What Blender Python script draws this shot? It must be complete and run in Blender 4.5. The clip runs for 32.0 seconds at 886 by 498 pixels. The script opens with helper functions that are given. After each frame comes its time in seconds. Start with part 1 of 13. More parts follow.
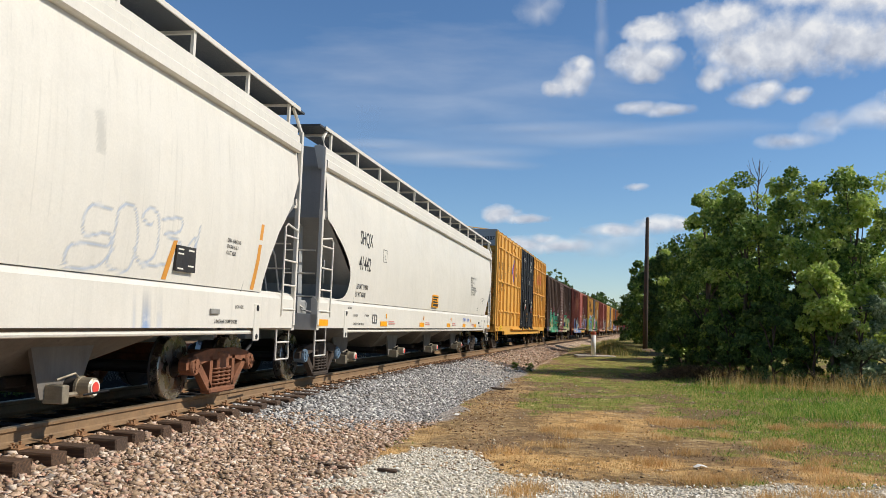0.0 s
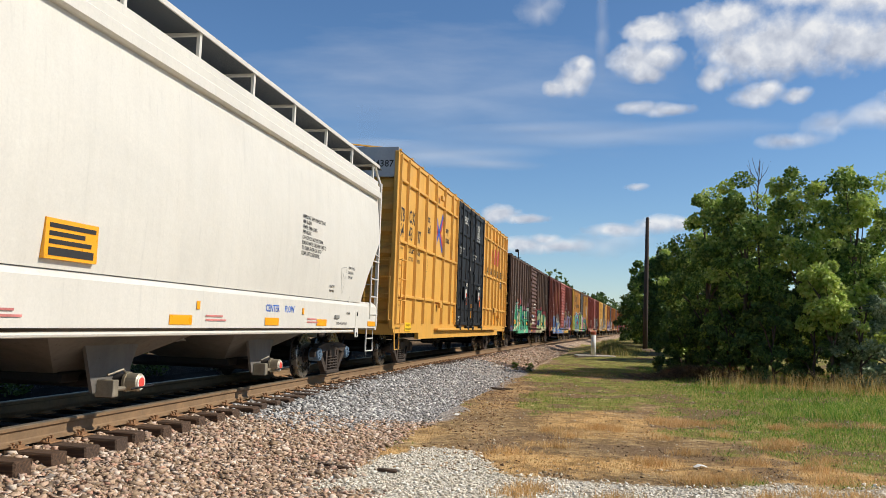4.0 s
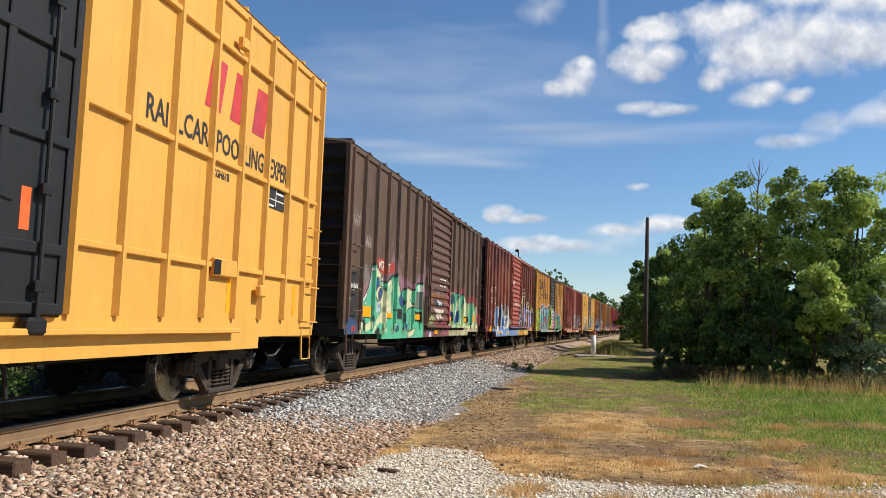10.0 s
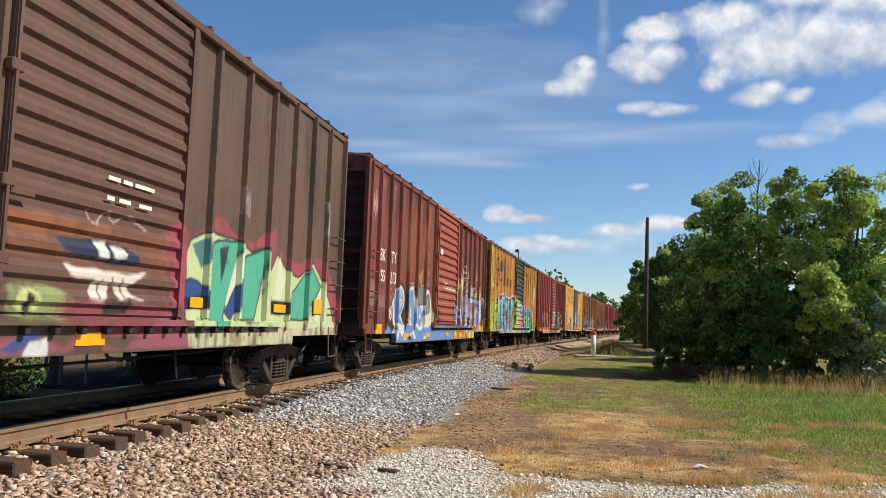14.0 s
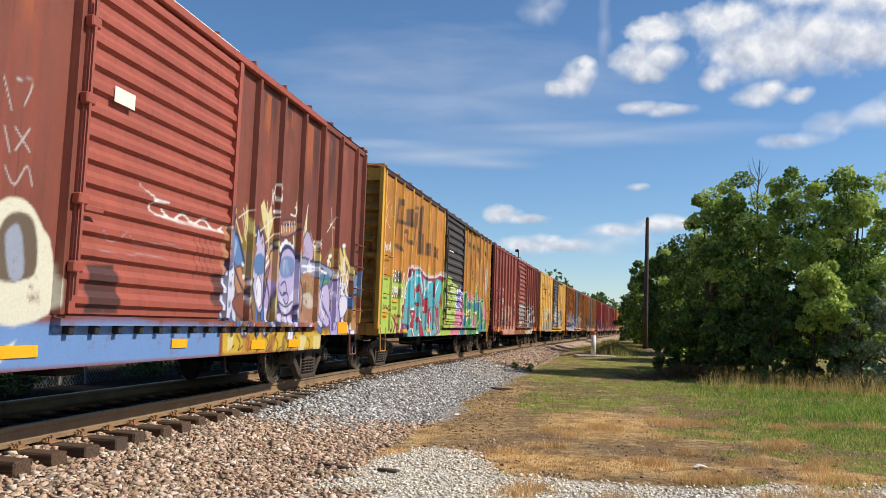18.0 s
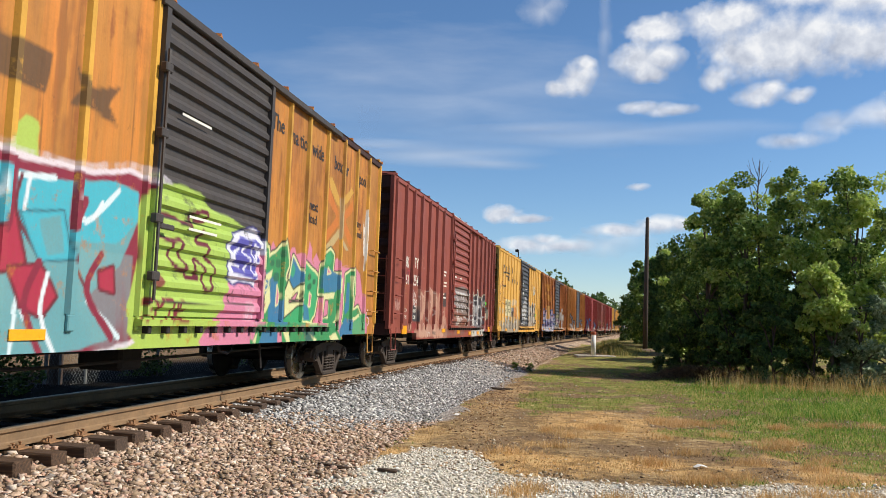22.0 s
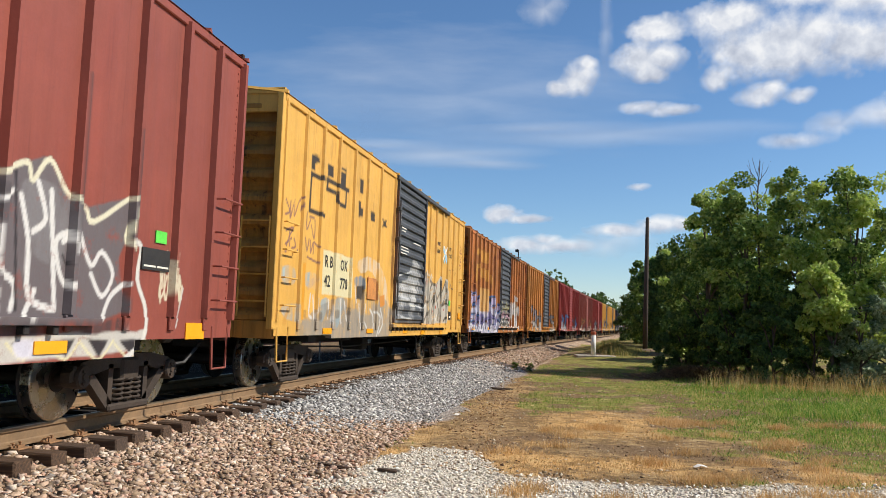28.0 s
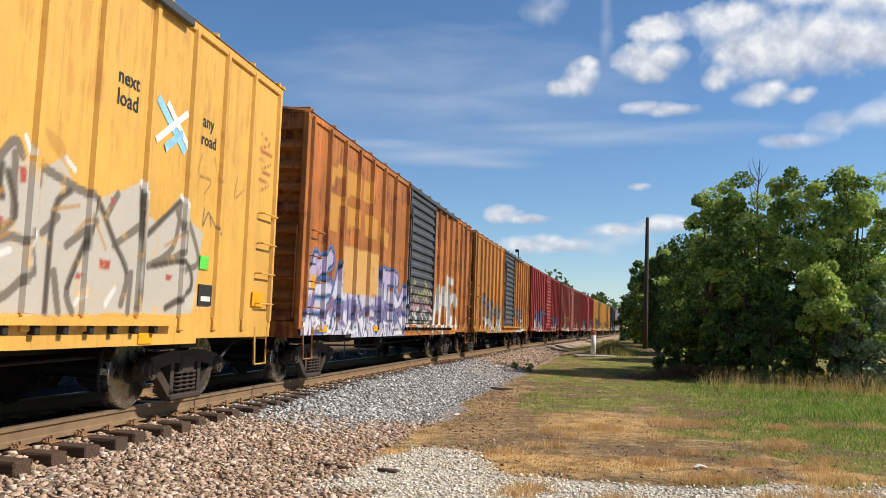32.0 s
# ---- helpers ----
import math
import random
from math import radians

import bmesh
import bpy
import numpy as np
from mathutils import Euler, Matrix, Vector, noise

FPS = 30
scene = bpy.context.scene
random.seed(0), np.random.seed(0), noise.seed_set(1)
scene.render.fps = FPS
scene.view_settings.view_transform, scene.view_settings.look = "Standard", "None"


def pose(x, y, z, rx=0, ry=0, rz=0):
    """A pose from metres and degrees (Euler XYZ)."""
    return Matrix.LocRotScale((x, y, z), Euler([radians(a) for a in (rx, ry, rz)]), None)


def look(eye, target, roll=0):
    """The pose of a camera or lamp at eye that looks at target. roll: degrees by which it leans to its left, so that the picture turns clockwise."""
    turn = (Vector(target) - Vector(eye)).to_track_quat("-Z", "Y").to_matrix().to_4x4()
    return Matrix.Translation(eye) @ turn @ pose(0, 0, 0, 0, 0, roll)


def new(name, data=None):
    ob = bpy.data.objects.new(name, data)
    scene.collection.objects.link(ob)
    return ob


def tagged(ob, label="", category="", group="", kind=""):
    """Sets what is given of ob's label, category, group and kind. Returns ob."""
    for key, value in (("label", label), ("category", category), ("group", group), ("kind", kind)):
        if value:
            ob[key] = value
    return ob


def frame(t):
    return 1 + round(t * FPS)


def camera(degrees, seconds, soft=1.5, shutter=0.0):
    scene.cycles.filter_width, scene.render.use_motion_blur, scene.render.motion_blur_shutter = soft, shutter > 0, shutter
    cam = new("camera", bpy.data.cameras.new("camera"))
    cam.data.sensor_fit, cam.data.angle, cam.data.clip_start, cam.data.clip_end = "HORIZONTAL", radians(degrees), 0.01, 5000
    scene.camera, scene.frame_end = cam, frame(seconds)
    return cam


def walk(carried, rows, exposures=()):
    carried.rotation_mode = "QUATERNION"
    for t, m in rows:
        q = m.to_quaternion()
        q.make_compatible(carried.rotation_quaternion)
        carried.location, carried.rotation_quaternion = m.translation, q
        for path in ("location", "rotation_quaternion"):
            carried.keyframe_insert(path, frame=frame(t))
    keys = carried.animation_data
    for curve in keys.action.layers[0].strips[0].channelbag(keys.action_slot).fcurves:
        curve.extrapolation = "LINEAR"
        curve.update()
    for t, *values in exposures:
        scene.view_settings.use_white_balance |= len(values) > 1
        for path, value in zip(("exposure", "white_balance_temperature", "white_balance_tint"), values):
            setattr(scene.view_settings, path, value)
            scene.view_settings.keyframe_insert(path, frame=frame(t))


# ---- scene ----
# Metres, z up, z = 0 at the top of the rails; the camera stands beside a curved track and does not move.
CLIP = 32.0
cam = camera(57.09, CLIP, soft=0.7)
EYE = (0.0, 0.0, 1.065)


def still_pose():
    yaw, pitch, roll = -0.16405, 0.09217, 0.02594
    way = (math.sin(yaw) * math.cos(pitch), math.cos(yaw) * math.cos(pitch), math.sin(pitch))
    return look(EYE, tuple(e + w for e, w in zip(EYE, way)), math.degrees(roll))


# the camera stops down a little while the white cars fill its view
walk(cam, [(0.0, still_pose()), (CLIP, still_pose())], exposures=[(0.0, -0.14), (3.0, -0.13), (6.0, -0.10), (7.5, -0.12), (9.0, -0.02), (11.0, 0.0), (28.0, 0.0), (30.0, -0.13), (31.0, -0.02), (CLIP, -0.02)])

# ---- light: clear afternoon sky, the sun to the right of the track and a little beyond ----
SUN_EL, SUN_AZ = radians(41), radians(6)  # azimuth from +x towards +y
TO_SUN = Vector((math.cos(SUN_EL) * math.cos(SUN_AZ), math.cos(SUN_EL) * math.sin(SUN_AZ), math.sin(SUN_EL)))
world = bpy.data.worlds.new("sky")
scene.world = world
world.use_nodes = True
wn = world.node_tree
sky = wn.nodes.new("ShaderNodeTexSky")
sky.sky_type, sky.sun_disc = "NISHITA", False
sky.sun_elevation, sky.sun_rotation = SUN_EL, math.pi / 2 - SUN_AZ
sky.air_density, sky.dust_density, sky.ozone_density, sky.altitude = 1.0, 0.15, 5.0, 300
deep = wn.nodes.new("ShaderNodeHueSaturation")
deep.inputs["Saturation"].default_value = 1.08
wn.links.new(sky.outputs[0], deep.inputs["Color"])
wn.links.new(deep.outputs[0], wn.nodes["Background"].inputs[0])
wn.nodes["Background"].inputs[1].default_value = 0.127
sun = new("sun", bpy.data.lights.new("sun", "SUN"))
sun.data.energy, sun.data.angle, sun.data.color = 5.4, radians(0.6), (1.0, 0.94, 0.84)
sun.matrix_world = look((0, 0, 60), tuple(Vector((0, 0, 60)) - TO_SUN))

# ---- the track's line: curvature fades to nothing ----
K0, K1 = 0.002095, -2.313e-5
CENTRE = -6.092  # x of the track's centre beside the camera
CANT = 0.517     # degrees by which the track leans to the inside of the curve
_S = np.arange(-60.0, 420.01, 0.1)
_K = np.where(_S > 0, np.maximum(K0 + K1 * _S, 0), K0)
_PHI = np.cumsum(_K) * 0.1
_I0 = int(np.argmin(abs(_S)))
_PHI -= _PHI[_I0]
_X = np.cumsum(np.sin(_PHI)) * 0.1
_Y = np.cumsum(np.cos(_PHI)) * 0.1
_X += CENTRE - _X[_I0]
_Y -= _Y[_I0]


def track(s, lateral=0.0):
    """World x, y and heading (from +y, clockwise) at arc length s, lateral metres to the right of the centre."""
    x, y, h = np.interp(s, _S, _X), np.interp(s, _S, _Y), np.interp(s, _S, _PHI)
    return x + lateral * np.cos(h), y - lateral * np.sin(h), h


def off_track(x, y):
    """Arc length and signed distance to the right of the centre line for points of the ground."""
    s = np.interp(y, _Y, _S)
    for _ in range(2):
        cx, cy, h = track(s)
        s = s + (x - cx) * np.sin(h) + (y - cy) * np.cos(h)
    cx, cy, h = track(s)
    return s, (x - cx) * np.cos(h) - (y - cy) * np.sin(h)


def travelled(t):
    """Metres that the train has moved towards the camera after t seconds."""
    return 4.0998 * t - 0.5 * 0.00365 * t * t


def car_pose(mid, t, half=6.2):
    """Pose of a railcar whose middle stood at arc length mid at 0 s; local x points away along the track."""
    s = mid - travelled(t)
    ax, ay, _ = track(s - half)
    bx, by, _ = track(s + half)
    return pose((ax + bx) / 2, (ay + by) / 2, 0, CANT, 0, math.degrees(math.atan2(by - ay, bx - ax)))

# ---- mesh helpers ----
def lin(code):
    """Linear colour from an sRGB hex code."""
    v = [int(code[i:i + 2], 16) / 255 for i in (0, 2, 4)]
    return tuple(c / 12.92 if c <= 0.04045 else ((c + 0.055) / 1.055) ** 2.4 for c in v)


class Geo:
    """Collects vertices and faces of one mesh."""

    def __init__(self):
        self.v, self.f = [], []

    def add(self, verts, faces):
        n = len(self.v)
        self.v.extend(tuple(p) for p in verts)
        self.f.extend(tuple(i + n for i in f) for f in faces)
        return self

    def box(self, x0, x1, y0, y1, z0, z1, b=0.0):
        """A box, with chamfered edges if b is given."""
        if b <= 0:
            v = [(x, y, z) for x in (x0, x1) for y in (y0, y1) for z in (z0, z1)]
            return self.add(v, [(0, 1, 3, 2), (4, 6, 7, 5), (0, 4, 5, 1), (2, 3, 7, 6), (0, 2, 6, 4), (1, 5, 7, 3)])
        b = min(b, 0.45 * min(x1 - x0, y1 - y0, z1 - z0))
        lo, hi = (x0, y0, z0), (x1, y1, z1)
        v, key = [], {}
        for cx in (0, 1):
            for cy in (0, 1):
                for cz in (0, 1):
                    c = (cx, cy, cz)
                    for ax in range(3):
                        p = [(lo[k] + (b if k != ax else 0)) if c[k] == 0 else (hi[k] - (b if k != ax else 0)) for k in range(3)]
                        key[c + (ax,)] = len(v)
                        v.append(p)
        f = []
        for ax in range(3):
            o1, o2 = [k for k in range(3) if k != ax]
            for side in (0, 1):
                ring = []
                for a, c in ((0, 0), (1, 0), (1, 1), (0, 1)):
                    corner = [0, 0, 0]
                    corner[ax], corner[o1], corner[o2] = side, a, c
                    ring.append(key[tuple(corner) + (ax,)])
                flip = (side == 0) != (ax == 1)
                f.append(tuple(reversed(ring)) if flip else tuple(ring))
            for a in (0, 1):
                for c in (0, 1):
                    q = []
                    for side, k in ((0, o1), (1, o1), (1, o2), (0, o2)):
                        corner = [0, 0, 0]
                        corner[ax], corner[o1], corner[o2] = side, a, c
                        q.append(key[tuple(corner) + (k,)])
                    f.append(tuple(q))
        for cx in (0, 1):
            for cy in (0, 1):
                for cz in (0, 1):
                    f.append(tuple(key[(cx, cy, cz, k)] for k in range(3)))
        return self.add(v, f)

    def rod(self, points, r, n=6, cap=True):
        """A round rod along points."""
        pts = [Vector(p) for p in points]
        rings = []
        for i, p in enumerate(pts):
            d = (pts[min(i + 1, len(pts) - 1)] - pts[max(i - 1, 0)]).normalized()
            u = d.cross(Vector((0, 0, 1)) if abs(d.z) < 0.9 else Vector((1, 0, 0))).normalized()
            w = d.cross(u)
            ri = r[i] if isinstance(r, (list, tuple)) else r
            rings.append([p + ri * (math.cos(a) * u + math.sin(a) * w) for a in (2 * math.pi * k / n for k in range(n))])
        v = [q for ring in rings for q in ring]
        f = [(i * n + k, i * n + (k + 1) % n, (i + 1) * n + (k + 1) % n, (i + 1) * n + k) for i in range(len(pts) - 1) for k in range(n)]
        if cap:
            f += [tuple(reversed(range(n))), tuple(range((len(pts) - 1) * n, len(pts) * n))]
        return self.add(v, f)

    def prism(self, outline, y0, y1):
        """Extrudes an outline of (x, z) between y0 and y1."""
        n = len(outline)
        v = [(x, y0, z) for x, z in outline] + [(x, y1, z) for x, z in outline]
        f = [tuple(range(n)), tuple(reversed(range(n, 2 * n)))] + [(i, i + n, (i + 1) % n + n, (i + 1) % n) for i in range(n)]
        return self.add(v, f)

    def lathe(self, profile, centre, axis=1, n=28):
        """Turns a profile of (along, radius) about an axis through centre."""
        v = []
        for a, r in profile:
            for k in range(n):
                t = 2 * math.pi * k / n
                p = [0, 0, 0]
                p[axis] = a
                p[(axis + 1) % 3], p[(axis + 2) % 3] = r * math.cos(t), r * math.sin(t)
                v.append([p[i] + centre[i] for i in range(3)])
        m = len(profile)
        f = [(i * n + k, i * n + (k + 1) % n, (i + 1) * n + (k + 1) % n, (i + 1) * n + k) for i in range(m - 1) for k in range(n)]
        f += [tuple(reversed(range(n))), tuple(range((m - 1) * n, m * n))]
        return self.add(v, f)

    def mesh(self, name, material=None, smooth=False):
        me = bpy.data.meshes.new(name)
        me.from_pydata(self.v, [], self.f)
        bm = bmesh.new()
        bm.from_mesh(me)
        bmesh.ops.recalc_face_normals(bm, faces=bm.faces)
        bm.to_mesh(me)
        bm.free()
        if material:
            me.materials.append(material)
        if smooth:
            me.shade_smooth()
        return me


def part(name, geo, material, parent, label=""):
    """Links a Geo or a mesh as one mesh object under a thing or a part."""
    me = geo.mesh(name, material) if isinstance(geo, Geo) else geo
    ob = new(name, me)
    ob.parent = parent
    if label:
        ob["label"] = label
    return ob


def thing(name, m, label, category, group="", kind=""):
    """An empty at a thing's base."""
    ob = new(name)
    ob.matrix_basis = m
    return tagged(ob, label, category, group, kind)


def solo(name, geo, material, label, category="", group="", kind="", smooth=False):
    me = geo.mesh(name, material, smooth) if isinstance(geo, Geo) else geo
    return tagged(new(name, me), label, category, group, kind)


def raw_mesh(name, verts, faces, material, smooth=False):
    """A mesh from numpy arrays: verts (n, 3), faces (m, k)."""
    me = bpy.data.meshes.new(name)
    verts, faces = np.asarray(verts, np.float32), np.asarray(faces, np.int32)
    m, k = faces.shape
    me.vertices.add(len(verts))
    me.vertices.foreach_set("co", verts.ravel())
    me.loops.add(m * k)
    me.loops.foreach_set("vertex_index", faces.ravel())
    me.polygons.add(m)
    me.polygons.foreach_set("loop_start", np.arange(0, m * k, k, dtype=np.int32))
    me.update(calc_edges=True)
    me.validate()
    if material:
        me.materials.append(material)
    if smooth:
        me.shade_smooth()
    return me


def vertex_paint(me, name, rgba):
    at = me.color_attributes.new(name, "FLOAT_COLOR", "POINT")
    at.data.foreach_set("color", np.asarray(rgba, np.float32).ravel())


_TEXT = {}


def text_shape(body, size=1.0, spacing=1.0):
    """Flat letters in the x, z plane, facing -y, as a Geo template (verts, faces)."""
    key = (body, spacing)
    if key not in _TEXT:
        cu = bpy.data.curves.new("letters", "FONT")
        cu.body, cu.size, cu.space_character, cu.resolution_u, cu.offset = body, 1.0, spacing, 2, 0.014
        ob = bpy.data.objects.new("letters", cu)
        scene.collection.objects.link(ob)
        me = bpy.data.meshes.new_from_object(ob.evaluated_get(bpy.context.evaluated_depsgraph_get()))
        _TEXT[key] = ([tuple(v.co) for v in me.vertices], [tuple(p.vertices) for p in me.polygons])
        bpy.data.objects.remove(ob)
        bpy.data.curves.remove(cu)
        bpy.data.meshes.remove(me)
    v, f = _TEXT[key]
    return [(p[0] * size, 0, p[1] * size) for p in v], f


def spelled(body, x, height, stretch=1.0):
    """Splits a line into its words, each with its own x."""
    out = []
    for word in body.split():
        out.append((word, x))
        x += (max(p[0] for p in text_shape(word, height / 0.7)[0]) + 0.30 * height / 0.7) * stretch
    return out


def lettering(geo, body, x, y, z, height, stretch=1.0, spacing=1.0):
    """Letters of a capital height, from (x, y, z), facing -y."""
    v, f = text_shape(body, height / 0.7, spacing)
    return geo.add([(p[0] * stretch + x, y, p[2] + z) for p in v], f)

# ---- materials ----
def node_mat(name):
    m = bpy.data.materials.new(name)
    m.use_nodes = True
    nt = m.node_tree
    return m, nt, nt.nodes["Principled BSDF"]


def nd(nt, kind, **kw):
    n = nt.nodes.new(kind)
    for k, v in kw.items():
        n.inputs[k].default_value = v
    return n


def noise_tex(nt, vec, scale, detail=6, rough=0.6, distort=0.0):
    n = nd(nt, "ShaderNodeTexNoise", Scale=scale, Detail=detail, Roughness=rough, Distortion=distort)
    nt.links.new(vec, n.inputs["Vector"])
    return n.outputs["Fac"]


def ramp(nt, fac, stops, mode="LINEAR"):
    r = nt.nodes.new("ShaderNodeValToRGB")
    r.color_ramp.interpolation = mode
    e = r.color_ramp.elements
    while len(e) < len(stops):
        e.new(0.5)
    for el, (p, c) in zip(e, stops):
        el.position = p
        el.color = (*c, 1) if not isinstance(c, (int, float)) else (c, c, c, 1)
    nt.links.new(fac, r.inputs[0])
    return r.outputs[0]


def mix(nt, fac, a, b, mode="MIX"):
    m = nt.nodes.new("ShaderNodeMix")
    m.data_type, m.blend_type = "RGBA", mode
    for sock, val in ((m.inputs[0], fac), (m.inputs[6], a), (m.inputs[7], b)):
        if hasattr(val, "links"):
            nt.links.new(val, sock)
        elif isinstance(val, (int, float)):
            sock.default_value = val
        else:
            sock.default_value = (*val, 1)
    return m.outputs[2]


def maths(nt, op, a, b=None, clamp=False):
    m = nt.nodes.new("ShaderNodeMath")
    m.operation, m.use_clamp = op, clamp
    for i, val in enumerate((a, b)):
        if val is None:
            continue
        if hasattr(val, "links"):
            nt.links.new(val, m.inputs[i])
        else:
            m.inputs[i].default_value = val
    return m.outputs[0]


def coords(nt, stretch=(1, 1, 1), kind="Object"):
    tc = nt.nodes.new("ShaderNodeTexCoord")
    mp = nt.nodes.new("ShaderNodeMapping")
    mp.inputs["Scale"].default_value = stretch
    nt.links.new(tc.outputs[kind], mp.inputs["Vector"])
    return mp.outputs[0]


def bump(nt, bsdf, height, strength=0.3, dist=0.01):
    b = nd(nt, "ShaderNodeBump", Strength=strength, Distance=dist)
    nt.links.new(height, b.inputs["Height"])
    nt.links.new(b.outputs[0], bsdf.inputs["Normal"])


def paint_mat(name, colour, rust=0.3, dirt=0.3, rough=0.45, fade=0.25, sprayed=False, rustcol=None, seed=0.0):
    """Weathered railcar paint: faded patches, rain streaks, rust spots; sprayed: graffiti from the mesh's colours on top."""
    m, nt, b = node_mat(name)
    v = coords(nt)
    off = nt.nodes.new("ShaderNodeVectorMath")
    off.operation = "ADD"
    off.inputs[1].default_value = (seed * 7.3, seed * 3.1, seed * 5.7)
    nt.links.new(v, off.inputs[0])
    v = off.outputs[0]
    st = nt.nodes.new("ShaderNodeMapping")
    st.inputs["Scale"].default_value = (1, 1, 0.06)
    nt.links.new(v, st.inputs["Vector"])
    pale = tuple(min(1, c * 1.28 + 0.012) for c in colour)
    dark = tuple(c * 0.42 for c in colour)
    ochre = tuple(min(1, a * b) for a, b in zip(colour, (1.75, 1.25, 0.9)))
    c = mix(nt, maths(nt, "MULTIPLY", noise_tex(nt, v, 0.7, 5), fade * 1.6, True), colour, pale)
    streak = noise_tex(nt, st.outputs[0], 5.0, 6, 0.7)
    c = mix(nt, ramp(nt, streak, [(0.45, 0.0), (0.75, min(1.0, dirt * 1.3))]), c, dark)
    wide = noise_tex(nt, st.outputs[0], 1.7, 5, 0.65)
    c = mix(nt, ramp(nt, wide, [(0.52, 0.0), (0.72, min(0.8, rust * 1.3))]), c, ochre)
    st2 = nt.nodes.new("ShaderNodeMapping")
    st2.inputs["Scale"].default_value = (1, 1, 0.025)
    nt.links.new(v, st2.inputs["Vector"])
    runs = noise_tex(nt, st2.outputs[0], 17.0, 3, 0.6)
    c = mix(nt, ramp(nt, runs, [(0.60, 0.0), (0.70, min(0.8, dirt * 1.6))]), c, dark)
    scuff = noise_tex(nt, v, 7.0, 9, 0.78)
    c = mix(nt, ramp(nt, scuff, [(0.60, 0.0), (0.68, min(0.6, fade * 1.6))]), c, pale)
    c = mix(nt, ramp(nt, scuff, [(0.30, min(0.8, dirt * 1.8)), (0.38, 0.0)]), c, dark)
    blotch = noise_tex(nt, v, 0.45, 7, 0.68, 0.6)
    c = mix(nt, ramp(nt, blotch, [(0.44, 0.0), (0.66, min(0.75, dirt * 1.5))]), c, dark)
    rc = rustcol or (0.13, 0.045, 0.018)
    blot = maths(nt, "ADD", maths(nt, "MULTIPLY", noise_tex(nt, v, 1.3, 8, 0.65), 0.62), maths(nt, "MULTIPLY", noise_tex(nt, st.outputs[0], 9, 4), 0.38))
    edge = 0.73 - 0.27 * rust
    rm = ramp(nt, blot, [(edge, 0.0), (edge + 0.07, 1.0)])
    c = mix(nt, maths(nt, "MULTIPLY", rm, min(1.0, 0.35 + rust)), c, rc)
    if sprayed:
        at = nt.nodes.new("ShaderNodeVertexColor")
        at.layer_name = "spray"
        worn = ramp(nt, noise_tex(nt, v, 3.0, 8, 0.7), [(0.32, 0.25), (0.43, 1.0)])
        c = mix(nt, maths(nt, "MULTIPLY", at.outputs["Alpha"], worn), c, at.outputs["Color"])
    fine = noise_tex(nt, v, 40, 4, 0.7)
    c = mix(nt, ramp(nt, fine, [(0.3, 0.16), (0.7, 0.0)]), c, dark)
    nt.links.new(c, b.inputs["Base Color"])
    nt.links.new(ramp(nt, blot, [(0.3, rough), (0.75, min(1, rough + 0.35))]), b.inputs["Roughness"])
    bump(nt, b, maths(nt, "ADD", maths(nt, "MULTIPLY", noise_tex(nt, v, 1.6, 3), 3.2), maths(nt, "MULTIPLY", fine, 0.15)), 0.25, 0.02)
    return m


def plain_mat(name, colour, rough=0.6, metal=0.0, vary=0.25, scale=6.0, bumpy=0.15):
    m, nt, b = node_mat(name)
    v = coords(nt)
    n1, n2 = noise_tex(nt, v, scale, 6), noise_tex(nt, v, scale * 9, 4, 0.7)
    k = maths(nt, "ADD", maths(nt, "MULTIPLY", n1, 0.6), maths(nt, "MULTIPLY", n2, 0.4))
    lo, hi = tuple(c * (1 - vary * 1.6) for c in colour), tuple(min(1, c * (1 + vary * 1.6)) for c in colour)
    nt.links.new(ramp(nt, k, [(0.3, lo), (0.7, hi)]), b.inputs["Base Color"])
    nt.links.new(ramp(nt, n1, [(0.3, max(0.05, rough - 0.12)), (0.7, min(1, rough + 0.12))]), b.inputs["Roughness"])
    b.inputs["Metallic"].default_value = metal
    bump(nt, b, n2, bumpy, 0.01)
    return m

# ---- ground ----
def smooth(a, b, x):
    t = np.clip((x - a) / (b - a), 0, 1)
    return t * t * (3 - 2 * t)


def fbm(x, y, scale, seed=0, octaves=4):
    """Smooth value noise on arrays, about 0 to 1."""
    out, amp, tot = np.zeros_like(x, dtype=float), 1.0, 0.0
    for o in range(octaves):
        fx, fy = x / scale + 17.3 * seed + 5.1 * o, y / scale + 9.7 * seed + 3.3 * o
        ix, iy = np.floor(fx), np.floor(fy)
        ux, uy = fx - ix, fy - iy
        ux, uy = ux * ux * (3 - 2 * ux), uy * uy * (3 - 2 * uy)

        def h(a, b):
            q = np.sin(a * 127.1 + b * 311.7 + seed * 74.7) * 43758.5453
            return q - np.floor(q)

        out += amp * ((h(ix, iy) * (1 - ux) + h(ix + 1, iy) * ux) * (1 - uy) + (h(ix, iy + 1) * (1 - ux) + h(ix + 1, iy + 1) * ux) * uy)
        tot += amp
        amp *= 0.5
        scale /= 2.1
    return out / tot


FIELD = -0.62  # level of the ground beside the embankment


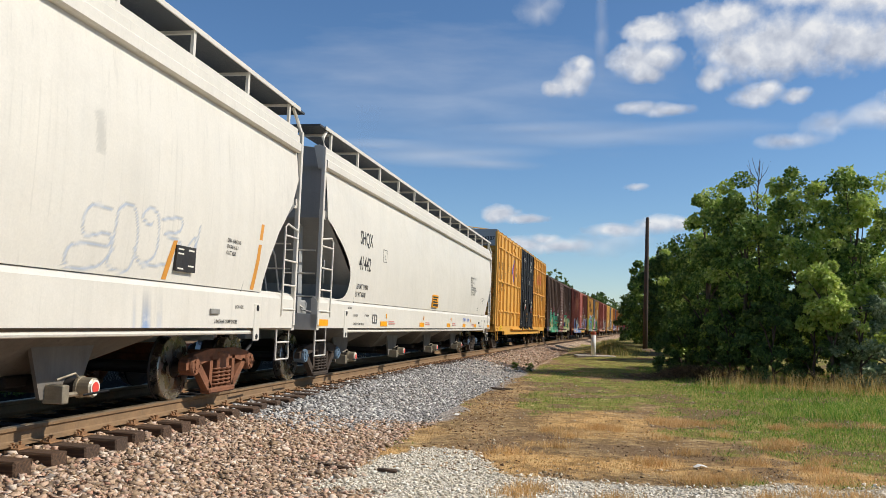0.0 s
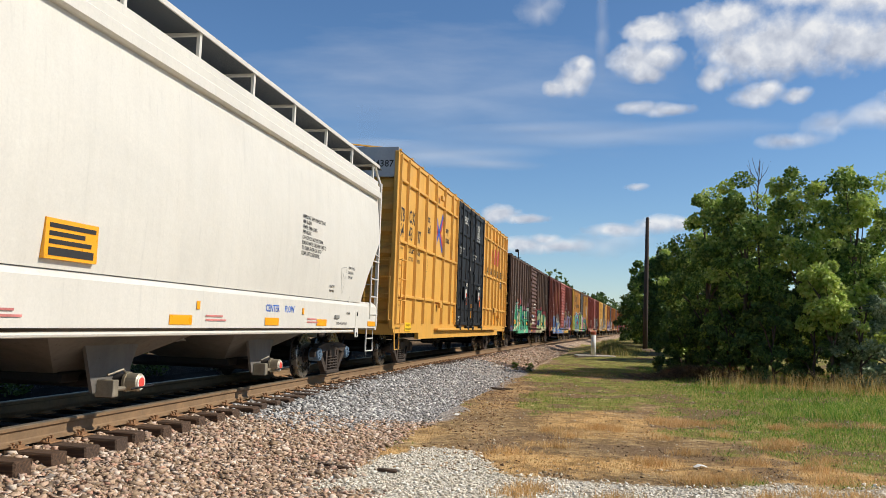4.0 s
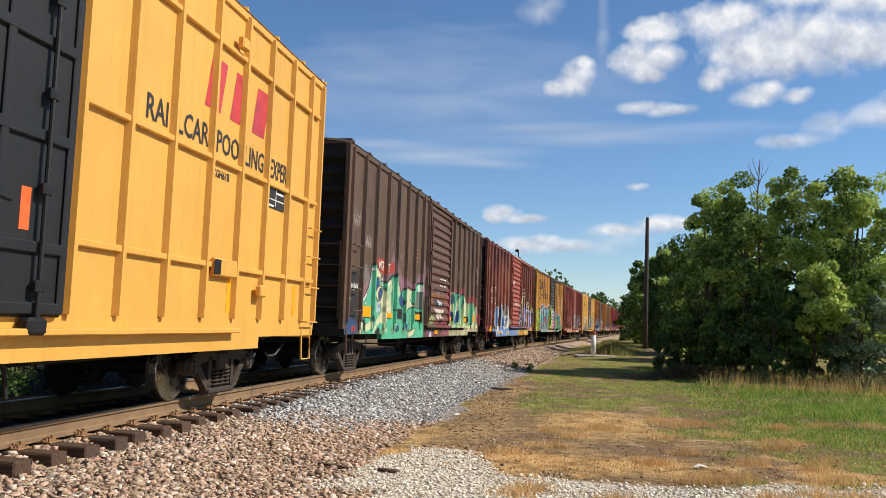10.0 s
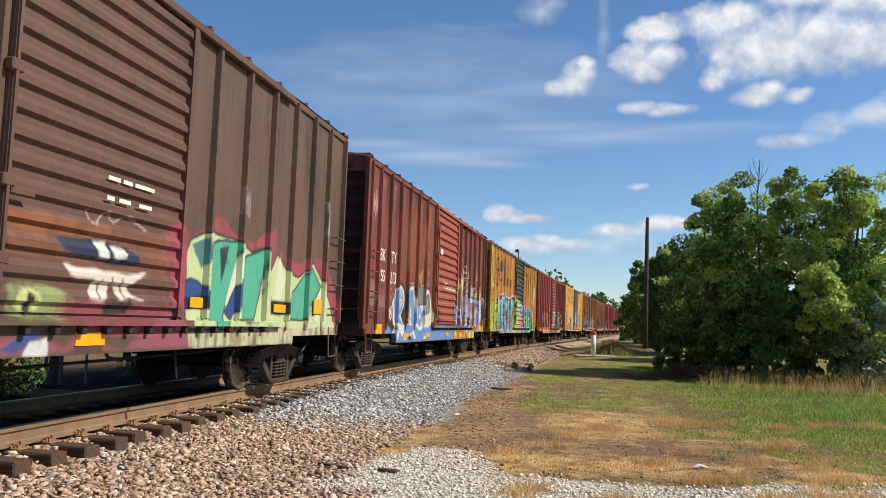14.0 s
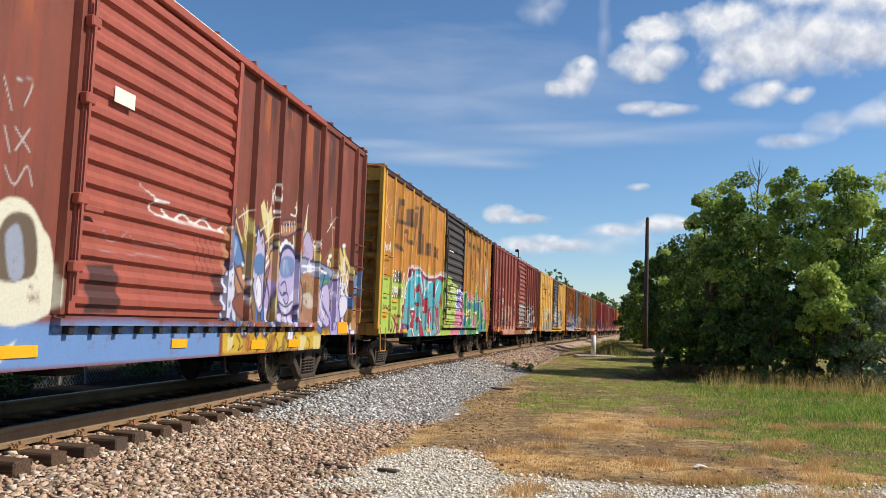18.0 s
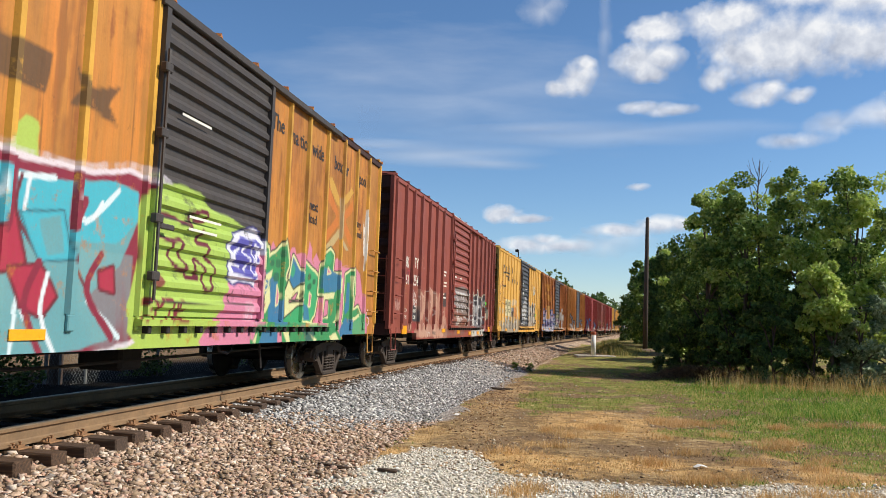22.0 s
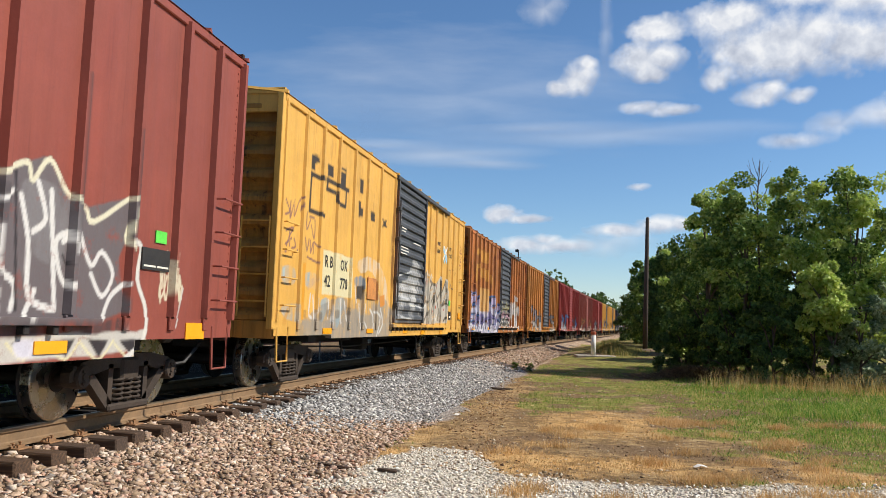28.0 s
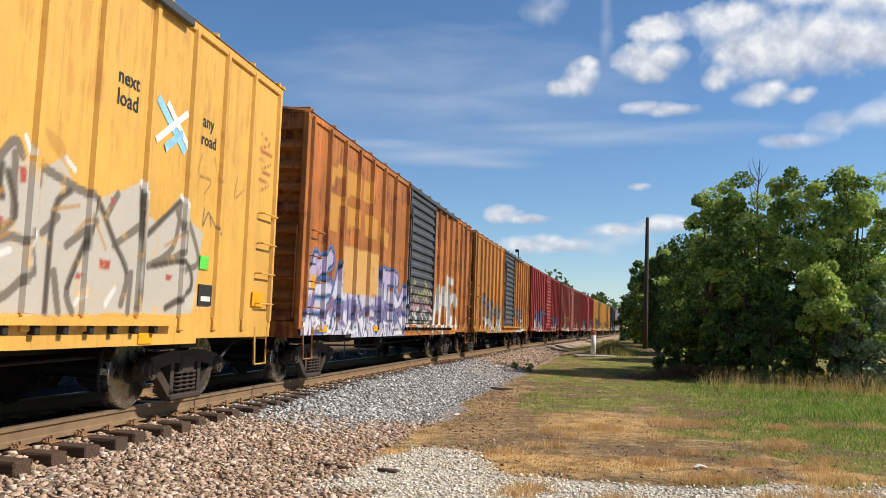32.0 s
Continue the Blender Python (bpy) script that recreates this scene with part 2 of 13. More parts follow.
def ground_z(x, y):
    x, y = np.asarray(x, float), np.asarray(y, float)
    s, l = off_track(x, y)
    base = FIELD + 0.55 * smooth(30, 60, y) * smooth(2, 6, l) + 0.05 * (fbm(x, y, 3.0, 3) - 0.5) + 0.25 * (fbm(x, y, 14, 5) - 0.5) * smooth(6, 16, np.hypot(x, y))
    shoulder = -0.35 + 0.12 * smooth(8, 17, s)
    near = np.where(l > 0, smooth(1.25, 3.1, l), smooth(1.3, 2.6, -l))
    edge = np.where(l > 0, shoulder, -0.28)
    top = -0.235 + (edge + 0.235) * smooth(0.9, 1.35, np.abs(l))
    z = top * (1 - near) + np.where(l > 0, base, -0.5 + 0.1 * (fbm(x, y, 4, 8) - 0.5)) * near
    return z


def cover(x, y):
    """What lies on the ground: shares of crushed stone, pale gravel, dry grass and green grass."""
    s, l = off_track(x, y)
    n, n2 = fbm(x, y, 1.6, 11), fbm(x, y, 0.5, 21)
    wob = (n - 0.5) * 1.6
    toe = 2.9 + 0.4 * smooth(4, 8, s) - 1.0 * smooth(40, 70, s)
    stone = 1 - smooth(toe - 0.25, toe + 0.5, l + wob * 0.7)
    stone = np.maximum(stone, (1 - smooth(8.3, 9.6, y + wob * 0.6 + 0.25 * l)) * (1 - smooth(3.0, 4.8, l + wob)))
    reach = 9.25 + 2.1 * np.exp(-((x + 1.75) / 0.75) ** 4) + 0.35 * np.clip(x - 1, 0, 3) * 0.5
    pale = (1 - smooth(reach - 0.35, reach + 0.35, y + 1.3 * (n - 0.5) + 0.5 * (n2 - 0.5))) * (1 - stone)

    def patch(cx, cy, rx, ry):
        return np.exp(-(((x - cx) / rx) ** 2 + ((y - cy) / ry) ** 2))

    rise = 0.45 * fbm(x, y, 2.0, 31) + 0.25 * fbm(x, y * 0.7, 0.5, 33) + 0.14 * smooth(11, 19, y) + 0.12 * smooth(0.5, 3.5, x) + 0.05 - 0.16 * patch(1.6, 12.9, 1.0, 0.5) - 0.14 * patch(4.6, 14.2, 0.9, 0.7) - 0.12 * patch(2.6, 19.0, 1.6, 0.8)
    rise = rise - 0.28 * patch(0.45, 15.2, 1.1, 1.9) - 0.12 * patch(0.5, 10.4, 3.5, 0.8) - 0.25 * patch(3.2, 13.6, 0.5, 0.5) - 0.3 * litter_share(s, l) + 0.14 * patch(4.8, 16, 2, 5) + 0.2 * patch(-0.8, 19.7, 0.7, 1.6)
    green = smooth(0.44, 0.56, rise) * (1 - pale) * (1 - stone)
    spots = patch(2.05, 15.7, 0.75, 0.8) + patch(-0.4, 12.8, 0.5, 0.55) + 0.9 * patch(0.95, 12.0, 0.9, 0.5) + 0.8 * patch(1.1, 17.9, 0.9, 0.5) + 0.75 * patch(0.2, 21.1, 1.2, 0.7) + 0.8 * patch(2.2, 11.5, 1.2, 0.3)
    dirt = np.maximum(smooth(0.57, 0.66, fbm(x, y * 0.8, 0.9, 41)), smooth(0.3, 0.55, spots * (0.45 + n2)))
    dirt = dirt * (1 - pale) * (1 - stone)
    beyond = smooth(-2.2, -3.2, l)
    stone, pale, green, dirt = stone * (1 - beyond), pale * (1 - beyond), green * (1 - beyond), np.maximum(dirt, 0.8 * beyond)
    return stone, pale, green, dirt


def litter_share(s, l):
    """Brown leaf litter along the embankment's foot."""
    mid = np.interp(s, (9, 12, 16, 24, 30), (4.75, 4.5, 4.2, 3.65, 3.5))
    return np.exp(-((l - mid) / 0.5) ** 2) * smooth(9, 11, s) * (1 - smooth(24, 29, s))


def straw_share(x, y):
    """Where last year's grass lies dead and yellow."""
    def patch(cx, cy, rx, ry):
        return np.exp(-(((x - cx) / rx) ** 2 + ((y - cy) / ry) ** 2))
    edge = 10.7 - 0.12 * np.clip(x, -1.5, 4)
    k = 1.1 * patch(0.45, 15.2, 1.0, 1.9) + 0.85 * np.exp(-((y - edge) / 0.36) ** 2) + 1.2 * patch(3.2, 13.6, 0.35, 0.45) + 0.9 * patch(-0.45, 8.8, 0.3, 0.5) + 0.8 * patch(-0.7, 10.6, 0.6, 0.8)
    k = k + 0.55 * smooth(24, 27, y) * smooth(3, 5, x) + 0.35 * patch(2.3, 14.6, 0.5, 0.6) + 0.5 * patch(4.8, 14.0, 0.9, 0.6) + 0.45 * patch(5.5, 21.0, 2.0, 1.2) + 0.5 * patch(4.4, 11.6, 1.2, 0.5)
    return np.clip(k * (0.35 + 1.3 * fbm(x, y, 0.7, 83)) + 0.5 * smooth(0.52, 0.66, fbm(x, y, 1.1, 81)), 0, 1)


def ground_mat():
    m, nt, b = node_mat("ground_cover")
    v = coords(nt)
    at = nt.nodes.new("ShaderNodeVertexColor")
    at.layer_name = "cover"
    sep = nt.nodes.new("ShaderNodeSeparateColor")
    nt.links.new(at.outputs["Color"], sep.inputs[0])
    fine, mid, big = noise_tex(nt, v, 55, 5, 0.7), noise_tex(nt, v, 9, 6), noise_tex(nt, v, 1.2, 4)

    def crisp(sock, w=0.22):
        k = maths(nt, "ADD", sock, maths(nt, "MULTIPLY", maths(nt, "SUBTRACT", mid, 0.5), 0.9))
        return ramp(nt, k, [(0.5 - w, 0.0), (0.5 + w, 1.0)])

    def stones(scale, stops):
        vo = nd(nt, "ShaderNodeTexVoronoi", Scale=scale)
        nt.links.new(v, vo.inputs["Vector"])
        hs = nt.nodes.new("ShaderNodeSeparateColor")
        nt.links.new(vo.outputs["Color"], hs.inputs[0])
        c = ramp(nt, hs.outputs[0], stops)
        return mix(nt, ramp(nt, vo.outputs["Distance"], [(0.35, 0.0), (0.8, 0.75)]), c, tuple(q * 0.25 for q in stops[0][1])), vo.outputs["Distance"]

    soil = ramp(nt, mid, [(0.3, lin("6e573e")), (0.5, lin("9a805c")), (0.72, lin("bfa276"))])
    dry = ramp(nt, fine, [(0.25, lin("a07c4a")), (0.5, lin("cda56c")), (0.75, lin("ecca96"))])
    at2 = nt.nodes.new("ShaderNodeVertexColor")
    at2.layer_name = "shade_cover"
    more = nt.nodes.new("ShaderNodeSeparateColor")
    nt.links.new(at2.outputs["Color"], more.inputs[0])
    c = mix(nt, crisp(more.outputs[1], 0.3), soil, dry)
    grass = ramp(nt, fine, [(0.25, lin("586030")), (0.5, lin("868446")), (0.75, lin("b8aa64"))])
    c = mix(nt, crisp(sep.outputs[2]), c, grass)
    mottle = noise_tex(nt, v, 2.4, 7, 0.72, 0.4)
    c = mix(nt, ramp(nt, mottle, [(0.48, 0.0), (0.58, 0.7)]), c, lin("6a543c"))
    c = mix(nt, ramp(nt, mottle, [(0.32, 0.7), (0.44, 0.0)]), c, lin("d8c08e"))
    c = mix(nt, maths(nt, "MULTIPLY", crisp(at.outputs["Alpha"]), 0.8), c, ramp(nt, fine, [(0.3, lin("4d3c2e")), (0.5, lin("776049")), (0.72, lin("a88f72"))]))
    c = mix(nt, crisp(more.outputs[2], 0.25), c, ramp(nt, fine, [(0.3, lin("7a6248")), (0.5, lin("a88a64")), (0.72, lin("c8ac84"))]))
    pale, _ = stones(40, [(0.0, lin("c4b8a2")), (0.4, lin("e2d6c0")), (1.0, lin("f6eddc"))])
    c = mix(nt, crisp(sep.outputs[1]), c, pale)
    crushed, dist = stones(30, [(0.0, lin("77706a")), (0.3, lin("9c948c")), (0.6, lin("b9a998")), (1.0, lin("cfc8be"))])
    tan, _ = stones(34, [(0.0, lin("7d6552")), (0.3, lin("b0917a")), (0.6, lin("cdb092")), (1.0, lin("e0cdb4"))])
    crushed = mix(nt, at2.outputs["Alpha"], tan, crushed)
    c = mix(nt, crisp(sep.outputs[0], 0.1), c, crushed)
    # red share: the train's shade, painted into the ground as near-black
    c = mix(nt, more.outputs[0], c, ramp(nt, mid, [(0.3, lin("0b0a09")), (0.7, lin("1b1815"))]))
    nt.links.new(c, b.inputs["Base Color"])
    b.inputs["Roughness"].default_value = 0.95
    b.inputs["Specular IOR Level"].default_value = 0.03
    bump(nt, b, maths(nt, "ADD", fine, maths(nt, "MULTIPLY", dist, -0.8)), 0.7, 0.03)
    return m


def spread(*runs):
    """Coordinates from runs of (start, end, step)."""
    out = [np.arange(a, b, st) for a, b, st in runs]
    return np.unique(np.round(np.concatenate(out + [[runs[-1][1]]]), 4))


def build_ground():
    gx = spread((-3000, -300, 300), (-300, -60, 20), (-60, -16, 2.0), (-16, -9, 0.5), (-9, 9, 0.17), (9, 30, 0.6), (30, 80, 3), (80, 300, 20), (300, 3000, 300))
    gy = spread((-3000, -100, 300), (-100, -6, 6), (-6, 3, 0.6), (3, 26, 0.17), (26, 70, 0.4), (70, 240, 2.0), (240, 600, 30), (600, 4000, 340))
    x, y = np.meshgrid(gx, gy)
    z = ground_z(np.clip(x, -200, 260), np.clip(y, -50, 400))
    v = np.stack([x.ravel(), y.ravel(), z.ravel()], 1)
    nx, ny = len(gx), len(gy)
    i = (np.arange(ny - 1)[:, None] * nx + np.arange(nx - 1)[None]).ravel()
    f = np.stack([i, i + 1, i + 1 + nx, i + nx], 1)
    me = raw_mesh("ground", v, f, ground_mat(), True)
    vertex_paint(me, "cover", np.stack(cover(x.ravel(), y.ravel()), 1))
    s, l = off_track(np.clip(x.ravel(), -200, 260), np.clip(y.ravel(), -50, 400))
    # shade colour reaches from the near rail to beyond the fence
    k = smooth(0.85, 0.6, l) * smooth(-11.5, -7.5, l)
    vertex_paint(me, "shade_cover", np.stack([k, straw_share(x.ravel(), y.ravel()), litter_share(s, l) * (0.05 + 0.7 * fbm(x.ravel(), y.ravel(), 0.8, 87)), smooth(34.0, 29.0, s) * smooth(10.2, 13.0, s - 1.4 * (l - 1.6) + 2.2 * (fbm(x.ravel(), y.ravel(), 1.2, 61) - 0.5))], 1))
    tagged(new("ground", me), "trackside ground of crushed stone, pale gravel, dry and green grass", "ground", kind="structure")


build_ground()

# ---- rails, ties ----
RAIL_STEEL = plain_mat("rusty_rail_steel", lin("7f6548"), 0.8, 0.0, 0.22, 3.0, 0.2)
RAIL_TOP = plain_mat("worn_rail_head", lin("8f7d66"), 0.4, 0.6, 0.2, 5.0, 0.05)
PLATE_STEEL = plain_mat("dark_rusty_iron", lin("8f6a48"), 0.85, 0.0, 0.3, 6.0, 0.2)


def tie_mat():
    m, nt, b = node_mat("creosoted_oak")
    v = coords(nt, (1, 1, 1))
    st = nt.nodes.new("ShaderNodeMapping")
    st.inputs["Scale"].default_value = (0.6, 14, 14)
    nt.links.new(v, st.inputs["Vector"])
    info = nt.nodes.new("ShaderNodeObjectInfo")
    g = noise_tex(nt, st.outputs[0], 2.5, 7, 0.7)
    c = ramp(nt, g, [(0.28, lin("231812")), (0.5, lin("4e3826")), (0.75, lin("846344"))])
    c = mix(nt, maths(nt, "MULTIPLY", info.outputs["Random"], 0.7), c, ramp(nt, g, [(0.3, lin("2a211b")), (0.75, lin("5c4a3c"))]))
    axis = nt.nodes.new("ShaderNodeSeparateXYZ")
    nt.links.new(v, axis.inputs[0])
    # the cars' shade between the rails, painted near-black onto the ties
    car_shade = ramp(nt, maths(nt, "ADD", maths(nt, "ABSOLUTE", axis.outputs[0]), maths(nt, "MULTIPLY", g, 0.1)), [(0.66, 0.93), (0.76, 0.0)])
    c = mix(nt, car_shade, c, lin("0c0a09"))
    nt.links.new(c, b.inputs["Base Color"])
    b.inputs["Roughness"].default_value = 0.85
    bump(nt, b, g, 0.8, 0.02)
    return m


def sweep(profile, s_values, lateral, z0):
    """Sweeps an outline of (across, up) along the track."""
    px, py, ph = track(s_values)
    g = Geo()
    n = len(profile)
    for x, y, h in zip(px, py, ph):
        for a, u in profile:
            w = lateral + a
            g.v.append((x + w * math.cos(h), y - w * math.sin(h), z0 + u - w * math.sin(radians(CANT))))
    m = len(s_values)
    for i in range(m - 1):
        for k in range(n):
            g.f.append((i * n + k, i * n + (k + 1) % n, (i + 1) * n + (k + 1) % n, (i + 1) * n + k))
    g.f += [tuple(range(n)), tuple(range((m - 1) * n, m * n))]
    return g


def build_track():
    tr = thing("railway_track", pose(0, 0, 0), "single railway track of rusty rails on dark wooden ties in crushed stone", "railway track", kind="structure")
    s = np.concatenate([np.arange(-30, 60, 1.0), np.arange(60, 400, 4.0)])
    body = [(-0.075, -0.181), (0.075, -0.181), (0.075, -0.170), (0.022, -0.150), (0.010, -0.135), (0.009, -0.060), (0.034, -0.042), (0.037, -0.012),
            (-0.037, -0.012), (-0.034, -0.042), (-0.009, -0.060), (-0.010, -0.135), (-0.022, -0.150), (-0.075, -0.170)]
    head = [(-0.036, -0.013), (0.036, -0.013), (0.034, -0.003), (0.026, 0.0), (-0.026, 0.0), (-0.034, -0.003)]
    for lat in (0.754, -0.754):
        r = part("rail", sweep(body, s, lat, 0), RAIL_STEEL, tr, "brown rusted steel rail")
        part("rail_head", sweep(head, s, lat, 0), RAIL_TOP, r, "worn running surface")
    wood = tie_mat()
    rng = random.Random(4)
    shapes = []
    for k in range(6):
        g = Geo().box(-1.30, 1.30, -0.115, 0.115, -0.178, 0, 0.012)
        g.v = [(x + rng.uniform(-.012, .012), y + rng.uniform(-.008, .008), z + rng.uniform(-.006, .004)) for x, y, z in g.v]
        shapes.append(g.mesh("tie", wood))
    plate = Geo().box(-0.19, 0.19, -0.095, 0.095, 0, 0.017, 0.004).box(-0.115, -0.085, -0.095, 0.095, 0.017, 0.032).box(0.085, 0.115, -0.095, 0.095, 0.017, 0.032).mesh("tie_plate", PLATE_STEEL)
    spike = Geo().box(-0.008, 0.008, -0.008, 0.008, -0.02, 0.022).box(-0.026, 0.014, -0.014, 0.014, 0.020, 0.032, 0.005).mesh("spike", PLATE_STEEL)
    i = 0
    sv = 6.575 - 0.4953 * 24
    while i < 290:
        x, y, h = track(sv + rng.uniform(-.02, .02))
        slide = rng.uniform(-0.06, 0.06)
        t = part("tie", shapes[rng.randrange(6)], None, tr)
        t.matrix_basis = pose(float(x), float(y), -0.2, 0, CANT, -math.degrees(float(h)) + rng.uniform(-.9, .9)) @ pose(slide, 0, 0)
        if 10 < i < 95:
            for side in (1, -1):
                if side < 0 and i > 50:
                    continue
                p = part("tie_plate", plate, None, t)
                p.matrix_basis = pose(0.754 * side - slide, 0, 0.001)
                if side > 0 and i < 70:
                    for dx, dy in ((0.1, 0.05), (0.1, -0.05), (-0.1, 0.045), (0.15, -0.06)):
                        k = part("spike", spike, None, t)
                        k.matrix_basis = pose(0.754 - slide + dx, dy + rng.uniform(-.01, .01), 0.018 + rng.uniform(0, .02), 0, 0, 0 if dx > 0 else 180)
        sv += 0.4953
        i += 1


build_track()

# ---- railcar running gear ----
TRUCK_STEEL = plain_mat("grimy_cast_steel", lin("41362d"), 0.8, 0.2, 0.35, 4.0, 0.3)
TRUCK_RUST = plain_mat("rusty_cast_steel", lin("7d5138"), 0.85, 0.1, 0.35, 4.0, 0.3)
UNDER = plain_mat("grimy_underframe", lin("2a2522"), 0.9, 0.1, 0.35, 4.0, 0.2)
WHEEL_STEEL = plain_mat("wheel_steel", lin("2a211d"), 0.7, 0.15, 0.35, 5.0, 0.1)
TREAD = plain_mat("polished_tread", lin("b4aea6"), 0.28, 0.95, 0.15, 5.0, 0.02)
BLACK_IRON = plain_mat("black_ironwork", lin("1d1c1c"), 0.6, 0.3, 0.3, 5.0, 0.1)
WHEEL_R = 0.42
WHEELS = []  # (wheelset, distance offset)
CARS = []    # (thing, middle at 0 s)


def side_frame_geo(side):
    """Cast truck side frame: arched top chord, sloping tension members, spring pocket, bearing pedestals."""
    g = Geo()
    y0, y1 = (0.99, 1.09) if side > 0 else (-1.09, -0.99)
    top = [(-1.08, 0.50), (-0.86, 0.60), (-0.45, 0.66), (0.45, 0.66), (0.86, 0.60), (1.08, 0.50), (1.08, 0.40), (0.84, 0.43), (0.40, 0.51), (-0.40, 0.51), (-0.84, 0.43), (-1.08, 0.40)]
    g.prism(top, y0, y1)
    for sg in (1, -1):
        g.prism([(sg * 0.84, 0.47), (sg * 0.70, 0.50), (sg * 0.30, 0.14), (sg * 0.36, 0.05)], y0, y1)
        g.prism([(sg * 0.31, 0.13), (sg * 0.40, 0.13), (sg * 0.40, 0.56), (sg * 0.31, 0.56)], y0, y1)
        g.box(sg * 0.889 - 0.13, sg * 0.889 + 0.13, y0 - 0.01, y1 + 0.01, 0.40, 0.56, 0.02)
    g.box(-0.40, 0.40, y0 - 0.03, y1 + 0.03, 0.05, 0.13, 0.02)
    return g


def spring_geo(side):
    g = Geo()
    yc = 1.05 * side
    pts = []
    for k in range(61):
        a = 2 * math.pi * k / 12
        pts.append((0.07 * math.cos(a), yc + 0.07 * math.sin(a), 0.14 + 0.26 * k / 60))
    g.rod(pts, 0.017, 5)
    return g


def wheel_geo():
    g = Geo()
    for sg in (1, -1):
        prof = [(0.69 * sg, 0.12), (0.69 * sg, 0.10), (0.70 * sg, 0.34), (0.685 * sg, 0.36), (0.685 * sg, WHEEL_R + 0.02), (0.70 * sg, WHEEL_R + 0.025), (0.718 * sg, WHEEL_R + 0.003), (0.815 * sg, WHEEL_R - 0.006),
                (0.82 * sg, WHEEL_R - 0.06), (0.765 * sg, WHEEL_R - 0.075), (0.745 * sg, 0.2), (0.80 * sg, 0.14), (0.84 * sg, 0.13), (0.84 * sg, 0.09)]
        g.lathe(prof, (0, 0, 0), 1, 36)
    g.lathe([(-1.02, 0.075), (1.02, 0.075)], (0, 0, 0), 1, 14)
    return g


def cap_geo(side):
    g = Geo()
    for sg in (side,):
        g.lathe([(0.94 * sg, 0.125), (1.11 * sg, 0.125), (1.135 * sg, 0.11), (1.135 * sg, 0.05), (1.15 * sg, 0.04)], (0, 0, 0), 1, 18)
        for k in range(3):
            a = 2 * math.pi * k / 3
            g.lathe([(1.13 * sg, 0.02), (1.155 * sg, 0.02)], (0.07 * math.cos(a), 0, 0.07 * math.sin(a)), 1, 6)
    return g


_GEAR = {}


def gear_mesh(key, maker, material, smooth=False):
    if key not in _GEAR:
        _GEAR[key] = maker().mesh(key[0], material, smooth)
    return _GEAR[key]


def add_truck(car, x, mid, rusty=False, caps=None, detail=True):
    steel = TRUCK_RUST if rusty else TRUCK_STEEL
    t = new("truck")
    t.parent = car
    t.matrix_basis = pose(x, 0, 0)
    for side in (-1, 1):
        part("side_frame", gear_mesh(("side_frame", side, rusty), lambda: side_frame_geo(side), steel), None, t)
        if side < 0 or detail:
            for sx in (-0.17, 0.0, 0.17):
                part("spring", gear_mesh(("spring", side, rusty), lambda: spring_geo(side), steel, True), None, t).matrix_basis = pose(sx, 0, 0)
    bol = lambda: Geo().box(-0.18, 0.18, -1.12, 1.12, 0.36, 0.62, 0.03).box(-0.45, 0.45, -0.3, 0.3, 0.55, 0.72, 0.02)
    part("bolster", gear_mesh(("bolster", rusty), bol, steel), None, t)
    beam = lambda: Geo().box(-0.04, 0.04, -0.85, 0.85, 0.30, 0.42, 0.02)
    for bx in (-0.46, 0.46):
        part("brake_beam", gear_mesh(("brake_beam",), beam, UNDER), None, t).matrix_basis = pose(bx, 0, 0)
    for ax in (-0.889, 0.889):
        w = new("wheelset", gear_mesh(("wheelset",), wheel_geo, WHEEL_STEEL, False))
        w.parent = t
        w.matrix_basis = pose(ax, 0, WHEEL_R)
        cap_m = caps or steel
        for side in (-1, 1):
            w2 = new("bearing_cap", gear_mesh(("bearing_cap", cap_m.name, side), lambda: cap_geo(side), cap_m))
            w2.parent = t
            w2.matrix_basis = pose(ax, 0, WHEEL_R + 0.03)
        for side in (-1, 1):
            rim = new("tread", gear_mesh(("tread", side), lambda: Geo().lathe([(0.720 * side, WHEEL_R + 0.006), (0.812 * side, WHEEL_R - 0.002), (0.824 * side, WHEEL_R - 0.010), (0.824 * side, WHEEL_R - 0.022)], (0, 0, 0), 1, 36), TREAD))
            rim.parent = w
            rim["label"] = "polished running surface"
        WHEELS.append((w, ax))
    return t


def add_coupler(car, x_end, sg):
    g = Geo().box(min(x_end, x_end + sg * 0.62), max(x_end, x_end + sg * 0.62), -0.09, 0.09, 0.74, 0.92, 0.02)
    g.box(min(x_end + sg * 0.42, x_end + sg * 0.70), max(x_end + sg * 0.42, x_end + sg * 0.70), -0.2, 0.16, 0.70, 0.98, 0.05)
    part("coupler", g, TRUCK_STEEL, car)
    hose = Geo()
    hose.rod([(x_end + sg * 0.05, -0.4, 0.72), (x_end + sg * 0.2, -0.42, 0.62), (x_end + sg * 0.42, -0.36, 0.42), (x_end + sg * 0.62, -0.3, 0.40), (x_end + sg * 0.70, -0.3, 0.46)], 0.028, 6)
    part("air_hose", hose, BLACK_IRON, car)


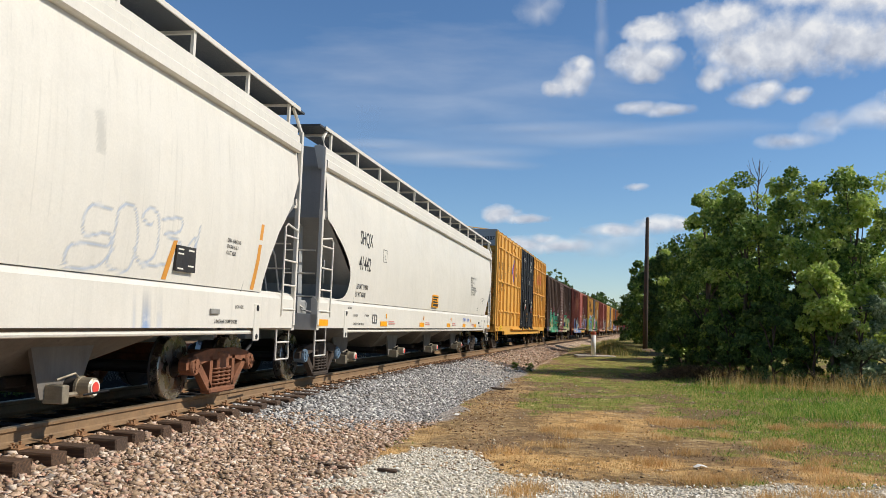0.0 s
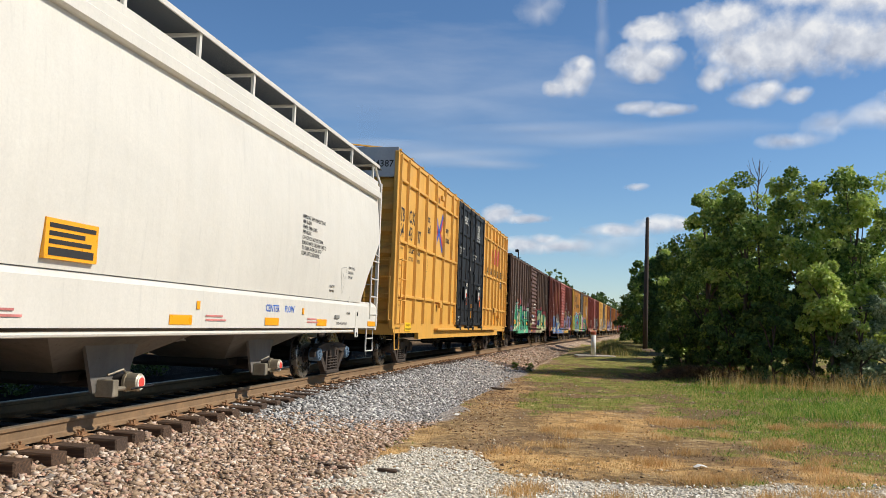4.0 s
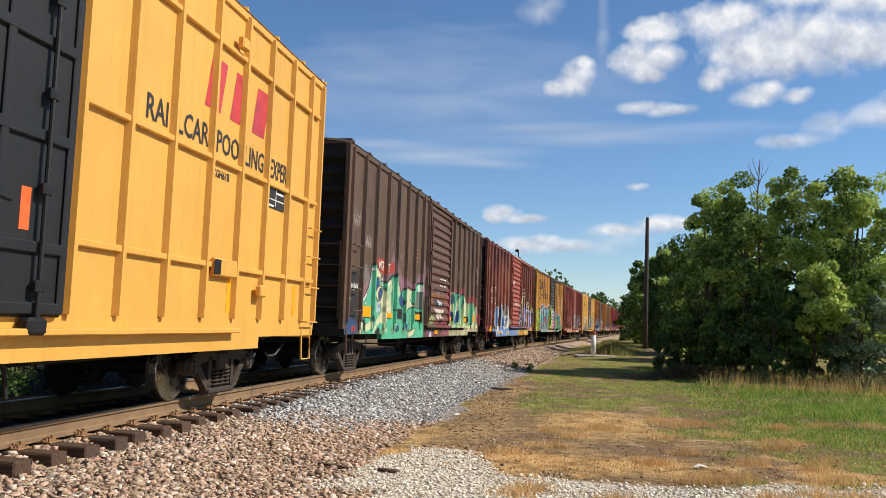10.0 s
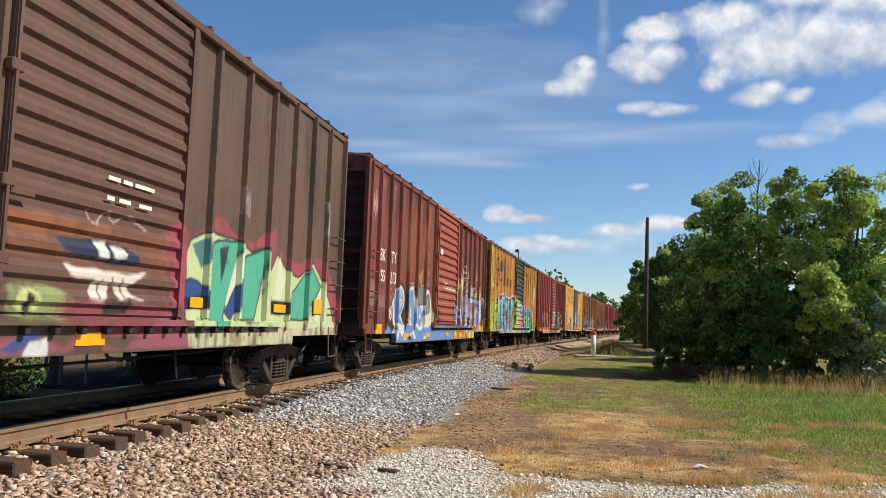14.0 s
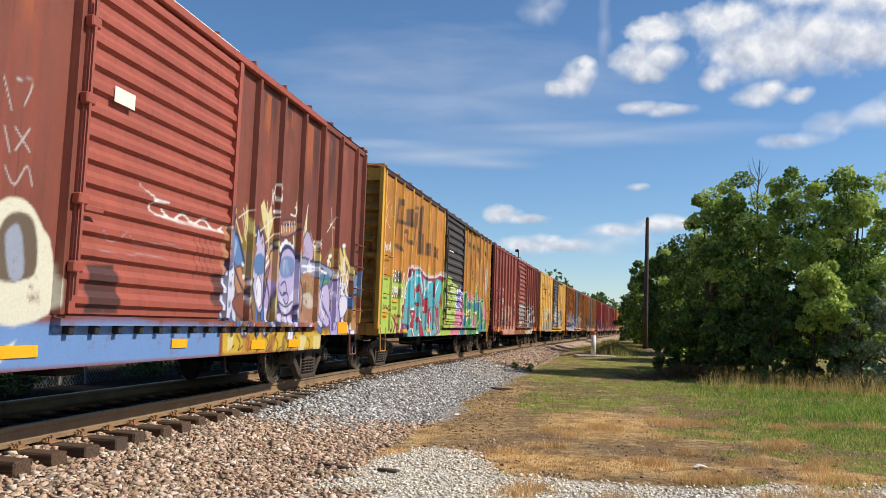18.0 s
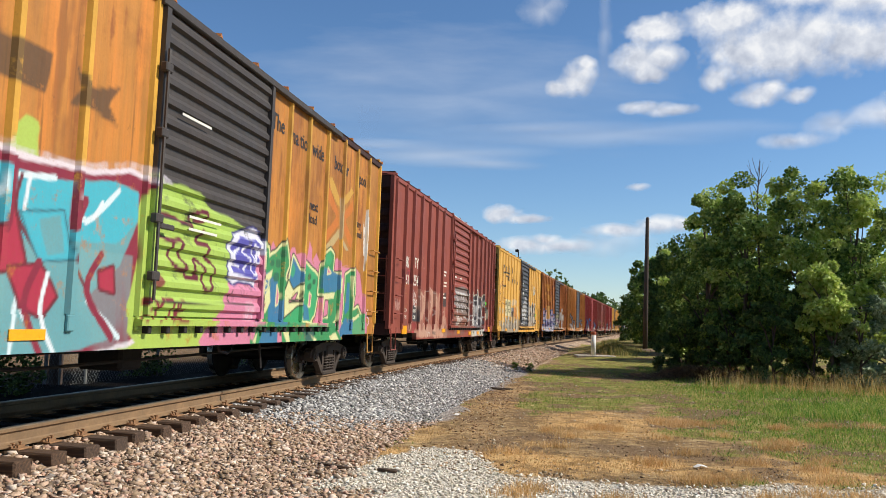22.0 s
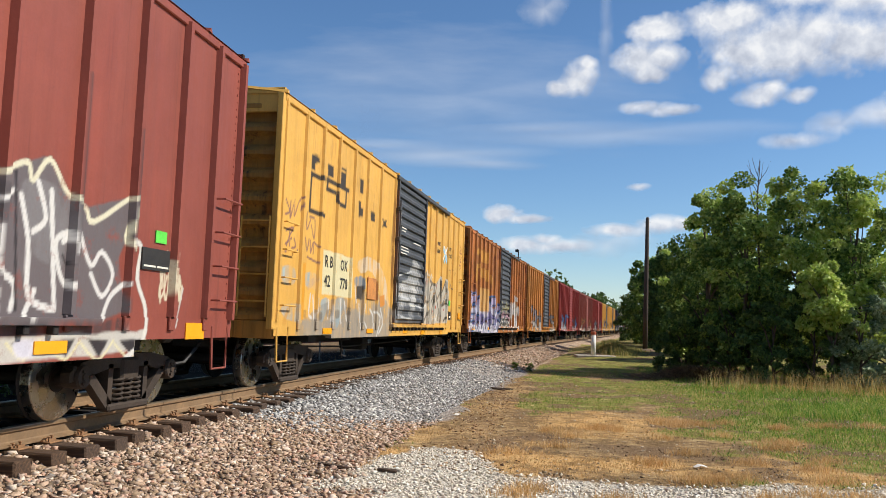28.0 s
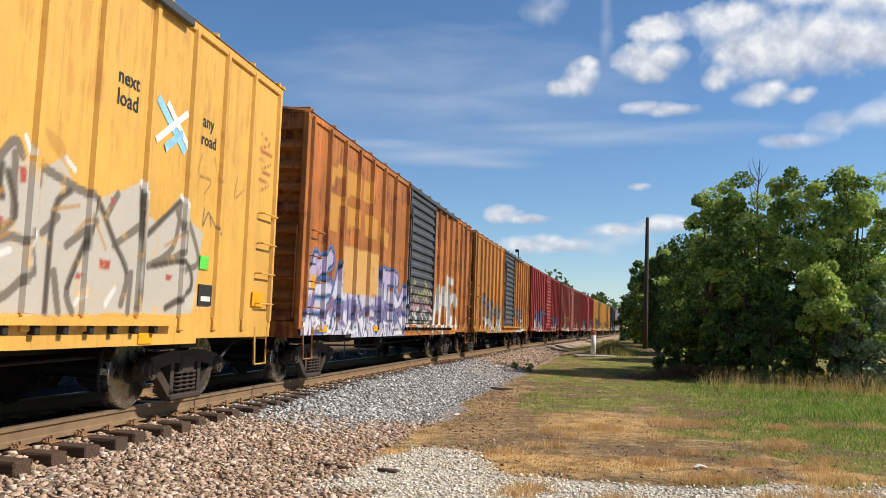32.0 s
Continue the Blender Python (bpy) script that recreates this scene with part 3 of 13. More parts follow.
# ---- sprayed lettering: strokes drawn as distance fields over the car's side ----
GLYPHS = (
    ((0, 0, .1, 1), (.1, 1, .8, .9), (.8, .9, .7, .5), (.7, .5, .15, .45), (.4, .45, .95, -.05)),
    ((0, 0, .45, 1), (.45, 1, .95, 0), (.2, .4, .75, .35)),
    ((.9, .9, .2, 1), (.2, 1, .05, .6), (.05, .6, .85, .45), (.85, .45, .8, .05), (.8, .05, 0, 0)),
    ((.05, 0, .1, 1), (.1, .95, .9, 1), (.1, .5, .75, .55), (.05, .05, .95, 0)),
    ((0, 0, .1, 1), (.1, .95, .8, .1), (.8, 0, .9, 1)),
    ((.05, .9, .9, 1), (.9, .95, .1, .1), (.1, .05, .95, 0)),
    ((.1, 1, .05, .15), (.05, .1, .8, 0), (.85, .05, .9, .95)),
    ((0, 0, .08, 1), (.1, .45, .9, 1), (.35, .6, .95, 0)),
    ((.15, .5, .85, .5), (.85, .5, .75, .9), (.75, .9, .25, .9), (.25, .9, .1, .3), (.1, .3, .35, .02), (.35, .02, .9, .1)),
    ((.0, .95, 1.0, 1), (.5, .95, .5, 0)),
    ((0, 1, .25, 0), (.25, 0, .5, .8), (.5, .8, .75, 0), (.75, 0, 1, 1)),
    ((.05, 0, .95, 1), (.05, 1, .95, 0)),
)


def seg_dist(px, pz, a):
    ax, az, bx, bz = a
    dx, dz = bx - ax, bz - az
    t = np.clip(((px - ax) * dx + (pz - az) * dz) / (dx * dx + dz * dz + 1e-9), 0, 1)
    return np.hypot(px - ax - t * dx, pz - az - t * dz)


def over(base, colour, alpha):
    """Lays a colour over an RGBA array."""
    colour = np.asarray(colour, float)
    a = np.clip(alpha, 0, 1)[:, None]
    rgb = colour if colour.ndim == 2 else colour[None, :3]
    out_a = a + base[:, 3:] * (1 - a)
    base[:, :3] = np.where(out_a > 1e-4, (rgb * a + base[:, :3] * base[:, 3:] * (1 - a)) / np.maximum(out_a, 1e-4), base[:, :3])
    base[:, 3:] = out_a


def spray_piece(base, x, z, x0, x1, z0, z1, n, fills, outline, halo=None, back=None, seed=1, fat=0.16, sharp=0.25, shine=None, lean=0.0, letters=(), line=0.045):
    """A row of n fat interlocking strokes-letters between x0..x1 and z0..z1."""
    rng = random.Random(seed)
    sel = (x > x0 - 0.6) & (x < x1 + 0.6) & (z > z0 - 0.6) & (z < z1 + 0.7)
    if not sel.any():
        return
    px, pz, sub = x[sel], z[sel], base[sel].copy()
    warp = 0.10 * (fbm(px, pz, 0.7, seed) - 0.5)
    px, pz = px + warp, pz + 0.12 * (fbm(px, pz, 0.6, seed + 3) - 0.5)
    if back:
        edge = fbm(px, pz, 0.8, seed + 9)
        m = smooth(0, 0.12, z1 + 0.25 - pz + 0.7 * (edge - 0.5)) * smooth(-0.5, -0.2, px - x0) * smooth(-0.5, -0.2, x1 - px) * smooth(-0.5, -0.35, pz - z0)
        over(sub, back, m)
    w, h = (x1 - x0) / n, z1 - z0
    for i in range(n):
        gl = GLYPHS[letters[i] if letters else rng.randrange(len(GLYPHS))]
        d = np.full(px.shape, 9.0)
        hi, lo = h * rng.uniform(0.85, 1.15), rng.uniform(-0.1, 0.08) * h
        for a in gl:
            jx = lambda u, v: x0 + w * (i + u * 1.12 - 0.06 + rng.uniform(-sharp, sharp) * 0.3) + lean * v
            jz = lambda v: z0 + lo + hi * (v + rng.uniform(-sharp, sharp) * 0.2)
            d = np.minimum(d, seg_dist(px, pz, (jx(a[0], a[1]), jz(a[1]), jx(a[2], a[3]), jz(a[3]))) - fat * rng.uniform(0.65, 1.15))
        if halo:
            over(sub, halo, smooth(line * 1.8 + 0.012, line * 1.8 - 0.012, d))
        over(sub, outline, smooth(line + 0.012, line - 0.012, d))
        f = np.asarray([fills[int(k) % len(fills)] for k in range(len(fills))])
        band = np.clip((pz - z0) / h + 0.5 * (fbm(px, pz, 0.5, seed + i) - 0.5), 0, 0.999) * len(fills)
        over(sub, f[band.astype(int)], smooth(0.012, -0.014, d))
        if shine:
            over(sub, shine, smooth(0.01, -0.01, np.abs(d + fat * 0.6) - 0.02) * (fbm(px, pz, 0.4, seed + 40 + i) > 0.55))
    base[sel] = sub


def spray_tag(base, x, z, x0, z0, w, h, colour, seed=1, fat=0.018, loops=14):
    """A thin scribbled tag."""
    rng = random.Random(seed)
    sel = (x > x0 - 0.2) & (x < x0 + w + 0.2) & (z > z0 - 0.3) & (z < z0 + h + 0.3)
    if not sel.any():
        return
    px, pz, sub = x[sel], z[sel], base[sel].copy()
    d = np.full(px.shape, 9.0)
    turns = max(2.0, loops / 3.2)
    p1, p2, p3 = (rng.uniform(0, 6.28) for _ in range(3))
    n = int(turns * 11)
    last = None
    for k in range(n + 1):
        u = k / n
        tall = 0.5 + 0.5 * math.sin(6.283 * turns * 0.37 * u + p2)
        nxt = (x0 + w * (0.08 + 0.84 * u + 0.62 / turns * math.sin(6.283 * turns * u + p1) * (0.5 + 0.5 * math.sin(6.283 * 1.7 * u + p3))),
               z0 + h * (0.45 + 0.20 * tall + (0.18 + 0.24 * tall) * math.sin(6.283 * turns * 0.93 * u + p3)))
        if last and (k % 13):
            d = np.minimum(d, seg_dist(px, pz, (*last, *nxt)))
        last = nxt
    for k in range(loops // 4):
        a, e = x0 + w * rng.uniform(0.05, 0.95), z0 + h * rng.uniform(0, 0.5)
        d = np.minimum(d, seg_dist(px, pz, (a, e, a + w * rng.uniform(-0.06, 0.12), e + h * rng.uniform(0.3, 0.6))))
    wide = fat * (0.55 + 0.9 * fbm(px, pz, 0.25, seed))
    over(sub, colour, smooth(wide + 0.009, wide - 0.007, d))
    base[sel] = sub


def spray_shape(base, x, z, pts, colour, alpha=1.0, line=None, lw=0.022, seed=1, thin=False):
    """A filled polygon with a slightly shaky edge and, if asked, an outline."""
    xs, zs = [p[0] for p in pts], [p[1] for p in pts]
    sel = (x > min(xs) - 0.1) & (x < max(xs) + 0.1) & (z > min(zs) - 0.1) & (z < max(zs) + 0.1)
    if not sel.any():
        return
    px, pz, sub = x[sel], z[sel], base[sel].copy()
    px = px + 0.06 * (fbm(px, pz, 0.3, seed) - 0.5)
    pz = pz + 0.06 * (fbm(px, pz, 0.3, seed + 4) - 0.5)
    d = np.full(px.shape, 9.0)
    inside = np.zeros(px.shape, bool)
    for (ax, az), (bx, bz) in zip(pts, list(pts[1:]) + [pts[0]]):
        d = np.minimum(d, seg_dist(px, pz, (ax, az, bx, bz)))
        if az != bz:
            inside ^= ((az > pz) != (bz > pz)) & (px < (bx - ax) * (pz - az) / (bz - az) + ax)
    d = np.where(inside, -d, d)
    if thin:
        alpha = alpha * smooth(0.24, 0.60, 0.65 * fbm(px, pz * 0.12, 0.10, seed + 9) + 0.35 * fbm(px, pz, 0.25, seed + 5))
    if line is not None:
        over(sub, line, alpha * smooth(lw + 0.012, lw - 0.012, d))
    over(sub, colour, alpha * smooth(0.016, -0.016, d))
    base[sel] = sub


def spray_streaks(base, x, z, x0, x1, z0, z1, colour, alpha=1.0, seed=1, width=0.12, cut=0.5):
    """Stains that run down in upright streaks."""
    sel = (x > x0 - 0.1) & (x < x1 + 0.1) & (z > z0 - 0.1) & (z < z1 + 0.1)
    if not sel.any():
        return
    px, pz, sub = x[sel], z[sel], base[sel].copy()
    n = 0.7 * fbm(px, pz * 0.1, width, seed) + 0.3 * fbm(px, pz * 0.6, width * 1.6, seed + 7)
    run = smooth(z0, z0 + 0.6 * (z1 - z0), pz + 0.9 * (z1 - z0) * (fbm(px, px * 0, width * 1.3, seed + 3) - 0.5))
    m = smooth(cut, cut + 0.14, n) * run * smooth(0, 0.05, px - x0) * smooth(0, 0.05, x1 - px) * smooth(0, 0.03, z1 - pz)
    over(sub, colour, m * alpha)
    base[sel] = sub


def spray_patch(base, x, z, x0, x1, z0, z1, colour, alpha=1.0, seed=1, rag=0.3):
    """A patch of roller or spray paint with an uneven edge."""
    e = (fbm(x, z, 0.9, seed) - 0.5) * rag * 2
    m = smooth(0, 0.06, x - x0 + e) * smooth(0, 0.06, x1 - x + e) * smooth(0, 0.06, z - z0) * smooth(0, 0.1, z1 - z + e)
    over(base, colour, m * alpha)


# ---- boxcar ----
def grid_sheet(xs, zs, y, material, paint=None, name="panel"):
    """An upright sheet facing -y through the given xs, zs, carrying its spray paint."""
    gx, gz = np.meshgrid(xs, zs)
    v = np.stack([gx.ravel(), np.full(gx.size, y), gz.ravel()], 1)
    nx = len(xs)
    i = (np.arange(len(zs) - 1)[:, None] * nx + np.arange(nx - 1)[None]).ravel()
    me = raw_mesh(name, v, np.stack([i, i + 1, i + 1 + nx, i + nx], 1), material)
    if paint:
        vertex_paint(me, "spray", paint_at(paint, v[:, 0], v[:, 2]))
    return me


def paint_at(paint, x, z):
    base = np.zeros((len(x), 4))
    paint(base, x, z)
    return base


def painted(me, paint):
    """Gives a mesh of a car's side its spray paint."""
    if paint:
        n = len(me.vertices)
        co = np.zeros(n * 3, np.float32)
        me.vertices.foreach_get("co", co)
        co = co.reshape(-1, 3)
        vertex_paint(me, "spray", paint_at(paint, co[:, 0].astype(float), co[:, 2].astype(float)))
    return me


def tall_box(g, x0, x1, y0, y1, z0, z1, step, taper=0.0):
    """An upright hat-shaped post, cut into short lengths; its outer face is narrower by taper."""
    n = max(1, int((z1 - z0) / step))
    zs = [z0 + (z1 - z0) * k / n for k in range(n + 1)]
    k0 = len(g.v)
    for z in zs:
        g.v += [(x0, y1, z), (x0 + taper, y0, z), (x1 - taper, y0, z), (x1, y1, z)]
    for i in range(n):
        a = k0 + 4 * i
        for k in range(3):
            g.f.append((a + k, a + k + 1, a + k + 5, a + k + 4))
    g.f.append((k0, k0 + 1, k0 + 2, k0 + 3))
    a = k0 + 4 * n
    g.f.append((a + 3, a + 2, a + 1, a))
    return g


def long_box(g, x0, x1, y0, y1, z0, z1, step):
    """A rail along x, cut into short lengths so that it can carry paint."""
    n = max(1, int((x1 - x0) / step))
    k0 = len(g.v)
    for i in range(n + 1):
        x = x0 + (x1 - x0) * i / n
        g.v += [(x, y0, z0), (x, y0, z1), (x, y1, z1), (x, y1, z0)]
    for i in range(n):
        a = k0 + 4 * i
        g.f += [(a + k, a + (k + 1) % 4, a + 4 + (k + 1) % 4, a + 4 + k) for k in range(4)]
    a = k0 + 4 * n
    g.f += [(k0, k0 + 1, k0 + 2, k0 + 3), (a + 3, a + 2, a + 1, a)]
    return g


def end_wall_geo(W, z0, z1, ridges=9, depth=0.07):
    """A corrugated end: horizontal ridges that swell towards the middle; local x outwards."""
    g = Geo()
    ny = 16
    rows = []
    for r in range(ridges * 6 + 1):
        z = z0 + (z1 - z0) * r / (ridges * 6)
        bulge = (0.0, 0.15, 1.0, 1.0, 0.7, 0.0)[r % 6]
        rows.append((z, bulge))
    for z, b in rows:
        for k in range(ny + 1):
            u = -1 + 2 * k / ny
            g.v.append((depth * b * min(1.0, (1 - abs(u)) * 5), u * W, z))
    for r in range(len(rows) - 1):
        for k in range(ny):
            a = r * (ny + 1) + k
            g.f.append((a, a + 1, a + ny + 2, a + ny + 1))
    return g


def boxcar(spec):
    """Builds one boxcar from its spec; returns the thing."""
    L0, L1 = spec["ends"]
    L, mid = L1 - L0, (L0 + L1) / 2
    H, W, sill = spec.get("eave", 4.50), 1.556, spec.get("sill", 0.78)
    hx = L / 2
    car = thing("boxcar", car_pose(mid, 0.0), spec["label"], "boxcar", "cars of the freight train")
    CARS.append((car, mid))
    paint = spec.get("paint")
    step = spec.get("step", 0.05)
    body = spec["mat"]
    door = spec.get("doormat", body)
    roofm = spec.get("roofmat", body)
    d0, d1 = spec.get("door", (-1.25, 1.7))
    floor_z = 1.06
    # floor and body core keep the car closed
    part("underframe", Geo().box(-hx + 0.2, hx - 0.2, -1.25, 1.25, 0.92, 1.04).box(-hx + 0.3, hx - 0.3, -0.22, 0.22, 0.62, 0.95, 0.02)
         .box(-hx + 1.9, -hx + 2.3, -1.4, 1.4, 0.72, 1.0).box(hx - 2.3, hx - 1.9, -1.4, 1.4, 0.72, 1.0), UNDER, car)
    xs = np.arange(-hx, hx + 0.001, L / max(2, round(L / step)))
    zc = min(2.75, H - 0.3)
    zs = np.concatenate([np.linspace(floor_z - 0.02, zc, max(2, round((zc - floor_z) / step))), np.linspace(zc, H, max(2, round((H - zc) / (step * 2))))[1:]])
    part("side_wall", grid_sheet(xs, zs, -W, body, paint, "side_wall"), None, car)
    part("side_wall", Geo().box(-hx, hx, W - 0.02, W, floor_z, H), body, car)
    # side sill: shallow at the ends, deep between the trucks
    e0, e1 = spec["deep"]
    g = Geo()
    n_s = max(12, int(L / step))
    n_h = max(2, int((floor_z - sill) / step))
    sx = sorted(set(np.round(np.linspace(-hx, hx, n_s + 1), 4)) | {e0 - 0.004, e0, e1, e1 + 0.004})
    for x in sx:
        zb = sill if e0 <= x <= e1 else max(sill + 0.06, 0.84)
        for k in range(n_h + 1):
            g.v.append((float(x), -W - 0.012, zb + (floor_z + 0.01 - zb) * k / n_h))
        g.v.append((float(x), -W + 0.10, zb))
    m_h = n_h + 2
    for i in range(len(sx) - 1):
        for k in range(n_h):
            a = i * m_h + k
            g.f.append((a, a + m_h, a + m_h + 1, a + 1))
        g.f.append((i * m_h + n_h + 1, (i + 1) * m_h + n_h + 1, (i + 1) * m_h, i * m_h))
    part("side_sill", painted(g.mesh("side_sill", body), paint), None, car)
    part("side_sill", Geo().box(e0, e1, W - 0.05, W + 0.012, sill, floor_z).box(-hx, hx, W - 0.05, W, sill + 0.16, floor_z), body, car)
    # posts
    pd = spec.get("post_depth", 0.075)
    pw = spec.get("post_width", 0.11)
    posts = [-hx + 0.07, hx - 0.07, d0 - 0.09, d1 + 0.09] + list(spec["post_at"])
    for x in posts:
        edge = abs(abs(x) - hx) < 0.2
        g = tall_box(Geo(), x - pw / 2, x + pw / 2, -W - pd, -W, floor_z + (0 if edge else 0.02), H - 0.06, step, 0.022)
        part("post", painted(g.mesh("post", spec.get("postmat", body)), paint), None, car)
        if not edge and spec.get("gussets", True):
            g = Geo().box(x - 0.05, x + 0.05, -W - 0.05, -W - 0.008, floor_z - 0.13, floor_z + 0.02, 0.01)
            part("gusset", painted(g.mesh("gusset", body), paint), None, car)
    if spec.get("belts"):
        for zb in spec["belts"]:
            for a, b in ((-hx + 0.2, d0 - 0.1), (d1 + 0.1, hx - 0.2)):
                part("belt_rail", Geo().box(a, b, -W - pd * 0.8, -W, zb - 0.035, zb + 0.035, 0.01), body, car)
    if spec.get("rivets"):
        g = Geo()
        for sg in (-1, 1):
            for k in range(34):
                zz = 1.15 + 0.095 * k
                g.box(sg * (hx - 0.17) - 0.011, sg * (hx - 0.17) + 0.011, -W - 0.008, -W + 0.002, zz - 0.011, zz + 0.011)
        part("rivets", painted(g.mesh("rivets", body), paint), None, car)["kind"] = "stuff"
    # top plate and roof
    part("top_plate", Geo().box(-hx, hx, -W - 0.035, -W + 0.05, H - 0.11, H, 0.01), spec.get("platemat", body), car)
    part("top_plate", Geo().box(-hx, hx, W - 0.05, W + 0.035, H - 0.11, H, 0.01), body, car)
    g = Geo()
    rise = 0.16
    g.add([(-hx - 0.03, -W - 0.05, H), (hx + 0.03, -W - 0.05, H), (hx + 0.03, 0, H + rise), (-hx - 0.03, 0, H + rise), (-hx - 0.03, W + 0.05, H), (hx + 0.03, W + 0.05, H)],
          [(0, 1, 2, 3), (3, 2, 5, 4), (0, 3, 4), (1, 5, 2), (0, 4, 5, 1)])
    nrib = int(L / 1.1)
    for k in range(nrib + 1):
        x = -hx + L * k / nrib
        for sg in (-1, 1):
            g.add([(x - 0.04, sg * (W + 0.055), H + 0.002), (x + 0.04, sg * (W + 0.055), H + 0.002), (x + 0.04, 0, H + rise + 0.05), (x - 0.04, 0, H + rise + 0.05),
                   (x, sg * (W + 0.055), H + 0.055), (x, 0, H + rise + 0.08)], [(0, 3, 5, 4), (1, 4, 5, 2), (0, 4, 1)])
    part("roof", g, roofm, car)
    # ends
    proud = 0.045 if "end_band" in spec else 0.0
    for sg in (-1, 1):
        g = end_wall_geo(W - 0.02, floor_z - 0.1, H + 0.02, spec.get("ridges", 10), 0.15)
        e = part("end_wall", g, spec.get("endmat", body), car)
        e.matrix_basis = pose(sg * (hx - 0.14), 0, 0, 0, 0, 0 if sg > 0 else 180)
        part("corner_post", Geo().box(sg * hx - 0.09, sg * hx + 0.01 if sg > 0 else sg * hx + 0.09, -W - 0.02, -W + 0.08, floor_z - 0.12, H, 0.01) if sg < 0 else Geo().box(hx - 0.09, hx, -W - 0.02, -W + 0.08, floor_z - 0.12, H, 0.01), spec.get("postmat", body), car)
        part("end_plate", Geo().box(min(sg * (hx + proud), sg * (hx - 0.06)), max(sg * (hx + proud), sg * (hx - 0.06)), -W, W, H - spec.get("end_band", 0.28), H + 0.1, 0.01), spec.get("top_mat", body), car)
        part("end_sill", Geo().box(min(sg * hx, sg * (hx - 0.12)), max(sg * hx, sg * (hx - 0.12)), -W + 0.02, W - 0.02, 0.80, 1.06, 0.01), spec.get("endmat", body), car)
        # end platform and hand rails
        part("crossover_step", Geo().box(min(sg * (hx + 0.02), sg * (hx + 0.24)), max(sg * (hx + 0.02), sg * (hx + 0.24)), -0.75, 0.75, 1.05, 1.08), UNDER, car)
        for zz in (1.35, 1.75, 2.15, 2.55):
            g = Geo().rod([(sg * hx, -W + 0.1, zz), (sg * (hx + 0.09), -W + 0.1, zz), (sg * (hx + 0.09), -W + 0.55, zz), (sg * hx, -W + 0.55, zz)], 0.012, 5)
            part("end_rung", g, spec.get("iron", body), car)
        # side ladder: rungs between the end and the next post
        x_in = sg * (hx - 0.12)
        x_out = sg * (hx - 0.62)
        for zz in spec.get("rungs", (1.30, 1.72, 2.14, 2.56)):
            a, b = sorted((x_in, x_out))
            r = Geo().rod([(a, -W - 0.01, zz), (a, -W - pd - 0.05, zz), (b, -W - pd - 0.05, zz), (b, -W - 0.01, zz)], 0.013, 6)
            part("grab_iron", r, spec.get("iron", body), car)
        g = Geo()
        a, b = sorted((sg * (hx - 0.1), sg * (hx - 0.55)))
        g.rod([(a, -W - 0.01, 0.98), (a + 0.03, -W - 0.02, 0.46), (b - 0.03, -W - 0.02, 0.46), (b, -W - 0.01, 0.98)], 0.02, 6)
        part("sill_step", g, spec.get("iron", body), car)
        for yy in (-W + 0.1, -W + 0.55):
            part("ladder_rail", Geo().rod([(sg * (hx + 0.09), yy, 1.12), (sg * (hx + 0.09), yy, 2.62)], 0.015, 5), spec.get("iron", body), car)
        part("brake_pipe", Geo().rod([(sg * (hx + 0.04), 0.55, 1.1), (sg * (hx + 0.04), 0.5, 2.4), (sg * (hx + 0.08), 0.2, 2.9)], 0.02, 5), UNDER, car)
        add_coupler(car, sg * (hx - 0.05), sg)
    # door
    if spec.get("door_kind", "corrugated") == "corrugated":
        dz0, dz1 = floor_z + 0.03, H - 0.14
        nz = spec.get("door_ribs", 15)
        g = Geo()
        zlist = []
        for r in range(nz):
            a = dz0 + (dz1 - dz0) * r / nz
            hgt = (dz1 - dz0) / nz
            zlist += [(a, 0.0), (a + hgt * 0.30, 0.0), (a + hgt * 0.42, 0.045), (a + hgt * 0.70, 0.045), (a + hgt * 0.98, 0.0)]
        zlist.append((dz1, 0.0))
        fine = [zlist[0]]
        for (za, oa), (zb, ob) in zip(zlist, zlist[1:]):
            cuts = max(1, round((zb - za) / (step * 1.3)))
            fine += [(za + (zb - za) * q / cuts, oa + (ob - oa) * q / cuts) for q in range(1, cuts + 1)]
        zlist = fine
        nx = max(2, int((d1 - d0) / step))
        for z, o in zlist:
            for k in range(nx + 1):
                g.v.append((d0 + (d1 - d0) * k / nx, -W - 0.035 - o, z))
        for r in range(len(zlist) - 1):
            for k in range(nx):
                a = r * (nx + 1) + k
                g.f.append((a, a + 1, a + nx + 2, a + nx + 1))
        dr = part("door", painted(g.mesh("door", door), paint), None, car, spec.get("door_label", "corrugated sliding door"))
        for x in (d0, d1):
            fr = tall_box(Geo(), x - 0.05, x + 0.05, -W - 0.10, -W, dz0, dz1, step, 0.005)
            part("door_stile", painted(fr.mesh("door_stile", door), paint), None, dr)
        x_end = min(hx - 0.9, d1 + (d1 - d0) + 0.3)
        part("door_track", painted(long_box(Geo(), d0 - 0.15, x_end, -W - 0.11, -W - 0.01, floor_z - 0.075, floor_z - 0.01, max(step, 0.03)).mesh("door_track", body), paint), None, car)
        if step < 0.05:
            peg = Geo().box(-0.035, 0.035, -W - 0.085, -W - 0.005, floor_z - 0.155, floor_z - 0.077, 0.008).mesh("track_bracket", UNDER)
            for k in range(int((x_end - d0) / 0.38)):
                part("track_bracket", peg, None, car).matrix_basis = pose(d0 + 0.05 + 0.38 * k, 0, 0)
        part("door_header", Geo().box(d0 - 0.1, x_end, -W - 0.10, -W - 0.02, H - 0.13, H - 0.03, 0.01), door, car)
        lock = Geo().rod([(d0 - 0.02, -W - 0.14, 1.25), (d0 - 0.02, -W - 0.14, 3.9)], 0.02, 6)
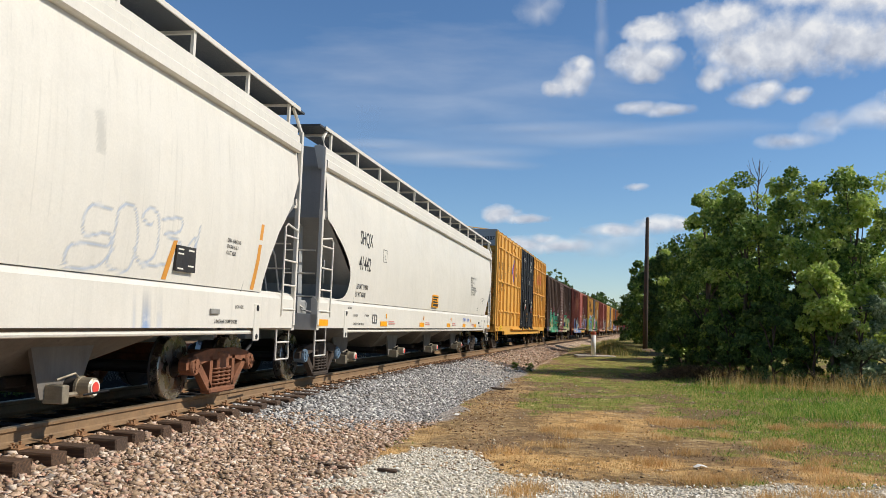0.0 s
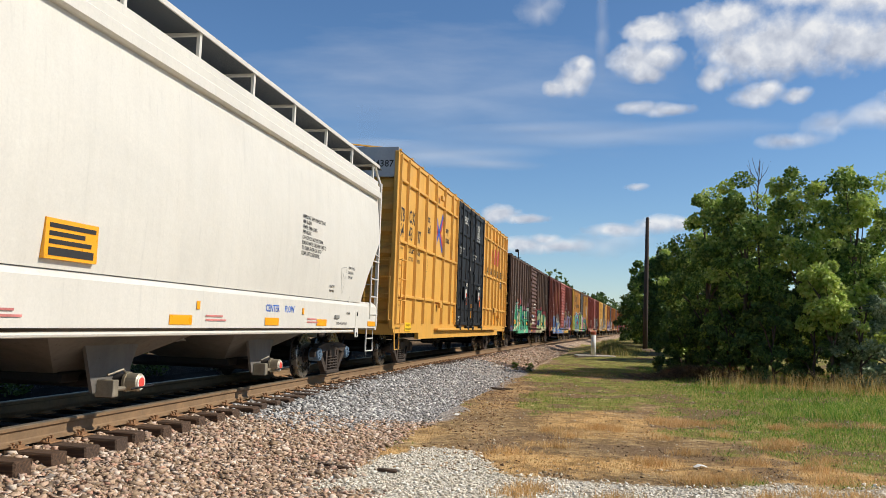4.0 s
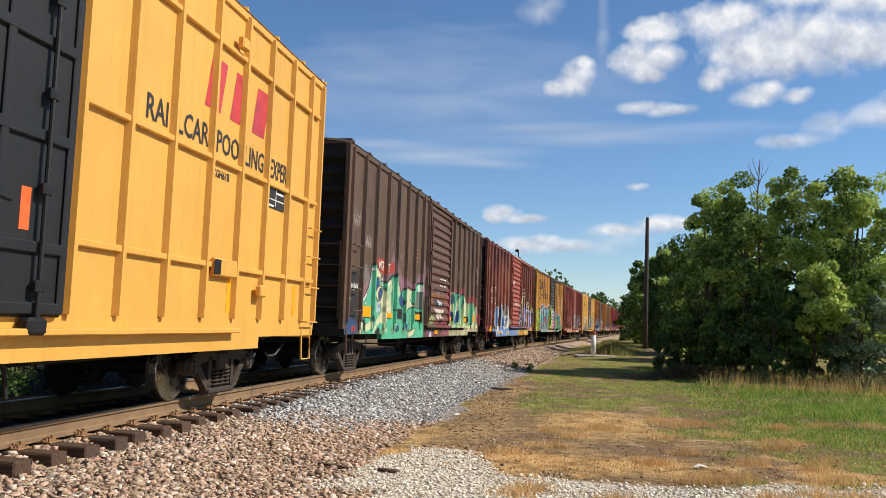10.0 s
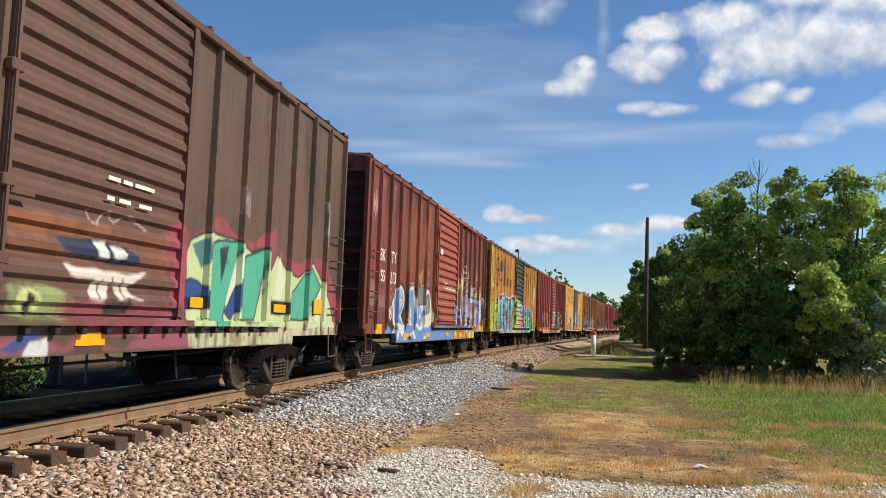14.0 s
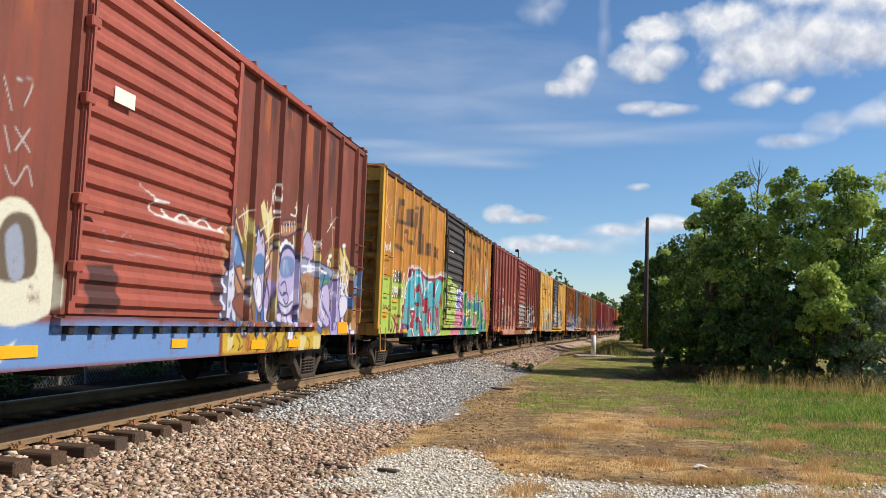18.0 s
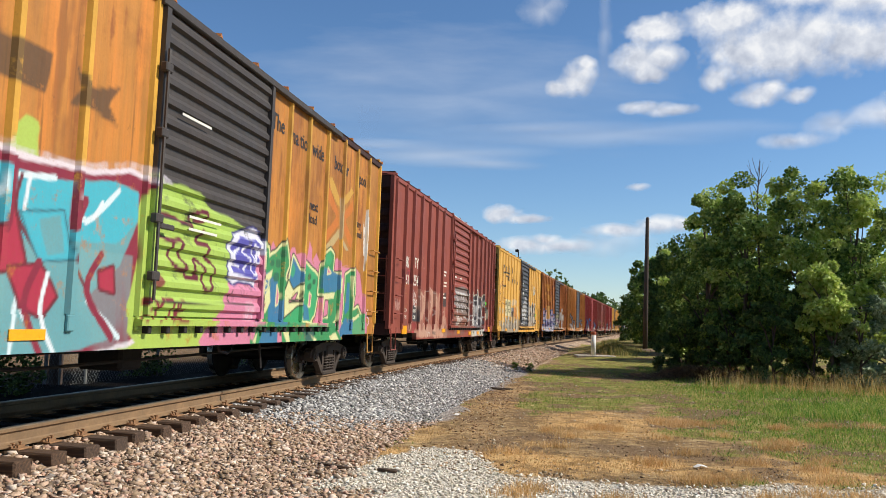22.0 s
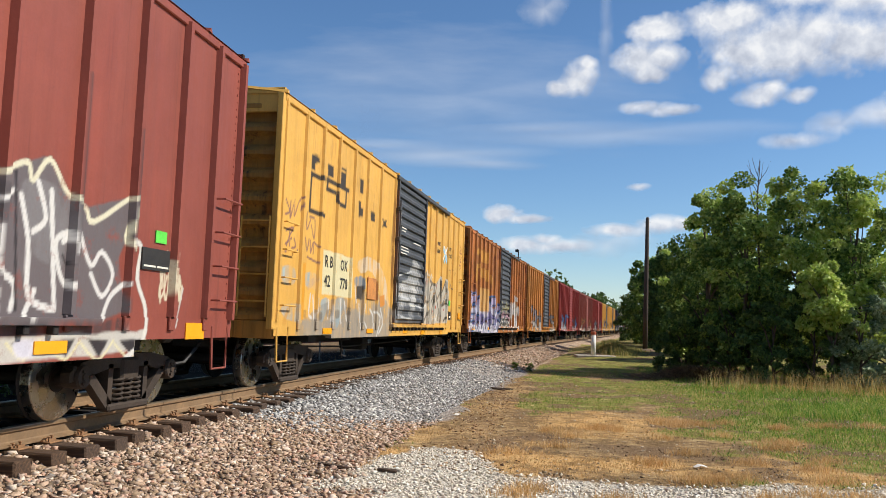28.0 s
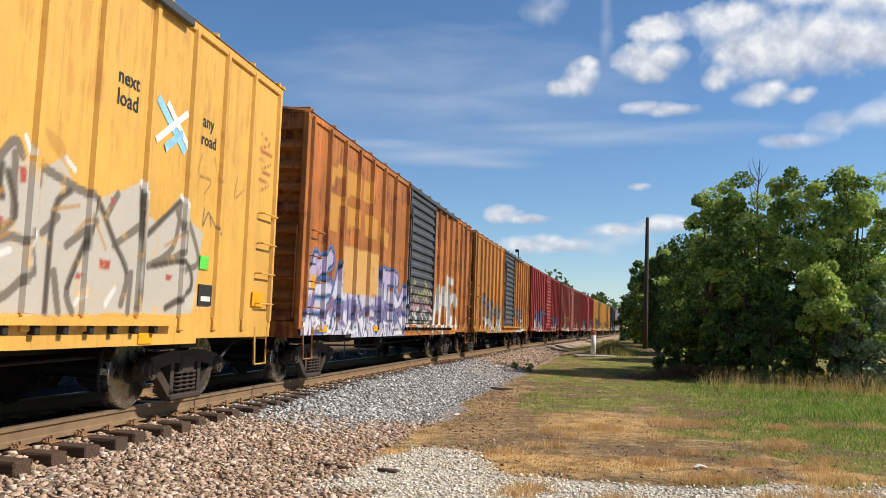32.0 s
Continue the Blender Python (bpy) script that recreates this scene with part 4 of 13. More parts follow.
        for zz in (1.5, 2.1, 3.0, 3.7):
            lock.box(d0 - 0.09, d0 + 0.05, -W - 0.16, -W - 0.08, zz - 0.05, zz + 0.05, 0.012)
        lock.box(d0 + 0.02, d0 + 0.3, -W - 0.15, -W - 0.12, 2.0, 2.06, 0.01)
        part("door_lock_bar", lock, spec.get("lockmat", door), dr)
    # reflectors
    for x0, x1, z0, z1 in spec.get("strips", ()):
        part("reflector", Geo().box(x0, x1, -W - 0.026, -W - 0.014, z0, z1), REFLECTOR, car, "orange-yellow reflective strip")
    for x in spec.get("reflectors", (-6.9, -3.6, -0.4, 2.6, 5.2, 7.0)):
        part("reflector", Geo().box(x - 0.2, x + 0.2, -W - 0.022, -W - 0.010, 0.90, 1.0), REFLECTOR, car, "orange-yellow reflective strip")
    # running gear
    for tx in spec["trucks"]:
        add_truck(car, tx, mid, spec.get("rusty", False), spec.get("caps"))
    g = Geo()
    g.lathe([(-0.5, 0.0), (-0.48, 0.2), (0.48, 0.2), (0.5, 0.0)], (-1.8, 0.7, 0.72), 0, 14)
    g.rod([(-3.6, -1.2, 0.74), (-3.6, -1.2, 0.42), (-3.3, -1.2, 0.38)], 0.018, 5)
    g.rod([(2.4, -1.3, 0.78), (2.5, -1.3, 0.36)], 0.02, 5)
    g.rod([(-hx + 2.5, -0.6, 0.60), (-1.5, -0.62, 0.52), (1.5, -0.62, 0.55), (hx - 2.5, -0.6, 0.60)], 0.02, 5)
    g.box(0.1, 0.6, -0.5, 0.1, 0.40, 0.70, 0.04)
    g.rod([(0.9, -1.35, 0.78), (0.95, -1.37, 0.66), (1.15, -1.38, 0.62), (1.3, -1.37, 0.66), (1.35, -1.35, 0.78)], 0.02, 5)
    part("brake_gear", g, UNDER, car)
    return car


REFLECTOR = plain_mat("reflective_sheeting", lin("f0a21c"), 0.35, 0.0, 0.08, 6.0, 0.02)
WHITE_PAINT = plain_mat("white_stencil_paint", lin("d6d1c2"), 0.6, 0.0, 0.1, 8.0, 0.02)
BLACK_PAINT = plain_mat("black_stencil_paint", lin("2a2724"), 0.6, 0.0, 0.15, 8.0, 0.02)

# ---- lettering on the cars ----
def words(car, rows, material, name="lettering", label=""):
    """One mesh per word: rows of (text, x, z, height[, stretch])."""
    for body, x, z, h, *st in rows:
        for word, wx in spelled(body, x, h, st[0] if st else 1.0):
            part(name, lettering(Geo(), word, wx, -1.556 - 0.006, z, h, st[0] if st else 1.0), material, car, label)


def bars(car, x, z, widths, h, gap, material, y=-1.562, name="stencil_line"):
    """Small print that cannot be read: one bar a line."""
    for k, w in enumerate(widths):
        part(name, Geo().box(x, x + w, y - 0.002, y, z - k * gap, z - k * gap + h), material, car)


POSTS_L = (-7.0, -6.15, -5.27, -4.36, -3.45, -2.5)
POSTS_R = (2.55, 3.4, 4.3, 5.2, 6.1, 6.95)


def hot(code, k=0.74):
    return tuple(min(1.0, c * k) for c in lin(code))


# ---- spray paint of each car: x along the car, z above the rail ----
def rounded(pts, closed):
    """Catmull-Rom points through pts."""
    n, outp = len(pts), []
    for i in range(n if closed else n - 1):
        p0, p1, p2, p3 = (pts[(i + k) % n] if closed else pts[min(max(i + k, 0), n - 1)] for k in (-1, 0, 1, 2))
        for t in (0.0, 0.25, 0.5, 0.75):
            outp.append(tuple(0.5 * (2 * b + (c - a) * t + (2 * a - 5 * b + 4 * c - d) * t * t + (3 * b - a - 3 * c + d) * t ** 3) for a, b, c, d in zip(p0, p1, p2, p3)))
    return outp if closed else outp + [pts[-1]]


def fill(b, x, z, code, flat, a=1.0, line=None, lw=0.02, r=0):
    """A sprayed area from flat (x, z, x, z, ...); r rounds its corners."""
    pts = list(zip(flat[::2], flat[1::2]))
    spray_shape(b, x, z, rounded(pts, True) if r else pts, hot(code), a, None if line is None else hot(line), lw * 1.35 + 0.006, len(flat), a < 0.84)


def stroke(b, x, z, code, w, flat, a=1.0, straight=False):
    """A freehand line of width w through flat (x, z, x, z, ...)."""
    pts = list(zip(flat[::2], flat[1::2]))
    pts = pts if straight else rounded(pts, False)
    xs, zs = [p[0] for p in pts], [p[1] for p in pts]
    sel = (x > min(xs) - 0.1) & (x < max(xs) + 0.1) & (z > min(zs) - 0.1) & (z < max(zs) + 0.1)
    if not sel.any():
        return
    px, pz, sub = x[sel], z[sel], b[sel].copy()
    d = np.full(px.shape, 9.0)
    for p, q in zip(pts, pts[1:]):
        d = np.minimum(d, seg_dist(px, pz, (*p, *q)))
    half = (0.5 * w + 0.003) * (0.8 + 0.4 * fbm(px, pz, 0.2, len(flat)))
    over(sub, hot(code), a * smooth(half + 0.010, half - 0.008, d))
    b[sel] = sub


def mint_letters(b, x, z):
    spray_patch(b, x, z, -7.0, -1.7, 1.3, 2.35, hot("a98590"), 0.45, 12, 0.9)
    fill(b, x, z, "9a9a98", (-6.95, 2.22, -6.54, 2.26, -6.39, 2.01, -6.64, 1.78, -6.85, 1.82), a=0.5, r=1)
    fill(b, x, z, "b88288", (-6.99, 1.33, -6.83, 1.63, -6.34, 2.02, -6.16, 2.01, -6.41, 1.64, -6.86, 1.41), a=0.75, r=1)
    fill(b, x, z, "b8402e", (-5.91, 2.45, -5.29, 2.47, -5.22, 2.15, -5.7, 2.16))
    fill(b, x, z, "b8402e", (-5.11, 2.39, -4.43, 2.48, -4.38, 2.27, -5.04, 2.14))
    fill(b, x, z, "b07a8c", (-4.03, 2.06, -3.64, 2.2, -2.6, 2.07, -1.54, 2.28, -1.31, 1.74, -3.67, 1.6), a=0.6, r=1)
    fill(b, x, z, "5cc598", (-6.93, 0.75, -6.96, 1.02, -6.88, 1.25, -6.86, 1.44, -6.57, 1.62, -6.37, 1.84, -6.16, 2.27, -5.94, 2.3, -5.55, 2.11, -5.5, 1.96, -5.31, 1.92, -4.66, 2.09, -4.19, 2.23, -4.01, 2.07, -3.69, 1.76, -3.55, 1.88, -3.18, 1.96, -2.64, 1.9, -2.08, 2.09, -1.49, 2.12, -1.28, 0.64, -3.94, 0.69), line="17191c", lw=0.03)
    stroke(b, x, z, "eef2e6", 0.04, (-6.93, 1.31, -6.77, 1.5, -6.51, 1.65, -6.32, 1.88, -6.17, 2.2))
    stroke(b, x, z, "191b1e", 0.022, (-6.84, 1.28, -6.55, 1.49, -6.5, 1.61, -6.18, 2.15))
    fill(b, x, z, "d6b2bc", (-6.51, 1.45, -6.32, 1.91, -6.18, 2.15, -6.12, 2.05, -6.35, 1.67, -6.48, 1.43), a=0.8)
    fill(b, x, z, "e4e3ae", (-5.92, 2.29, -5.53, 2.12, -5.53, 1.97, -5.71, 2.01, -5.82, 1.83, -5.95, 2.02))
    fill(b, x, z, "2c4f8c", (-5.89, 1.83, -5.89, 1.94, -5.75, 2.03, -5.63, 2, -5.66, 1.89, -5.83, 1.8), line="16181c", lw=0.02)
    fill(b, x, z, "e0e2b0", (-5.84, 1.7, -5.7, 1.83, -5.47, 1.88, -5.29, 1.82, -5.19, 1.59, -5.1, 1.36, -5.35, 1.34, -5.44, 1.52, -5.69, 1.58, -5.8, 1.64), line="16181c", lw=0.022, r=1)
    fill(b, x, z, "2c4f8c", (-5.64, 1.7, -5.58, 1.78, -5.39, 1.81, -5.34, 1.72, -5.51, 1.58, -5.62, 1.62), line="16181c", lw=0.015, r=1)
    fill(b, x, z, "dbe0a8", (-5.17, 1.9, -4.62, 2.08, -4.5, 1.88, -4.61, 1.71, -4.5, 1.26, -4.99, 1.24, -5.1, 1.59), line="16181c", lw=0.02)
    fill(b, x, z, "9cd4a2", (-5.06, 1.79, -4.65, 1.95, -4.62, 1.75, -4.92, 1.52, -4.99, 1.36), a=0.8, r=1)
    fill(b, x, z, "cfd8e8", (-5.79, 1.49, -5.43, 1.55, -5.44, 1.4, -5.61, 1.22, -5.76, 1.33), a=0.7)
    fill(b, x, z, "8f7aa8", (-5.65, 1.48, -5.47, 1.49, -5.61, 1.22), a=0.8)
    fill(b, x, z, "e6e6b4", (-6.02, 0.89, -5.67, 1.15, -5.34, 1.35, -5.06, 1.27, -5.09, 1.04, -5.45, 1.08, -5.72, 1, -6, 0.82))
    fill(b, x, z, "d8e2b2", (-6.89, 1.15, -6.75, 1.19, -6.72, 0.95, -6.9, 0.78, -6.94, 0.9), line="16181c", lw=0.015)
    fill(b, x, z, "1b1d20", (-6.74, 1.09, -6.62, 1.19, -6.53, 1.09, -6.59, 0.87, -6.73, 0.96))
    fill(b, x, z, "2c4f8c", (-6.13, 1.21, -5.96, 1.13, -6, 0.95, -6.14, 1.08), line="16181c", lw=0.02)
    fill(b, x, z, "2c4f8c", (-4.16, 0.9, -3.95, 1.07, -3.88, 0.91), line="16181c", lw=0.015)
    fill(b, x, z, "2c4f8c", (-3.47, 1.29, -3.05, 1.01, -3.09, 0.93, -3.45, 1.13), line="16181c", lw=0.02)
    fill(b, x, z, "2c4f8c", (-6.58, 0.75, -6.41, 0.81, -6.33, 0.76, -6.41, 0.74), line="16181c", lw=0.015)
    fill(b, x, z, "232528", (-5.88, 0.87, -5.62, 1, -5.5, 0.95, -5.47, 0.82, -5.76, 0.83))
    fill(b, x, z, "5cc598", (-4.47, 2.09, -4.16, 2.22, -4.02, 2.02, -4.04, 1.45, -4.38, 1.39, -4.5, 1.84), line="16181c", lw=0.02)
    fill(b, x, z, "e2e6b8", (-4.13, 2.12, -3.82, 1.82, -3.89, 1.65, -4.06, 1.86))
    fill(b, x, z, "2c4f8c", (-3.85, 1.63, -3.69, 1.77, -3.5, 1.6, -3.55, 1.46, -3.81, 1.54), line="16181c", lw=0.02)
    fill(b, x, z, "e0e2b4", (-3.36, 1.84, -3.18, 1.94, -2.68, 1.91, -2.79, 1.65, -2.58, 1.52, -3, 1.44, -3.18, 1.3, -3.41, 1.52), line="16181c", lw=0.02)
    fill(b, x, z, "17191c", (-4.13, 1.41, -3.54, 1.42, -3.53, 1.17, -4.1, 1.18))
    fill(b, x, z, "e8ecd8", (-2.08, 2.07, -1.51, 2.09, -1.45, 1.89, -2, 1.91))
    fill(b, x, z, "6d7a6c", (-2.36, 1.86, -1.46, 1.9, -1.43, 1.49, -2.33, 1.48), line="3c443c", lw=0.012)
    fill(b, x, z, "17191c", (-2.38, 1.4, -1.75, 1.39, -1.71, 1.12, -2.35, 1.13))
    fill(b, x, z, "e6e6b4", (-3.03, 0.87, -2.19, 0.94, -2.43, 0.79, -2.9, 0.72), line="16181c", lw=0.012)
    fill(b, x, z, "e6e6b4", (-5.21, 1.12, -5.05, 1.04, -4.83, 0.84, -5.08, 0.94))
    fill(b, x, z, "e6e6b4", (-6.55, 1.03, -6.17, 1.1, -6.03, 0.96, -6.32, 0.9, -6.51, 0.9))
    fill(b, x, z, "3a9a70", (-5.44, 0.89, -5.16, 0.96, -5.06, 0.77, -5.42, 0.74), a=0.7)
    fill(b, x, z, "8a5a30", (-6.97, 0.89, -6.81, 0.9, -6.82, 0.78, -6.94, 0.79), a=0.6, r=1)
    fill(b, x, z, "8a5a30", (-6.62, 0.87, -6.45, 0.88, -6.45, 0.76, -6.58, 0.77), a=0.6, r=1)
    fill(b, x, z, "8a5a30", (-5.34, 0.95, -5.11, 0.96, -5.12, 0.82, -5.3, 0.83), a=0.6, r=1)
    fill(b, x, z, "8a5a30", (-4.53, 0.98, -4.25, 0.99, -4.27, 0.84, -4.48, 0.85), a=0.6, r=1)
    fill(b, x, z, "8a5a30", (-3.63, 0.97, -3.29, 0.98, -3.31, 0.82, -3.57, 0.83), a=0.6, r=1)
    fill(b, x, z, "8a5a30", (-3.09, 0.76, -2.72, 0.77, -2.74, 0.59, -3.02, 0.61), a=0.6, r=1)
    stroke(b, x, z, "17191c", 0.02, (-6.83, 0.96, -6.75, 0.77))
    stroke(b, x, z, "17191c", 0.02, (-5.11, 1.2, -5, 0.96))
    stroke(b, x, z, "17191c", 0.02, (-3.61, 1.12, -3.4, 0.76))
    stroke(b, x, z, "17191c", 0.02, (-2.8, 1.26, -2.87, 0.97))
    stroke(b, x, z, "eef2e6", 0.022, (-6.6, 1.45, -6.55, 1.48))
    stroke(b, x, z, "eef2e6", 0.02, (-4.14, 2.21, -3.85, 1.84))
    stroke(b, x, z, "eef2e6", 0.02, (-4.27, 1.05, -3.99, 1.05))
    stroke(b, x, z, "eef2e6", 0.02, (-4.9, 1.36, -4.62, 1.42))


def mint_door(b, x, z):
    fill(b, x, z, "8a5434", (-0.95, 1.9, 1.52, 1.91, 1.57, 1.51, -0.91, 1.55), a=0.8)
    fill(b, x, z, "a5622c", (-0.89, 1.89, 0.4, 1.93, 0.5, 1.8, -0.81, 1.74), a=0.7, r=1)
    fill(b, x, z, "1f2c48", (-0.23, 1.75, 0.77, 1.76, 0.93, 1.58, 0.2, 1.58, -0.18, 1.61), r=1)
    fill(b, x, z, "ece8dc", (0.22, 1.76, 0.42, 1.77, 0.46, 1.6, 0.28, 1.61))
    fill(b, x, z, "ece8dc", (0.51, 1.73, 0.7, 1.73, 0.75, 1.65, 0.57, 1.62), r=1)
    fill(b, x, z, "efe0cc", (-0.17, 1.53, 0.13, 1.51, 0.8, 1.49, 1.17, 1.53, 0.82, 1.36, 1.11, 1.22, 0.83, 1.26, 0.66, 1.21, 0.56, 1.37, 0.41, 1.23, 0.17, 1.24, 0.23, 1.4, -0.08, 1.42), a=0.95, r=1)
    stroke(b, x, z, "6a3a28", 0.02, (0.35, 1.4, 0.33, 1.24))
    stroke(b, x, z, "6a3a28", 0.02, (0.51, 1.43, 0.55, 1.23))
    stroke(b, x, z, "6a3a28", 0.02, (0.68, 1.42, 0.76, 1.26))
    stroke(b, x, z, "c9a8a0", 0.015, (0.07, 2.04, 0.2, 1.91, 0.38, 2.05, 0.52, 1.97, 0.73, 2.05, 1.11, 1.96))
    fill(b, x, z, "9fb06a", (-0.88, 1.31, -0.28, 1.3, -0.05, 1.19, -0.25, 1.04, -0.78, 1.05), a=0.8, r=1)
    fill(b, x, z, "d6d88a", (-0.77, 1.24, -0.56, 1.29, -0.47, 1.11, -0.73, 1.11), a=0.9, r=1)
    fill(b, x, z, "17191c", (-0.65, 1.27, -0.56, 1.22, -0.58, 1.04, -0.66, 1.11))
    fill(b, x, z, "b8485e", (1.5, 2.05, 1.93, 2.05, 2.12, 1.54, 1.62, 1.15, 1.52, 1.51), a=0.75, r=1)
    fill(b, x, z, "b8485e", (-0.13, 1.19, 1.62, 1.15, 1.66, 0.88, -0.17, 0.95), a=0.5, r=1)
    fill(b, x, z, "1c1c1e", (0.41, 1.21, 0.88, 1.22, 0.86, 1.09, 0.47, 1.09))
    spray_patch(b, x, z, -1.0, 2.4, 0.72, 0.98, hot("a85868"), 0.8, 7, 0.4)
    fill(b, x, z, "2c4f8c", (-0.87, 0.76, -0.51, 0.95, -0.31, 0.93, -0.68, 0.75), a=0.9)
    fill(b, x, z, "e8e8e0", (-0.5, 0.86, -0.27, 0.89, -0.25, 0.73, -0.58, 0.74), a=0.9)
    fill(b, x, z, "232528", (0.13, 0.93, 0.54, 0.88, 0.52, 0.72, 0.08, 0.73), a=0.7)


def mint_tall_letters(b, x, z):
    fill(b, x, z, "c04a5c", (2.02, 2.25, 2.17, 2.02, 2.87, 2.35, 3.31, 2.18, 3.91, 2.13, 4.7, 2.44, 4.93, 2.1, 5.72, 1.98, 6.33, 2.15, 7.3, 1.95, 7.58, 0.97, 2.19, 0.97), a=0.7, r=1)
    fill(b, x, z, "d2dda0", (2.17, 0.97, 2.08, 1.82, 2.17, 1.97, 2.64, 2.12, 3.47, 2.09, 3.94, 1.97, 4.38, 2.09, 4.62, 1.78, 4.85, 2.04, 5.25, 1.82, 5.76, 1.73, 6.46, 2.03, 6.97, 1.72, 7.39, 1.39, 7.71, 0.97), line="20303a", lw=0.02)
    fill(b, x, z, "58b894", (2.74, 0.97, 2.6, 1.94, 2.89, 2.04, 3.47, 2.06, 3.38, 1.71, 3.16, 1.28, 3.06, 0.97), line="20303a", lw=0.018)
    fill(b, x, z, "e6e8c0", (3.16, 1.28, 3.48, 1.98, 3.67, 1.89, 3.47, 1.07))
    fill(b, x, z, "58b894", (3.72, 1.89, 4.38, 2.07, 4.31, 1.65, 4.07, 1.08, 3.61, 1.07), line="20303a", lw=0.018)
    fill(b, x, z, "2c4f8c", (2.12, 1.49, 2.42, 1.48, 2.6, 1.31, 2.16, 1.25), line="17191c", lw=0.015, r=1)
    fill(b, x, z, "2c4f8c", (3.17, 1.17, 3.53, 1.61, 3.55, 1.29, 3.32, 1.07), line="17191c", lw=0.012)
    fill(b, x, z, "e6e8c0", (4.69, 1.32, 4.95, 2.01, 5.18, 1.7, 4.98, 1.21))
    fill(b, x, z, "58b894", (5.32, 1.4, 6.36, 1.96, 6.86, 1.65, 6.06, 1.1, 5.46, 1.09), line="20303a", lw=0.018)
    fill(b, x, z, "1f6f78", (2.18, 1.92, 2.52, 2.05, 2.68, 1.87, 2.46, 1.65), a=0.9)
    fill(b, x, z, "17191c", (2.08, 1.32, 2.69, 1.34, 2.71, 1.17, 2.1, 1.16))
    fill(b, x, z, "17191c", (4.65, 1.35, 5.46, 1.37, 5.49, 1.17, 4.68, 1.15))
    fill(b, x, z, "17191c", (6.45, 1.4, 7.02, 1.41, 7.06, 1.17, 6.48, 1.17))
    fill(b, x, z, "1a3a44", (2.92, 1.96, 3.19, 2.01, 2.99, 1.53))
    fill(b, x, z, "e6e8c0", (6.86, 1.65, 7.25, 1.45, 7.2, 1.04, 6.6, 1.1))
    fill(b, x, z, "e0e2b0", (2.2, 0.89, 7.7, 1.04, 7.75, 0.72, 2.23, 0.73), a=0.8)
    fill(b, x, z, "8a5a30", (3.34, 0.94, 3.63, 0.94, 3.66, 0.75, 3.37, 0.76), a=0.6, r=1)


def blue_letters(b, x, z):
    spray_patch(b, x, z, -6.3, 1.75, 0.6, 1.06, hot("6d98d0"), 0.97, 2, 0.06)
    fill(b, x, z, "332c2a", (-5.59, 1.73, -5.45, 1.92, -5.18, 2.04, -4.88, 2.04, -4.61, 1.94, -4.45, 1.71, -4.46, 1.44, -4.56, 1.26, -4.57, 1.05, -5.63, 0.9, -5.91, 1.02, -6.08, 1.06, -6.01, 1.16, -5.71, 1.17, -5.72, 1.59), r=1)
    fill(b, x, z, "3a302c", (-6.13, 1.1, -5.8, 1.17, -5.5, 0.9, -5.48, 0.78, -5.71, 0.78, -5.9, 0.96), a=0.8, r=1)
    fill(b, x, z, "e9e4cc", (-5.72, 1.53, -5.59, 1.68, -5.44, 1.87, -5.17, 1.98, -4.88, 1.96, -4.67, 1.85, -4.59, 1.66, -4.65, 1.48, -4.81, 1.34, -4.91, 1.26, -4.67, 1.1, -4.58, 0.95, -5.11, 1.01, -5.43, 0.95, -5.59, 1.08, -5.66, 1.39), r=1)
    fill(b, x, z, "6f9ad2", (-5.55, 1.67, -5.39, 1.84, -5.17, 1.93, -4.92, 1.9, -4.76, 1.79, -4.7, 1.62, -4.76, 1.45, -4.95, 1.33, -5.01, 1.23, -4.7, 1.05, -5.2, 1.09, -5.38, 1.04, -5.54, 1.39), r=1)
    fill(b, x, z, "a9c0e0", (-5.48, 1.74, -5.29, 1.89, -5, 1.92, -4.79, 1.78, -4.75, 1.61, -4.89, 1.43, -5.06, 1.49, -5.21, 1.61, -5.38, 1.56), a=0.8, r=1)
    fill(b, x, z, "d9d6cc", (-5.34, 1.85, -5.11, 1.93, -4.88, 1.86, -4.81, 1.71, -4.98, 1.76, -5.2, 1.77), a=0.7, r=1)
    fill(b, x, z, "ece4c4", (-5.18, 1.62, -4.9, 1.66, -4.79, 1.6, -4.89, 1.49, -5.09, 1.4, -5.18, 1.48), line="a07850", lw=0.015, r=1)
    fill(b, x, z, "b8895a", (-5.01, 1.61, -4.85, 1.61, -4.95, 1.48, -5.04, 1.45), a=0.6, r=1)
    fill(b, x, z, "e9e4cc", (-5.19, 1.03, -4.72, 1.03, -4.57, 0.86, -4.25, 0.75, -4.47, 0.68, -5.01, 0.88))
    fill(b, x, z, "c98a3c", (-4.51, 1.14, -4.38, 1.46, -4.3, 1.61, -4.21, 1.22, -4.35, 1.04), a=0.9)
    fill(b, x, z, "2d2826", (-4.27, 1.87, -4.01, 2.01, -3.63, 2.08, -3.55, 1.91, -3.63, 1.9, -4.19, 1.8))
    fill(b, x, z, "e9e4cc", (-4.34, 1.7, -4.2, 1.9, -4.01, 1.98, -3.66, 2.03, -3.56, 1.71, -3.45, 1.32, -3.44, 1.04, -4.31, 1.04, -4.44, 1.16, -4.24, 1.36))
    fill(b, x, z, "6f9ad2", (-4.2, 1.73, -4.03, 1.92, -3.71, 1.97, -3.62, 1.59, -3.52, 1.2, -3.52, 1.04, -3.8, 1.04, -3.86, 1.18, -4.02, 1.16, -4.05, 1.04, -4.28, 1.04, -4.16, 1.37))
    fill(b, x, z, "e9e4cc", (-4.01, 1.26, -3.94, 1.55, -3.84, 1.27, -3.9, 1.17))
    stroke(b, x, z, "e9e4cc", 0.03, (-3.98, 1.92, -3.68, 1.98))
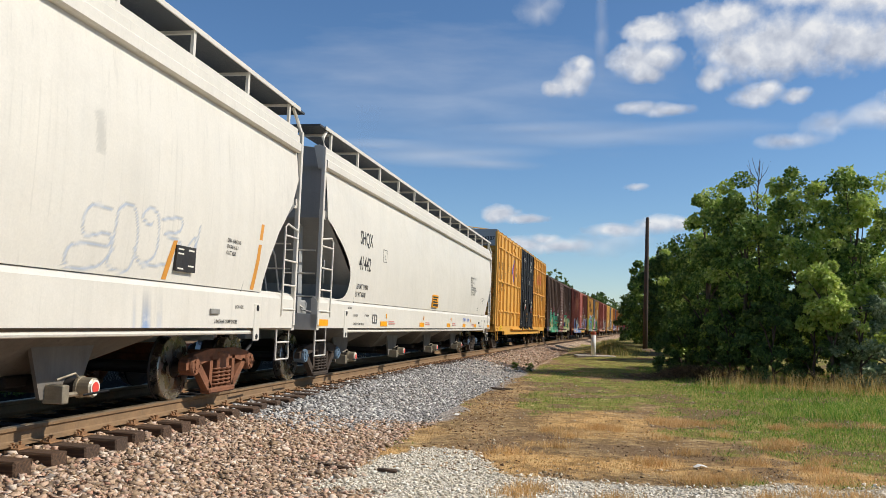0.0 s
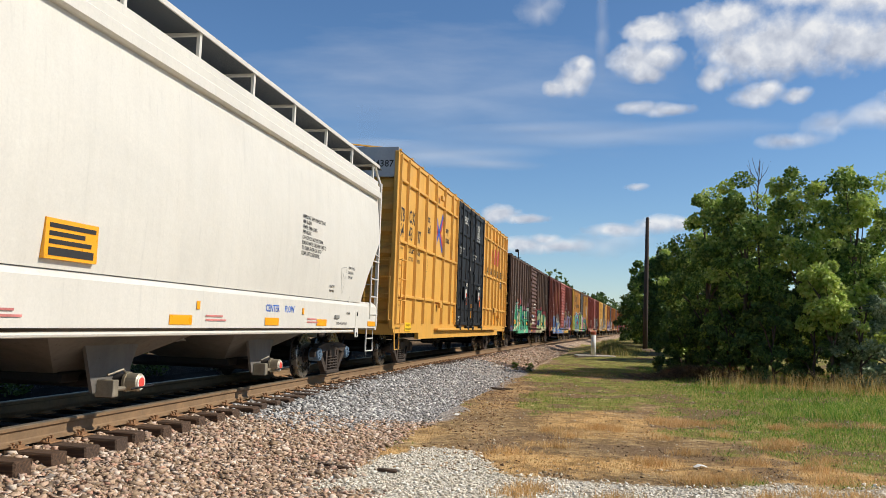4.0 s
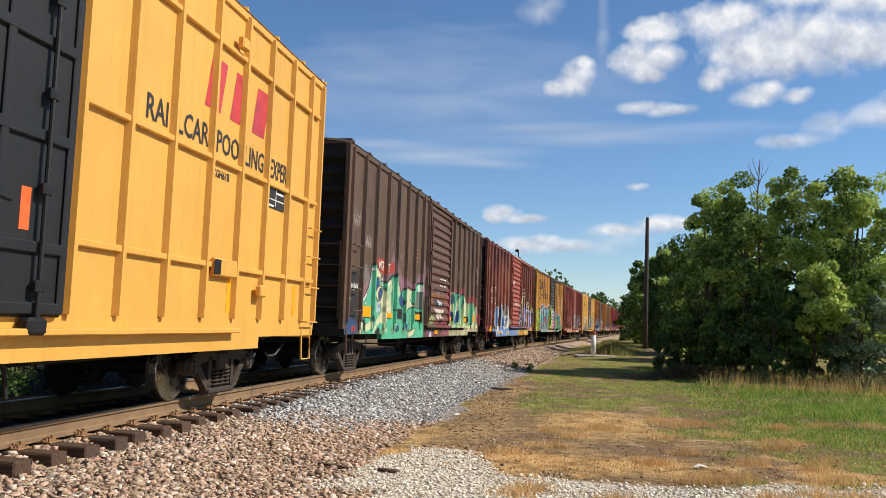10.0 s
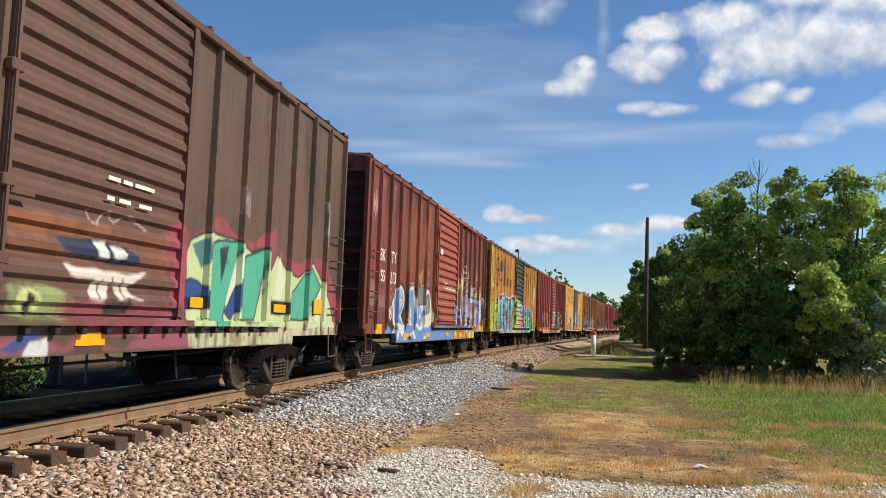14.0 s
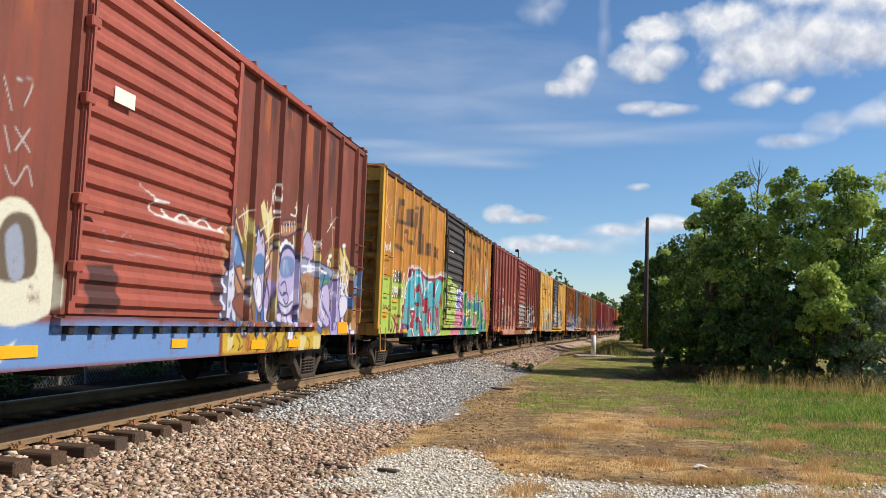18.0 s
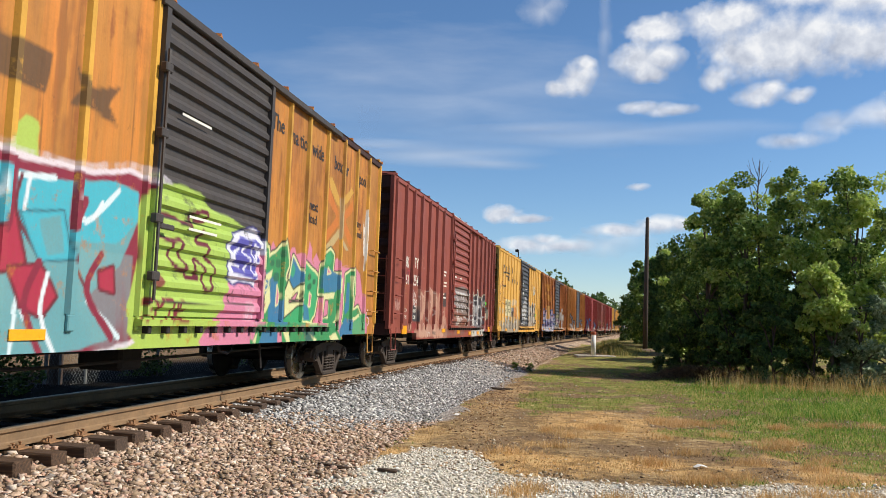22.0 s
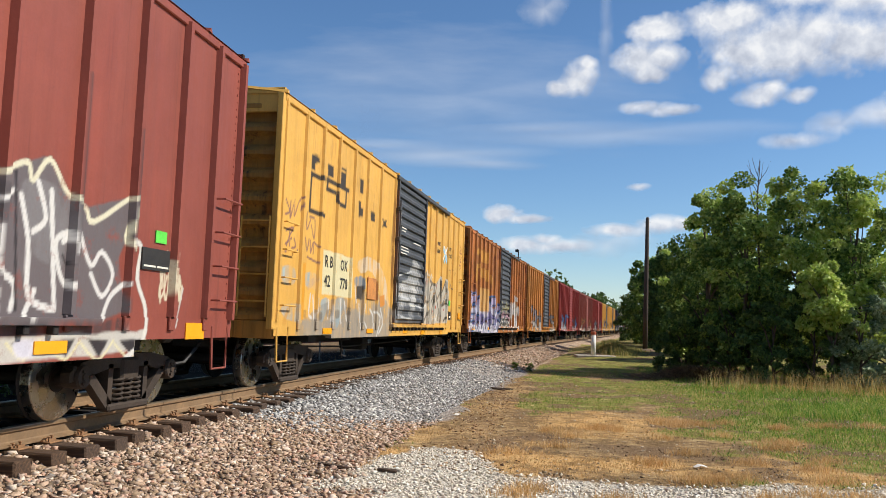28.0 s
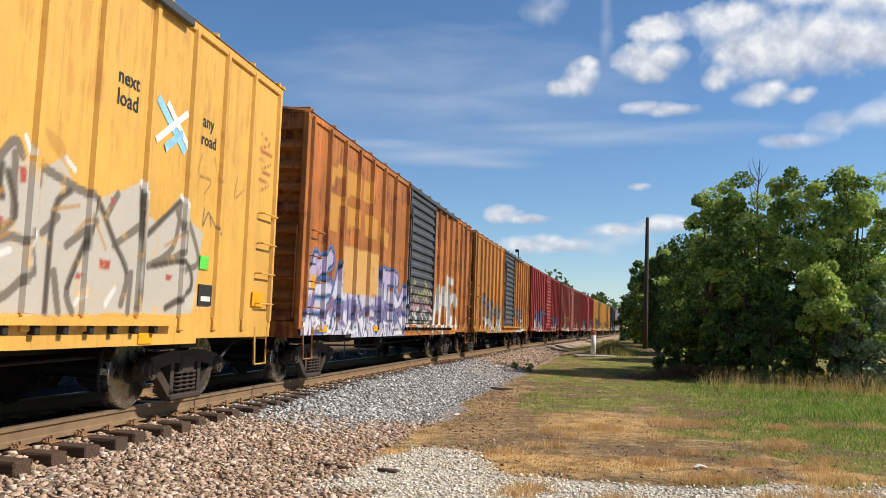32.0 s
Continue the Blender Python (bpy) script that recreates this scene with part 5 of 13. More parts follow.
    fill(b, x, z, "e9e4cc", (-3.37, 1.59, -3.22, 1.87, -3.02, 2.02, -2.6, 2.04, -2.5, 1.58, -2.48, 1.12, -2.55, 0.93, -2.93, 0.9, -3.19, 0.96, -3.38, 1.08), r=1)
    fill(b, x, z, "6f9ad2", (-3.28, 1.56, -3.17, 1.78, -2.94, 1.85, -2.63, 1.83, -2.54, 1.47, -2.69, 1.14, -2.94, 1, -3.16, 1.08, -3.33, 1.2), r=1)
    fill(b, x, z, "e9e4cc", (-3.05, 1.21, -2.92, 1.54, -2.64, 1.59, -2.6, 1.43, -2.88, 1.34, -2.83, 1.23), r=1)
    fill(b, x, z, "3a302c", (-3.02, 1.3, -2.91, 1.47, -2.74, 1.52, -2.77, 1.39), a=0.8)
    fill(b, x, z, "7d766e", (-3.27, 2.02, -2.59, 2.05, -2.54, 1.63, -2.67, 1.59, -3.21, 1.59), line="3a3432", lw=0.015)
    stroke(b, x, z, "a8a29a", 0.014, (-3.22, 1.98, -3.07, 2.02, -2.89, 1.98, -2.64, 2.03), a=0.7)
    stroke(b, x, z, "a8a29a", 0.014, (-3.21, 1.92, -3.06, 1.96, -2.88, 1.92, -2.63, 1.97), a=0.7)
    stroke(b, x, z, "a8a29a", 0.014, (-3.2, 1.86, -3.06, 1.9, -2.87, 1.86, -2.62, 1.91), a=0.7)
    stroke(b, x, z, "a8a29a", 0.014, (-3.2, 1.81, -3.05, 1.85, -2.87, 1.8, -2.61, 1.85), a=0.7)
    stroke(b, x, z, "a8a29a", 0.014, (-3.19, 1.75, -3.04, 1.79, -2.86, 1.74, -2.61, 1.79), a=0.7)
    stroke(b, x, z, "a8a29a", 0.014, (-3.18, 1.69, -3.03, 1.73, -2.85, 1.68, -2.6, 1.73), a=0.7)
    stroke(b, x, z, "a8a29a", 0.014, (-3.18, 1.64, -3.03, 1.67, -2.84, 1.63, -2.59, 1.67), a=0.7)
    fill(b, x, z, "e9e4cc", (-2.41, 1.74, -2.22, 1.97, -1.97, 1.99, -1.75, 1.81, -1.61, 1.63, -1.58, 1.06, -2.43, 1.05), r=1)
    fill(b, x, z, "6a5a48", (-2.28, 1.66, -2.16, 1.85, -2, 1.89, -1.85, 1.8, -1.8, 1.41, -2.13, 1.32, -2.3, 1.41), r=1)
    fill(b, x, z, "a8b4c8", (-2.18, 1.69, -2.04, 1.79, -1.93, 1.43, -2.09, 1.37), a=0.8, r=1)
    fill(b, x, z, "c8913c", (-3.52, 2.32, -3.03, 2.39, -2.68, 2.53, -2.79, 2.28, -2.85, 2.03, -3.1, 2.21, -3.47, 2.22), a=0.85)
    fill(b, x, z, "e9e4cc", (-5.63, 0.9, -5.46, 0.95, -5.44, 0.81, -5.67, 0.81))
    fill(b, x, z, "2d2826", (-5.66, 1.02, -5.41, 1.03, -5.63, 0.9, -5.75, 0.9))
    fill(b, x, z, "e9e4cc", (-5.69, 0.78, -5.57, 0.78, -5.35, 0.68, -5.64, 0.68))
    fill(b, x, z, "e9e4cc", (-5.17, 0.9, -4.99, 0.9, -5.1, 0.69, -5.22, 0.68))
    fill(b, x, z, "e9e4cc", (-4.16, 0.75, -3.58, 0.91, -3.31, 0.68, -3.49, 0.68, -3.68, 0.81, -3.92, 0.76))
    fill(b, x, z, "e9e4cc", (-2.54, 0.71, -1.97, 0.87, -2.15, 0.67))
    fill(b, x, z, "2d2826", (-4.19, 0.75, -3.93, 0.78, -3.7, 0.66, -4.15, 0.67))
    stroke(b, x, z, "f0ece2", 0.028, (-6.12, 1.42, -6.08, 1.25, -6.02, 1.38, -5.97, 1.25, -5.93, 1.4, -5.89, 1.25))
    stroke(b, x, z, "f0ece2", 0.028, (-5.88, 1.39, -5.83, 1.26, -5.81, 1.44))
    stroke(b, x, z, "f0ece2", 0.028, (-5.73, 1.47, -5.8, 1.38, -5.71, 1.27, -5.81, 1.18, -5.89, 1.22))
    stroke(b, x, z, "f0ece2", 0.02, (-6.1, 1.19, -5.93, 1.21, -5.8, 1.15))
    stroke(b, x, z, "b89890", 0.012, (-6.11, 1.92, -6, 1.8, -5.98, 1.94, -5.9, 1.83))
    stroke(b, x, z, "b89890", 0.012, (-5.9, 1.98, -5.95, 1.87, -5.79, 1.86, -5.85, 1.81))
    stroke(b, x, z, "c8a8a0", 0.012, (-6.1, 1.59, -5.99, 1.69, -6, 1.57, -5.86, 1.72, -5.87, 1.58, -5.69, 1.78))
    stroke(b, x, z, "c8beb8", 0.012, (-2.35, 2.94, -2.23, 2.69))
    stroke(b, x, z, "c8beb8", 0.012, (-2.19, 2.95, -2.01, 2.98, -2.09, 2.76))
    stroke(b, x, z, "c8beb8", 0.012, (-2.29, 2.54, -2.21, 2.35))
    stroke(b, x, z, "c8beb8", 0.012, (-2.17, 2.56, -1.98, 2.4))
    stroke(b, x, z, "c8beb8", 0.012, (-2, 2.59, -2.15, 2.38))
    stroke(b, x, z, "c8beb8", 0.012, (-2.25, 2.23, -2.13, 2.1, -2, 2.28, -1.92, 2.13))
    stroke(b, x, z, "cfc8be", 0.02, (-4.03, 2.09, -3.76, 2.08, -3.78, 2.01, -4.01, 2.01))
    stroke(b, x, z, "f0ece2", 0.022, (-0.37, 2.41, -0.1, 2.3, 0.15, 2.3, -0.14, 2.27, 0.02, 2.14, 1.69, 2.14))
    stroke(b, x, z, "f0ece2", 0.022, (0.07, 2.22, 0.3, 2.14, 0.53, 2.23, 0.79, 2.16, 1.03, 2.24, 1.32, 2.14, 1.64, 2.23, 1.85, 2.14))
    stroke(b, x, z, "c08a80", 0.012, (-1.01, 1.87, -0.8, 1.78, -0.61, 1.89, -0.4, 1.81, 0.18, 1.86, 0.5, 1.83))
    stroke(b, x, z, "c08a80", 0.012, (-1.04, 1.69, -0.65, 1.66, -0.24, 1.72, 0.21, 1.69))
    fill(b, x, z, "211e1e", (-1.17, 1.53, -0.74, 1.57, -0.6, 1.1, -1.15, 1.09), a=0.85)
    stroke(b, x, z, "5a2a20", 0.012, (-1.16, 1.47, -0.69, 1.48))
    stroke(b, x, z, "5a2a20", 0.012, (-1.15, 1.41, -0.68, 1.42))
    stroke(b, x, z, "5a2a20", 0.012, (-1.15, 1.35, -0.68, 1.36))
    stroke(b, x, z, "5a2a20", 0.012, (-1.14, 1.29, -0.67, 1.3))
    stroke(b, x, z, "5a2a20", 0.012, (-1.13, 1.23, -0.66, 1.23))
    stroke(b, x, z, "5a2a20", 0.012, (-1.12, 1.17, -0.65, 1.17))
    stroke(b, x, z, "5a2a20", 0.012, (-1.11, 1.11, -0.64, 1.11))
    fill(b, x, z, "211e1e", (1.3, 1.63, 1.86, 1.64, 1.92, 1.23, 1.33, 1.21), a=0.8)
    stroke(b, x, z, "3a1c18", 0.014, (0.84, 2.02, 0.87, 1.55), a=0.7)
    stroke(b, x, z, "3a1c18", 0.014, (0.98, 2.03, 1.01, 1.56), a=0.7)
    stroke(b, x, z, "3a1c18", 0.014, (1.12, 2.04, 1.15, 1.56), a=0.7)
    stroke(b, x, z, "3a1c18", 0.014, (1.26, 2.05, 1.29, 1.57), a=0.7)
    spray_tag(b, x, z, -7.7, 3.25, 0.55, 0.6, hot("e8d8b0"), 41, 0.008, 24)
    spray_tag(b, x, z, -7.6, 1.25, 0.5, 0.75, hot("b88a80"), 42, 0.008, 30)
    spray_tag(b, x, z, -6.85, 1.3, 0.6, 0.5, hot("b88a80"), 43, 0.006, 30)


def silver_figures(b, x, z):
    spray_patch(b, x, z, 1.75, 7.75, 0.6, 0.97, hot("d8b42e"), 0.95, 3, 0.06)
    spray_patch(b, x, z, 1.75, 7.75, 1.0, 1.75, hot("7a4a30"), 0.5, 31, 0.5)
    fill(b, x, z, "a07c3a", (1.63, 0.91, 1.6, 1.75, 1.98, 1.94, 2.22, 2.16, 2.6, 2.19, 2.88, 2.54, 3.24, 2.51, 3.45, 1.8, 4.17, 2.07, 4.67, 2.5, 5.37, 2, 6.04, 2.4, 6.76, 2.35, 7.4, 1.53, 8.01, 1.35, 8.08, 0.86), a=0.8)
    spray_piece(b, x, z, 1.9, 7.6, 1.05, 1.9, 8, [hot("d8d4ea"), hot("b9a3d0"), hot("c8a078")], hot("2c2f55"), None, None, 33, 0.10, 1.0, hot("ffffff"), line=0.035)
    spray_piece(b, x, z, 1.8, 7.6, 1.1, 2.2, 7, [hot("4f74b4"), hot("e8e4f4"), hot("e6d27a")], hot("2c3358"), None, None, 37, 0.05, 1.0, line=0.03)
    fill(b, x, z, "8a7030", (2.21, 2.16, 2.41, 2.33, 2.63, 2.2, 2.79, 1.04, 2.49, 1.07, 2.2, 1.19, 2.04, 1.42, 2.17, 1.82), a=0.9, r=1)
    fill(b, x, z, "b87f58", (1.54, 2.26, 1.75, 2.13, 1.82, 1.92, 1.68, 1.73, 1.55, 1.6), r=1)
    fill(b, x, z, "5f86b8", (1.66, 1.62, 1.73, 1.96, 1.75, 2.2, 1.81, 2.4, 1.96, 2.2, 2.09, 2.16, 2.2, 2.02, 2.33, 1.83, 2.18, 1.75, 2, 1.82, 1.93, 1.69, 1.77, 1.65), line="2c3a68", lw=0.015, r=1)
    fill(b, x, z, "c8d8e8", (1.88, 2.07, 1.96, 2.13, 2.07, 2.07, 2.03, 1.89, 1.92, 1.93), a=0.6, r=1)
    fill(b, x, z, "d8d8ea", (1.62, 1.61, 1.84, 1.74, 2.01, 1.8, 2.08, 1.57, 2.06, 1.31, 2.15, 1.1, 2.09, 1.04, 1.98, 1.24, 1.9, 1.21, 1.76, 1.07, 1.6, 1.12), line="2c2f55", lw=0.018, r=1)
    stroke(b, x, z, "2c2f55", 0.02, (1.85, 1.64, 1.95, 1.5, 1.93, 1.3, 2.03, 1.16))
    stroke(b, x, z, "2c2f55", 0.02, (1.74, 1.57, 1.8, 1.41, 1.76, 1.24))
    fill(b, x, z, "c0885e", (2.07, 1.75, 2.22, 1.77, 2.4, 1.54, 2.36, 1.41, 2.17, 1.43, 2.07, 1.54), line="3a2c40", lw=0.015)
    fill(b, x, z, "8a4f3c", (2.12, 1.36, 2.36, 1.41, 2.53, 1.23, 2.49, 1.08, 2.26, 1.11, 2.06, 1.25), line="3a2c40", lw=0.015, r=1)
    fill(b, x, z, "e2d2b8", (2.38, 1.39, 2.63, 1.34, 2.69, 1.11, 2.49, 1.12), a=0.8, r=1)
    fill(b, x, z, "a86038", (2.48, 1.18, 2.73, 1.22, 2.78, 1, 2.41, 0.99), a=0.9)
    fill(b, x, z, "eeeef6", (2.25, 1.82, 2.32, 1.82, 2.32, 1.78, 2.26, 1.77), r=1)
    fill(b, x, z, "eeeef6", (2.3, 1.65, 2.36, 1.65, 2.37, 1.6, 2.3, 1.6), r=1)
    fill(b, x, z, "eeeef6", (2.38, 1.38, 2.44, 1.38, 2.45, 1.34, 2.38, 1.33), r=1)
    fill(b, x, z, "eeeef6", (2.4, 1.58, 2.46, 1.59, 2.47, 1.54, 2.4, 1.53), r=1)
    fill(b, x, z, "c2bfe0", (2.69, 2.14, 2.74, 2.35, 2.84, 2.23, 2.89, 2.31, 3.01, 2.09, 3.03, 1.59, 3.02, 1.29, 2.94, 1.18, 2.8, 1.28, 2.65, 1.62, 2.64, 1.9), line="2c2f55", lw=0.02, r=1)
    fill(b, x, z, "4f7cb0", (2.64, 1.89, 2.84, 1.99, 3.03, 1.92, 3.02, 1.74, 2.85, 1.68, 2.68, 1.72), a=0.95, r=1)
    fill(b, x, z, "eceaf6", (2.82, 1.7, 2.95, 1.55, 2.96, 1.32, 2.86, 1.28, 2.81, 1.54), line="2c2f55", lw=0.012, r=1)
    fill(b, x, z, "9a5238", (2.63, 2.16, 2.74, 2.05, 2.64, 1.88, 2.66, 1.34, 2.57, 1.62), a=0.9)
    fill(b, x, z, "b070a0", (3.1, 1.9, 3.28, 1.92, 3.29, 1.72, 3.16, 1.67), a=0.5, r=1)
    fill(b, x, z, "e8dc9c", (2.76, 2.67, 2.87, 2.76, 3.06, 2.58, 3.15, 2.73, 3.24, 2.5, 3.11, 2.17, 2.96, 2.35), a=0.95)
    fill(b, x, z, "e4d488", (2.3, 2.63, 2.37, 2.49, 2.5, 2.21, 2.46, 2.17, 2.29, 2.38), a=0.9)
    fill(b, x, z, "e8dc9c", (2.17, 2.51, 2.23, 2.4, 2.37, 2.09, 2.31, 2.14), a=0.9)
    fill(b, x, z, "e4d488", (4.22, 1.99, 4.3, 2.22, 4.44, 1.94, 4.4, 1.5, 4.26, 1.42), a=0.95)
    fill(b, x, z, "efe6b0", (4.55, 2.39, 4.66, 2.97, 4.67, 2.53, 4.61, 2.37), a=0.95)
    fill(b, x, z, "dcc67c", (4.84, 2.56, 5.33, 2.04, 5.46, 1.48, 5.19, 1.97), a=0.95)
    fill(b, x, z, "dcc67c", (6.47, 2.48, 6.86, 2.15, 7.01, 1.66, 6.61, 1.97), a=0.95)
    fill(b, x, z, "e4d488", (3.32, 1.37, 3.39, 1.8, 3.42, 1.17, 3.33, 1.03), a=0.8)
    stroke(b, x, z, "f6f0da", 0.012, (3, 2.77, 3.13, 2.21, 3.11, 2.07), a=0.95)
    stroke(b, x, z, "f6f0da", 0.012, (3.32, 2.58, 2.6, 2.2), a=0.95)
    stroke(b, x, z, "f6f0da", 0.012, (2.08, 2.4, 2.43, 2.56), a=0.95)
    stroke(b, x, z, "f6f0da", 0.012, (2.22, 2.55, 2.35, 2.21), a=0.95)
    stroke(b, x, z, "f6f0da", 0.012, (2.91, 2.11, 3.35, 2.35), a=0.95)
    stroke(b, x, z, "f6f0da", 0.012, (4.17, 2.69, 4.15, 2.92), a=0.95)
    stroke(b, x, z, "f6f0da", 0.012, (5.89, 3.1, 6.06, 2.42), a=0.95)
    stroke(b, x, z, "f6f0da", 0.012, (5.71, 2.63, 6.17, 2.95), a=0.95)
    stroke(b, x, z, "f6f0da", 0.012, (5.77, 2.82, 6.13, 2.74), a=0.95)
    stroke(b, x, z, "f6f0da", 0.012, (4.42, 1.9, 4.52, 2.4, 4.7, 2.96), a=0.95)
    stroke(b, x, z, "f6f0da", 0.012, (5.57, 1.27, 6.45, 1.97), a=0.95)
    fill(b, x, z, "b07a50", (3.47, 2.51, 4.18, 2.62, 4.21, 2.5, 3.91, 2.37, 3.55, 2.34), line="2c2f55", lw=0.018, r=1)
    stroke(b, x, z, "2c2f55", 0.03, (3.46, 2.5, 3.75, 2.52, 4.18, 2.58))
    stroke(b, x, z, "f2eee2", 0.012, (3.57, 2.49, 3.6, 2.38))
    stroke(b, x, z, "f2eee2", 0.012, (3.67, 2.53, 3.7, 2.4))
    stroke(b, x, z, "f2eee2", 0.012, (3.78, 2.53, 3.81, 2.41))
    stroke(b, x, z, "f2eee2", 0.012, (3.89, 2.58, 3.92, 2.43))
    stroke(b, x, z, "f2eee2", 0.012, (4, 2.57, 4.03, 2.45))
    stroke(b, x, z, "f2eee2", 0.012, (4.12, 2.62, 4.15, 2.47))
    stroke(b, x, z, "efe8dc", 0.025, (3.94, 2.7, 4.13, 2.7, 4.19, 2.81, 4.11, 2.83))
    fill(b, x, z, "2c2f55", (3.53, 2.2, 4.07, 2.27, 4.27, 2.04, 4.2, 1.88, 3.57, 1.85), a=0.8, r=1)
    fill(b, x, z, "f2f2fa", (3.54, 2.16, 3.65, 2.18, 3.66, 2.1, 3.55, 2.09), r=1)
    fill(b, x, z, "f2f2fa", (3.63, 2.23, 3.75, 2.25, 3.76, 2.18, 3.64, 2.16), r=1)
    fill(b, x, z, "f2f2fa", (3.74, 2.28, 3.86, 2.3, 3.87, 2.22, 3.75, 2.2), r=1)
    fill(b, x, z, "f2f2fa", (3.86, 2.25, 3.99, 2.27, 4, 2.19, 3.87, 2.17), r=1)
    fill(b, x, z, "f2f2fa", (3.98, 2.22, 4.11, 2.24, 4.12, 2.16, 3.99, 2.14), r=1)
    fill(b, x, z, "c0b4dc", (3.6, 1.92, 3.68, 2.11, 3.94, 2.18, 4.21, 2.07, 4.3, 1.77, 4.28, 1.38, 4.07, 1.18, 3.79, 1.17, 3.6, 1.35, 3.52, 1.66), line="333a78", lw=0.03, r=1)
    fill(b, x, z, "5f86b8", (3.6, 1.91, 3.82, 2.04, 4.18, 2.02, 4.15, 1.79, 3.72, 1.71), a=0.85, r=1)
    fill(b, x, z, "c8d4ec", (3.69, 1.94, 3.89, 1.99, 3.98, 1.82, 3.78, 1.76), a=0.7, r=1)
    fill(b, x, z, "eceaf6", (3.65, 1.46, 3.91, 1.33, 4.24, 1.58, 4.25, 1.38, 4.06, 1.21, 3.8, 1.22), a=0.8, r=1)
    stroke(b, x, z, "262b58", 0.022, (3.68, 1.6, 3.84, 1.66, 3.91, 1.51, 3.75, 1.45, 3.65, 1.51))
    stroke(b, x, z, "262b58", 0.02, (3.8, 1.49, 3.97, 1.48, 4.01, 1.37, 3.91, 1.32, 3.82, 1.39))
    stroke(b, x, z, "262b58", 0.022, (3.64, 1.35, 3.91, 1.28, 4.19, 1.37))
    stroke(b, x, z, "262b58", 0.02, (4.21, 1.23, 3.93, 1.11, 3.72, 1.18))
    fill(b, x, z, "dcd4ec", (3.58, 1.15, 3.74, 1.16, 3.74, 1.06, 3.61, 1.06), line="333a78", lw=0.012, r=1)
    fill(b, x, z, "dcd4ec", (3.78, 1.13, 3.95, 1.13, 3.94, 1.03, 3.81, 1.03), line="333a78", lw=0.012, r=1)
    fill(b, x, z, "dcd4ec", (3.99, 1.15, 4.16, 1.15, 4.16, 1.04, 4.01, 1.04), line="333a78", lw=0.012, r=1)
    fill(b, x, z, "dcd4ec", (4.23, 1.25, 4.41, 1.25, 4.41, 1.14, 4.26, 1.14), line="333a78", lw=0.012, r=1)
    fill(b, x, z, "bfaed0", (4.56, 2.07, 4.57, 2.36, 4.69, 2.52, 4.85, 2.48, 5.03, 2.21, 4.92, 2.07), line="2c2f55", lw=0.02, r=1)
    fill(b, x, z, "a8764e", (4.43, 2.34, 4.56, 2.4, 4.55, 2.16, 4.43, 2.14))
    fill(b, x, z, "9aa2be", (4.39, 2.02, 4.82, 2.06, 5.9, 2, 6.13, 1.93, 5.91, 1.82, 5.12, 1.82, 4.52, 1.83), line="2c2f55", lw=0.02, r=1)
    fill(b, x, z, "eef0fa", (4.79, 1.98, 5, 2, 5.01, 1.84, 4.83, 1.82), a=0.8, r=1)
    stroke(b, x, z, "f6f6ff", 0.014, (4.87, 2.07, 4.95, 1.75))
    stroke(b, x, z, "f6f6ff", 0.014, (4.63, 1.85, 5.24, 1.94))
    fill(b, x, z, "b07c52", (4.43, 1.73, 5.14, 1.81, 5.35, 1.11, 4.87, 1.05, 4.45, 1.1), a=0.9, r=1)
    fill(b, x, z, "6a4434", (4.62, 1.68, 4.78, 1.72, 4.79, 1.33, 4.64, 1.36), a=0.8)
    fill(b, x, z, "7d8a3c", (4.79, 1.59, 5.05, 1.61, 5.03, 1.42, 4.78, 1.41), a=0.8)
    fill(b, x, z, "e6dcd0", (4.56, 1.45, 4.97, 1.54, 5.18, 1.34, 4.84, 1.28), a=0.7, r=1)
    fill(b, x, z, "3f7a9a", (5.41, 1.87, 5.91, 1.91, 6.05, 1.69, 5.74, 1.54, 5.42, 1.65), a=0.9, r=1)
    fill(b, x, z, "4fae4a", (5.62, 1.78, 5.86, 1.8, 5.85, 1.65, 5.64, 1.65))
    fill(b, x, z, "c6bae0", (5.49, 1.61, 5.92, 1.68, 6.03, 1.09, 5.81, 1, 5.46, 1.22), line="4a3a7a", lw=0.018, r=1)
    stroke(b, x, z, "3a3068", 0.018, (5.65, 1.54, 5.56, 1.36, 5.83, 1.23, 5.7, 1.08))
    fill(b, x, z, "b6a6da", (6.13, 1.74, 6.46, 1.87, 6.66, 1.44, 6.62, 0.86, 6.14, 0.86, 6.13, 1.37), line="4a3a7a", lw=0.02, r=1)
    stroke(b, x, z, "3a3068", 0.018, (6.32, 1.62, 6.27, 1.39, 6.5, 1.16, 6.38, 0.92))
    fill(b, x, z, "8a4238", (6.27, 1.4, 6.46, 1.39, 6.43, 1.21, 6.27, 1.25))
    fill(b, x, z, "e6e2f0", (6.63, 1.5, 7, 1.54, 7.1, 1.32, 6.74, 1.16), line="4a3a7a", lw=0.014, r=1)
    stroke(b, x, z, "eceae2", 0.014, (6.57, 1.93, 6.97, 1.96, 6.99, 1.62, 6.6, 1.61, 6.57, 1.93))
    stroke(b, x, z, "eceae2", 0.014, (6.77, 1.94, 6.79, 1.61))
    stroke(b, x, z, "eceae2", 0.014, (6.59, 1.78, 6.98, 1.79))
    fill(b, x, z, "c08a4c", (7.14, 1.32, 7.88, 1.35, 7.94, 0.94, 7.29, 0.9), a=0.9)
    fill(b, x, z, "5f86b0", (7.51, 1.95, 7.93, 2.1, 7.91, 1.71, 7.54, 1.57), a=0.85, r=1)
    fill(b, x, z, "8a6238", (7.38, 1.69, 7.82, 1.61, 7.71, 1.34, 7.35, 1.43), a=0.8)
    fill(b, x, z, "f4f2f8", (1.79, 1.79, 1.84, 1.79, 1.84, 1.76, 1.79, 1.75), r=1)
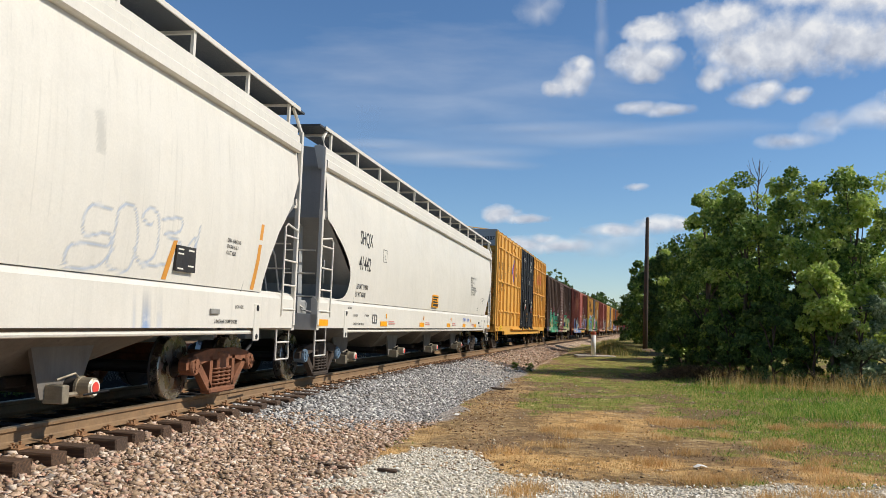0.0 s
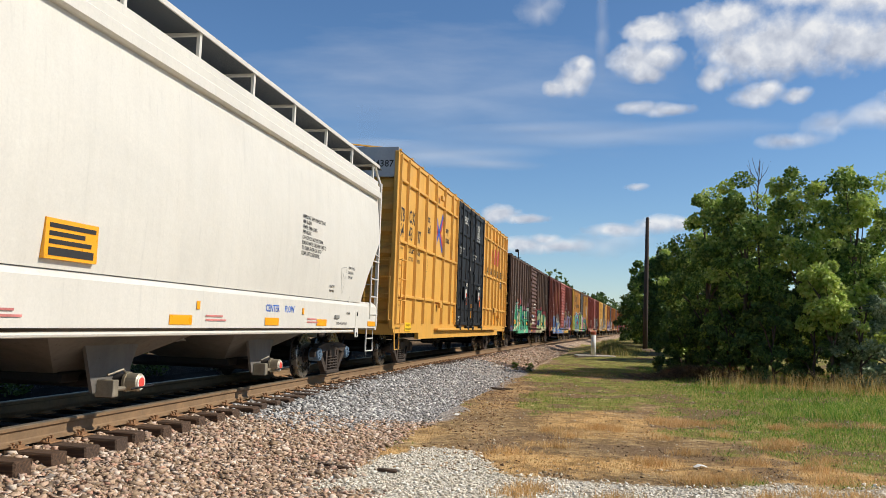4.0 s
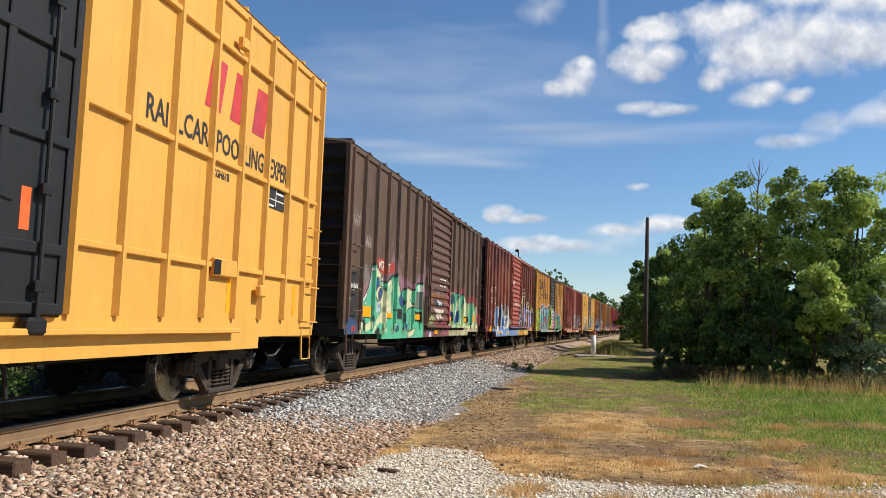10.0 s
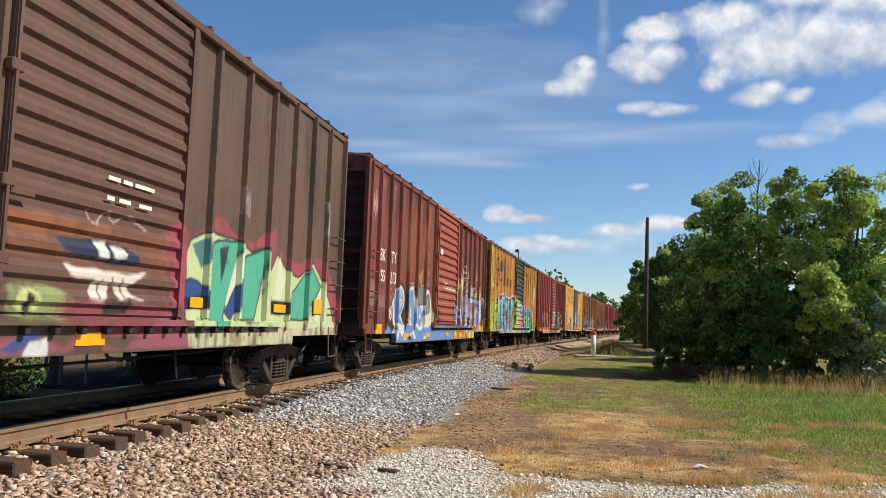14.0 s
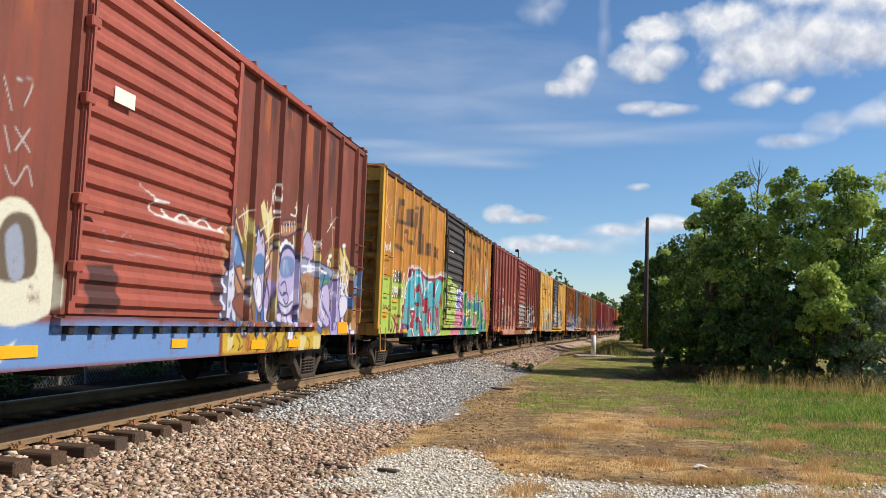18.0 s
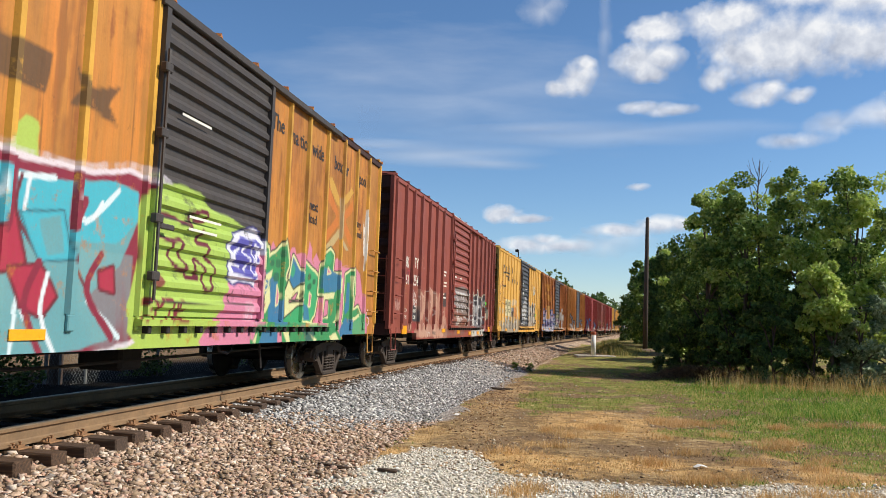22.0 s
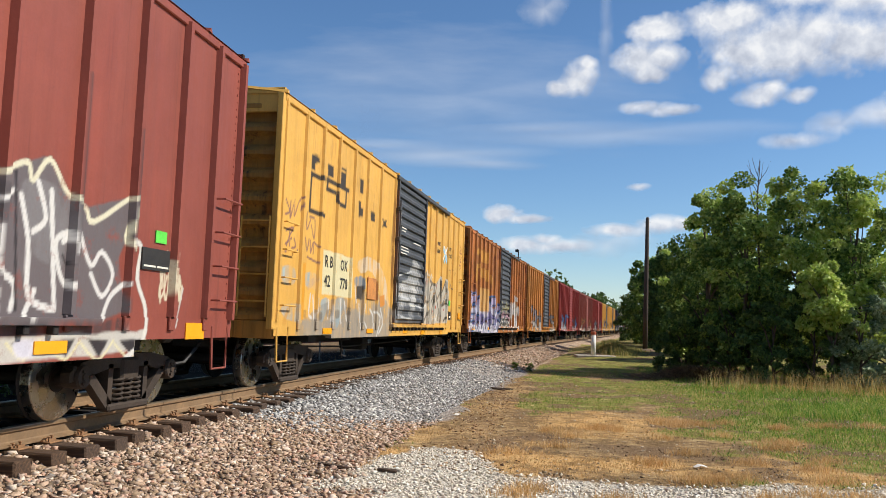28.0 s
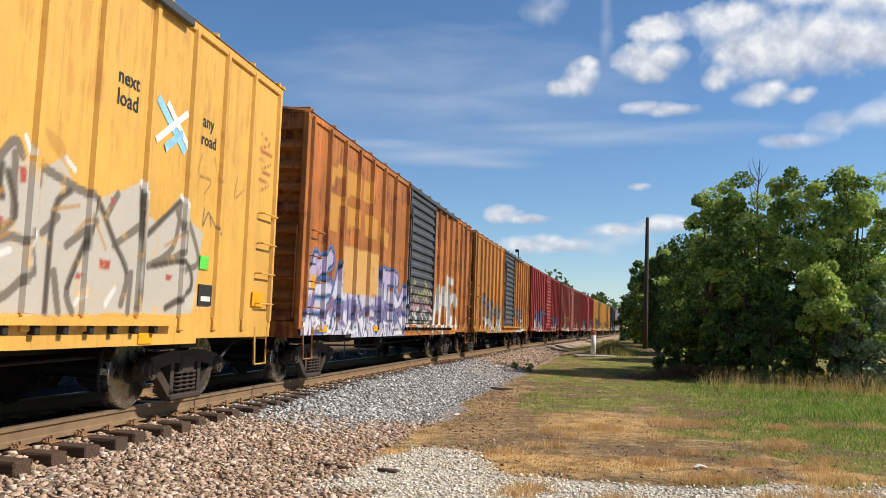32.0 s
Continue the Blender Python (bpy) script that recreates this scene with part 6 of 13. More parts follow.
    fill(b, x, z, "f4f2f8", (1.94, 2.1, 1.99, 2.1, 1.99, 2.07, 1.94, 2.06), r=1)
    fill(b, x, z, "f4f2f8", (2.54, 2.49, 2.6, 2.5, 2.6, 2.46, 2.54, 2.45), r=1)
    fill(b, x, z, "f4f2f8", (3.24, 2.65, 3.31, 2.67, 3.32, 2.62, 3.25, 2.61), r=1)
    fill(b, x, z, "f4f2f8", (4.37, 1.96, 4.46, 1.97, 4.47, 1.92, 4.38, 1.91), r=1)
    fill(b, x, z, "f4f2f8", (5.8, 2.16, 5.92, 2.18, 5.93, 2.12, 5.8, 2.11), r=1)
    fill(b, x, z, "f4f2f8", (6.66, 2.51, 6.81, 2.53, 6.82, 2.47, 6.67, 2.45), r=1)
    fill(b, x, z, "f4f2f8", (5.89, 2.26, 6.02, 2.27, 6.02, 2.21, 5.9, 2.2), r=1)
    spray_tag(b, x, z, 3.15, 2.72, 0.4, 0.35, hot("efe6d8"), 44, 0.014, 12)
    spray_tag(b, x, z, 5.0, 2.25, 0.45, 0.2, hot("efe6d8"), 45, 0.012, 12)
    spray_tag(b, x, z, 6.6, 1.95, 0.3, 0.35, hot("efe6d8"), 46, 0.012, 12)
    stroke(b, x, z, "2a2420", 0.018, (1.94, 0.86, 2.04, 0.79, 2, 0.68, 2.13, 0.73))
    stroke(b, x, z, "2a2420", 0.018, (2.21, 0.86, 2.32, 0.76, 2.27, 0.67, 2.4, 0.72))
    stroke(b, x, z, "2a2420", 0.018, (2.49, 0.86, 2.61, 0.78, 2.55, 0.66, 2.71, 0.71))
    stroke(b, x, z, "2a2420", 0.018, (2.8, 0.85, 2.93, 0.74, 2.87, 0.64, 3.03, 0.7))
    stroke(b, x, z, "2a2420", 0.018, (3.14, 0.85, 3.28, 0.76, 3.21, 0.63, 3.39, 0.69))
    stroke(b, x, z, "2a2420", 0.018, (3.51, 0.84, 3.66, 0.72, 3.59, 0.61, 3.79, 0.68))
    stroke(b, x, z, "2a2420", 0.018, (3.91, 0.84, 4.08, 0.74, 4, 0.6, 4.22, 0.66))
    stroke(b, x, z, "2a2420", 0.018, (4.36, 0.83, 4.55, 0.7, 4.46, 0.58, 4.7, 0.65))
    stroke(b, x, z, "2a2420", 0.018, (4.86, 0.82, 5.07, 0.72, 4.97, 0.56, 5.24, 0.63))
    fill(b, x, z, "a8562c", (2.42, 0.87, 2.77, 0.87, 2.69, 0.65, 2.4, 0.65), a=0.8)
    fill(b, x, z, "8a3a28", (3.32, 0.86, 3.57, 0.86, 3.47, 0.62, 3.3, 0.61), a=0.8)
    fill(b, x, z, "e8dca0", (4.56, 0.84, 4.89, 0.84, 4.76, 0.56, 4.52, 0.55), a=0.8)
    fill(b, x, z, "e8dca0", (1.94, 0.87, 2.11, 0.88, 2.05, 0.68, 1.93, 0.67), a=0.8)
    fill(b, x, z, "6a4434", (3.83, 0.85, 4.04, 0.85, 3.93, 0.6, 3.8, 0.59), a=0.8)
    fill(b, x, z, "e8dca0", (5.25, 0.83, 5.63, 0.83, 5.48, 0.53, 5.2, 0.52), a=0.8)
    fill(b, x, z, "a8562c", (6.26, 0.82, 6.73, 0.82, 6.53, 0.49, 6.2, 0.48), a=0.8)
    fill(b, x, z, "332824", (2.09, 1.03, 2.22, 1.03, 2.23, 0.95, 2.07, 0.95), a=0.9)
    fill(b, x, z, "a8562c", (2.6, 1.04, 2.96, 1.04, 2.97, 0.95, 2.58, 0.95), a=0.9)
    fill(b, x, z, "332824", (3.3, 1.05, 3.48, 1.04, 3.49, 0.95, 3.28, 0.95), a=0.9)
    fill(b, x, z, "a8562c", (4.23, 1.06, 4.54, 1.05, 4.55, 0.94, 4.2, 0.95), a=0.9)
    fill(b, x, z, "a8562c", (4.86, 1.06, 5.22, 1.06, 5.23, 0.94, 4.83, 0.95), a=0.9)
    stroke(b, x, z, "23264c", 0.03, (3.6, 1.92, 3.68, 2.11, 3.94, 2.18, 4.21, 2.07, 4.3, 1.77, 4.28, 1.38, 4.07, 1.18, 3.79, 1.17, 3.6, 1.35, 3.52, 1.66, 3.6, 1.92))
    stroke(b, x, z, "23264c", 0.025, (2.69, 2.14, 2.74, 2.35, 2.84, 2.23, 2.89, 2.31, 3.01, 2.09, 3.03, 1.59, 3.02, 1.29))
    stroke(b, x, z, "23264c", 0.03, (1.69, 1.95, 1.75, 2.2, 1.81, 2.4, 1.96, 2.2, 2.09, 2.16, 2.2, 2.02, 2.33, 1.83))
    stroke(b, x, z, "23264c", 0.03, (2.05, 1.74, 2.2, 1.58, 2.4, 1.42, 2.47, 1.24))
    stroke(b, x, z, "1e1a2c", 0.03, (2.67, 1.63, 2.63, 1.34, 2.71, 1.09))
    stroke(b, x, z, "1e1a2c", 0.03, (3.1, 1.67, 3.26, 1.37, 3.2, 1.1, 3.36, 1.03))
    stroke(b, x, z, "f4f2f8", 0.025, (2.8, 1.64, 2.78, 1.41, 2.89, 1.25))
    stroke(b, x, z, "f4f2f8", 0.025, (1.84, 1.69, 1.93, 1.53, 1.9, 1.36))
    stroke(b, x, z, "23264c", 0.03, (5.37, 2, 5.69, 1.9, 5.54, 1.49, 6, 1.15))
    stroke(b, x, z, "23264c", 0.03, (4.44, 1.79, 4.64, 1.52, 4.6, 1.2))
    stroke(b, x, z, "f4f2f8", 0.025, (5.63, 1.58, 5.56, 1.36, 5.79, 1.14))
    stroke(b, x, z, "f4f2f8", 0.03, (4.42, 1.94, 5.1, 1.97, 5.79, 1.91))
    stroke(b, x, z, "e8dc9c", 0.025, (1.91, 2.51, 2.07, 2.28, 2.23, 2.1))
    stroke(b, x, z, "23264c", 0.03, (6.58, 1.88, 6.51, 1.49, 6.75, 1.06))
    stroke(b, x, z, "f4f2f8", 0.025, (6.15, 1.61, 6.29, 1.29, 6.19, 0.96))


def lime_letters(b, x, z):
    spray_patch(b, x, z, -8.1, -4.6, 0.6, 2.28, hot("b6d45c"), 0.97, 1, 0.35)
    fill(b, x, z, "b6d45c", (-3.44, 2.44, -3.08, 2.68, -2.93, 2.33, -1.66, 2.45, -1.12, 2.46, -0.87, 0.65, -4.09, 0.72), a=0.95, r=1)
    fill(b, x, z, "e6dce0", (-5.56, 2.09, -5.37, 2.5, -5.05, 2.57, -4.48, 2.59, -3.81, 2.49, -3.05, 2.43, -2.17, 2.51, -1.56, 2.64, -1.07, 2.58, -1.23, 2.23, -5.41, 1.8), a=0.6, r=1)
    fill(b, x, z, "8e1a3c", (-6.02, 0.75, -6.07, 0.84, -5.86, 1.29, -5.92, 1.51, -5.77, 1.53, -5.59, 1.88, -5.54, 2.03, -5.35, 2.44, -5.04, 2.49, -4.76, 2.44, -4.68, 2.49, -4.15, 2.5, -3.8, 2.41, -3.43, 2.35, -3.03, 2.33, -2.16, 2.39, -1.67, 2.51, -1.09, 2.42, -1.03, 1.61, -1.35, 1.28, -1.4, 0.86, -2.14, 0.72, -2.81, 0.67), line="f0e2e6", lw=0.035)
    fill(b, x, z, "c8385c", (-6, 0.77, -5.96, 1.03, -5.83, 1.29, -5.75, 1.43, -5.79, 1.16, -5.87, 0.87, -5.92, 0.76), a=0.9)
    fill(b, x, z, "68aab0", (-5.86, 1.16, -5.48, 2.03, -5.28, 2.29, -4.98, 2.4, -4.87, 2.19, -4.7, 2.45, -4.15, 2.44, -3.92, 2.32, -3.42, 2.26, -3.02, 2.22, -2.38, 2.3, -1.91, 2.37, -1.49, 2.34, -1.48, 2.04, -1.73, 1.57, -2.22, 1.25, -1.68, 0.86, -2.82, 0.71, -5.46, 0.74, -5.91, 0.76, -5.76, 1.02))
    fill(b, x, z, "40bccd", (-5.58, 1.78, -5.48, 2.03, -5.28, 2.29, -4.98, 2.4, -4.87, 2.19, -4.7, 2.45, -4.15, 2.44, -3.92, 2.32, -3.42, 2.26, -3.02, 2.22, -2.38, 2.3, -1.91, 2.37, -1.49, 2.34, -1.48, 2.04, -1.83, 1.77, -5.55, 1.51))
    spray_streaks(b, x, z, -5.4, -1.5, 0.7, 1.7, hot("7fb4b4"), 0.5, 4, 0.5, 0.45)
    stroke(b, x, z, "e4f6f8", 0.05, (-5.58, 1.97, -5.39, 2.14, -5.16, 2.32, -4.99, 2.36))
    stroke(b, x, z, "e4f6f8", 0.04, (-4.96, 2.35, -4.89, 2.21, -4.79, 2.19))
    stroke(b, x, z, "e4f6f8", 0.04, (-4.64, 2.14, -4.66, 1.99, -4.71, 2.08))
    stroke(b, x, z, "e4f6f8", 0.05, (-4.52, 2.32, -4.22, 2.34, -4.06, 2.29, -3.97, 2.07))
    stroke(b, x, z, "e4f6f8", 0.04, (-3.96, 2.3, -3.73, 1.85, -3.48, 2, -3.41, 2.23))
    stroke(b, x, z, "e4f6f8", 0.045, (-3.27, 2.2, -2.81, 2.25))
    stroke(b, x, z, "e4f6f8", 0.05, (-2.48, 2.2, -2.33, 1.93, -1.84, 2.3))
    stroke(b, x, z, "e4f6f8", 0.05, (-5.1, 1.41, -4.71, 1.46))
    stroke(b, x, z, "e4f6f8", 0.04, (-5.1, 1.09, -4.98, 1.18, -4.92, 1.24))
    stroke(b, x, z, "e4f6f8", 0.04, (-4.54, 1.35, -4.57, 1.19))
    stroke(b, x, z, "e4f6f8", 0.04, (-4.17, 0.77, -3.74, 0.94))
    stroke(b, x, z, "e4f6f8", 0.04, (-3.22, 0.75, -3.17, 1.23, -3.09, 1.05))
    stroke(b, x, z, "e4f6f8", 0.05, (-2.23, 1.21, -1.71, 0.87))
    stroke(b, x, z, "e4f6f8", 0.035, (-5.11, 0.95, -4.78, 0.93))
    stroke(b, x, z, "e4f6f8", 0.04, (-4.09, 1.04, -4.11, 0.88))
    fill(b, x, z, "b82848", (-5.09, 1.38, -4.58, 1.38, -4.61, 1.23, -4.78, 1, -5.06, 1, -4.87, 1.22), line="6e0f2c", lw=0.02)
    fill(b, x, z, "b82848", (-3.74, 1.67, -3.36, 1.78, -3.33, 2.06, -3.11, 1.51, -3.56, 1.38, -3.71, 1.43), line="6e0f2c", lw=0.02)
    fill(b, x, z, "b82848", (-4.65, 1.6, -4.2, 1.59, -4.29, 1.83, -4.1, 2.07, -4.47, 1.9, -4.57, 1.94, -4.27, 2.12, -4.02, 1.94, -4.11, 1.64, -4.16, 1.59, -4.43, 1.56), line="6e0f2c", lw=0.02)
    fill(b, x, z, "b82848", (-4.4, 1.21, -4.12, 1.3, -3.81, 1.13, -4.14, 1.12, -4.49, 1.15), line="6e0f2c", lw=0.02)
    fill(b, x, z, "b82848", (-2.08, 1.49, -1.85, 1.56, -1.81, 1.31, -2.04, 1.35), line="6e0f2c", lw=0.02)
    fill(b, x, z, "b82848", (-4.29, 1.08, -4.04, 1.13, -3.59, 0.78, -3.93, 0.78), line="6e0f2c", lw=0.02)
    fill(b, x, z, "b82848", (-3.31, 1.44, -2.92, 1.49, -2.68, 1.24, -2.87, 1.06, -3.13, 1.14), line="6e0f2c", lw=0.02)
    fill(b, x, z, "b82848", (-3.9, 1.83, -3.73, 1.85, -3.74, 1.67, -3.82, 1.55), line="6e0f2c", lw=0.02)
    fill(b, x, z, "e8e0e6", (-4.95, 1.33, -4.77, 1.35, -4.86, 1.26))
    fill(b, x, z, "f0dcc0", (-3.72, 1.53, -3.62, 1.52, -3.62, 1.42, -3.71, 1.43))
    stroke(b, x, z, "6e0f2c", 0.03, (-4, 2.3, -3.75, 2.01, -3.85, 1.79))
    stroke(b, x, z, "6e0f2c", 0.03, (-3.22, 2.2, -3.25, 1.89, -2.93, 1.55))
    stroke(b, x, z, "6e0f2c", 0.03, (-2.47, 2.1, -2.49, 1.63, -2.25, 1.3))
    stroke(b, x, z, "6e0f2c", 0.03, (-4.18, 1.1, -4.01, 0.76))
    fill(b, x, z, "40bccd", (-3.2, 1.89, -2.65, 1.98, -2.51, 1.58, -2.93, 1.52), line="2a6a78", lw=0.01)
    fill(b, x, z, "68aab0", (-2.97, 1.87, -2.69, 1.94, -2.6, 1.62, -2.83, 1.58))
    fill(b, x, z, "1b3a44", (-4.02, 1.78, -3.94, 1.77, -3.92, 1.54, -4.01, 1.53))
    stroke(b, x, z, "8e1a3c", 0.07, (-6.81, 1.25, -6.91, 1.2, -6.8, 1.08, -6.77, 0.95, -6.9, 0.89))
    stroke(b, x, z, "8e1a3c", 0.075, (-6.7, 1.22, -6.47, 1.07, -6.25, 0.82))
    stroke(b, x, z, "8e1a3c", 0.075, (-6.48, 1.22, -6.53, 1.02, -6.66, 0.85))
    stroke(b, x, z, "8e1a3c", 0.06, (-6.2, 1.24, -6.38, 1.21, -6.35, 0.83, -6.12, 0.86))
    stroke(b, x, z, "8e1a3c", 0.05, (-6.37, 1.02, -6.21, 1.04))
    stroke(b, x, z, "5a1e6a", 0.03, (-5.84, 1.05, -5.83, 0.92, -5.73, 0.95, -5.83, 1, -5.73, 1.05, -5.83, 1.05))
    stroke(b, x, z, "5a1e6a", 0.03, (-5.69, 1.05, -5.7, 0.95, -5.59, 0.95, -5.61, 1.05, -5.69, 1.05))
    stroke(b, x, z, "5a1e6a", 0.03, (-5.46, 1.04, -5.55, 1.05, -5.54, 1, -5.45, 0.98, -5.48, 0.93, -5.55, 0.93))
    stroke(b, x, z, "5a1e6a", 0.03, (-5.32, 1.03, -5.42, 1.03, -5.4, 0.98, -5.32, 0.96, -5.4, 0.91))
    stroke(b, x, z, "8e1a3c", 0.09, (-4.82, 2.43, -4.81, 2.13, -4.67, 1.76))
    stroke(b, x, z, "8e1a3c", 0.09, (-3.94, 2.45, -3.75, 1.97, -3.75, 1.68))
    stroke(b, x, z, "8e1a3c", 0.08, (-3.31, 2.31, -3.32, 1.88, -3.35, 1.75))
    stroke(b, x, z, "8e1a3c", 0.09, (-2.5, 2.32, -2.52, 1.86, -2.36, 2.12))
    stroke(b, x, z, "8e1a3c", 0.08, (-5.04, 1.36, -4.88, 1.18, -4.95, 0.96, -4.69, 0.74))
    stroke(b, x, z, "8e1a3c", 0.08, (-4.28, 1.92, -4.3, 1.64, -4.17, 1.32))
    stroke(b, x, z, "8e1a3c", 0.07, (-2.93, 1.51, -3.08, 1.14, -2.82, 0.69))
    stroke(b, x, z, "8e1a3c", 0.07, (-3.8, 1.38, -3.8, 1.05, -3.58, 0.71))
    stroke(b, x, z, "8e1a3c", 0.08, (-2.06, 1.65, -2.25, 1.3, -1.83, 0.87))
    stroke(b, x, z, "eef8fa", 0.035, (-4.68, 2.39, -4.65, 1.88, -4.58, 1.73))
    stroke(b, x, z, "eef8fa", 0.035, (-3.65, 2.24, -3.57, 1.86))
    stroke(b, x, z, "eef8fa", 0.035, (-3.12, 2.22, -3.16, 1.94))
    stroke(b, x, z, "eef8fa", 0.04, (-4.15, 1.53, -4.06, 1.25, -3.86, 1.17))
    stroke(b, x, z, "eef8fa", 0.04, (-2.81, 1.42, -2.87, 1.06, -2.67, 0.74))
    stroke(b, x, z, "eef8fa", 0.035, (-4.89, 0.95, -4.62, 0.75))
    stroke(b, x, z, "eef8fa", 0.035, (-2.22, 1.98, -2.1, 2.14))


def lime_bay(b, x, z):
    stroke(b, x, z, "ece6d8", 0.03, (-7.77, 2.87, -7.74, 2.65, -7.68, 2.83, -7.58, 2.68, -7.56, 2.88, -7.49, 2.7))
    stroke(b, x, z, "ece6d8", 0.03, (-7.4, 2.82, -7.48, 2.76, -7.43, 2.7, -7.35, 2.77, -7.4, 2.83))
    stroke(b, x, z, "ece6d8", 0.03, (-7.32, 2.82, -7.22, 2.82, -7.27, 2.72, -7.18, 2.77, -7.15, 2.9, -7.1, 2.71))
    stroke(b, x, z, "f0e6d0", 0.014, (-7.56, 3.7, -7.45, 3.58, -7.58, 3.3, -7.62, 3.17))
    stroke(b, x, z, "f0e6d0", 0.014, (-7.59, 3.61, -7.44, 3.76, -7.31, 3.84))
    stroke(b, x, z, "f0e6d0", 0.014, (-7.51, 3.36, -7.3, 3.24, -7.09, 3.22))
    stroke(b, x, z, "f0e6d0", 0.012, (-7.14, 3.76, -7.21, 3.59, -7.05, 3.5))
    stroke(b, x, z, "f0e6d0", 0.012, (-6.91, 3.9, -6.88, 3.47, -6.98, 3.25))
    stroke(b, x, z, "d8c8b0", 0.012, (-7.74, 2.29, -7.64, 2.25, -7.33, 2.33))
    fill(b, x, z, "f0a81e", (-7.68, 1.34, -7.21, 1.36, -7.24, 1.16, -7.68, 1.16), a=1)
    stroke(b, x, z, "6e0f2c", 0.03, (-7.67, 1.47, -7.65, 1.4))
    stroke(b, x, z, "6e0f2c", 0.02, (-7.69, 1.4, -7.61, 1.47, -7.55, 1.4, -7.49, 1.48, -7.41, 1.41, -7.36, 1.47, -7.15, 1.41, -7.09, 1.47))
    stroke(b, x, z, "6e0f2c", 0.02, (-7.72, 1.36, -7.35, 1.41, -7.07, 1.37))
    fill(b, x, z, "9a5a20", (-5.76, 4.22, -5.57, 4.29, -5.69, 4.07), a=0.6)


def lime_door(b, x, z):
    fill(b, x, z, "b6d45c", (-1.44, 2.32, -0.94, 2.52, -0.34, 2.52, 0.05, 2.39, 0.76, 2.31, 1.9, 1.99, 2.08, 0.67, -1.31, 0.76, -1.43, 1.69), a=0.97, r=1)
    fill(b, x, z, "9ab848", (-1.18, 2.24, -0.15, 2.25, -0.14, 2.19, -1.17, 2.17), a=0.6)
    fill(b, x, z, "e38aa6", (0.66, 1.57, 1.26, 1.68, 1.93, 2, 2.11, 0.67, 0.05, 0.72, 0.43, 1.17), r=1)
    fill(b, x, z, "f0b8c8", (1.1, 1.28, 1.64, 1.3, 1.65, 1.06, 1.18, 1.06), a=0.6, r=1)
    stroke(b, x, z, "6e1230", 0.05, (-1.14, 2.17, -1.18, 1.96, -0.89, 1.89, -0.92, 1.73, -0.8, 1.63, -0.53, 1.61, -0.7, 1.79, -0.65, 1.93, -0.9, 1.91))
    stroke(b, x, z, "6e1230", 0.05, (-1.14, 2.17, -0.92, 2.17, -0.49, 2.12, -0.49, 2.25, -0.15, 2.32, -0.14, 2.22, -0.38, 2.2))
    stroke(b, x, z, "6e1230", 0.05, (-0.2, 2.09, -0.31, 1.95, -0.01, 1.94, -0.08, 1.81, 0.14, 1.7, 0.09, 1.42, -0.12, 1.44, -0.1, 1.64, -0.32, 1.75, -0.35, 1.62, -0.21, 1.54, -0.49, 1.54, -0.53, 1.61))
    stroke(b, x, z, "2a1420", 0.015, (-1.17, 2.14, -0.86, 2.14, -0.47, 2.09))
    fill(b, x, z, "8a1432", (-1.21, 1.48, -1.14, 1.54, -1.03, 1.53, -1, 1.44, -1.1, 1.38, -1.19, 1.41), a=0.9, r=1)
    stroke(b, x, z, "8a1432", 0.045, (-1.25, 1.26, -1.37, 1.24, -1.27, 1.16, -1.36, 1.05))
    stroke(b, x, z, "8a1432", 0.045, (-1.17, 1.27, -1.08, 1.18, -0.98, 1.27))
    stroke(b, x, z, "8a1432", 0.04, (-1.08, 1.18, -1.08, 1.05))
    stroke(b, x, z, "8a1432", 0.04, (-0.92, 1.26, -0.78, 1.26, -0.81, 1.06))
    stroke(b, x, z, "8a1432", 0.035, (-0.69, 1.23, -0.68, 1.06))
    stroke(b, x, z, "8a1432", 0.035, (-0.53, 1.25, -0.63, 1.23, -0.63, 1.06, -0.48, 1.06))
    stroke(b, x, z, "8a1432", 0.03, (-0.62, 1.15, -0.51, 1.16))
    fill(b, x, z, "f2f0fa", (0.51, 1.99, 0.64, 2.15, 1.04, 2.25, 1.23, 2.28, 1.39, 2.24, 1.64, 2.12, 1.6, 1.92, 1.69, 1.73, 1.47, 1.49, 1.24, 1.56, 0.92, 1.58, 0.73, 1.53, 0.5, 1.64, 0.59, 1.79), line="2e2a7c", lw=0.02)
    fill(b, x, z, "5b55b0", (0.62, 1.98, 0.84, 2.14, 1.38, 2.17, 1.5, 2.09, 1.47, 1.86, 1.55, 1.72, 1.34, 1.59, 0.91, 1.65, 0.65, 1.68, 0.7, 1.84))
    stroke(b, x, z, "f2f0fa", 0.03, (0.88, 1.99, 0.66, 1.9, 0.65, 1.79, 0.9, 1.76))
    stroke(b, x, z, "f2f0fa", 0.03, (1.15, 2.06, 0.97, 1.96, 1.18, 1.86, 1.02, 1.72))
    stroke(b, x, z, "f2f0fa", 0.03, (1.28, 2.08, 1.31, 1.68, 1.52, 1.79, 1.33, 1.87, 1.47, 2, 1.28, 2.08))
    stroke(b, x, z, "f0c8d4", 0.02, (1.19, 1.22, 1.23, 1.09, 1.32, 1.2, 1.42, 1.1))
    stroke(b, x, z, "f0c8d4", 0.02, (1.48, 1.22, 1.53, 1.1))
    stroke(b, x, z, "3a2a1c", 0.012, (-1.34, 1.23, 2, 1.29))
    stroke(b, x, z, "3a2a1c", 0.012, (0.68, 1.44, 0.68, 1.29, 1.64, 1.29))


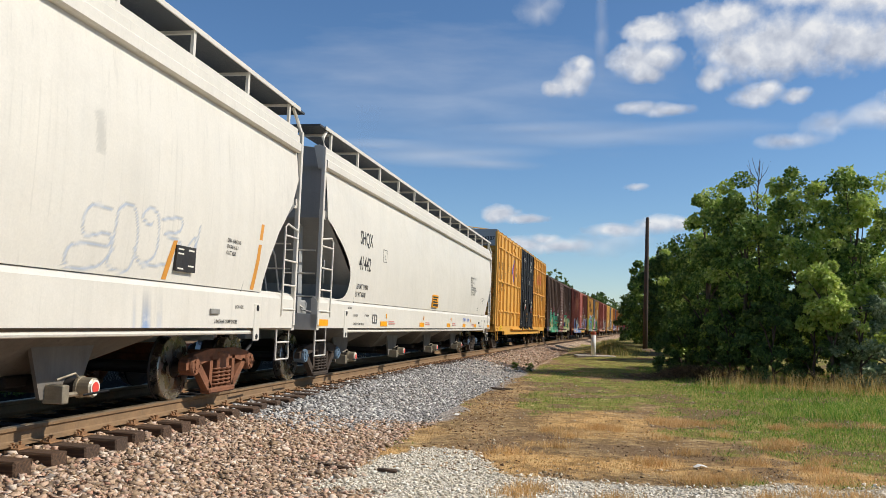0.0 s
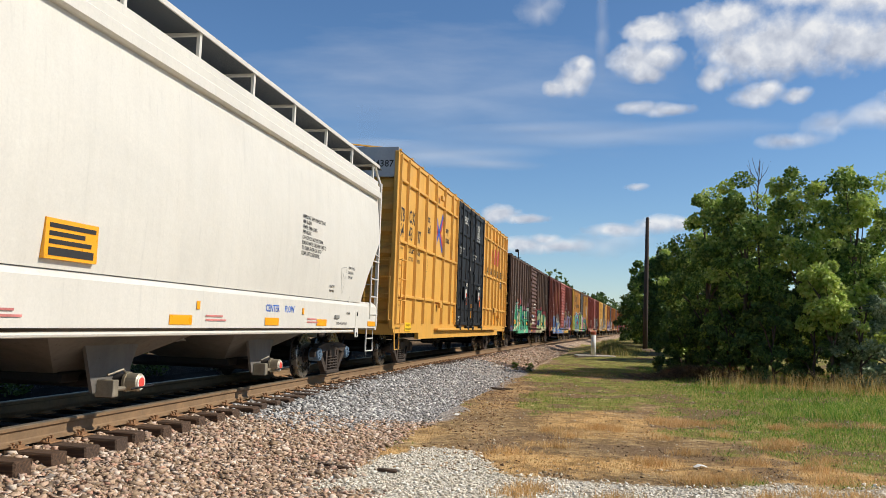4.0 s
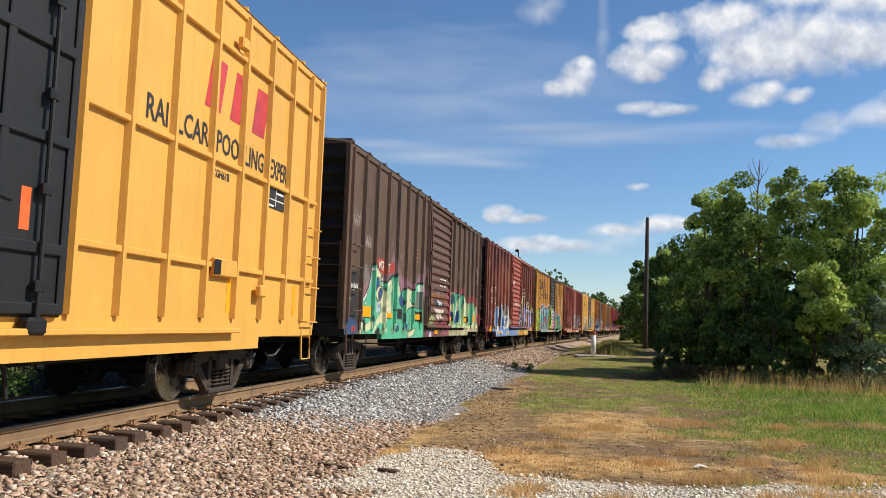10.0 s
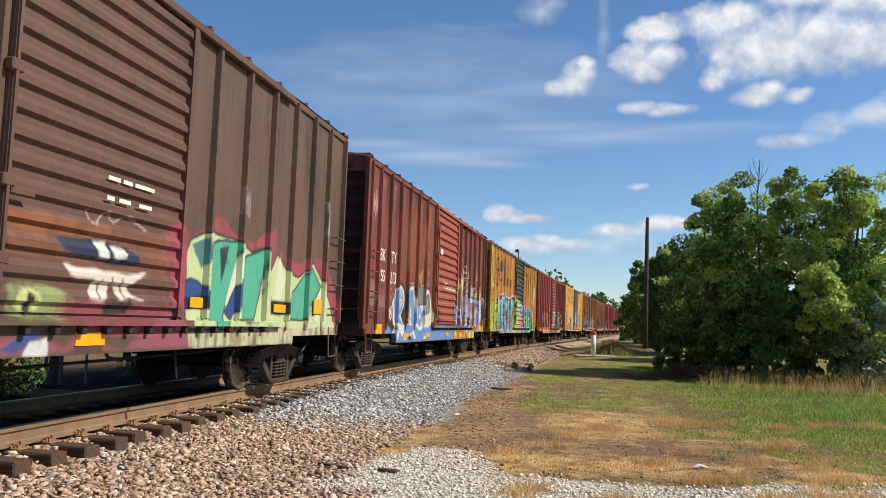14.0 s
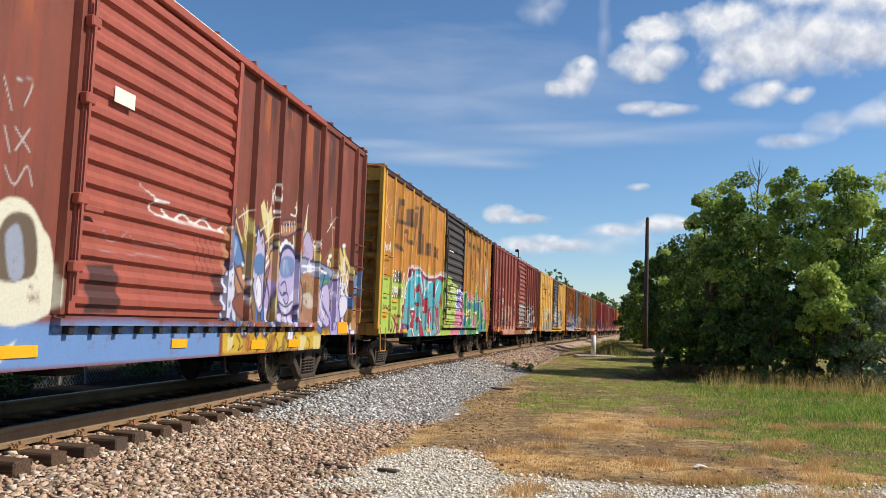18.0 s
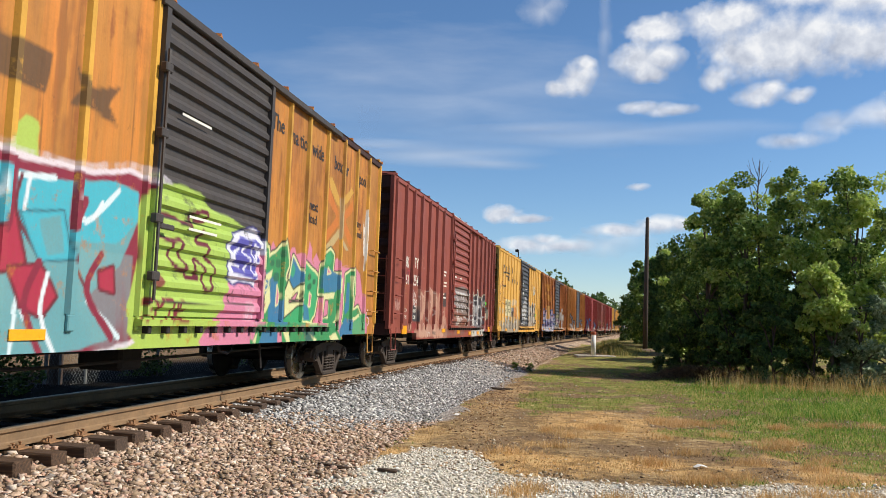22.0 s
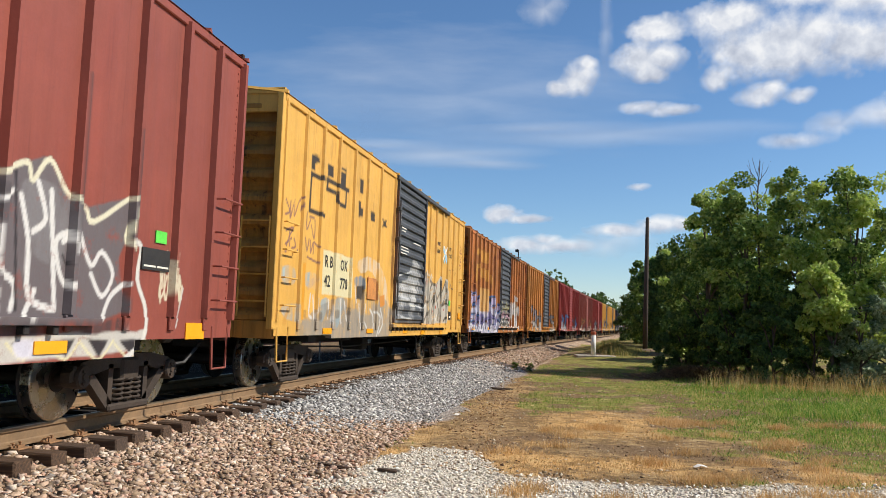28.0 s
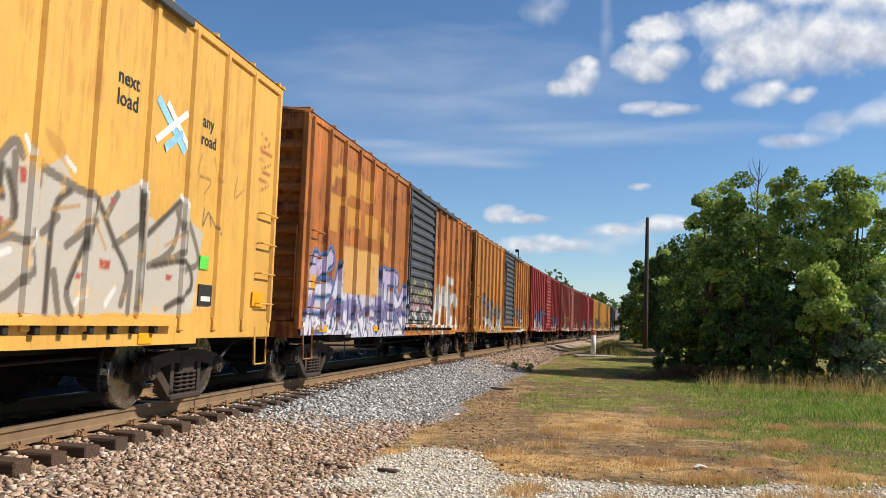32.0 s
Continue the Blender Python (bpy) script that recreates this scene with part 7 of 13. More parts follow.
def green_letters(b, x, z):
    fill(b, x, z, "e38aa6", (1.39, 1.41, 1.49, 1.94, 1.63, 1.99, 1.79, 1.97, 2.01, 2.1, 2.1, 2.22, 2.23, 2.13, 2.46, 2.17, 2.76, 2.04, 2.85, 2.19, 3, 2.22, 3.05, 2.1, 3.29, 2.16, 3.54, 2.08, 3.64, 2.38, 3.78, 2.27, 3.8, 2.07, 4.01, 2.22, 4.16, 2.1, 4.94, 2.16, 5.14, 2.23, 5.41, 2.09, 5.89, 2.15), a=0.97)
    fill(b, x, z, "e38aa6", (1.39, 1.41, 5.45, 2.1, 6.01, 2.11, 6.32, 2.14, 6.67, 2.03, 6.85, 1.67, 7.15, 1.49, 7.3, 0.85, 1.46, 0.79), a=0.97)
    fill(b, x, z, "20402c", (1.67, 1.85, 1.71, 2.01, 1.81, 2.13, 1.96, 2.1, 2, 1.97, 2.21, 2.05, 2.63, 2.28, 2.7, 2.13, 2.79, 1.91, 2.64, 1.72, 2.83, 1.6, 2.82, 1.43, 2.69, 1.32, 2.6, 1.19, 2.57, 0.96, 1.82, 0.96, 1.72, 1.25, 1.73, 1.37, 1.68, 1.57, 1.75, 1.74), line="20402c", lw=0.05)
    fill(b, x, z, "2f9a5c", (1.67, 1.85, 1.71, 2.01, 1.81, 2.13, 1.96, 2.1, 2, 1.97, 2.21, 2.05, 2.63, 2.28, 2.7, 2.13, 2.79, 1.91, 2.64, 1.72, 2.83, 1.6, 2.82, 1.43, 2.69, 1.32, 2.6, 1.19, 2.57, 0.96, 1.82, 0.96, 1.72, 1.25, 1.73, 1.37, 1.68, 1.57, 1.75, 1.74), line="ecebaa", lw=0.03)
    fill(b, x, z, "2f7fa8", (1.72, 1.69, 2.08, 1.78, 2.09, 1.6, 1.88, 1.31, 1.77, 1.37))
    fill(b, x, z, "2f7fa8", (2.1, 1.69, 2.33, 1.79, 2.38, 1.34, 2.62, 1.42, 2.82, 1.57, 2.75, 1.29, 2.51, 0.96, 2.05, 0.96, 2.07, 1.29))
    fill(b, x, z, "ecebaa", (1.82, 1.68, 2.13, 1.8, 2.11, 1.7, 1.89, 1.56, 1.84, 1.59))
    fill(b, x, z, "ecebaa", (1.74, 1.26, 2.07, 1.58, 2.12, 1.33, 1.93, 1.17, 1.75, 1.2))
    fill(b, x, z, "2f7fa8", (1.79, 1.58, 1.92, 1.65, 2.01, 1.63, 1.98, 1.54, 1.84, 1.5), line="ecebaa", lw=0.02, r=1)
    stroke(b, x, z, "ecebaa", 0.02, (1.86, 1.54, 1.92, 1.6, 1.97, 1.58))
    fill(b, x, z, "1f6f4c", (1.79, 1.95, 1.92, 1.97, 1.93, 1.89, 1.8, 1.87), a=0.9, r=1)
    fill(b, x, z, "1f6f4c", (2.04, 1.92, 2.16, 1.94, 2.17, 1.86, 2.05, 1.85), a=0.9, r=1)
    fill(b, x, z, "1f6f4c", (2.24, 1.95, 2.41, 1.97, 2.42, 1.87, 2.26, 1.85), a=0.9, r=1)
    fill(b, x, z, "1f6f4c", (2.18, 1.74, 2.37, 1.76, 2.38, 1.64, 2.2, 1.63), a=0.9, r=1)
    fill(b, x, z, "1f6f4c", (2.4, 2.1, 2.53, 2.12, 2.54, 2.04, 2.41, 2.02), a=0.9, r=1)
    fill(b, x, z, "e38aa6", (2.32, 1.29, 2.34, 1.56, 2.43, 1.44, 2.39, 1.31), line="ecebaa", lw=0.02)
    fill(b, x, z, "c05a6a", (1.85, 1.25, 1.94, 1.32, 1.93, 1.25), line="ecebaa", lw=0.015)
    fill(b, x, z, "20402c", (2.81, 1.64, 2.94, 2.05, 3.45, 1.79, 3.29, 1.66, 3.13, 1.59, 2.94, 1.56), line="20402c", lw=0.05)
    fill(b, x, z, "2f7fa8", (2.81, 1.64, 2.94, 2.05, 3.45, 1.79, 3.29, 1.66, 3.13, 1.59, 2.94, 1.56), line="ecebaa", lw=0.03)
    fill(b, x, z, "37b070", (2.86, 1.78, 2.95, 1.97, 3.09, 1.88, 2.98, 1.73), a=0.8)
    fill(b, x, z, "ecebaa", (2.65, 1.49, 2.81, 1.68, 3.02, 1.55, 3.46, 1.7, 3.29, 1.42, 2.84, 1.4, 2.85, 1.33, 3.43, 1.37, 3.39, 1.21, 2.88, 1.09, 2.7, 1.09), line="20402c", lw=0.02)
    fill(b, x, z, "e38aa6", (2.96, 1.42, 3.11, 1.49, 3.21, 1.52, 3.12, 1.42), line="20402c", lw=0.012)
    fill(b, x, z, "37b070", (2.6, 1.06, 3.1, 1.27, 3.47, 1.33, 3.43, 1.05, 2.67, 1.03), line="20402c", lw=0.015)
    fill(b, x, z, "20402c", (3.37, 1.46, 3.51, 1.99, 4.2, 1.82, 4.16, 1.51, 4.04, 1.19, 3.83, 1.07, 3.42, 1.09, 3.51, 1.32), line="20402c", lw=0.05)
    fill(b, x, z, "37b070", (3.37, 1.46, 3.51, 1.99, 4.2, 1.82, 4.16, 1.51, 4.04, 1.19, 3.83, 1.07, 3.42, 1.09, 3.51, 1.32), line="ecebaa", lw=0.03)
    fill(b, x, z, "2f7fa8", (3.38, 1.4, 3.71, 1.3, 3.81, 1.08, 3.42, 1.09), a=0.9)
    fill(b, x, z, "e38aa6", (3.71, 1.32, 3.75, 1.53, 3.83, 1.49, 3.79, 1.32), line="ecebaa", lw=0.02)
    fill(b, x, z, "1f6f4c", (3.64, 1.83, 3.79, 1.84, 3.8, 1.77, 3.65, 1.75), r=1)
    fill(b, x, z, "1f6f4c", (3.65, 1.68, 3.82, 1.7, 3.83, 1.61, 3.66, 1.59), r=1)
    fill(b, x, z, "1f6f4c", (3.89, 1.77, 4.01, 1.78, 4.02, 1.71, 3.9, 1.7), r=1)
    fill(b, x, z, "20402c", (4.18, 1.55, 4.24, 2, 4.48, 2.24, 4.74, 2.34, 4.94, 2.25, 4.93, 1.93, 5.28, 1.95, 5.42, 1.72, 5.29, 1.44, 5.19, 1.13, 4.82, 0.94, 4.46, 0.94, 4.47, 1.13, 4.47, 1.56), line="20402c", lw=0.05)
    fill(b, x, z, "2f9a5c", (4.18, 1.55, 4.24, 2, 4.48, 2.24, 4.74, 2.34, 4.94, 2.25, 4.93, 1.93, 5.28, 1.95, 5.42, 1.72, 5.29, 1.44, 5.19, 1.13, 4.82, 0.94, 4.46, 0.94, 4.47, 1.13, 4.47, 1.56), line="ecebaa", lw=0.03)
    fill(b, x, z, "2f7fa8", (4.25, 1.64, 4.28, 2, 4.86, 1.99, 5.28, 1.94, 5.37, 1.73, 5.11, 1.6, 4.47, 1.57), a=0.95)
    fill(b, x, z, "37b070", (4.51, 2.21, 4.75, 2.3, 4.86, 2.16, 4.76, 2.05, 4.53, 2.08), a=0.9)
    fill(b, x, z, "ecebaa", (4.38, 1.55, 5.11, 1.6, 5.03, 1.48, 4.75, 1.47, 4.76, 1.13, 4.44, 1.13))
    fill(b, x, z, "e38aa6", (4.64, 1.92, 4.67, 2.01, 4.83, 1.94), line="ecebaa", lw=0.018)
    fill(b, x, z, "e38aa6", (4.57, 1.42, 4.72, 1.43, 4.72, 1.19, 4.52, 1.15), line="20402c", lw=0.014)
    fill(b, x, z, "20402c", (5.67, 1.24, 5.69, 1.93, 6.01, 2.06, 6.32, 2.09, 6.36, 1.64, 6.24, 1.29, 6.63, 1.37, 6.86, 1.21, 6.14, 1.15, 5.59, 1.05), line="20402c", lw=0.05)
    fill(b, x, z, "2f9a5c", (5.67, 1.24, 5.69, 1.93, 6.01, 2.06, 6.32, 2.09, 6.36, 1.64, 6.24, 1.29, 6.63, 1.37, 6.86, 1.21, 6.14, 1.15, 5.59, 1.05), line="ecebaa", lw=0.03)
    fill(b, x, z, "2f7fa8", (5.72, 1.29, 5.82, 1.81, 5.99, 1.82, 6, 1.3, 5.79, 1.2), a=0.95)
    fill(b, x, z, "ecebaa", (6.03, 1.97, 6.2, 1.98, 6.21, 1.5, 6.12, 1.3))
    fill(b, x, z, "ecebaa", (5.37, 1.91, 5.53, 1.88, 5.52, 1.6, 5.41, 1.62))
    fill(b, x, z, "e38aa6", (5.25, 1.41, 5.43, 1.46, 5.41, 1.23, 5.29, 1.14), line="20402c", lw=0.012)
    fill(b, x, z, "2f7fa8", (5.4, 0.92, 5.8, 1.15, 6.15, 1.11, 6.31, 0.8, 5.47, 0.79))
    fill(b, x, z, "37b070", (6.15, 1.06, 7.08, 1.28, 7.15, 0.78, 6.31, 0.77), a=0.9)
    fill(b, x, z, "ecebaa", (6.26, 1.16, 6.75, 1.26, 6.69, 1.19, 6.33, 1.11))
    stroke(b, x, z, "f0c4d0", 0.03, (7.36, 1.34, 7.23, 1.23, 7.46, 1.13, 7.33, 1.02))
    fill(b, x, z, "2f9a5c", (1.44, 0.99, 5.19, 1, 5.64, 0.71, 1.63, 0.72, 1.47, 0.72))
    fill(b, x, z, "2f7fa8", (1.72, 0.74, 1.87, 0.93, 2.47, 0.9, 2.43, 0.72))
    fill(b, x, z, "ecebaa", (2.62, 0.92, 2.86, 0.9, 2.94, 0.72, 2.82, 0.72))
    fill(b, x, z, "e38aa6", (2.43, 0.9, 2.57, 0.9, 2.64, 0.73, 2.43, 0.73))
    fill(b, x, z, "ecebaa", (3.76, 0.9, 4.18, 0.77, 4.09, 0.71))
    fill(b, x, z, "1f4f5c", (3.47, 0.96, 4.06, 0.94, 4.01, 0.73, 3.64, 0.72), a=0.8)
    fill(b, x, z, "ecebaa", (4.83, 0.84, 5.21, 0.88, 5.43, 0.74, 4.99, 0.73))
    fill(b, x, z, "ecebaa", (1.54, 0.79, 1.7, 0.91, 1.63, 0.73), a=0.9)
    fill(b, x, z, "e38aa6", (1.44, 0.95, 1.65, 0.96, 1.54, 0.79, 1.46, 0.8))


def peach_peeling(b, x, z):
    fill(b, x, z, "6a2326", (-7, 2.38, -6.16, 2.44, -6.12, 2.07, -6.96, 2.03), a=0.8)
    fill(b, x, z, "6a2326", (-5.93, 2.78, -5.36, 2.82, -5.25, 2.08, -5.83, 2.05), a=0.8)
    stroke(b, x, z, "b8404a", 0.035, (-6.41, 2.37, -6.37, 2.34, -6.39, 2.1))
    stroke(b, x, z, "b8404a", 0.035, (-6.35, 2.39, -6.18, 2.38, -6.24, 2.27))
    stroke(b, x, z, "b8404a", 0.04, (-5.79, 2.7, -5.88, 2.63, -5.85, 2.52, -5.77, 2.52))
    fill(b, x, z, "3f4144", (-5.94, 1.55, -5.19, 1.53, -5.2, 1.13, -5.87, 1.16))
    fill(b, x, z, "a02c34", (-5.85, 1.11, -5.44, 1.11, -5.43, 0.89, -5.7, 0.89), a=0.8)
    fill(b, x, z, "d83a44", (-5.78, 0.9, -5.63, 0.9, -5.63, 0.8, -5.77, 0.8))
    stroke(b, x, z, "b8783c", 0.012, (-6.54, 1.81, -6.67, 1.75, -6.72, 1.64, -6.67, 1.51, -6.52, 1.46, -6.35, 1.53, -6.28, 1.67, -6.36, 1.79, -6.54, 1.81))
    stroke(b, x, z, "b8783c", 0.012, (-6.59, 1.81, -6.61, 1.9, -6.51, 1.94, -6.46, 1.84))
    stroke(b, x, z, "b8783c", 0.012, (-6.54, 1.95, -6.56, 2, -6.39, 2.04))
    stroke(b, x, z, "b8783c", 0.01, (-6.7, 1.64, -6.55, 1.57, -6.52, 1.47))
    stroke(b, x, z, "b8783c", 0.01, (-6.65, 1.76, -6.59, 1.56))
    stroke(b, x, z, "ece6dc", 0.024, (-5.9, 1.91, -5.82, 1.84, -5.88, 1.76, -5.84, 1.63, -5.75, 1.74, -5.83, 1.73))
    stroke(b, x, z, "ece6dc", 0.02, (-5.77, 1.86, -5.68, 1.75, -5.61, 1.88, -5.56, 1.76, -5.46, 1.89, -5.52, 1.76))
    stroke(b, x, z, "ece6dc", 0.02, (-5.8, 1.65, -5.67, 1.71, -5.7, 1.61, -5.55, 1.71, -5.56, 1.61, -5.35, 1.69, -5.38, 1.6))
    stroke(b, x, z, "ece6dc", 0.02, (-5.71, 1.56, -5.54, 1.61, -5.6, 1.52, -5.39, 1.53))
    stroke(b, x, z, "ece6dc", 0.02, (-5.29, 1.79, -5.23, 1.71, -5.17, 1.82))
    stroke(b, x, z, "ece6dc", 0.016, (-5.8, 2.01, -5.75, 1.9))
    fill(b, x, z, "dcae93", (-5.07, 1.95, -4.59, 1.82, -4.46, 1.9, -4.46, 1.48, -4.63, 1.18, -4.41, 1.03, -4.44, 0.73, -5.04, 0.75, -5.08, 1.1, -4.98, 1.38), a=0.8, r=1)
    fill(b, x, z, "dcae93", (-4.12, 2.16, -3.86, 2.07, -3.37, 1.98, -3.28, 1.73, -3.46, 1.54, -3.67, 1.37, -3.9, 1.12, -4.05, 1.51, -3.9, 1.72, -4.08, 1.9), a=0.8, r=1)
    fill(b, x, z, "dcae93", (-3.22, 1.86, -2.87, 1.8, -2.83, 1.22, -2.61, 1.09, -2.46, 0.68, -3.28, 0.7, -3.25, 1.04, -3.06, 1.44), a=0.8, r=1)
    fill(b, x, z, "dcae93", (-2.04, 1.34, -1.48, 1.16, -1.46, 0.66, -2.06, 0.67), a=0.8, r=1)
    fill(b, x, z, "dcae93", (-6.24, 0.95, -6.06, 1.14, -5.89, 1.08, -5.97, 0.89, -6.23, 0.9), a=0.8, r=1)
    fill(b, x, z, "dcae93", (-5.22, 1.31, -5.08, 1.17, -5.12, 0.96, -5.19, 1.1), a=0.8, r=1)
    fill(b, x, z, "dcae93", (-4.35, 1.04, -4.14, 1.12, -4.01, 0.73, -4.38, 0.74), a=0.8, r=1)
    fill(b, x, z, "dcae93", (-2.42, 1.06, -2.08, 0.97, -2.04, 0.68, -2.43, 0.69), a=0.8, r=1)
    fill(b, x, z, "dcae93", (-3.39, 1.05, -3.23, 1.22, -3.1, 0.88, -3.36, 0.8), a=0.8, r=1)
    fill(b, x, z, "9a5648", (-4.96, 1.82, -4.72, 1.73, -4.74, 1.4, -4.94, 1.43), a=0.75, r=1)
    fill(b, x, z, "9a5648", (-4.01, 1.92, -3.67, 1.83, -3.71, 1.54, -3.91, 1.45), a=0.75, r=1)
    fill(b, x, z, "9a5648", (-3.09, 1.58, -2.94, 1.5, -2.99, 1.14, -3.1, 1.27), a=0.75, r=1)
    fill(b, x, z, "9a5648", (-4.84, 1.18, -4.64, 1.15, -4.64, 0.89, -4.85, 0.93), a=0.75, r=1)
    stroke(b, x, z, "ecd6c4", 0.014, (-5.07, 1.95, -4.62, 1.81, -4.52, 1.92, -4.31, 1.98, -4.31, 2.22), a=0.85)
    stroke(b, x, z, "ecd6c4", 0.014, (-4.19, 2.18, -3.87, 2.09, -3.34, 1.91), a=0.85)
    stroke(b, x, z, "ecd6c4", 0.014, (-4.45, 1.87, -4.43, 1.42, -4.26, 1.04), a=0.85)
    stroke(b, x, z, "ecd6c4", 0.014, (-5, 1.39, -5.06, 1.1, -4.97, 0.89), a=0.85)
    stroke(b, x, z, "ecd6c4", 0.014, (-4.24, 1.93, -4.15, 1.79, -4.21, 1.43), a=0.85)
    stroke(b, x, z, "ecd6c4", 0.014, (-3.82, 1.73, -3.45, 1.47, -3.47, 1.3), a=0.85)
    stroke(b, x, z, "ecd6c4", 0.014, (-3.94, 1.36, -3.81, 1.05), a=0.85)
    stroke(b, x, z, "ecd6c4", 0.014, (-3.13, 1.88, -2.88, 1.8), a=0.85)
    stroke(b, x, z, "ecd6c4", 0.014, (-2.14, 1.39, -1.89, 1.45, -1.75, 1.16, -1.96, 0.97), a=0.85)
    stroke(b, x, z, "ecd6c4", 0.014, (-4.63, 1.04, -4.43, 1.11), a=0.85)
    spray_streaks(b, x, z, -5.6, -1.7, 0.7, 2.0, hot("dcae93"), 0.55, 61, 0.12, 0.5)
    spray_patch(b, x, z, -5.6, -1.5, 0.7, 0.98, hot("dcae93"), 0.55, 62, 0.5)
    fill(b, x, z, "3f3a38", (-2.15, 2.01, -1.63, 2.04, -1.6, 1.62, -2.12, 1.6), a=0.95)
    stroke(b, x, z, "f0e8dc", 0.012, (-4.15, 0.89, -4.01, 0.73, -3.95, 0.89))
    stroke(b, x, z, "f0e8dc", 0.012, (-3.95, 0.83, -3.8, 0.84, -3.81, 0.72))
    stroke(b, x, z, "c88a7a", 0.012, (-4.85, 2.81, -4.81, 2.58, -4.58, 2.58, -4.6, 2.85, -4.85, 2.81))
    stroke(b, x, z, "c07060", 0.01, (-2.14, 1.39, -1.79, 1.41, -1.84, 1.06, -2.1, 1.16))
    fill(b, x, z, "4a443e", (-3.47, 0.88, -3.02, 0.87, -3.03, 0.78, -3.48, 0.8), a=0.8)
    fill(b, x, z, "7a5648", (-6.54, 1.15, -6.28, 1.17, -6.27, 1.04, -6.54, 1.04), a=0.8)
    fill(b, x, z, "86827c", (-0.44, 2.23, 1.9, 2.24, 1.96, 1.42, -0.29, 1.58), a=0.85, r=1)
    fill(b, x, z, "7a5a3c", (-0.76, 1.56, 2.11, 1.43, 2.17, 1.02, -0.39, 1.05), a=0.7, r=1)
    stroke(b, x, z, "f0ece4", 0.035, (0, 2.11, -0.12, 1.87, 0.18, 1.66, -0.11, 1.47), a=0.95)
    stroke(b, x, z, "f0ece4", 0.035, (-0.26, 2.06, -0.18, 1.53), a=0.95)
    stroke(b, x, z, "f0ece4", 0.035, (0.43, 2.08, 0.8, 1.93, 0.67, 1.62, 1.05, 1.52), a=0.95)
    stroke(b, x, z, "f0ece4", 0.035, (1.16, 2.08, 0.91, 1.82, 1.32, 1.59), a=0.95)
    stroke(b, x, z, "f0ece4", 0.035, (1.55, 2.08, 1.5, 1.73, 1.82, 1.61), a=0.95)
    stroke(b, x, z, "f0ece4", 0.035, (-0.13, 1.36, 0.37, 1.32, 0.32, 1.08, 0.71, 1.33, 0.93, 1.09), a=0.95)
    stroke(b, x, z, "f0ece4", 0.035, (1.17, 1.34, 1.67, 1.29, 1.5, 1.06), a=0.95)
    stroke(b, x, z, "f0ece4", 0.035, (-0.54, 2.11, 0.25, 2.1, 1.97, 2.08), a=0.95)
    fill(b, x, z, "e6dccc", (-0.19, 1.25, 0.2, 1.31, 0.4, 1.08, -0.09, 1.05), a=0.8, r=1)
    spray_patch(b, x, z, -1.7, 1.7, 0.7, 0.98, hot("8a6a5c"), 0.6, 63, 0.5)


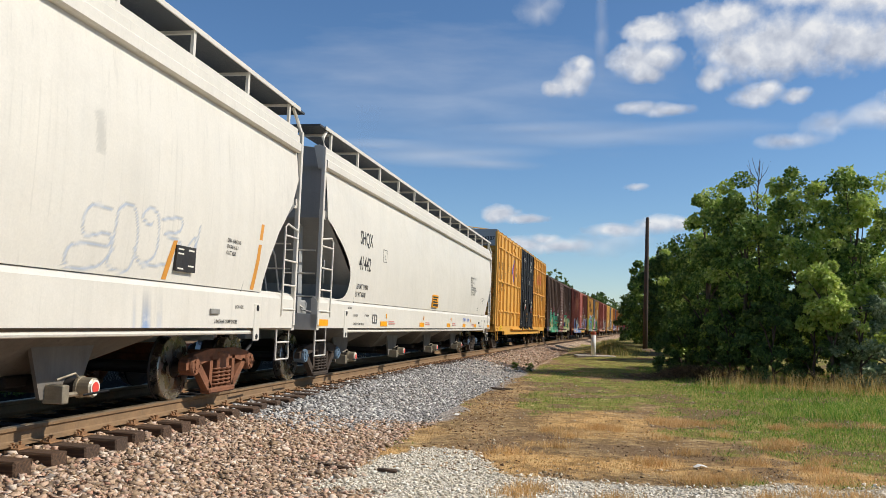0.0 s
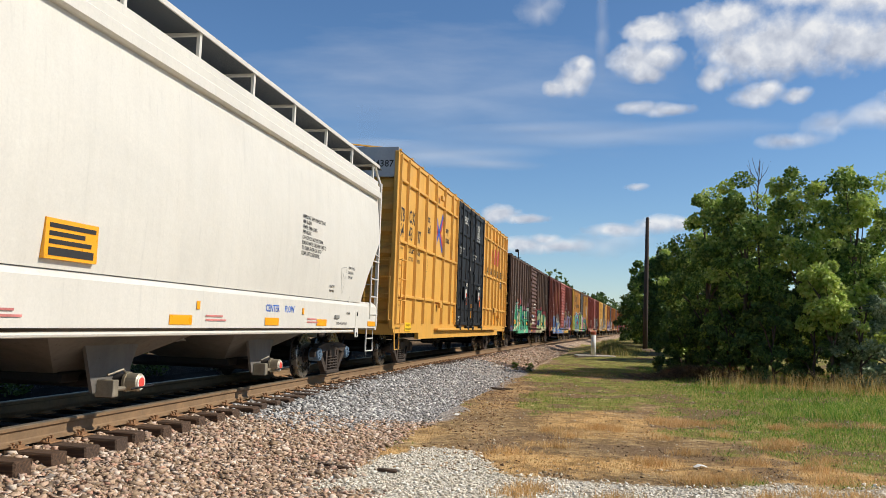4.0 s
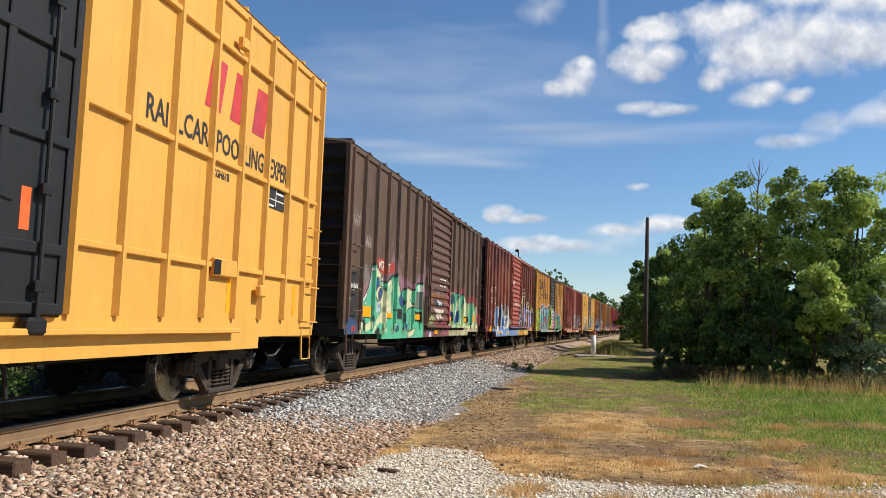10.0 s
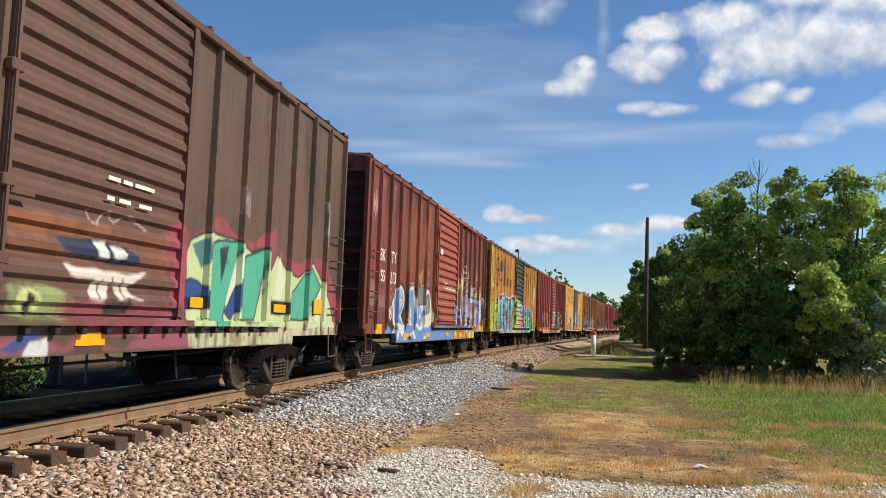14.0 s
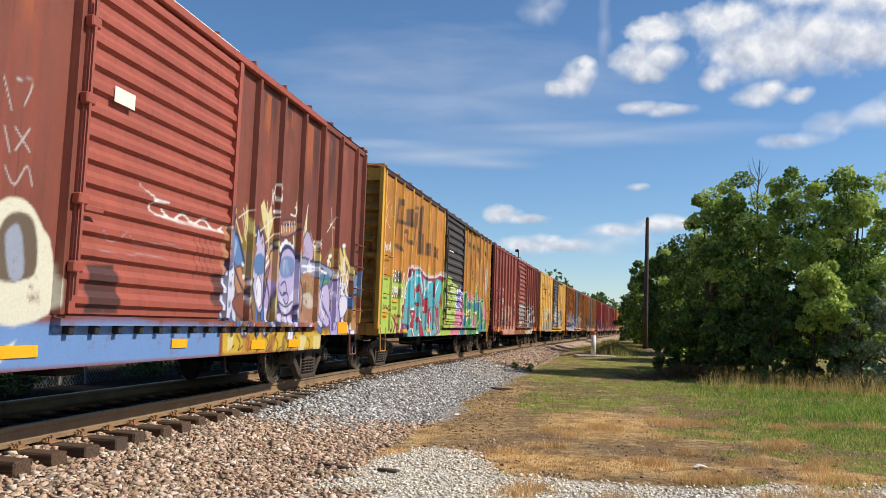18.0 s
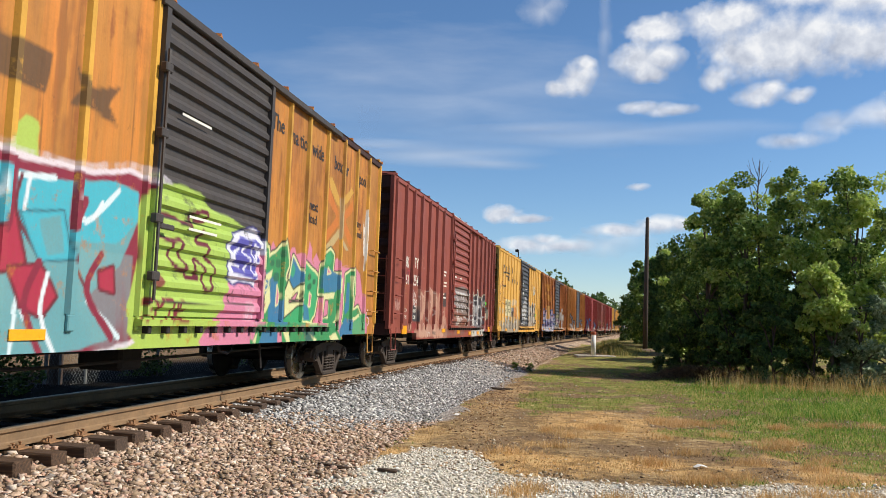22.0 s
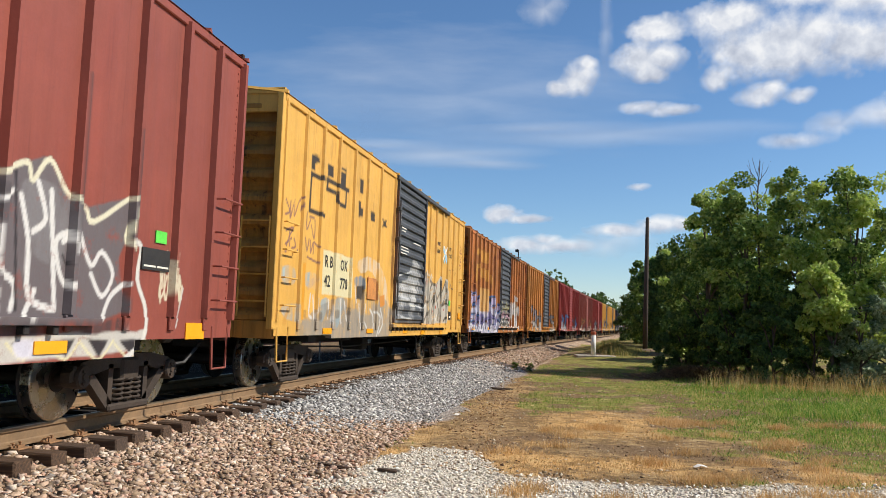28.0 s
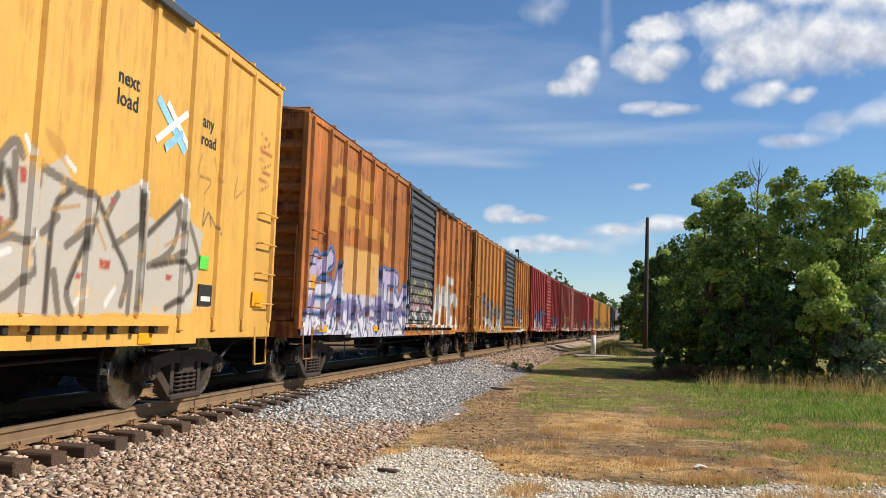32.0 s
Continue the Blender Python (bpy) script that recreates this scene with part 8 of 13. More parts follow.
def silver_wild_letters(b, x, z):
    fill(b, x, z, "8a6f5a", (1.28, 2.11, 1.67, 2.14, 1.92, 1.99, 1.81, 1.65, 1.73, 1.3, 1.88, 1.06, 1.41, 1.07), a=0.6, r=1)
    fill(b, x, z, "8a8783", (1.93, 1.81, 2.14, 1.9, 2.44, 1.88, 2.61, 1.09, 2.06, 1.07), a=0.5, r=1)
    stroke(b, x, z, "ece6dc", 0.045, (1.91, 2.11, 2.43, 2.15, 2.43, 2.02), a=0.9)
    stroke(b, x, z, "ece6dc", 0.045, (1.88, 1.98, 1.9, 1.66, 1.92, 1.43, 2.04, 1.26), a=0.9)
    stroke(b, x, z, "ece6dc", 0.045, (2.1, 1.84, 2.18, 1.62, 2.11, 1.5), a=0.9)
    stroke(b, x, z, "ece6dc", 0.045, (1.93, 1.93, 2.3, 1.95, 2.39, 1.87), a=0.9)
    stroke(b, x, z, "ece6dc", 0.045, (2.42, 1.62, 2.34, 1.43, 2.58, 1.25), a=0.9)
    stroke(b, x, z, "ece6dc", 0.045, (2.23, 1.18, 2.58, 1.41), a=0.9)
    fill(b, x, z, "cfcac4", (2.07, 1.41, 2.24, 1.42, 2.25, 1.07, 2.08, 1.07), a=0.85, r=1)
    fill(b, x, z, "e8e2d6", (2.1, 1.84, 2.17, 1.63, 2.11, 1.5, 2.04, 1.53), a=0.9)
    stroke(b, x, z, "c8963c", 0.02, (2.14, 1.89, 2.23, 1.79, 2.21, 1.73, 2.32, 1.82, 2.29, 1.7))
    stroke(b, x, z, "d8ccc0", 0.02, (2.5, 1.98, 2.59, 1.9, 2.53, 1.79))
    stroke(b, x, z, "ece6dc", 0.016, (2.74, 1.65, 2.82, 1.49, 2.82, 1.29))
    fill(b, x, z, "6b696a", (2.77, 1.02, 2.77, 1.42, 2.93, 1.87, 3.06, 2.3, 3.27, 2.12, 3.6, 2.24, 3.8, 2.31, 4.07, 2.41, 4.35, 2.15, 4.7, 2.07, 5.44, 2.3, 5.4, 1.88, 5.23, 1.65, 5.4, 1.12, 5.01, 1.04, 3.89, 0.96), a=0.92)
    fill(b, x, z, "4a4849", (3.15, 2.04, 3.6, 2.1, 3.64, 1.84, 3.37, 1.82), a=0.8, r=1)
    fill(b, x, z, "8c8988", (3.74, 2.12, 4.18, 2.18, 4.54, 1.94, 4.43, 1.52, 3.96, 1.57), a=0.7, r=1)
    stroke(b, x, z, "efe8c8", 0.045, (2.91, 1.73, 2.99, 1.91, 3.06, 2.3, 3.24, 2.13, 3.52, 2.2, 3.8, 2.32, 3.88, 2.18, 4.08, 2.4, 4.35, 2.15, 4.63, 2.06, 4.78, 1.95, 5.45, 2.29, 5.32, 1.88, 5.42, 1.76))
    stroke(b, x, z, "eeeae2", 0.055, (2.8, 1.03, 3.06, 1.3, 2.88, 1.36, 2.88, 1.66, 3.06, 1.78, 3.28, 1.76, 3.42, 1.56, 3.37, 1.31, 3.07, 1.26, 3.35, 1.1, 3.46, 1.24))
    stroke(b, x, z, "eeeae2", 0.05, (3.09, 1.68, 3.22, 1.62, 3.23, 1.45, 3.08, 1.42, 3.02, 1.56, 3.09, 1.65))
    stroke(b, x, z, "eeeae2", 0.05, (3.29, 1.91, 3.46, 1.72, 3.45, 1.46, 3.74, 1.33, 3.73, 1.11))
    stroke(b, x, z, "eeeae2", 0.05, (3.75, 2.04, 3.88, 1.68, 3.93, 1.23, 4.24, 1.12))
    stroke(b, x, z, "eeeae2", 0.05, (3.95, 2.18, 4.08, 1.89, 3.93, 1.76))
    stroke(b, x, z, "eeeae2", 0.05, (4.13, 2.13, 4.28, 1.12))
    stroke(b, x, z, "eeeae2", 0.05, (4.39, 1.8, 4.24, 1.71, 4.32, 1.44, 4.46, 1.32, 4.56, 1.49, 4.44, 1.74, 4.34, 1.72))
    stroke(b, x, z, "eeeae2", 0.045, (4.55, 1.86, 4.77, 1.54, 4.93, 1.68, 5.14, 1.48, 4.98, 1.26, 4.78, 1.46))
    stroke(b, x, z, "eeeae2", 0.05, (5.01, 1.05, 5.12, 1.26, 5.35, 1.4))
    stroke(b, x, z, "eeeae2", 0.05, (3.22, 1.03, 3.35, 1.25, 3.47, 1.07))
    stroke(b, x, z, "eeeae2", 0.05, (4, 1.27, 3.88, 1.04))
    stroke(b, x, z, "eeeae2", 0.04, (3.25, 1.98, 3.48, 1.97, 3.68, 2.07))
    stroke(b, x, z, "2a2a2c", 0.02, (3.25, 1.73, 3.34, 1.56, 3.3, 1.35))
    stroke(b, x, z, "2a2a2c", 0.02, (3.09, 1.55, 3.14, 1.51))
    stroke(b, x, z, "2a2a2c", 0.02, (4.34, 1.6, 4.4, 1.52))
    stroke(b, x, z, "2a2a2c", 0.025, (3.67, 2.22, 3.79, 1.11))
    fill(b, x, z, "3c3a3b", (2.79, 0.96, 5.39, 1.05, 5.42, 0.88, 2.83, 0.87), a=0.8)
    fill(b, x, z, "d8d4c8", (2.79, 0.87, 5.82, 0.94, 5.74, 0.73, 2.98, 0.66), a=0.95)
    fill(b, x, z, "2c2c2e", (2.92, 0.86, 3.13, 0.88, 3.06, 0.74))
    stroke(b, x, z, "efe6b8", 0.02, (2.86, 0.85, 3.05, 0.72, 3.2, 0.86))
    fill(b, x, z, "2c2c2e", (3.3, 0.86, 3.54, 0.87, 3.46, 0.73))
    stroke(b, x, z, "efe6b8", 0.02, (3.24, 0.84, 3.45, 0.71, 3.61, 0.86))
    fill(b, x, z, "2c2c2e", (3.76, 0.85, 4.03, 0.87, 3.94, 0.72))
    stroke(b, x, z, "efe6b8", 0.02, (3.7, 0.84, 3.92, 0.7, 4.11, 0.85))
    fill(b, x, z, "2c2c2e", (4.28, 0.85, 4.58, 0.86, 4.47, 0.7))
    stroke(b, x, z, "efe6b8", 0.02, (4.2, 0.83, 4.46, 0.68, 4.67, 0.84))
    fill(b, x, z, "2c2c2e", (4.77, 0.84, 5.11, 0.85, 4.99, 0.69))
    stroke(b, x, z, "efe6b8", 0.02, (4.69, 0.82, 4.97, 0.66, 5.21, 0.84))
    fill(b, x, z, "2c2c2e", (5.32, 0.83, 5.7, 0.85, 5.56, 0.67))
    stroke(b, x, z, "efe6b8", 0.02, (5.23, 0.81, 5.55, 0.65, 5.81, 0.83))
    stroke(b, x, z, "ece8dc", 0.06, (5.41, 1.83, 5.62, 1.8, 5.59, 1.46, 5.79, 1.15, 5.75, 0.83, 5.45, 0.66))
    fill(b, x, z, "e8e4ee", (3.78, 0.85, 4.05, 0.86, 4.03, 0.72, 3.84, 0.72), a=0.9, r=1)
    spray_tag(b, x, z, 6.0, 1.1, 0.6, 0.7, hot("e6d8b8"), 89, 0.016, 20)
    stroke(b, x, z, "d8d0c8", 0.018, (6.58, 1.41, 6.52, 1.21, 6.44, 0.97))
    spray_streaks(b, x, z, 4.45, 4.62, 1.6, 3.3, hot("3c3a3b"), 0.9, 77, 0.5, 0.3)
    spray_streaks(b, x, z, 5.38, 5.5, 1.6, 3.0, hot("3c3a3b"), 0.8, 78, 0.5, 0.3)


def faded_wash(b, x, z):
    spray_patch(b, x, z, -6.9, -1.3, 0.6, 1.3, hot("a5a198"), 0.75, 3, 0.5)
    fill(b, x, z, "e6e0d0", (-3.86, 2.25, -3.34, 2.41, -2.42, 2.34, -1.68, 1.93, -1.39, 1.21, -1.98, 1.56, -2.86, 2.13, -3.71, 2.05), a=0.6, r=1)
    fill(b, x, z, "8ab8c8", (-6.62, 1.87, -6.07, 1.84, -5.94, 1.67, -6.08, 1.54, -6.42, 1.64, -6.65, 1.67), a=0.75, r=1)
    fill(b, x, z, "8ab8c8", (-7.66, 1.89, -7.18, 1.9, -7.12, 1.67, -7.6, 1.65), a=0.45, r=1)
    fill(b, x, z, "7fb6cc", (-7.61, 1.28, -6.83, 1.35, -6.8, 1.08, -7.41, 1.11), a=0.5, r=1)
    fill(b, x, z, "7fb6cc", (-5.89, 1.43, -5.53, 1.47, -5.67, 1.14, -5.89, 1.09), a=0.7, r=1)
    fill(b, x, z, "7fb6cc", (-5.14, 1.46, -4.61, 1.49, -4.97, 0.97, -5.19, 1.1), a=0.6, r=1)
    fill(b, x, z, "e0a03c", (-7.58, 1.03, -7.37, 1.29, -7.3, 1.22, -7.46, 1), a=0.7)
    fill(b, x, z, "8f8d86", (-5.14, 1.51, -4.14, 1.51, -3.39, 1.71, -1.63, 1.57, -1.42, 0.76, -6.62, 0.81, -6.59, 1.12), a=0.7, r=1)
    fill(b, x, z, "c8a890", (-6.58, 1.71, -6.28, 1.8, -6.1, 1.75, -6.49, 1.6), a=0.6, r=1)
    fill(b, x, z, "f0e3b2", (-5.87, 2.31, -4.34, 2.31, -4.24, 1.53, -5.86, 1.55))
    stroke(b, x, z, "e8e6e0", 0.05, (-6.4, 1.52, -6.44, 1.2, -6.31, 1.13), a=0.85)
    stroke(b, x, z, "e8e6e0", 0.05, (-6.28, 1.49, -6.19, 1.13), a=0.85)
    stroke(b, x, z, "e8e6e0", 0.05, (-6.04, 1.55, -6.12, 1.21), a=0.85)
    stroke(b, x, z, "e8e6e0", 0.05, (-5.48, 1.45, -5.49, 1.14), a=0.85)
    stroke(b, x, z, "e8e6e0", 0.05, (-5.28, 1.41, -5.33, 1.05), a=0.85)
    stroke(b, x, z, "e8e6e0", 0.05, (-4.83, 1.48, -4.79, 1.06), a=0.85)
    stroke(b, x, z, "e8e6e0", 0.05, (-4.6, 1.44, -4.44, 1.11), a=0.85)
    stroke(b, x, z, "e8e6e0", 0.05, (-3.99, 1.77, -3.86, 1.47), a=0.85)
    stroke(b, x, z, "e8e6e0", 0.05, (-3.21, 1.45, -3.31, 1.13, -3.14, 0.97), a=0.85)
    stroke(b, x, z, "e8e6e0", 0.05, (-2.91, 1.35, -2.66, 1.19, -2.69, 0.86), a=0.85)
    stroke(b, x, z, "e8e6e0", 0.05, (-2.12, 1.38, -1.91, 1.09, -2.21, 0.85), a=0.85)
    stroke(b, x, z, "e8e6e0", 0.05, (-3.69, 1.43, -3.56, 0.97), a=0.85)
    stroke(b, x, z, "e8e6e0", 0.05, (-2.6, 1.3, -2.1, 1.2, -2.37, 0.8), a=0.85)
    fill(b, x, z, "5b8aa8", (-4.05, 1.92, -3.56, 1.99, -3.39, 1.76, -3.93, 1.78), a=0.8, r=1)
    fill(b, x, z, "e8922c", (-2.24, 1.63, -1.83, 1.71, -1.76, 1.48, -2.13, 1.42), a=0.9)
    fill(b, x, z, "6b655c", (-3.72, 1.17, -3.44, 1.07, -3.56, 0.97, -3.76, 1.02), a=0.7, r=1)
    fill(b, x, z, "5a4c40", (-6.69, 1.25, -6.51, 1.26, -6.51, 1.14, -6.66, 1.14), a=0.6, r=1)
    fill(b, x, z, "5a4c40", (-6.01, 1.23, -5.8, 1.24, -5.81, 1.11, -5.98, 1.11), a=0.6, r=1)
    fill(b, x, z, "5a4c40", (-5.57, 1.29, -5.35, 1.29, -5.35, 1.16, -5.54, 1.17), a=0.6, r=1)
    fill(b, x, z, "5a4c40", (-5.13, 1.28, -4.89, 1.29, -4.89, 1.15, -5.1, 1.15), a=0.6, r=1)
    fill(b, x, z, "5a4c40", (-4.55, 1.34, -4.28, 1.35, -4.28, 1.21, -4.51, 1.21), a=0.6, r=1)
    fill(b, x, z, "3a3634", (-3.9, 1.78, -3.48, 1.81, -3.5, 1.53, -3.87, 1.52))
    fill(b, x, z, "b8763a", (-3.14, 2, -2.5, 1.98, -2.47, 1.55, -3.11, 1.55))
    fill(b, x, z, "f2a61e", (-6.8, 2.02, -6.68, 2.03, -6.67, 1.09, -6.77, 1.09))
    fill(b, x, z, "a8cdd6", (-7.63, 1.87, -7.54, 1.9, -7.54, 1.67, -7.61, 1.73), a=0.7)
    stroke(b, x, z, "7a5060", 0.03, (-7.63, 2.91, -7.47, 2.76, -7.63, 2.69), a=0.85)
    stroke(b, x, z, "7a5060", 0.03, (-7.44, 2.92, -7.44, 2.66, -7.3, 2.93), a=0.85)
    stroke(b, x, z, "7a5060", 0.03, (-7.28, 2.97, -7.28, 2.71, -7.14, 2.91), a=0.85)
    stroke(b, x, z, "7a5060", 0.03, (-7.11, 2.96, -6.94, 3.06, -7.02, 2.84), a=0.85)
    stroke(b, x, z, "7a5060", 0.03, (-7.57, 2.45, -7.29, 2.52, -7.44, 2.37, -7.53, 2.22), a=0.85)
    stroke(b, x, z, "7a5060", 0.03, (-7.34, 2.35, -7.58, 2.24), a=0.85)
    stroke(b, x, z, "7a5060", 0.03, (-7.24, 2.36, -7.16, 2.24, -7.32, 2.2), a=0.85)
    stroke(b, x, z, "7a5060", 0.03, (-7.43, 2.44, -7.41, 2.23), a=0.85)
    stroke(b, x, z, "7a5060", 0.03, (-6.73, 2.85, -6.71, 2.57, -6.56, 2.74), a=0.85)
    stroke(b, x, z, "7a5060", 0.03, (-6.6, 2.79, -6.36, 2.76, -6.36, 2.45, -6.51, 2.65), a=0.85)
    stroke(b, x, z, "7a5060", 0.03, (-6.75, 2.42, -6.66, 2.22, -6.59, 2.41), a=0.85)
    stroke(b, x, z, "7a5060", 0.03, (-6.53, 2.4, -6.49, 2.2, -6.39, 2.38, -6.37, 2.2), a=0.85)
    stroke(b, x, z, "7a5060", 0.03, (-6.35, 2.39, -6.14, 2.33), a=0.85)
    stroke(b, x, z, "7a5060", 0.03, (-6.64, 2.12, -6.14, 2.06), a=0.85)
    stroke(b, x, z, "7a5060", 0.03, (-7.57, 2.13, -7.53, 2.13), a=0.85)
    stroke(b, x, z, "7a5060", 0.03, (-7.08, 2.18, -7.07, 2.19), a=0.85)
    fill(b, x, z, "d8d4cc", (-0.83, 1.99, 0.11, 2.19, 0.51, 2.65, 1.3, 2.51, 0.91, 1.68, -0.65, 1.49), a=0.6, r=1)
    spray_streaks(b, x, z, -1.2, 1.7, 1.0, 2.1, hot("d8d4cc"), 0.8, 121, 0.28, 0.45)
    stroke(b, x, z, "ecebe6", 0.04, (-0.52, 2.01, 0.6, 2.06), a=0.8)
    stroke(b, x, z, "ecebe6", 0.04, (-0.76, 2.19, 0.32, 2.35), a=0.8)
    stroke(b, x, z, "ecebe6", 0.04, (-0.47, 1.69, 0.19, 1.65), a=0.8)
    stroke(b, x, z, "ecebe6", 0.04, (0.44, 1.56, 1.72, 1.49), a=0.8)
    stroke(b, x, z, "ecebe6", 0.04, (-0.62, 1.23, 0.5, 1.18), a=0.8)
    fill(b, x, z, "7a5434", (-0.6, 1.1, 2.07, 1.09, 2.08, 0.97, -0.58, 1), a=0.7)
    spray_patch(b, x, z, -1.35, -1.15, 1.0, 4.2, hot("8a5a30"), 0.6, 123, 0.2)


def grey_wild_letters(b, x, z):
    fill(b, x, z, "cdc9be", (1.78, 2.2, 1.91, 2.32, 2.15, 2.32, 2.29, 2.49, 2.46, 2.35, 2.63, 2.25, 2.92, 2.44, 3.12, 2.22, 3.47, 2.17, 3.81, 2.3, 4.22, 2.46, 4.38, 2.13, 4.58, 2.07, 5.06, 2.45, 5.32, 2.2, 5.65, 2.1, 5.59, 1.73, 5.46, 1.13, 1.92, 1.06, 1.84, 1.32), a=0.92)
    stroke(b, x, z, "6e665a", 0.075, (1.91, 2.31, 2.09, 2.22, 2.21, 1.99), a=0.9)
    stroke(b, x, z, "6e665a", 0.075, (2.15, 2.3, 2.31, 2.46, 2.41, 2.35), a=0.9)
    stroke(b, x, z, "6e665a", 0.075, (2.18, 2.24, 2.11, 1.85, 1.91, 1.53), a=0.9)
    stroke(b, x, z, "6e665a", 0.075, (1.87, 1.47, 2.28, 1.68, 2.6, 1.65), a=0.9)
    stroke(b, x, z, "6e665a", 0.075, (2.26, 2.19, 2.38, 1.86, 2.13, 1.7), a=0.9)
    stroke(b, x, z, "6e665a", 0.075, (2.32, 2.36, 2.35, 1.88), a=0.9)
    stroke(b, x, z, "6e665a", 0.075, (2.63, 2.32, 2.99, 2.24, 3.49, 2.16), a=0.9)
    stroke(b, x, z, "6e665a", 0.075, (3.06, 2.18, 2.85, 1.95, 2.83, 1.1), a=0.9)
    stroke(b, x, z, "6e665a", 0.075, (2.91, 1.92, 2.72, 1.76), a=0.9)
    stroke(b, x, z, "6e665a", 0.075, (3.49, 2.16, 3.31, 1.72, 3.11, 1.31, 3.2, 1.1), a=0.9)
    stroke(b, x, z, "6e665a", 0.075, (3.53, 2.11, 3.79, 1.8, 4.05, 1.51, 3.98, 1.19), a=0.9)
    stroke(b, x, z, "6e665a", 0.075, (3.06, 1.69, 3.48, 1.95), a=0.9)
    stroke(b, x, z, "6e665a", 0.075, (3.8, 2.26, 3.62, 2.01), a=0.9)
    stroke(b, x, z, "6e665a", 0.075, (4.22, 2.4, 4.29, 1.52, 4.26, 1.16), a=0.9)
    stroke(b, x, z, "6e665a", 0.075, (3.79, 1.76, 4.23, 2), a=0.9)
    stroke(b, x, z, "6e665a", 0.075, (4.4, 1.94, 5.07, 2.4), a=0.9)
    stroke(b, x, z, "6e665a", 0.075, (5.07, 2.4, 4.95, 1.86, 4.45, 1.61), a=0.9)
    stroke(b, x, z, "6e665a", 0.075, (4.99, 2.26, 5.24, 1.89, 4.79, 1.68), a=0.9)
    stroke(b, x, z, "6e665a", 0.075, (5.3, 2.16, 5.57, 1.74, 5.18, 1.62), a=0.9)
    stroke(b, x, z, "6e665a", 0.075, (4.53, 1.62, 5.26, 1.71, 5.41, 1.41, 4.86, 1.18), a=0.9)
    stroke(b, x, z, "6e665a", 0.075, (1.93, 1.35, 2.24, 1.18, 2.62, 1.45), a=0.9)
    stroke(b, x, z, "6e665a", 0.075, (2.24, 1.18, 2.15, 1.09), a=0.9)
    stroke(b, x, z, "6e665a", 0.075, (2.91, 1.44, 3.01, 1.1), a=0.9)
    stroke(b, x, z, "6e665a", 0.075, (4.13, 1.51, 4.11, 1.12), a=0.9)
    stroke(b, x, z, "6e665a", 0.075, (2.58, 1.75, 2.65, 1.42), a=0.9)
    stroke(b, x, z, "332e28", 0.03, (1.91, 2.31, 2.09, 2.22, 2.21, 1.99), a=0.8)
    stroke(b, x, z, "332e28", 0.03, (2.18, 2.24, 2.11, 1.85, 1.91, 1.53), a=0.8)
    stroke(b, x, z, "332e28", 0.03, (2.26, 2.19, 2.38, 1.86, 2.13, 1.7), a=0.8)
    stroke(b, x, z, "332e28", 0.03, (3.06, 2.18, 2.85, 1.95, 2.83, 1.1), a=0.8)
    stroke(b, x, z, "332e28", 0.03, (3.49, 2.16, 3.31, 1.72, 3.11, 1.31), a=0.8)
    stroke(b, x, z, "332e28", 0.03, (3.53, 2.11, 3.79, 1.8, 4.05, 1.51), a=0.8)
    stroke(b, x, z, "332e28", 0.03, (4.22, 2.4, 4.29, 1.52), a=0.8)
    stroke(b, x, z, "332e28", 0.03, (4.4, 1.94, 5.07, 2.4), a=0.8)
    stroke(b, x, z, "332e28", 0.03, (4.53, 1.62, 5.26, 1.71, 5.41, 1.41, 4.86, 1.18), a=0.8)
    stroke(b, x, z, "c88c3c", 0.03, (1.97, 1.81, 2.21, 2.05), a=0.7)
    stroke(b, x, z, "c88c3c", 0.03, (2.09, 1.6, 2.32, 1.72), a=0.7)
    stroke(b, x, z, "c88c3c", 0.03, (2.84, 1.98, 3.2, 2.06), a=0.7)
    stroke(b, x, z, "c88c3c", 0.03, (1.88, 2.13, 1.99, 1.99), a=0.7)
    stroke(b, x, z, "c88c3c", 0.03, (3.49, 1.92, 3.66, 1.71), a=0.7)
    stroke(b, x, z, "c88c3c", 0.03, (4.77, 1.85, 5.12, 2.01), a=0.7)
    stroke(b, x, z, "c88c3c", 0.03, (3.17, 1.81, 3.35, 1.97), a=0.7)
    fill(b, x, z, "b84a42", (2.37, 2.26, 2.46, 2.26, 2.46, 2.13, 2.39, 2.13))
    fill(b, x, z, "b84a42", (2.18, 1.83, 2.24, 1.81, 2.22, 1.76, 2.17, 1.77))
    fill(b, x, z, "b84a42", (3.56, 1.62, 3.76, 1.61, 3.74, 1.52, 3.57, 1.53))
    fill(b, x, z, "b84a42", (3.25, 1.47, 3.32, 1.46, 3.3, 1.41, 3.23, 1.42))
    fill(b, x, z, "b84a42", (3.68, 2.21, 3.75, 2.21, 3.75, 2.14, 3.69, 2.15))
    fill(b, x, z, "b84a42", (4.81, 1.55, 4.99, 1.54, 4.93, 1.48, 4.82, 1.48))
    fill(b, x, z, "b84a42", (1.9, 1.98, 1.96, 1.97, 1.95, 1.94, 1.91, 1.94))
    stroke(b, x, z, "f6f2e8", 0.055, (2.43, 2.52, 2.5, 2.4), a=0.9)
    stroke(b, x, z, "f6f2e8", 0.055, (2.96, 2.45, 3.1, 2.37), a=0.9)
    stroke(b, x, z, "f6f2e8", 0.055, (4.21, 2.46, 4.31, 2.33), a=0.9)
    stroke(b, x, z, "f6f2e8", 0.055, (5.06, 2.45, 5.23, 2.34), a=0.9)
    stroke(b, x, z, "f6f2e8", 0.055, (2.64, 1.75, 2.6, 1.65), a=0.9)
    stroke(b, x, z, "f6f2e8", 0.055, (2.01, 1.45, 2.34, 1.58), a=0.9)
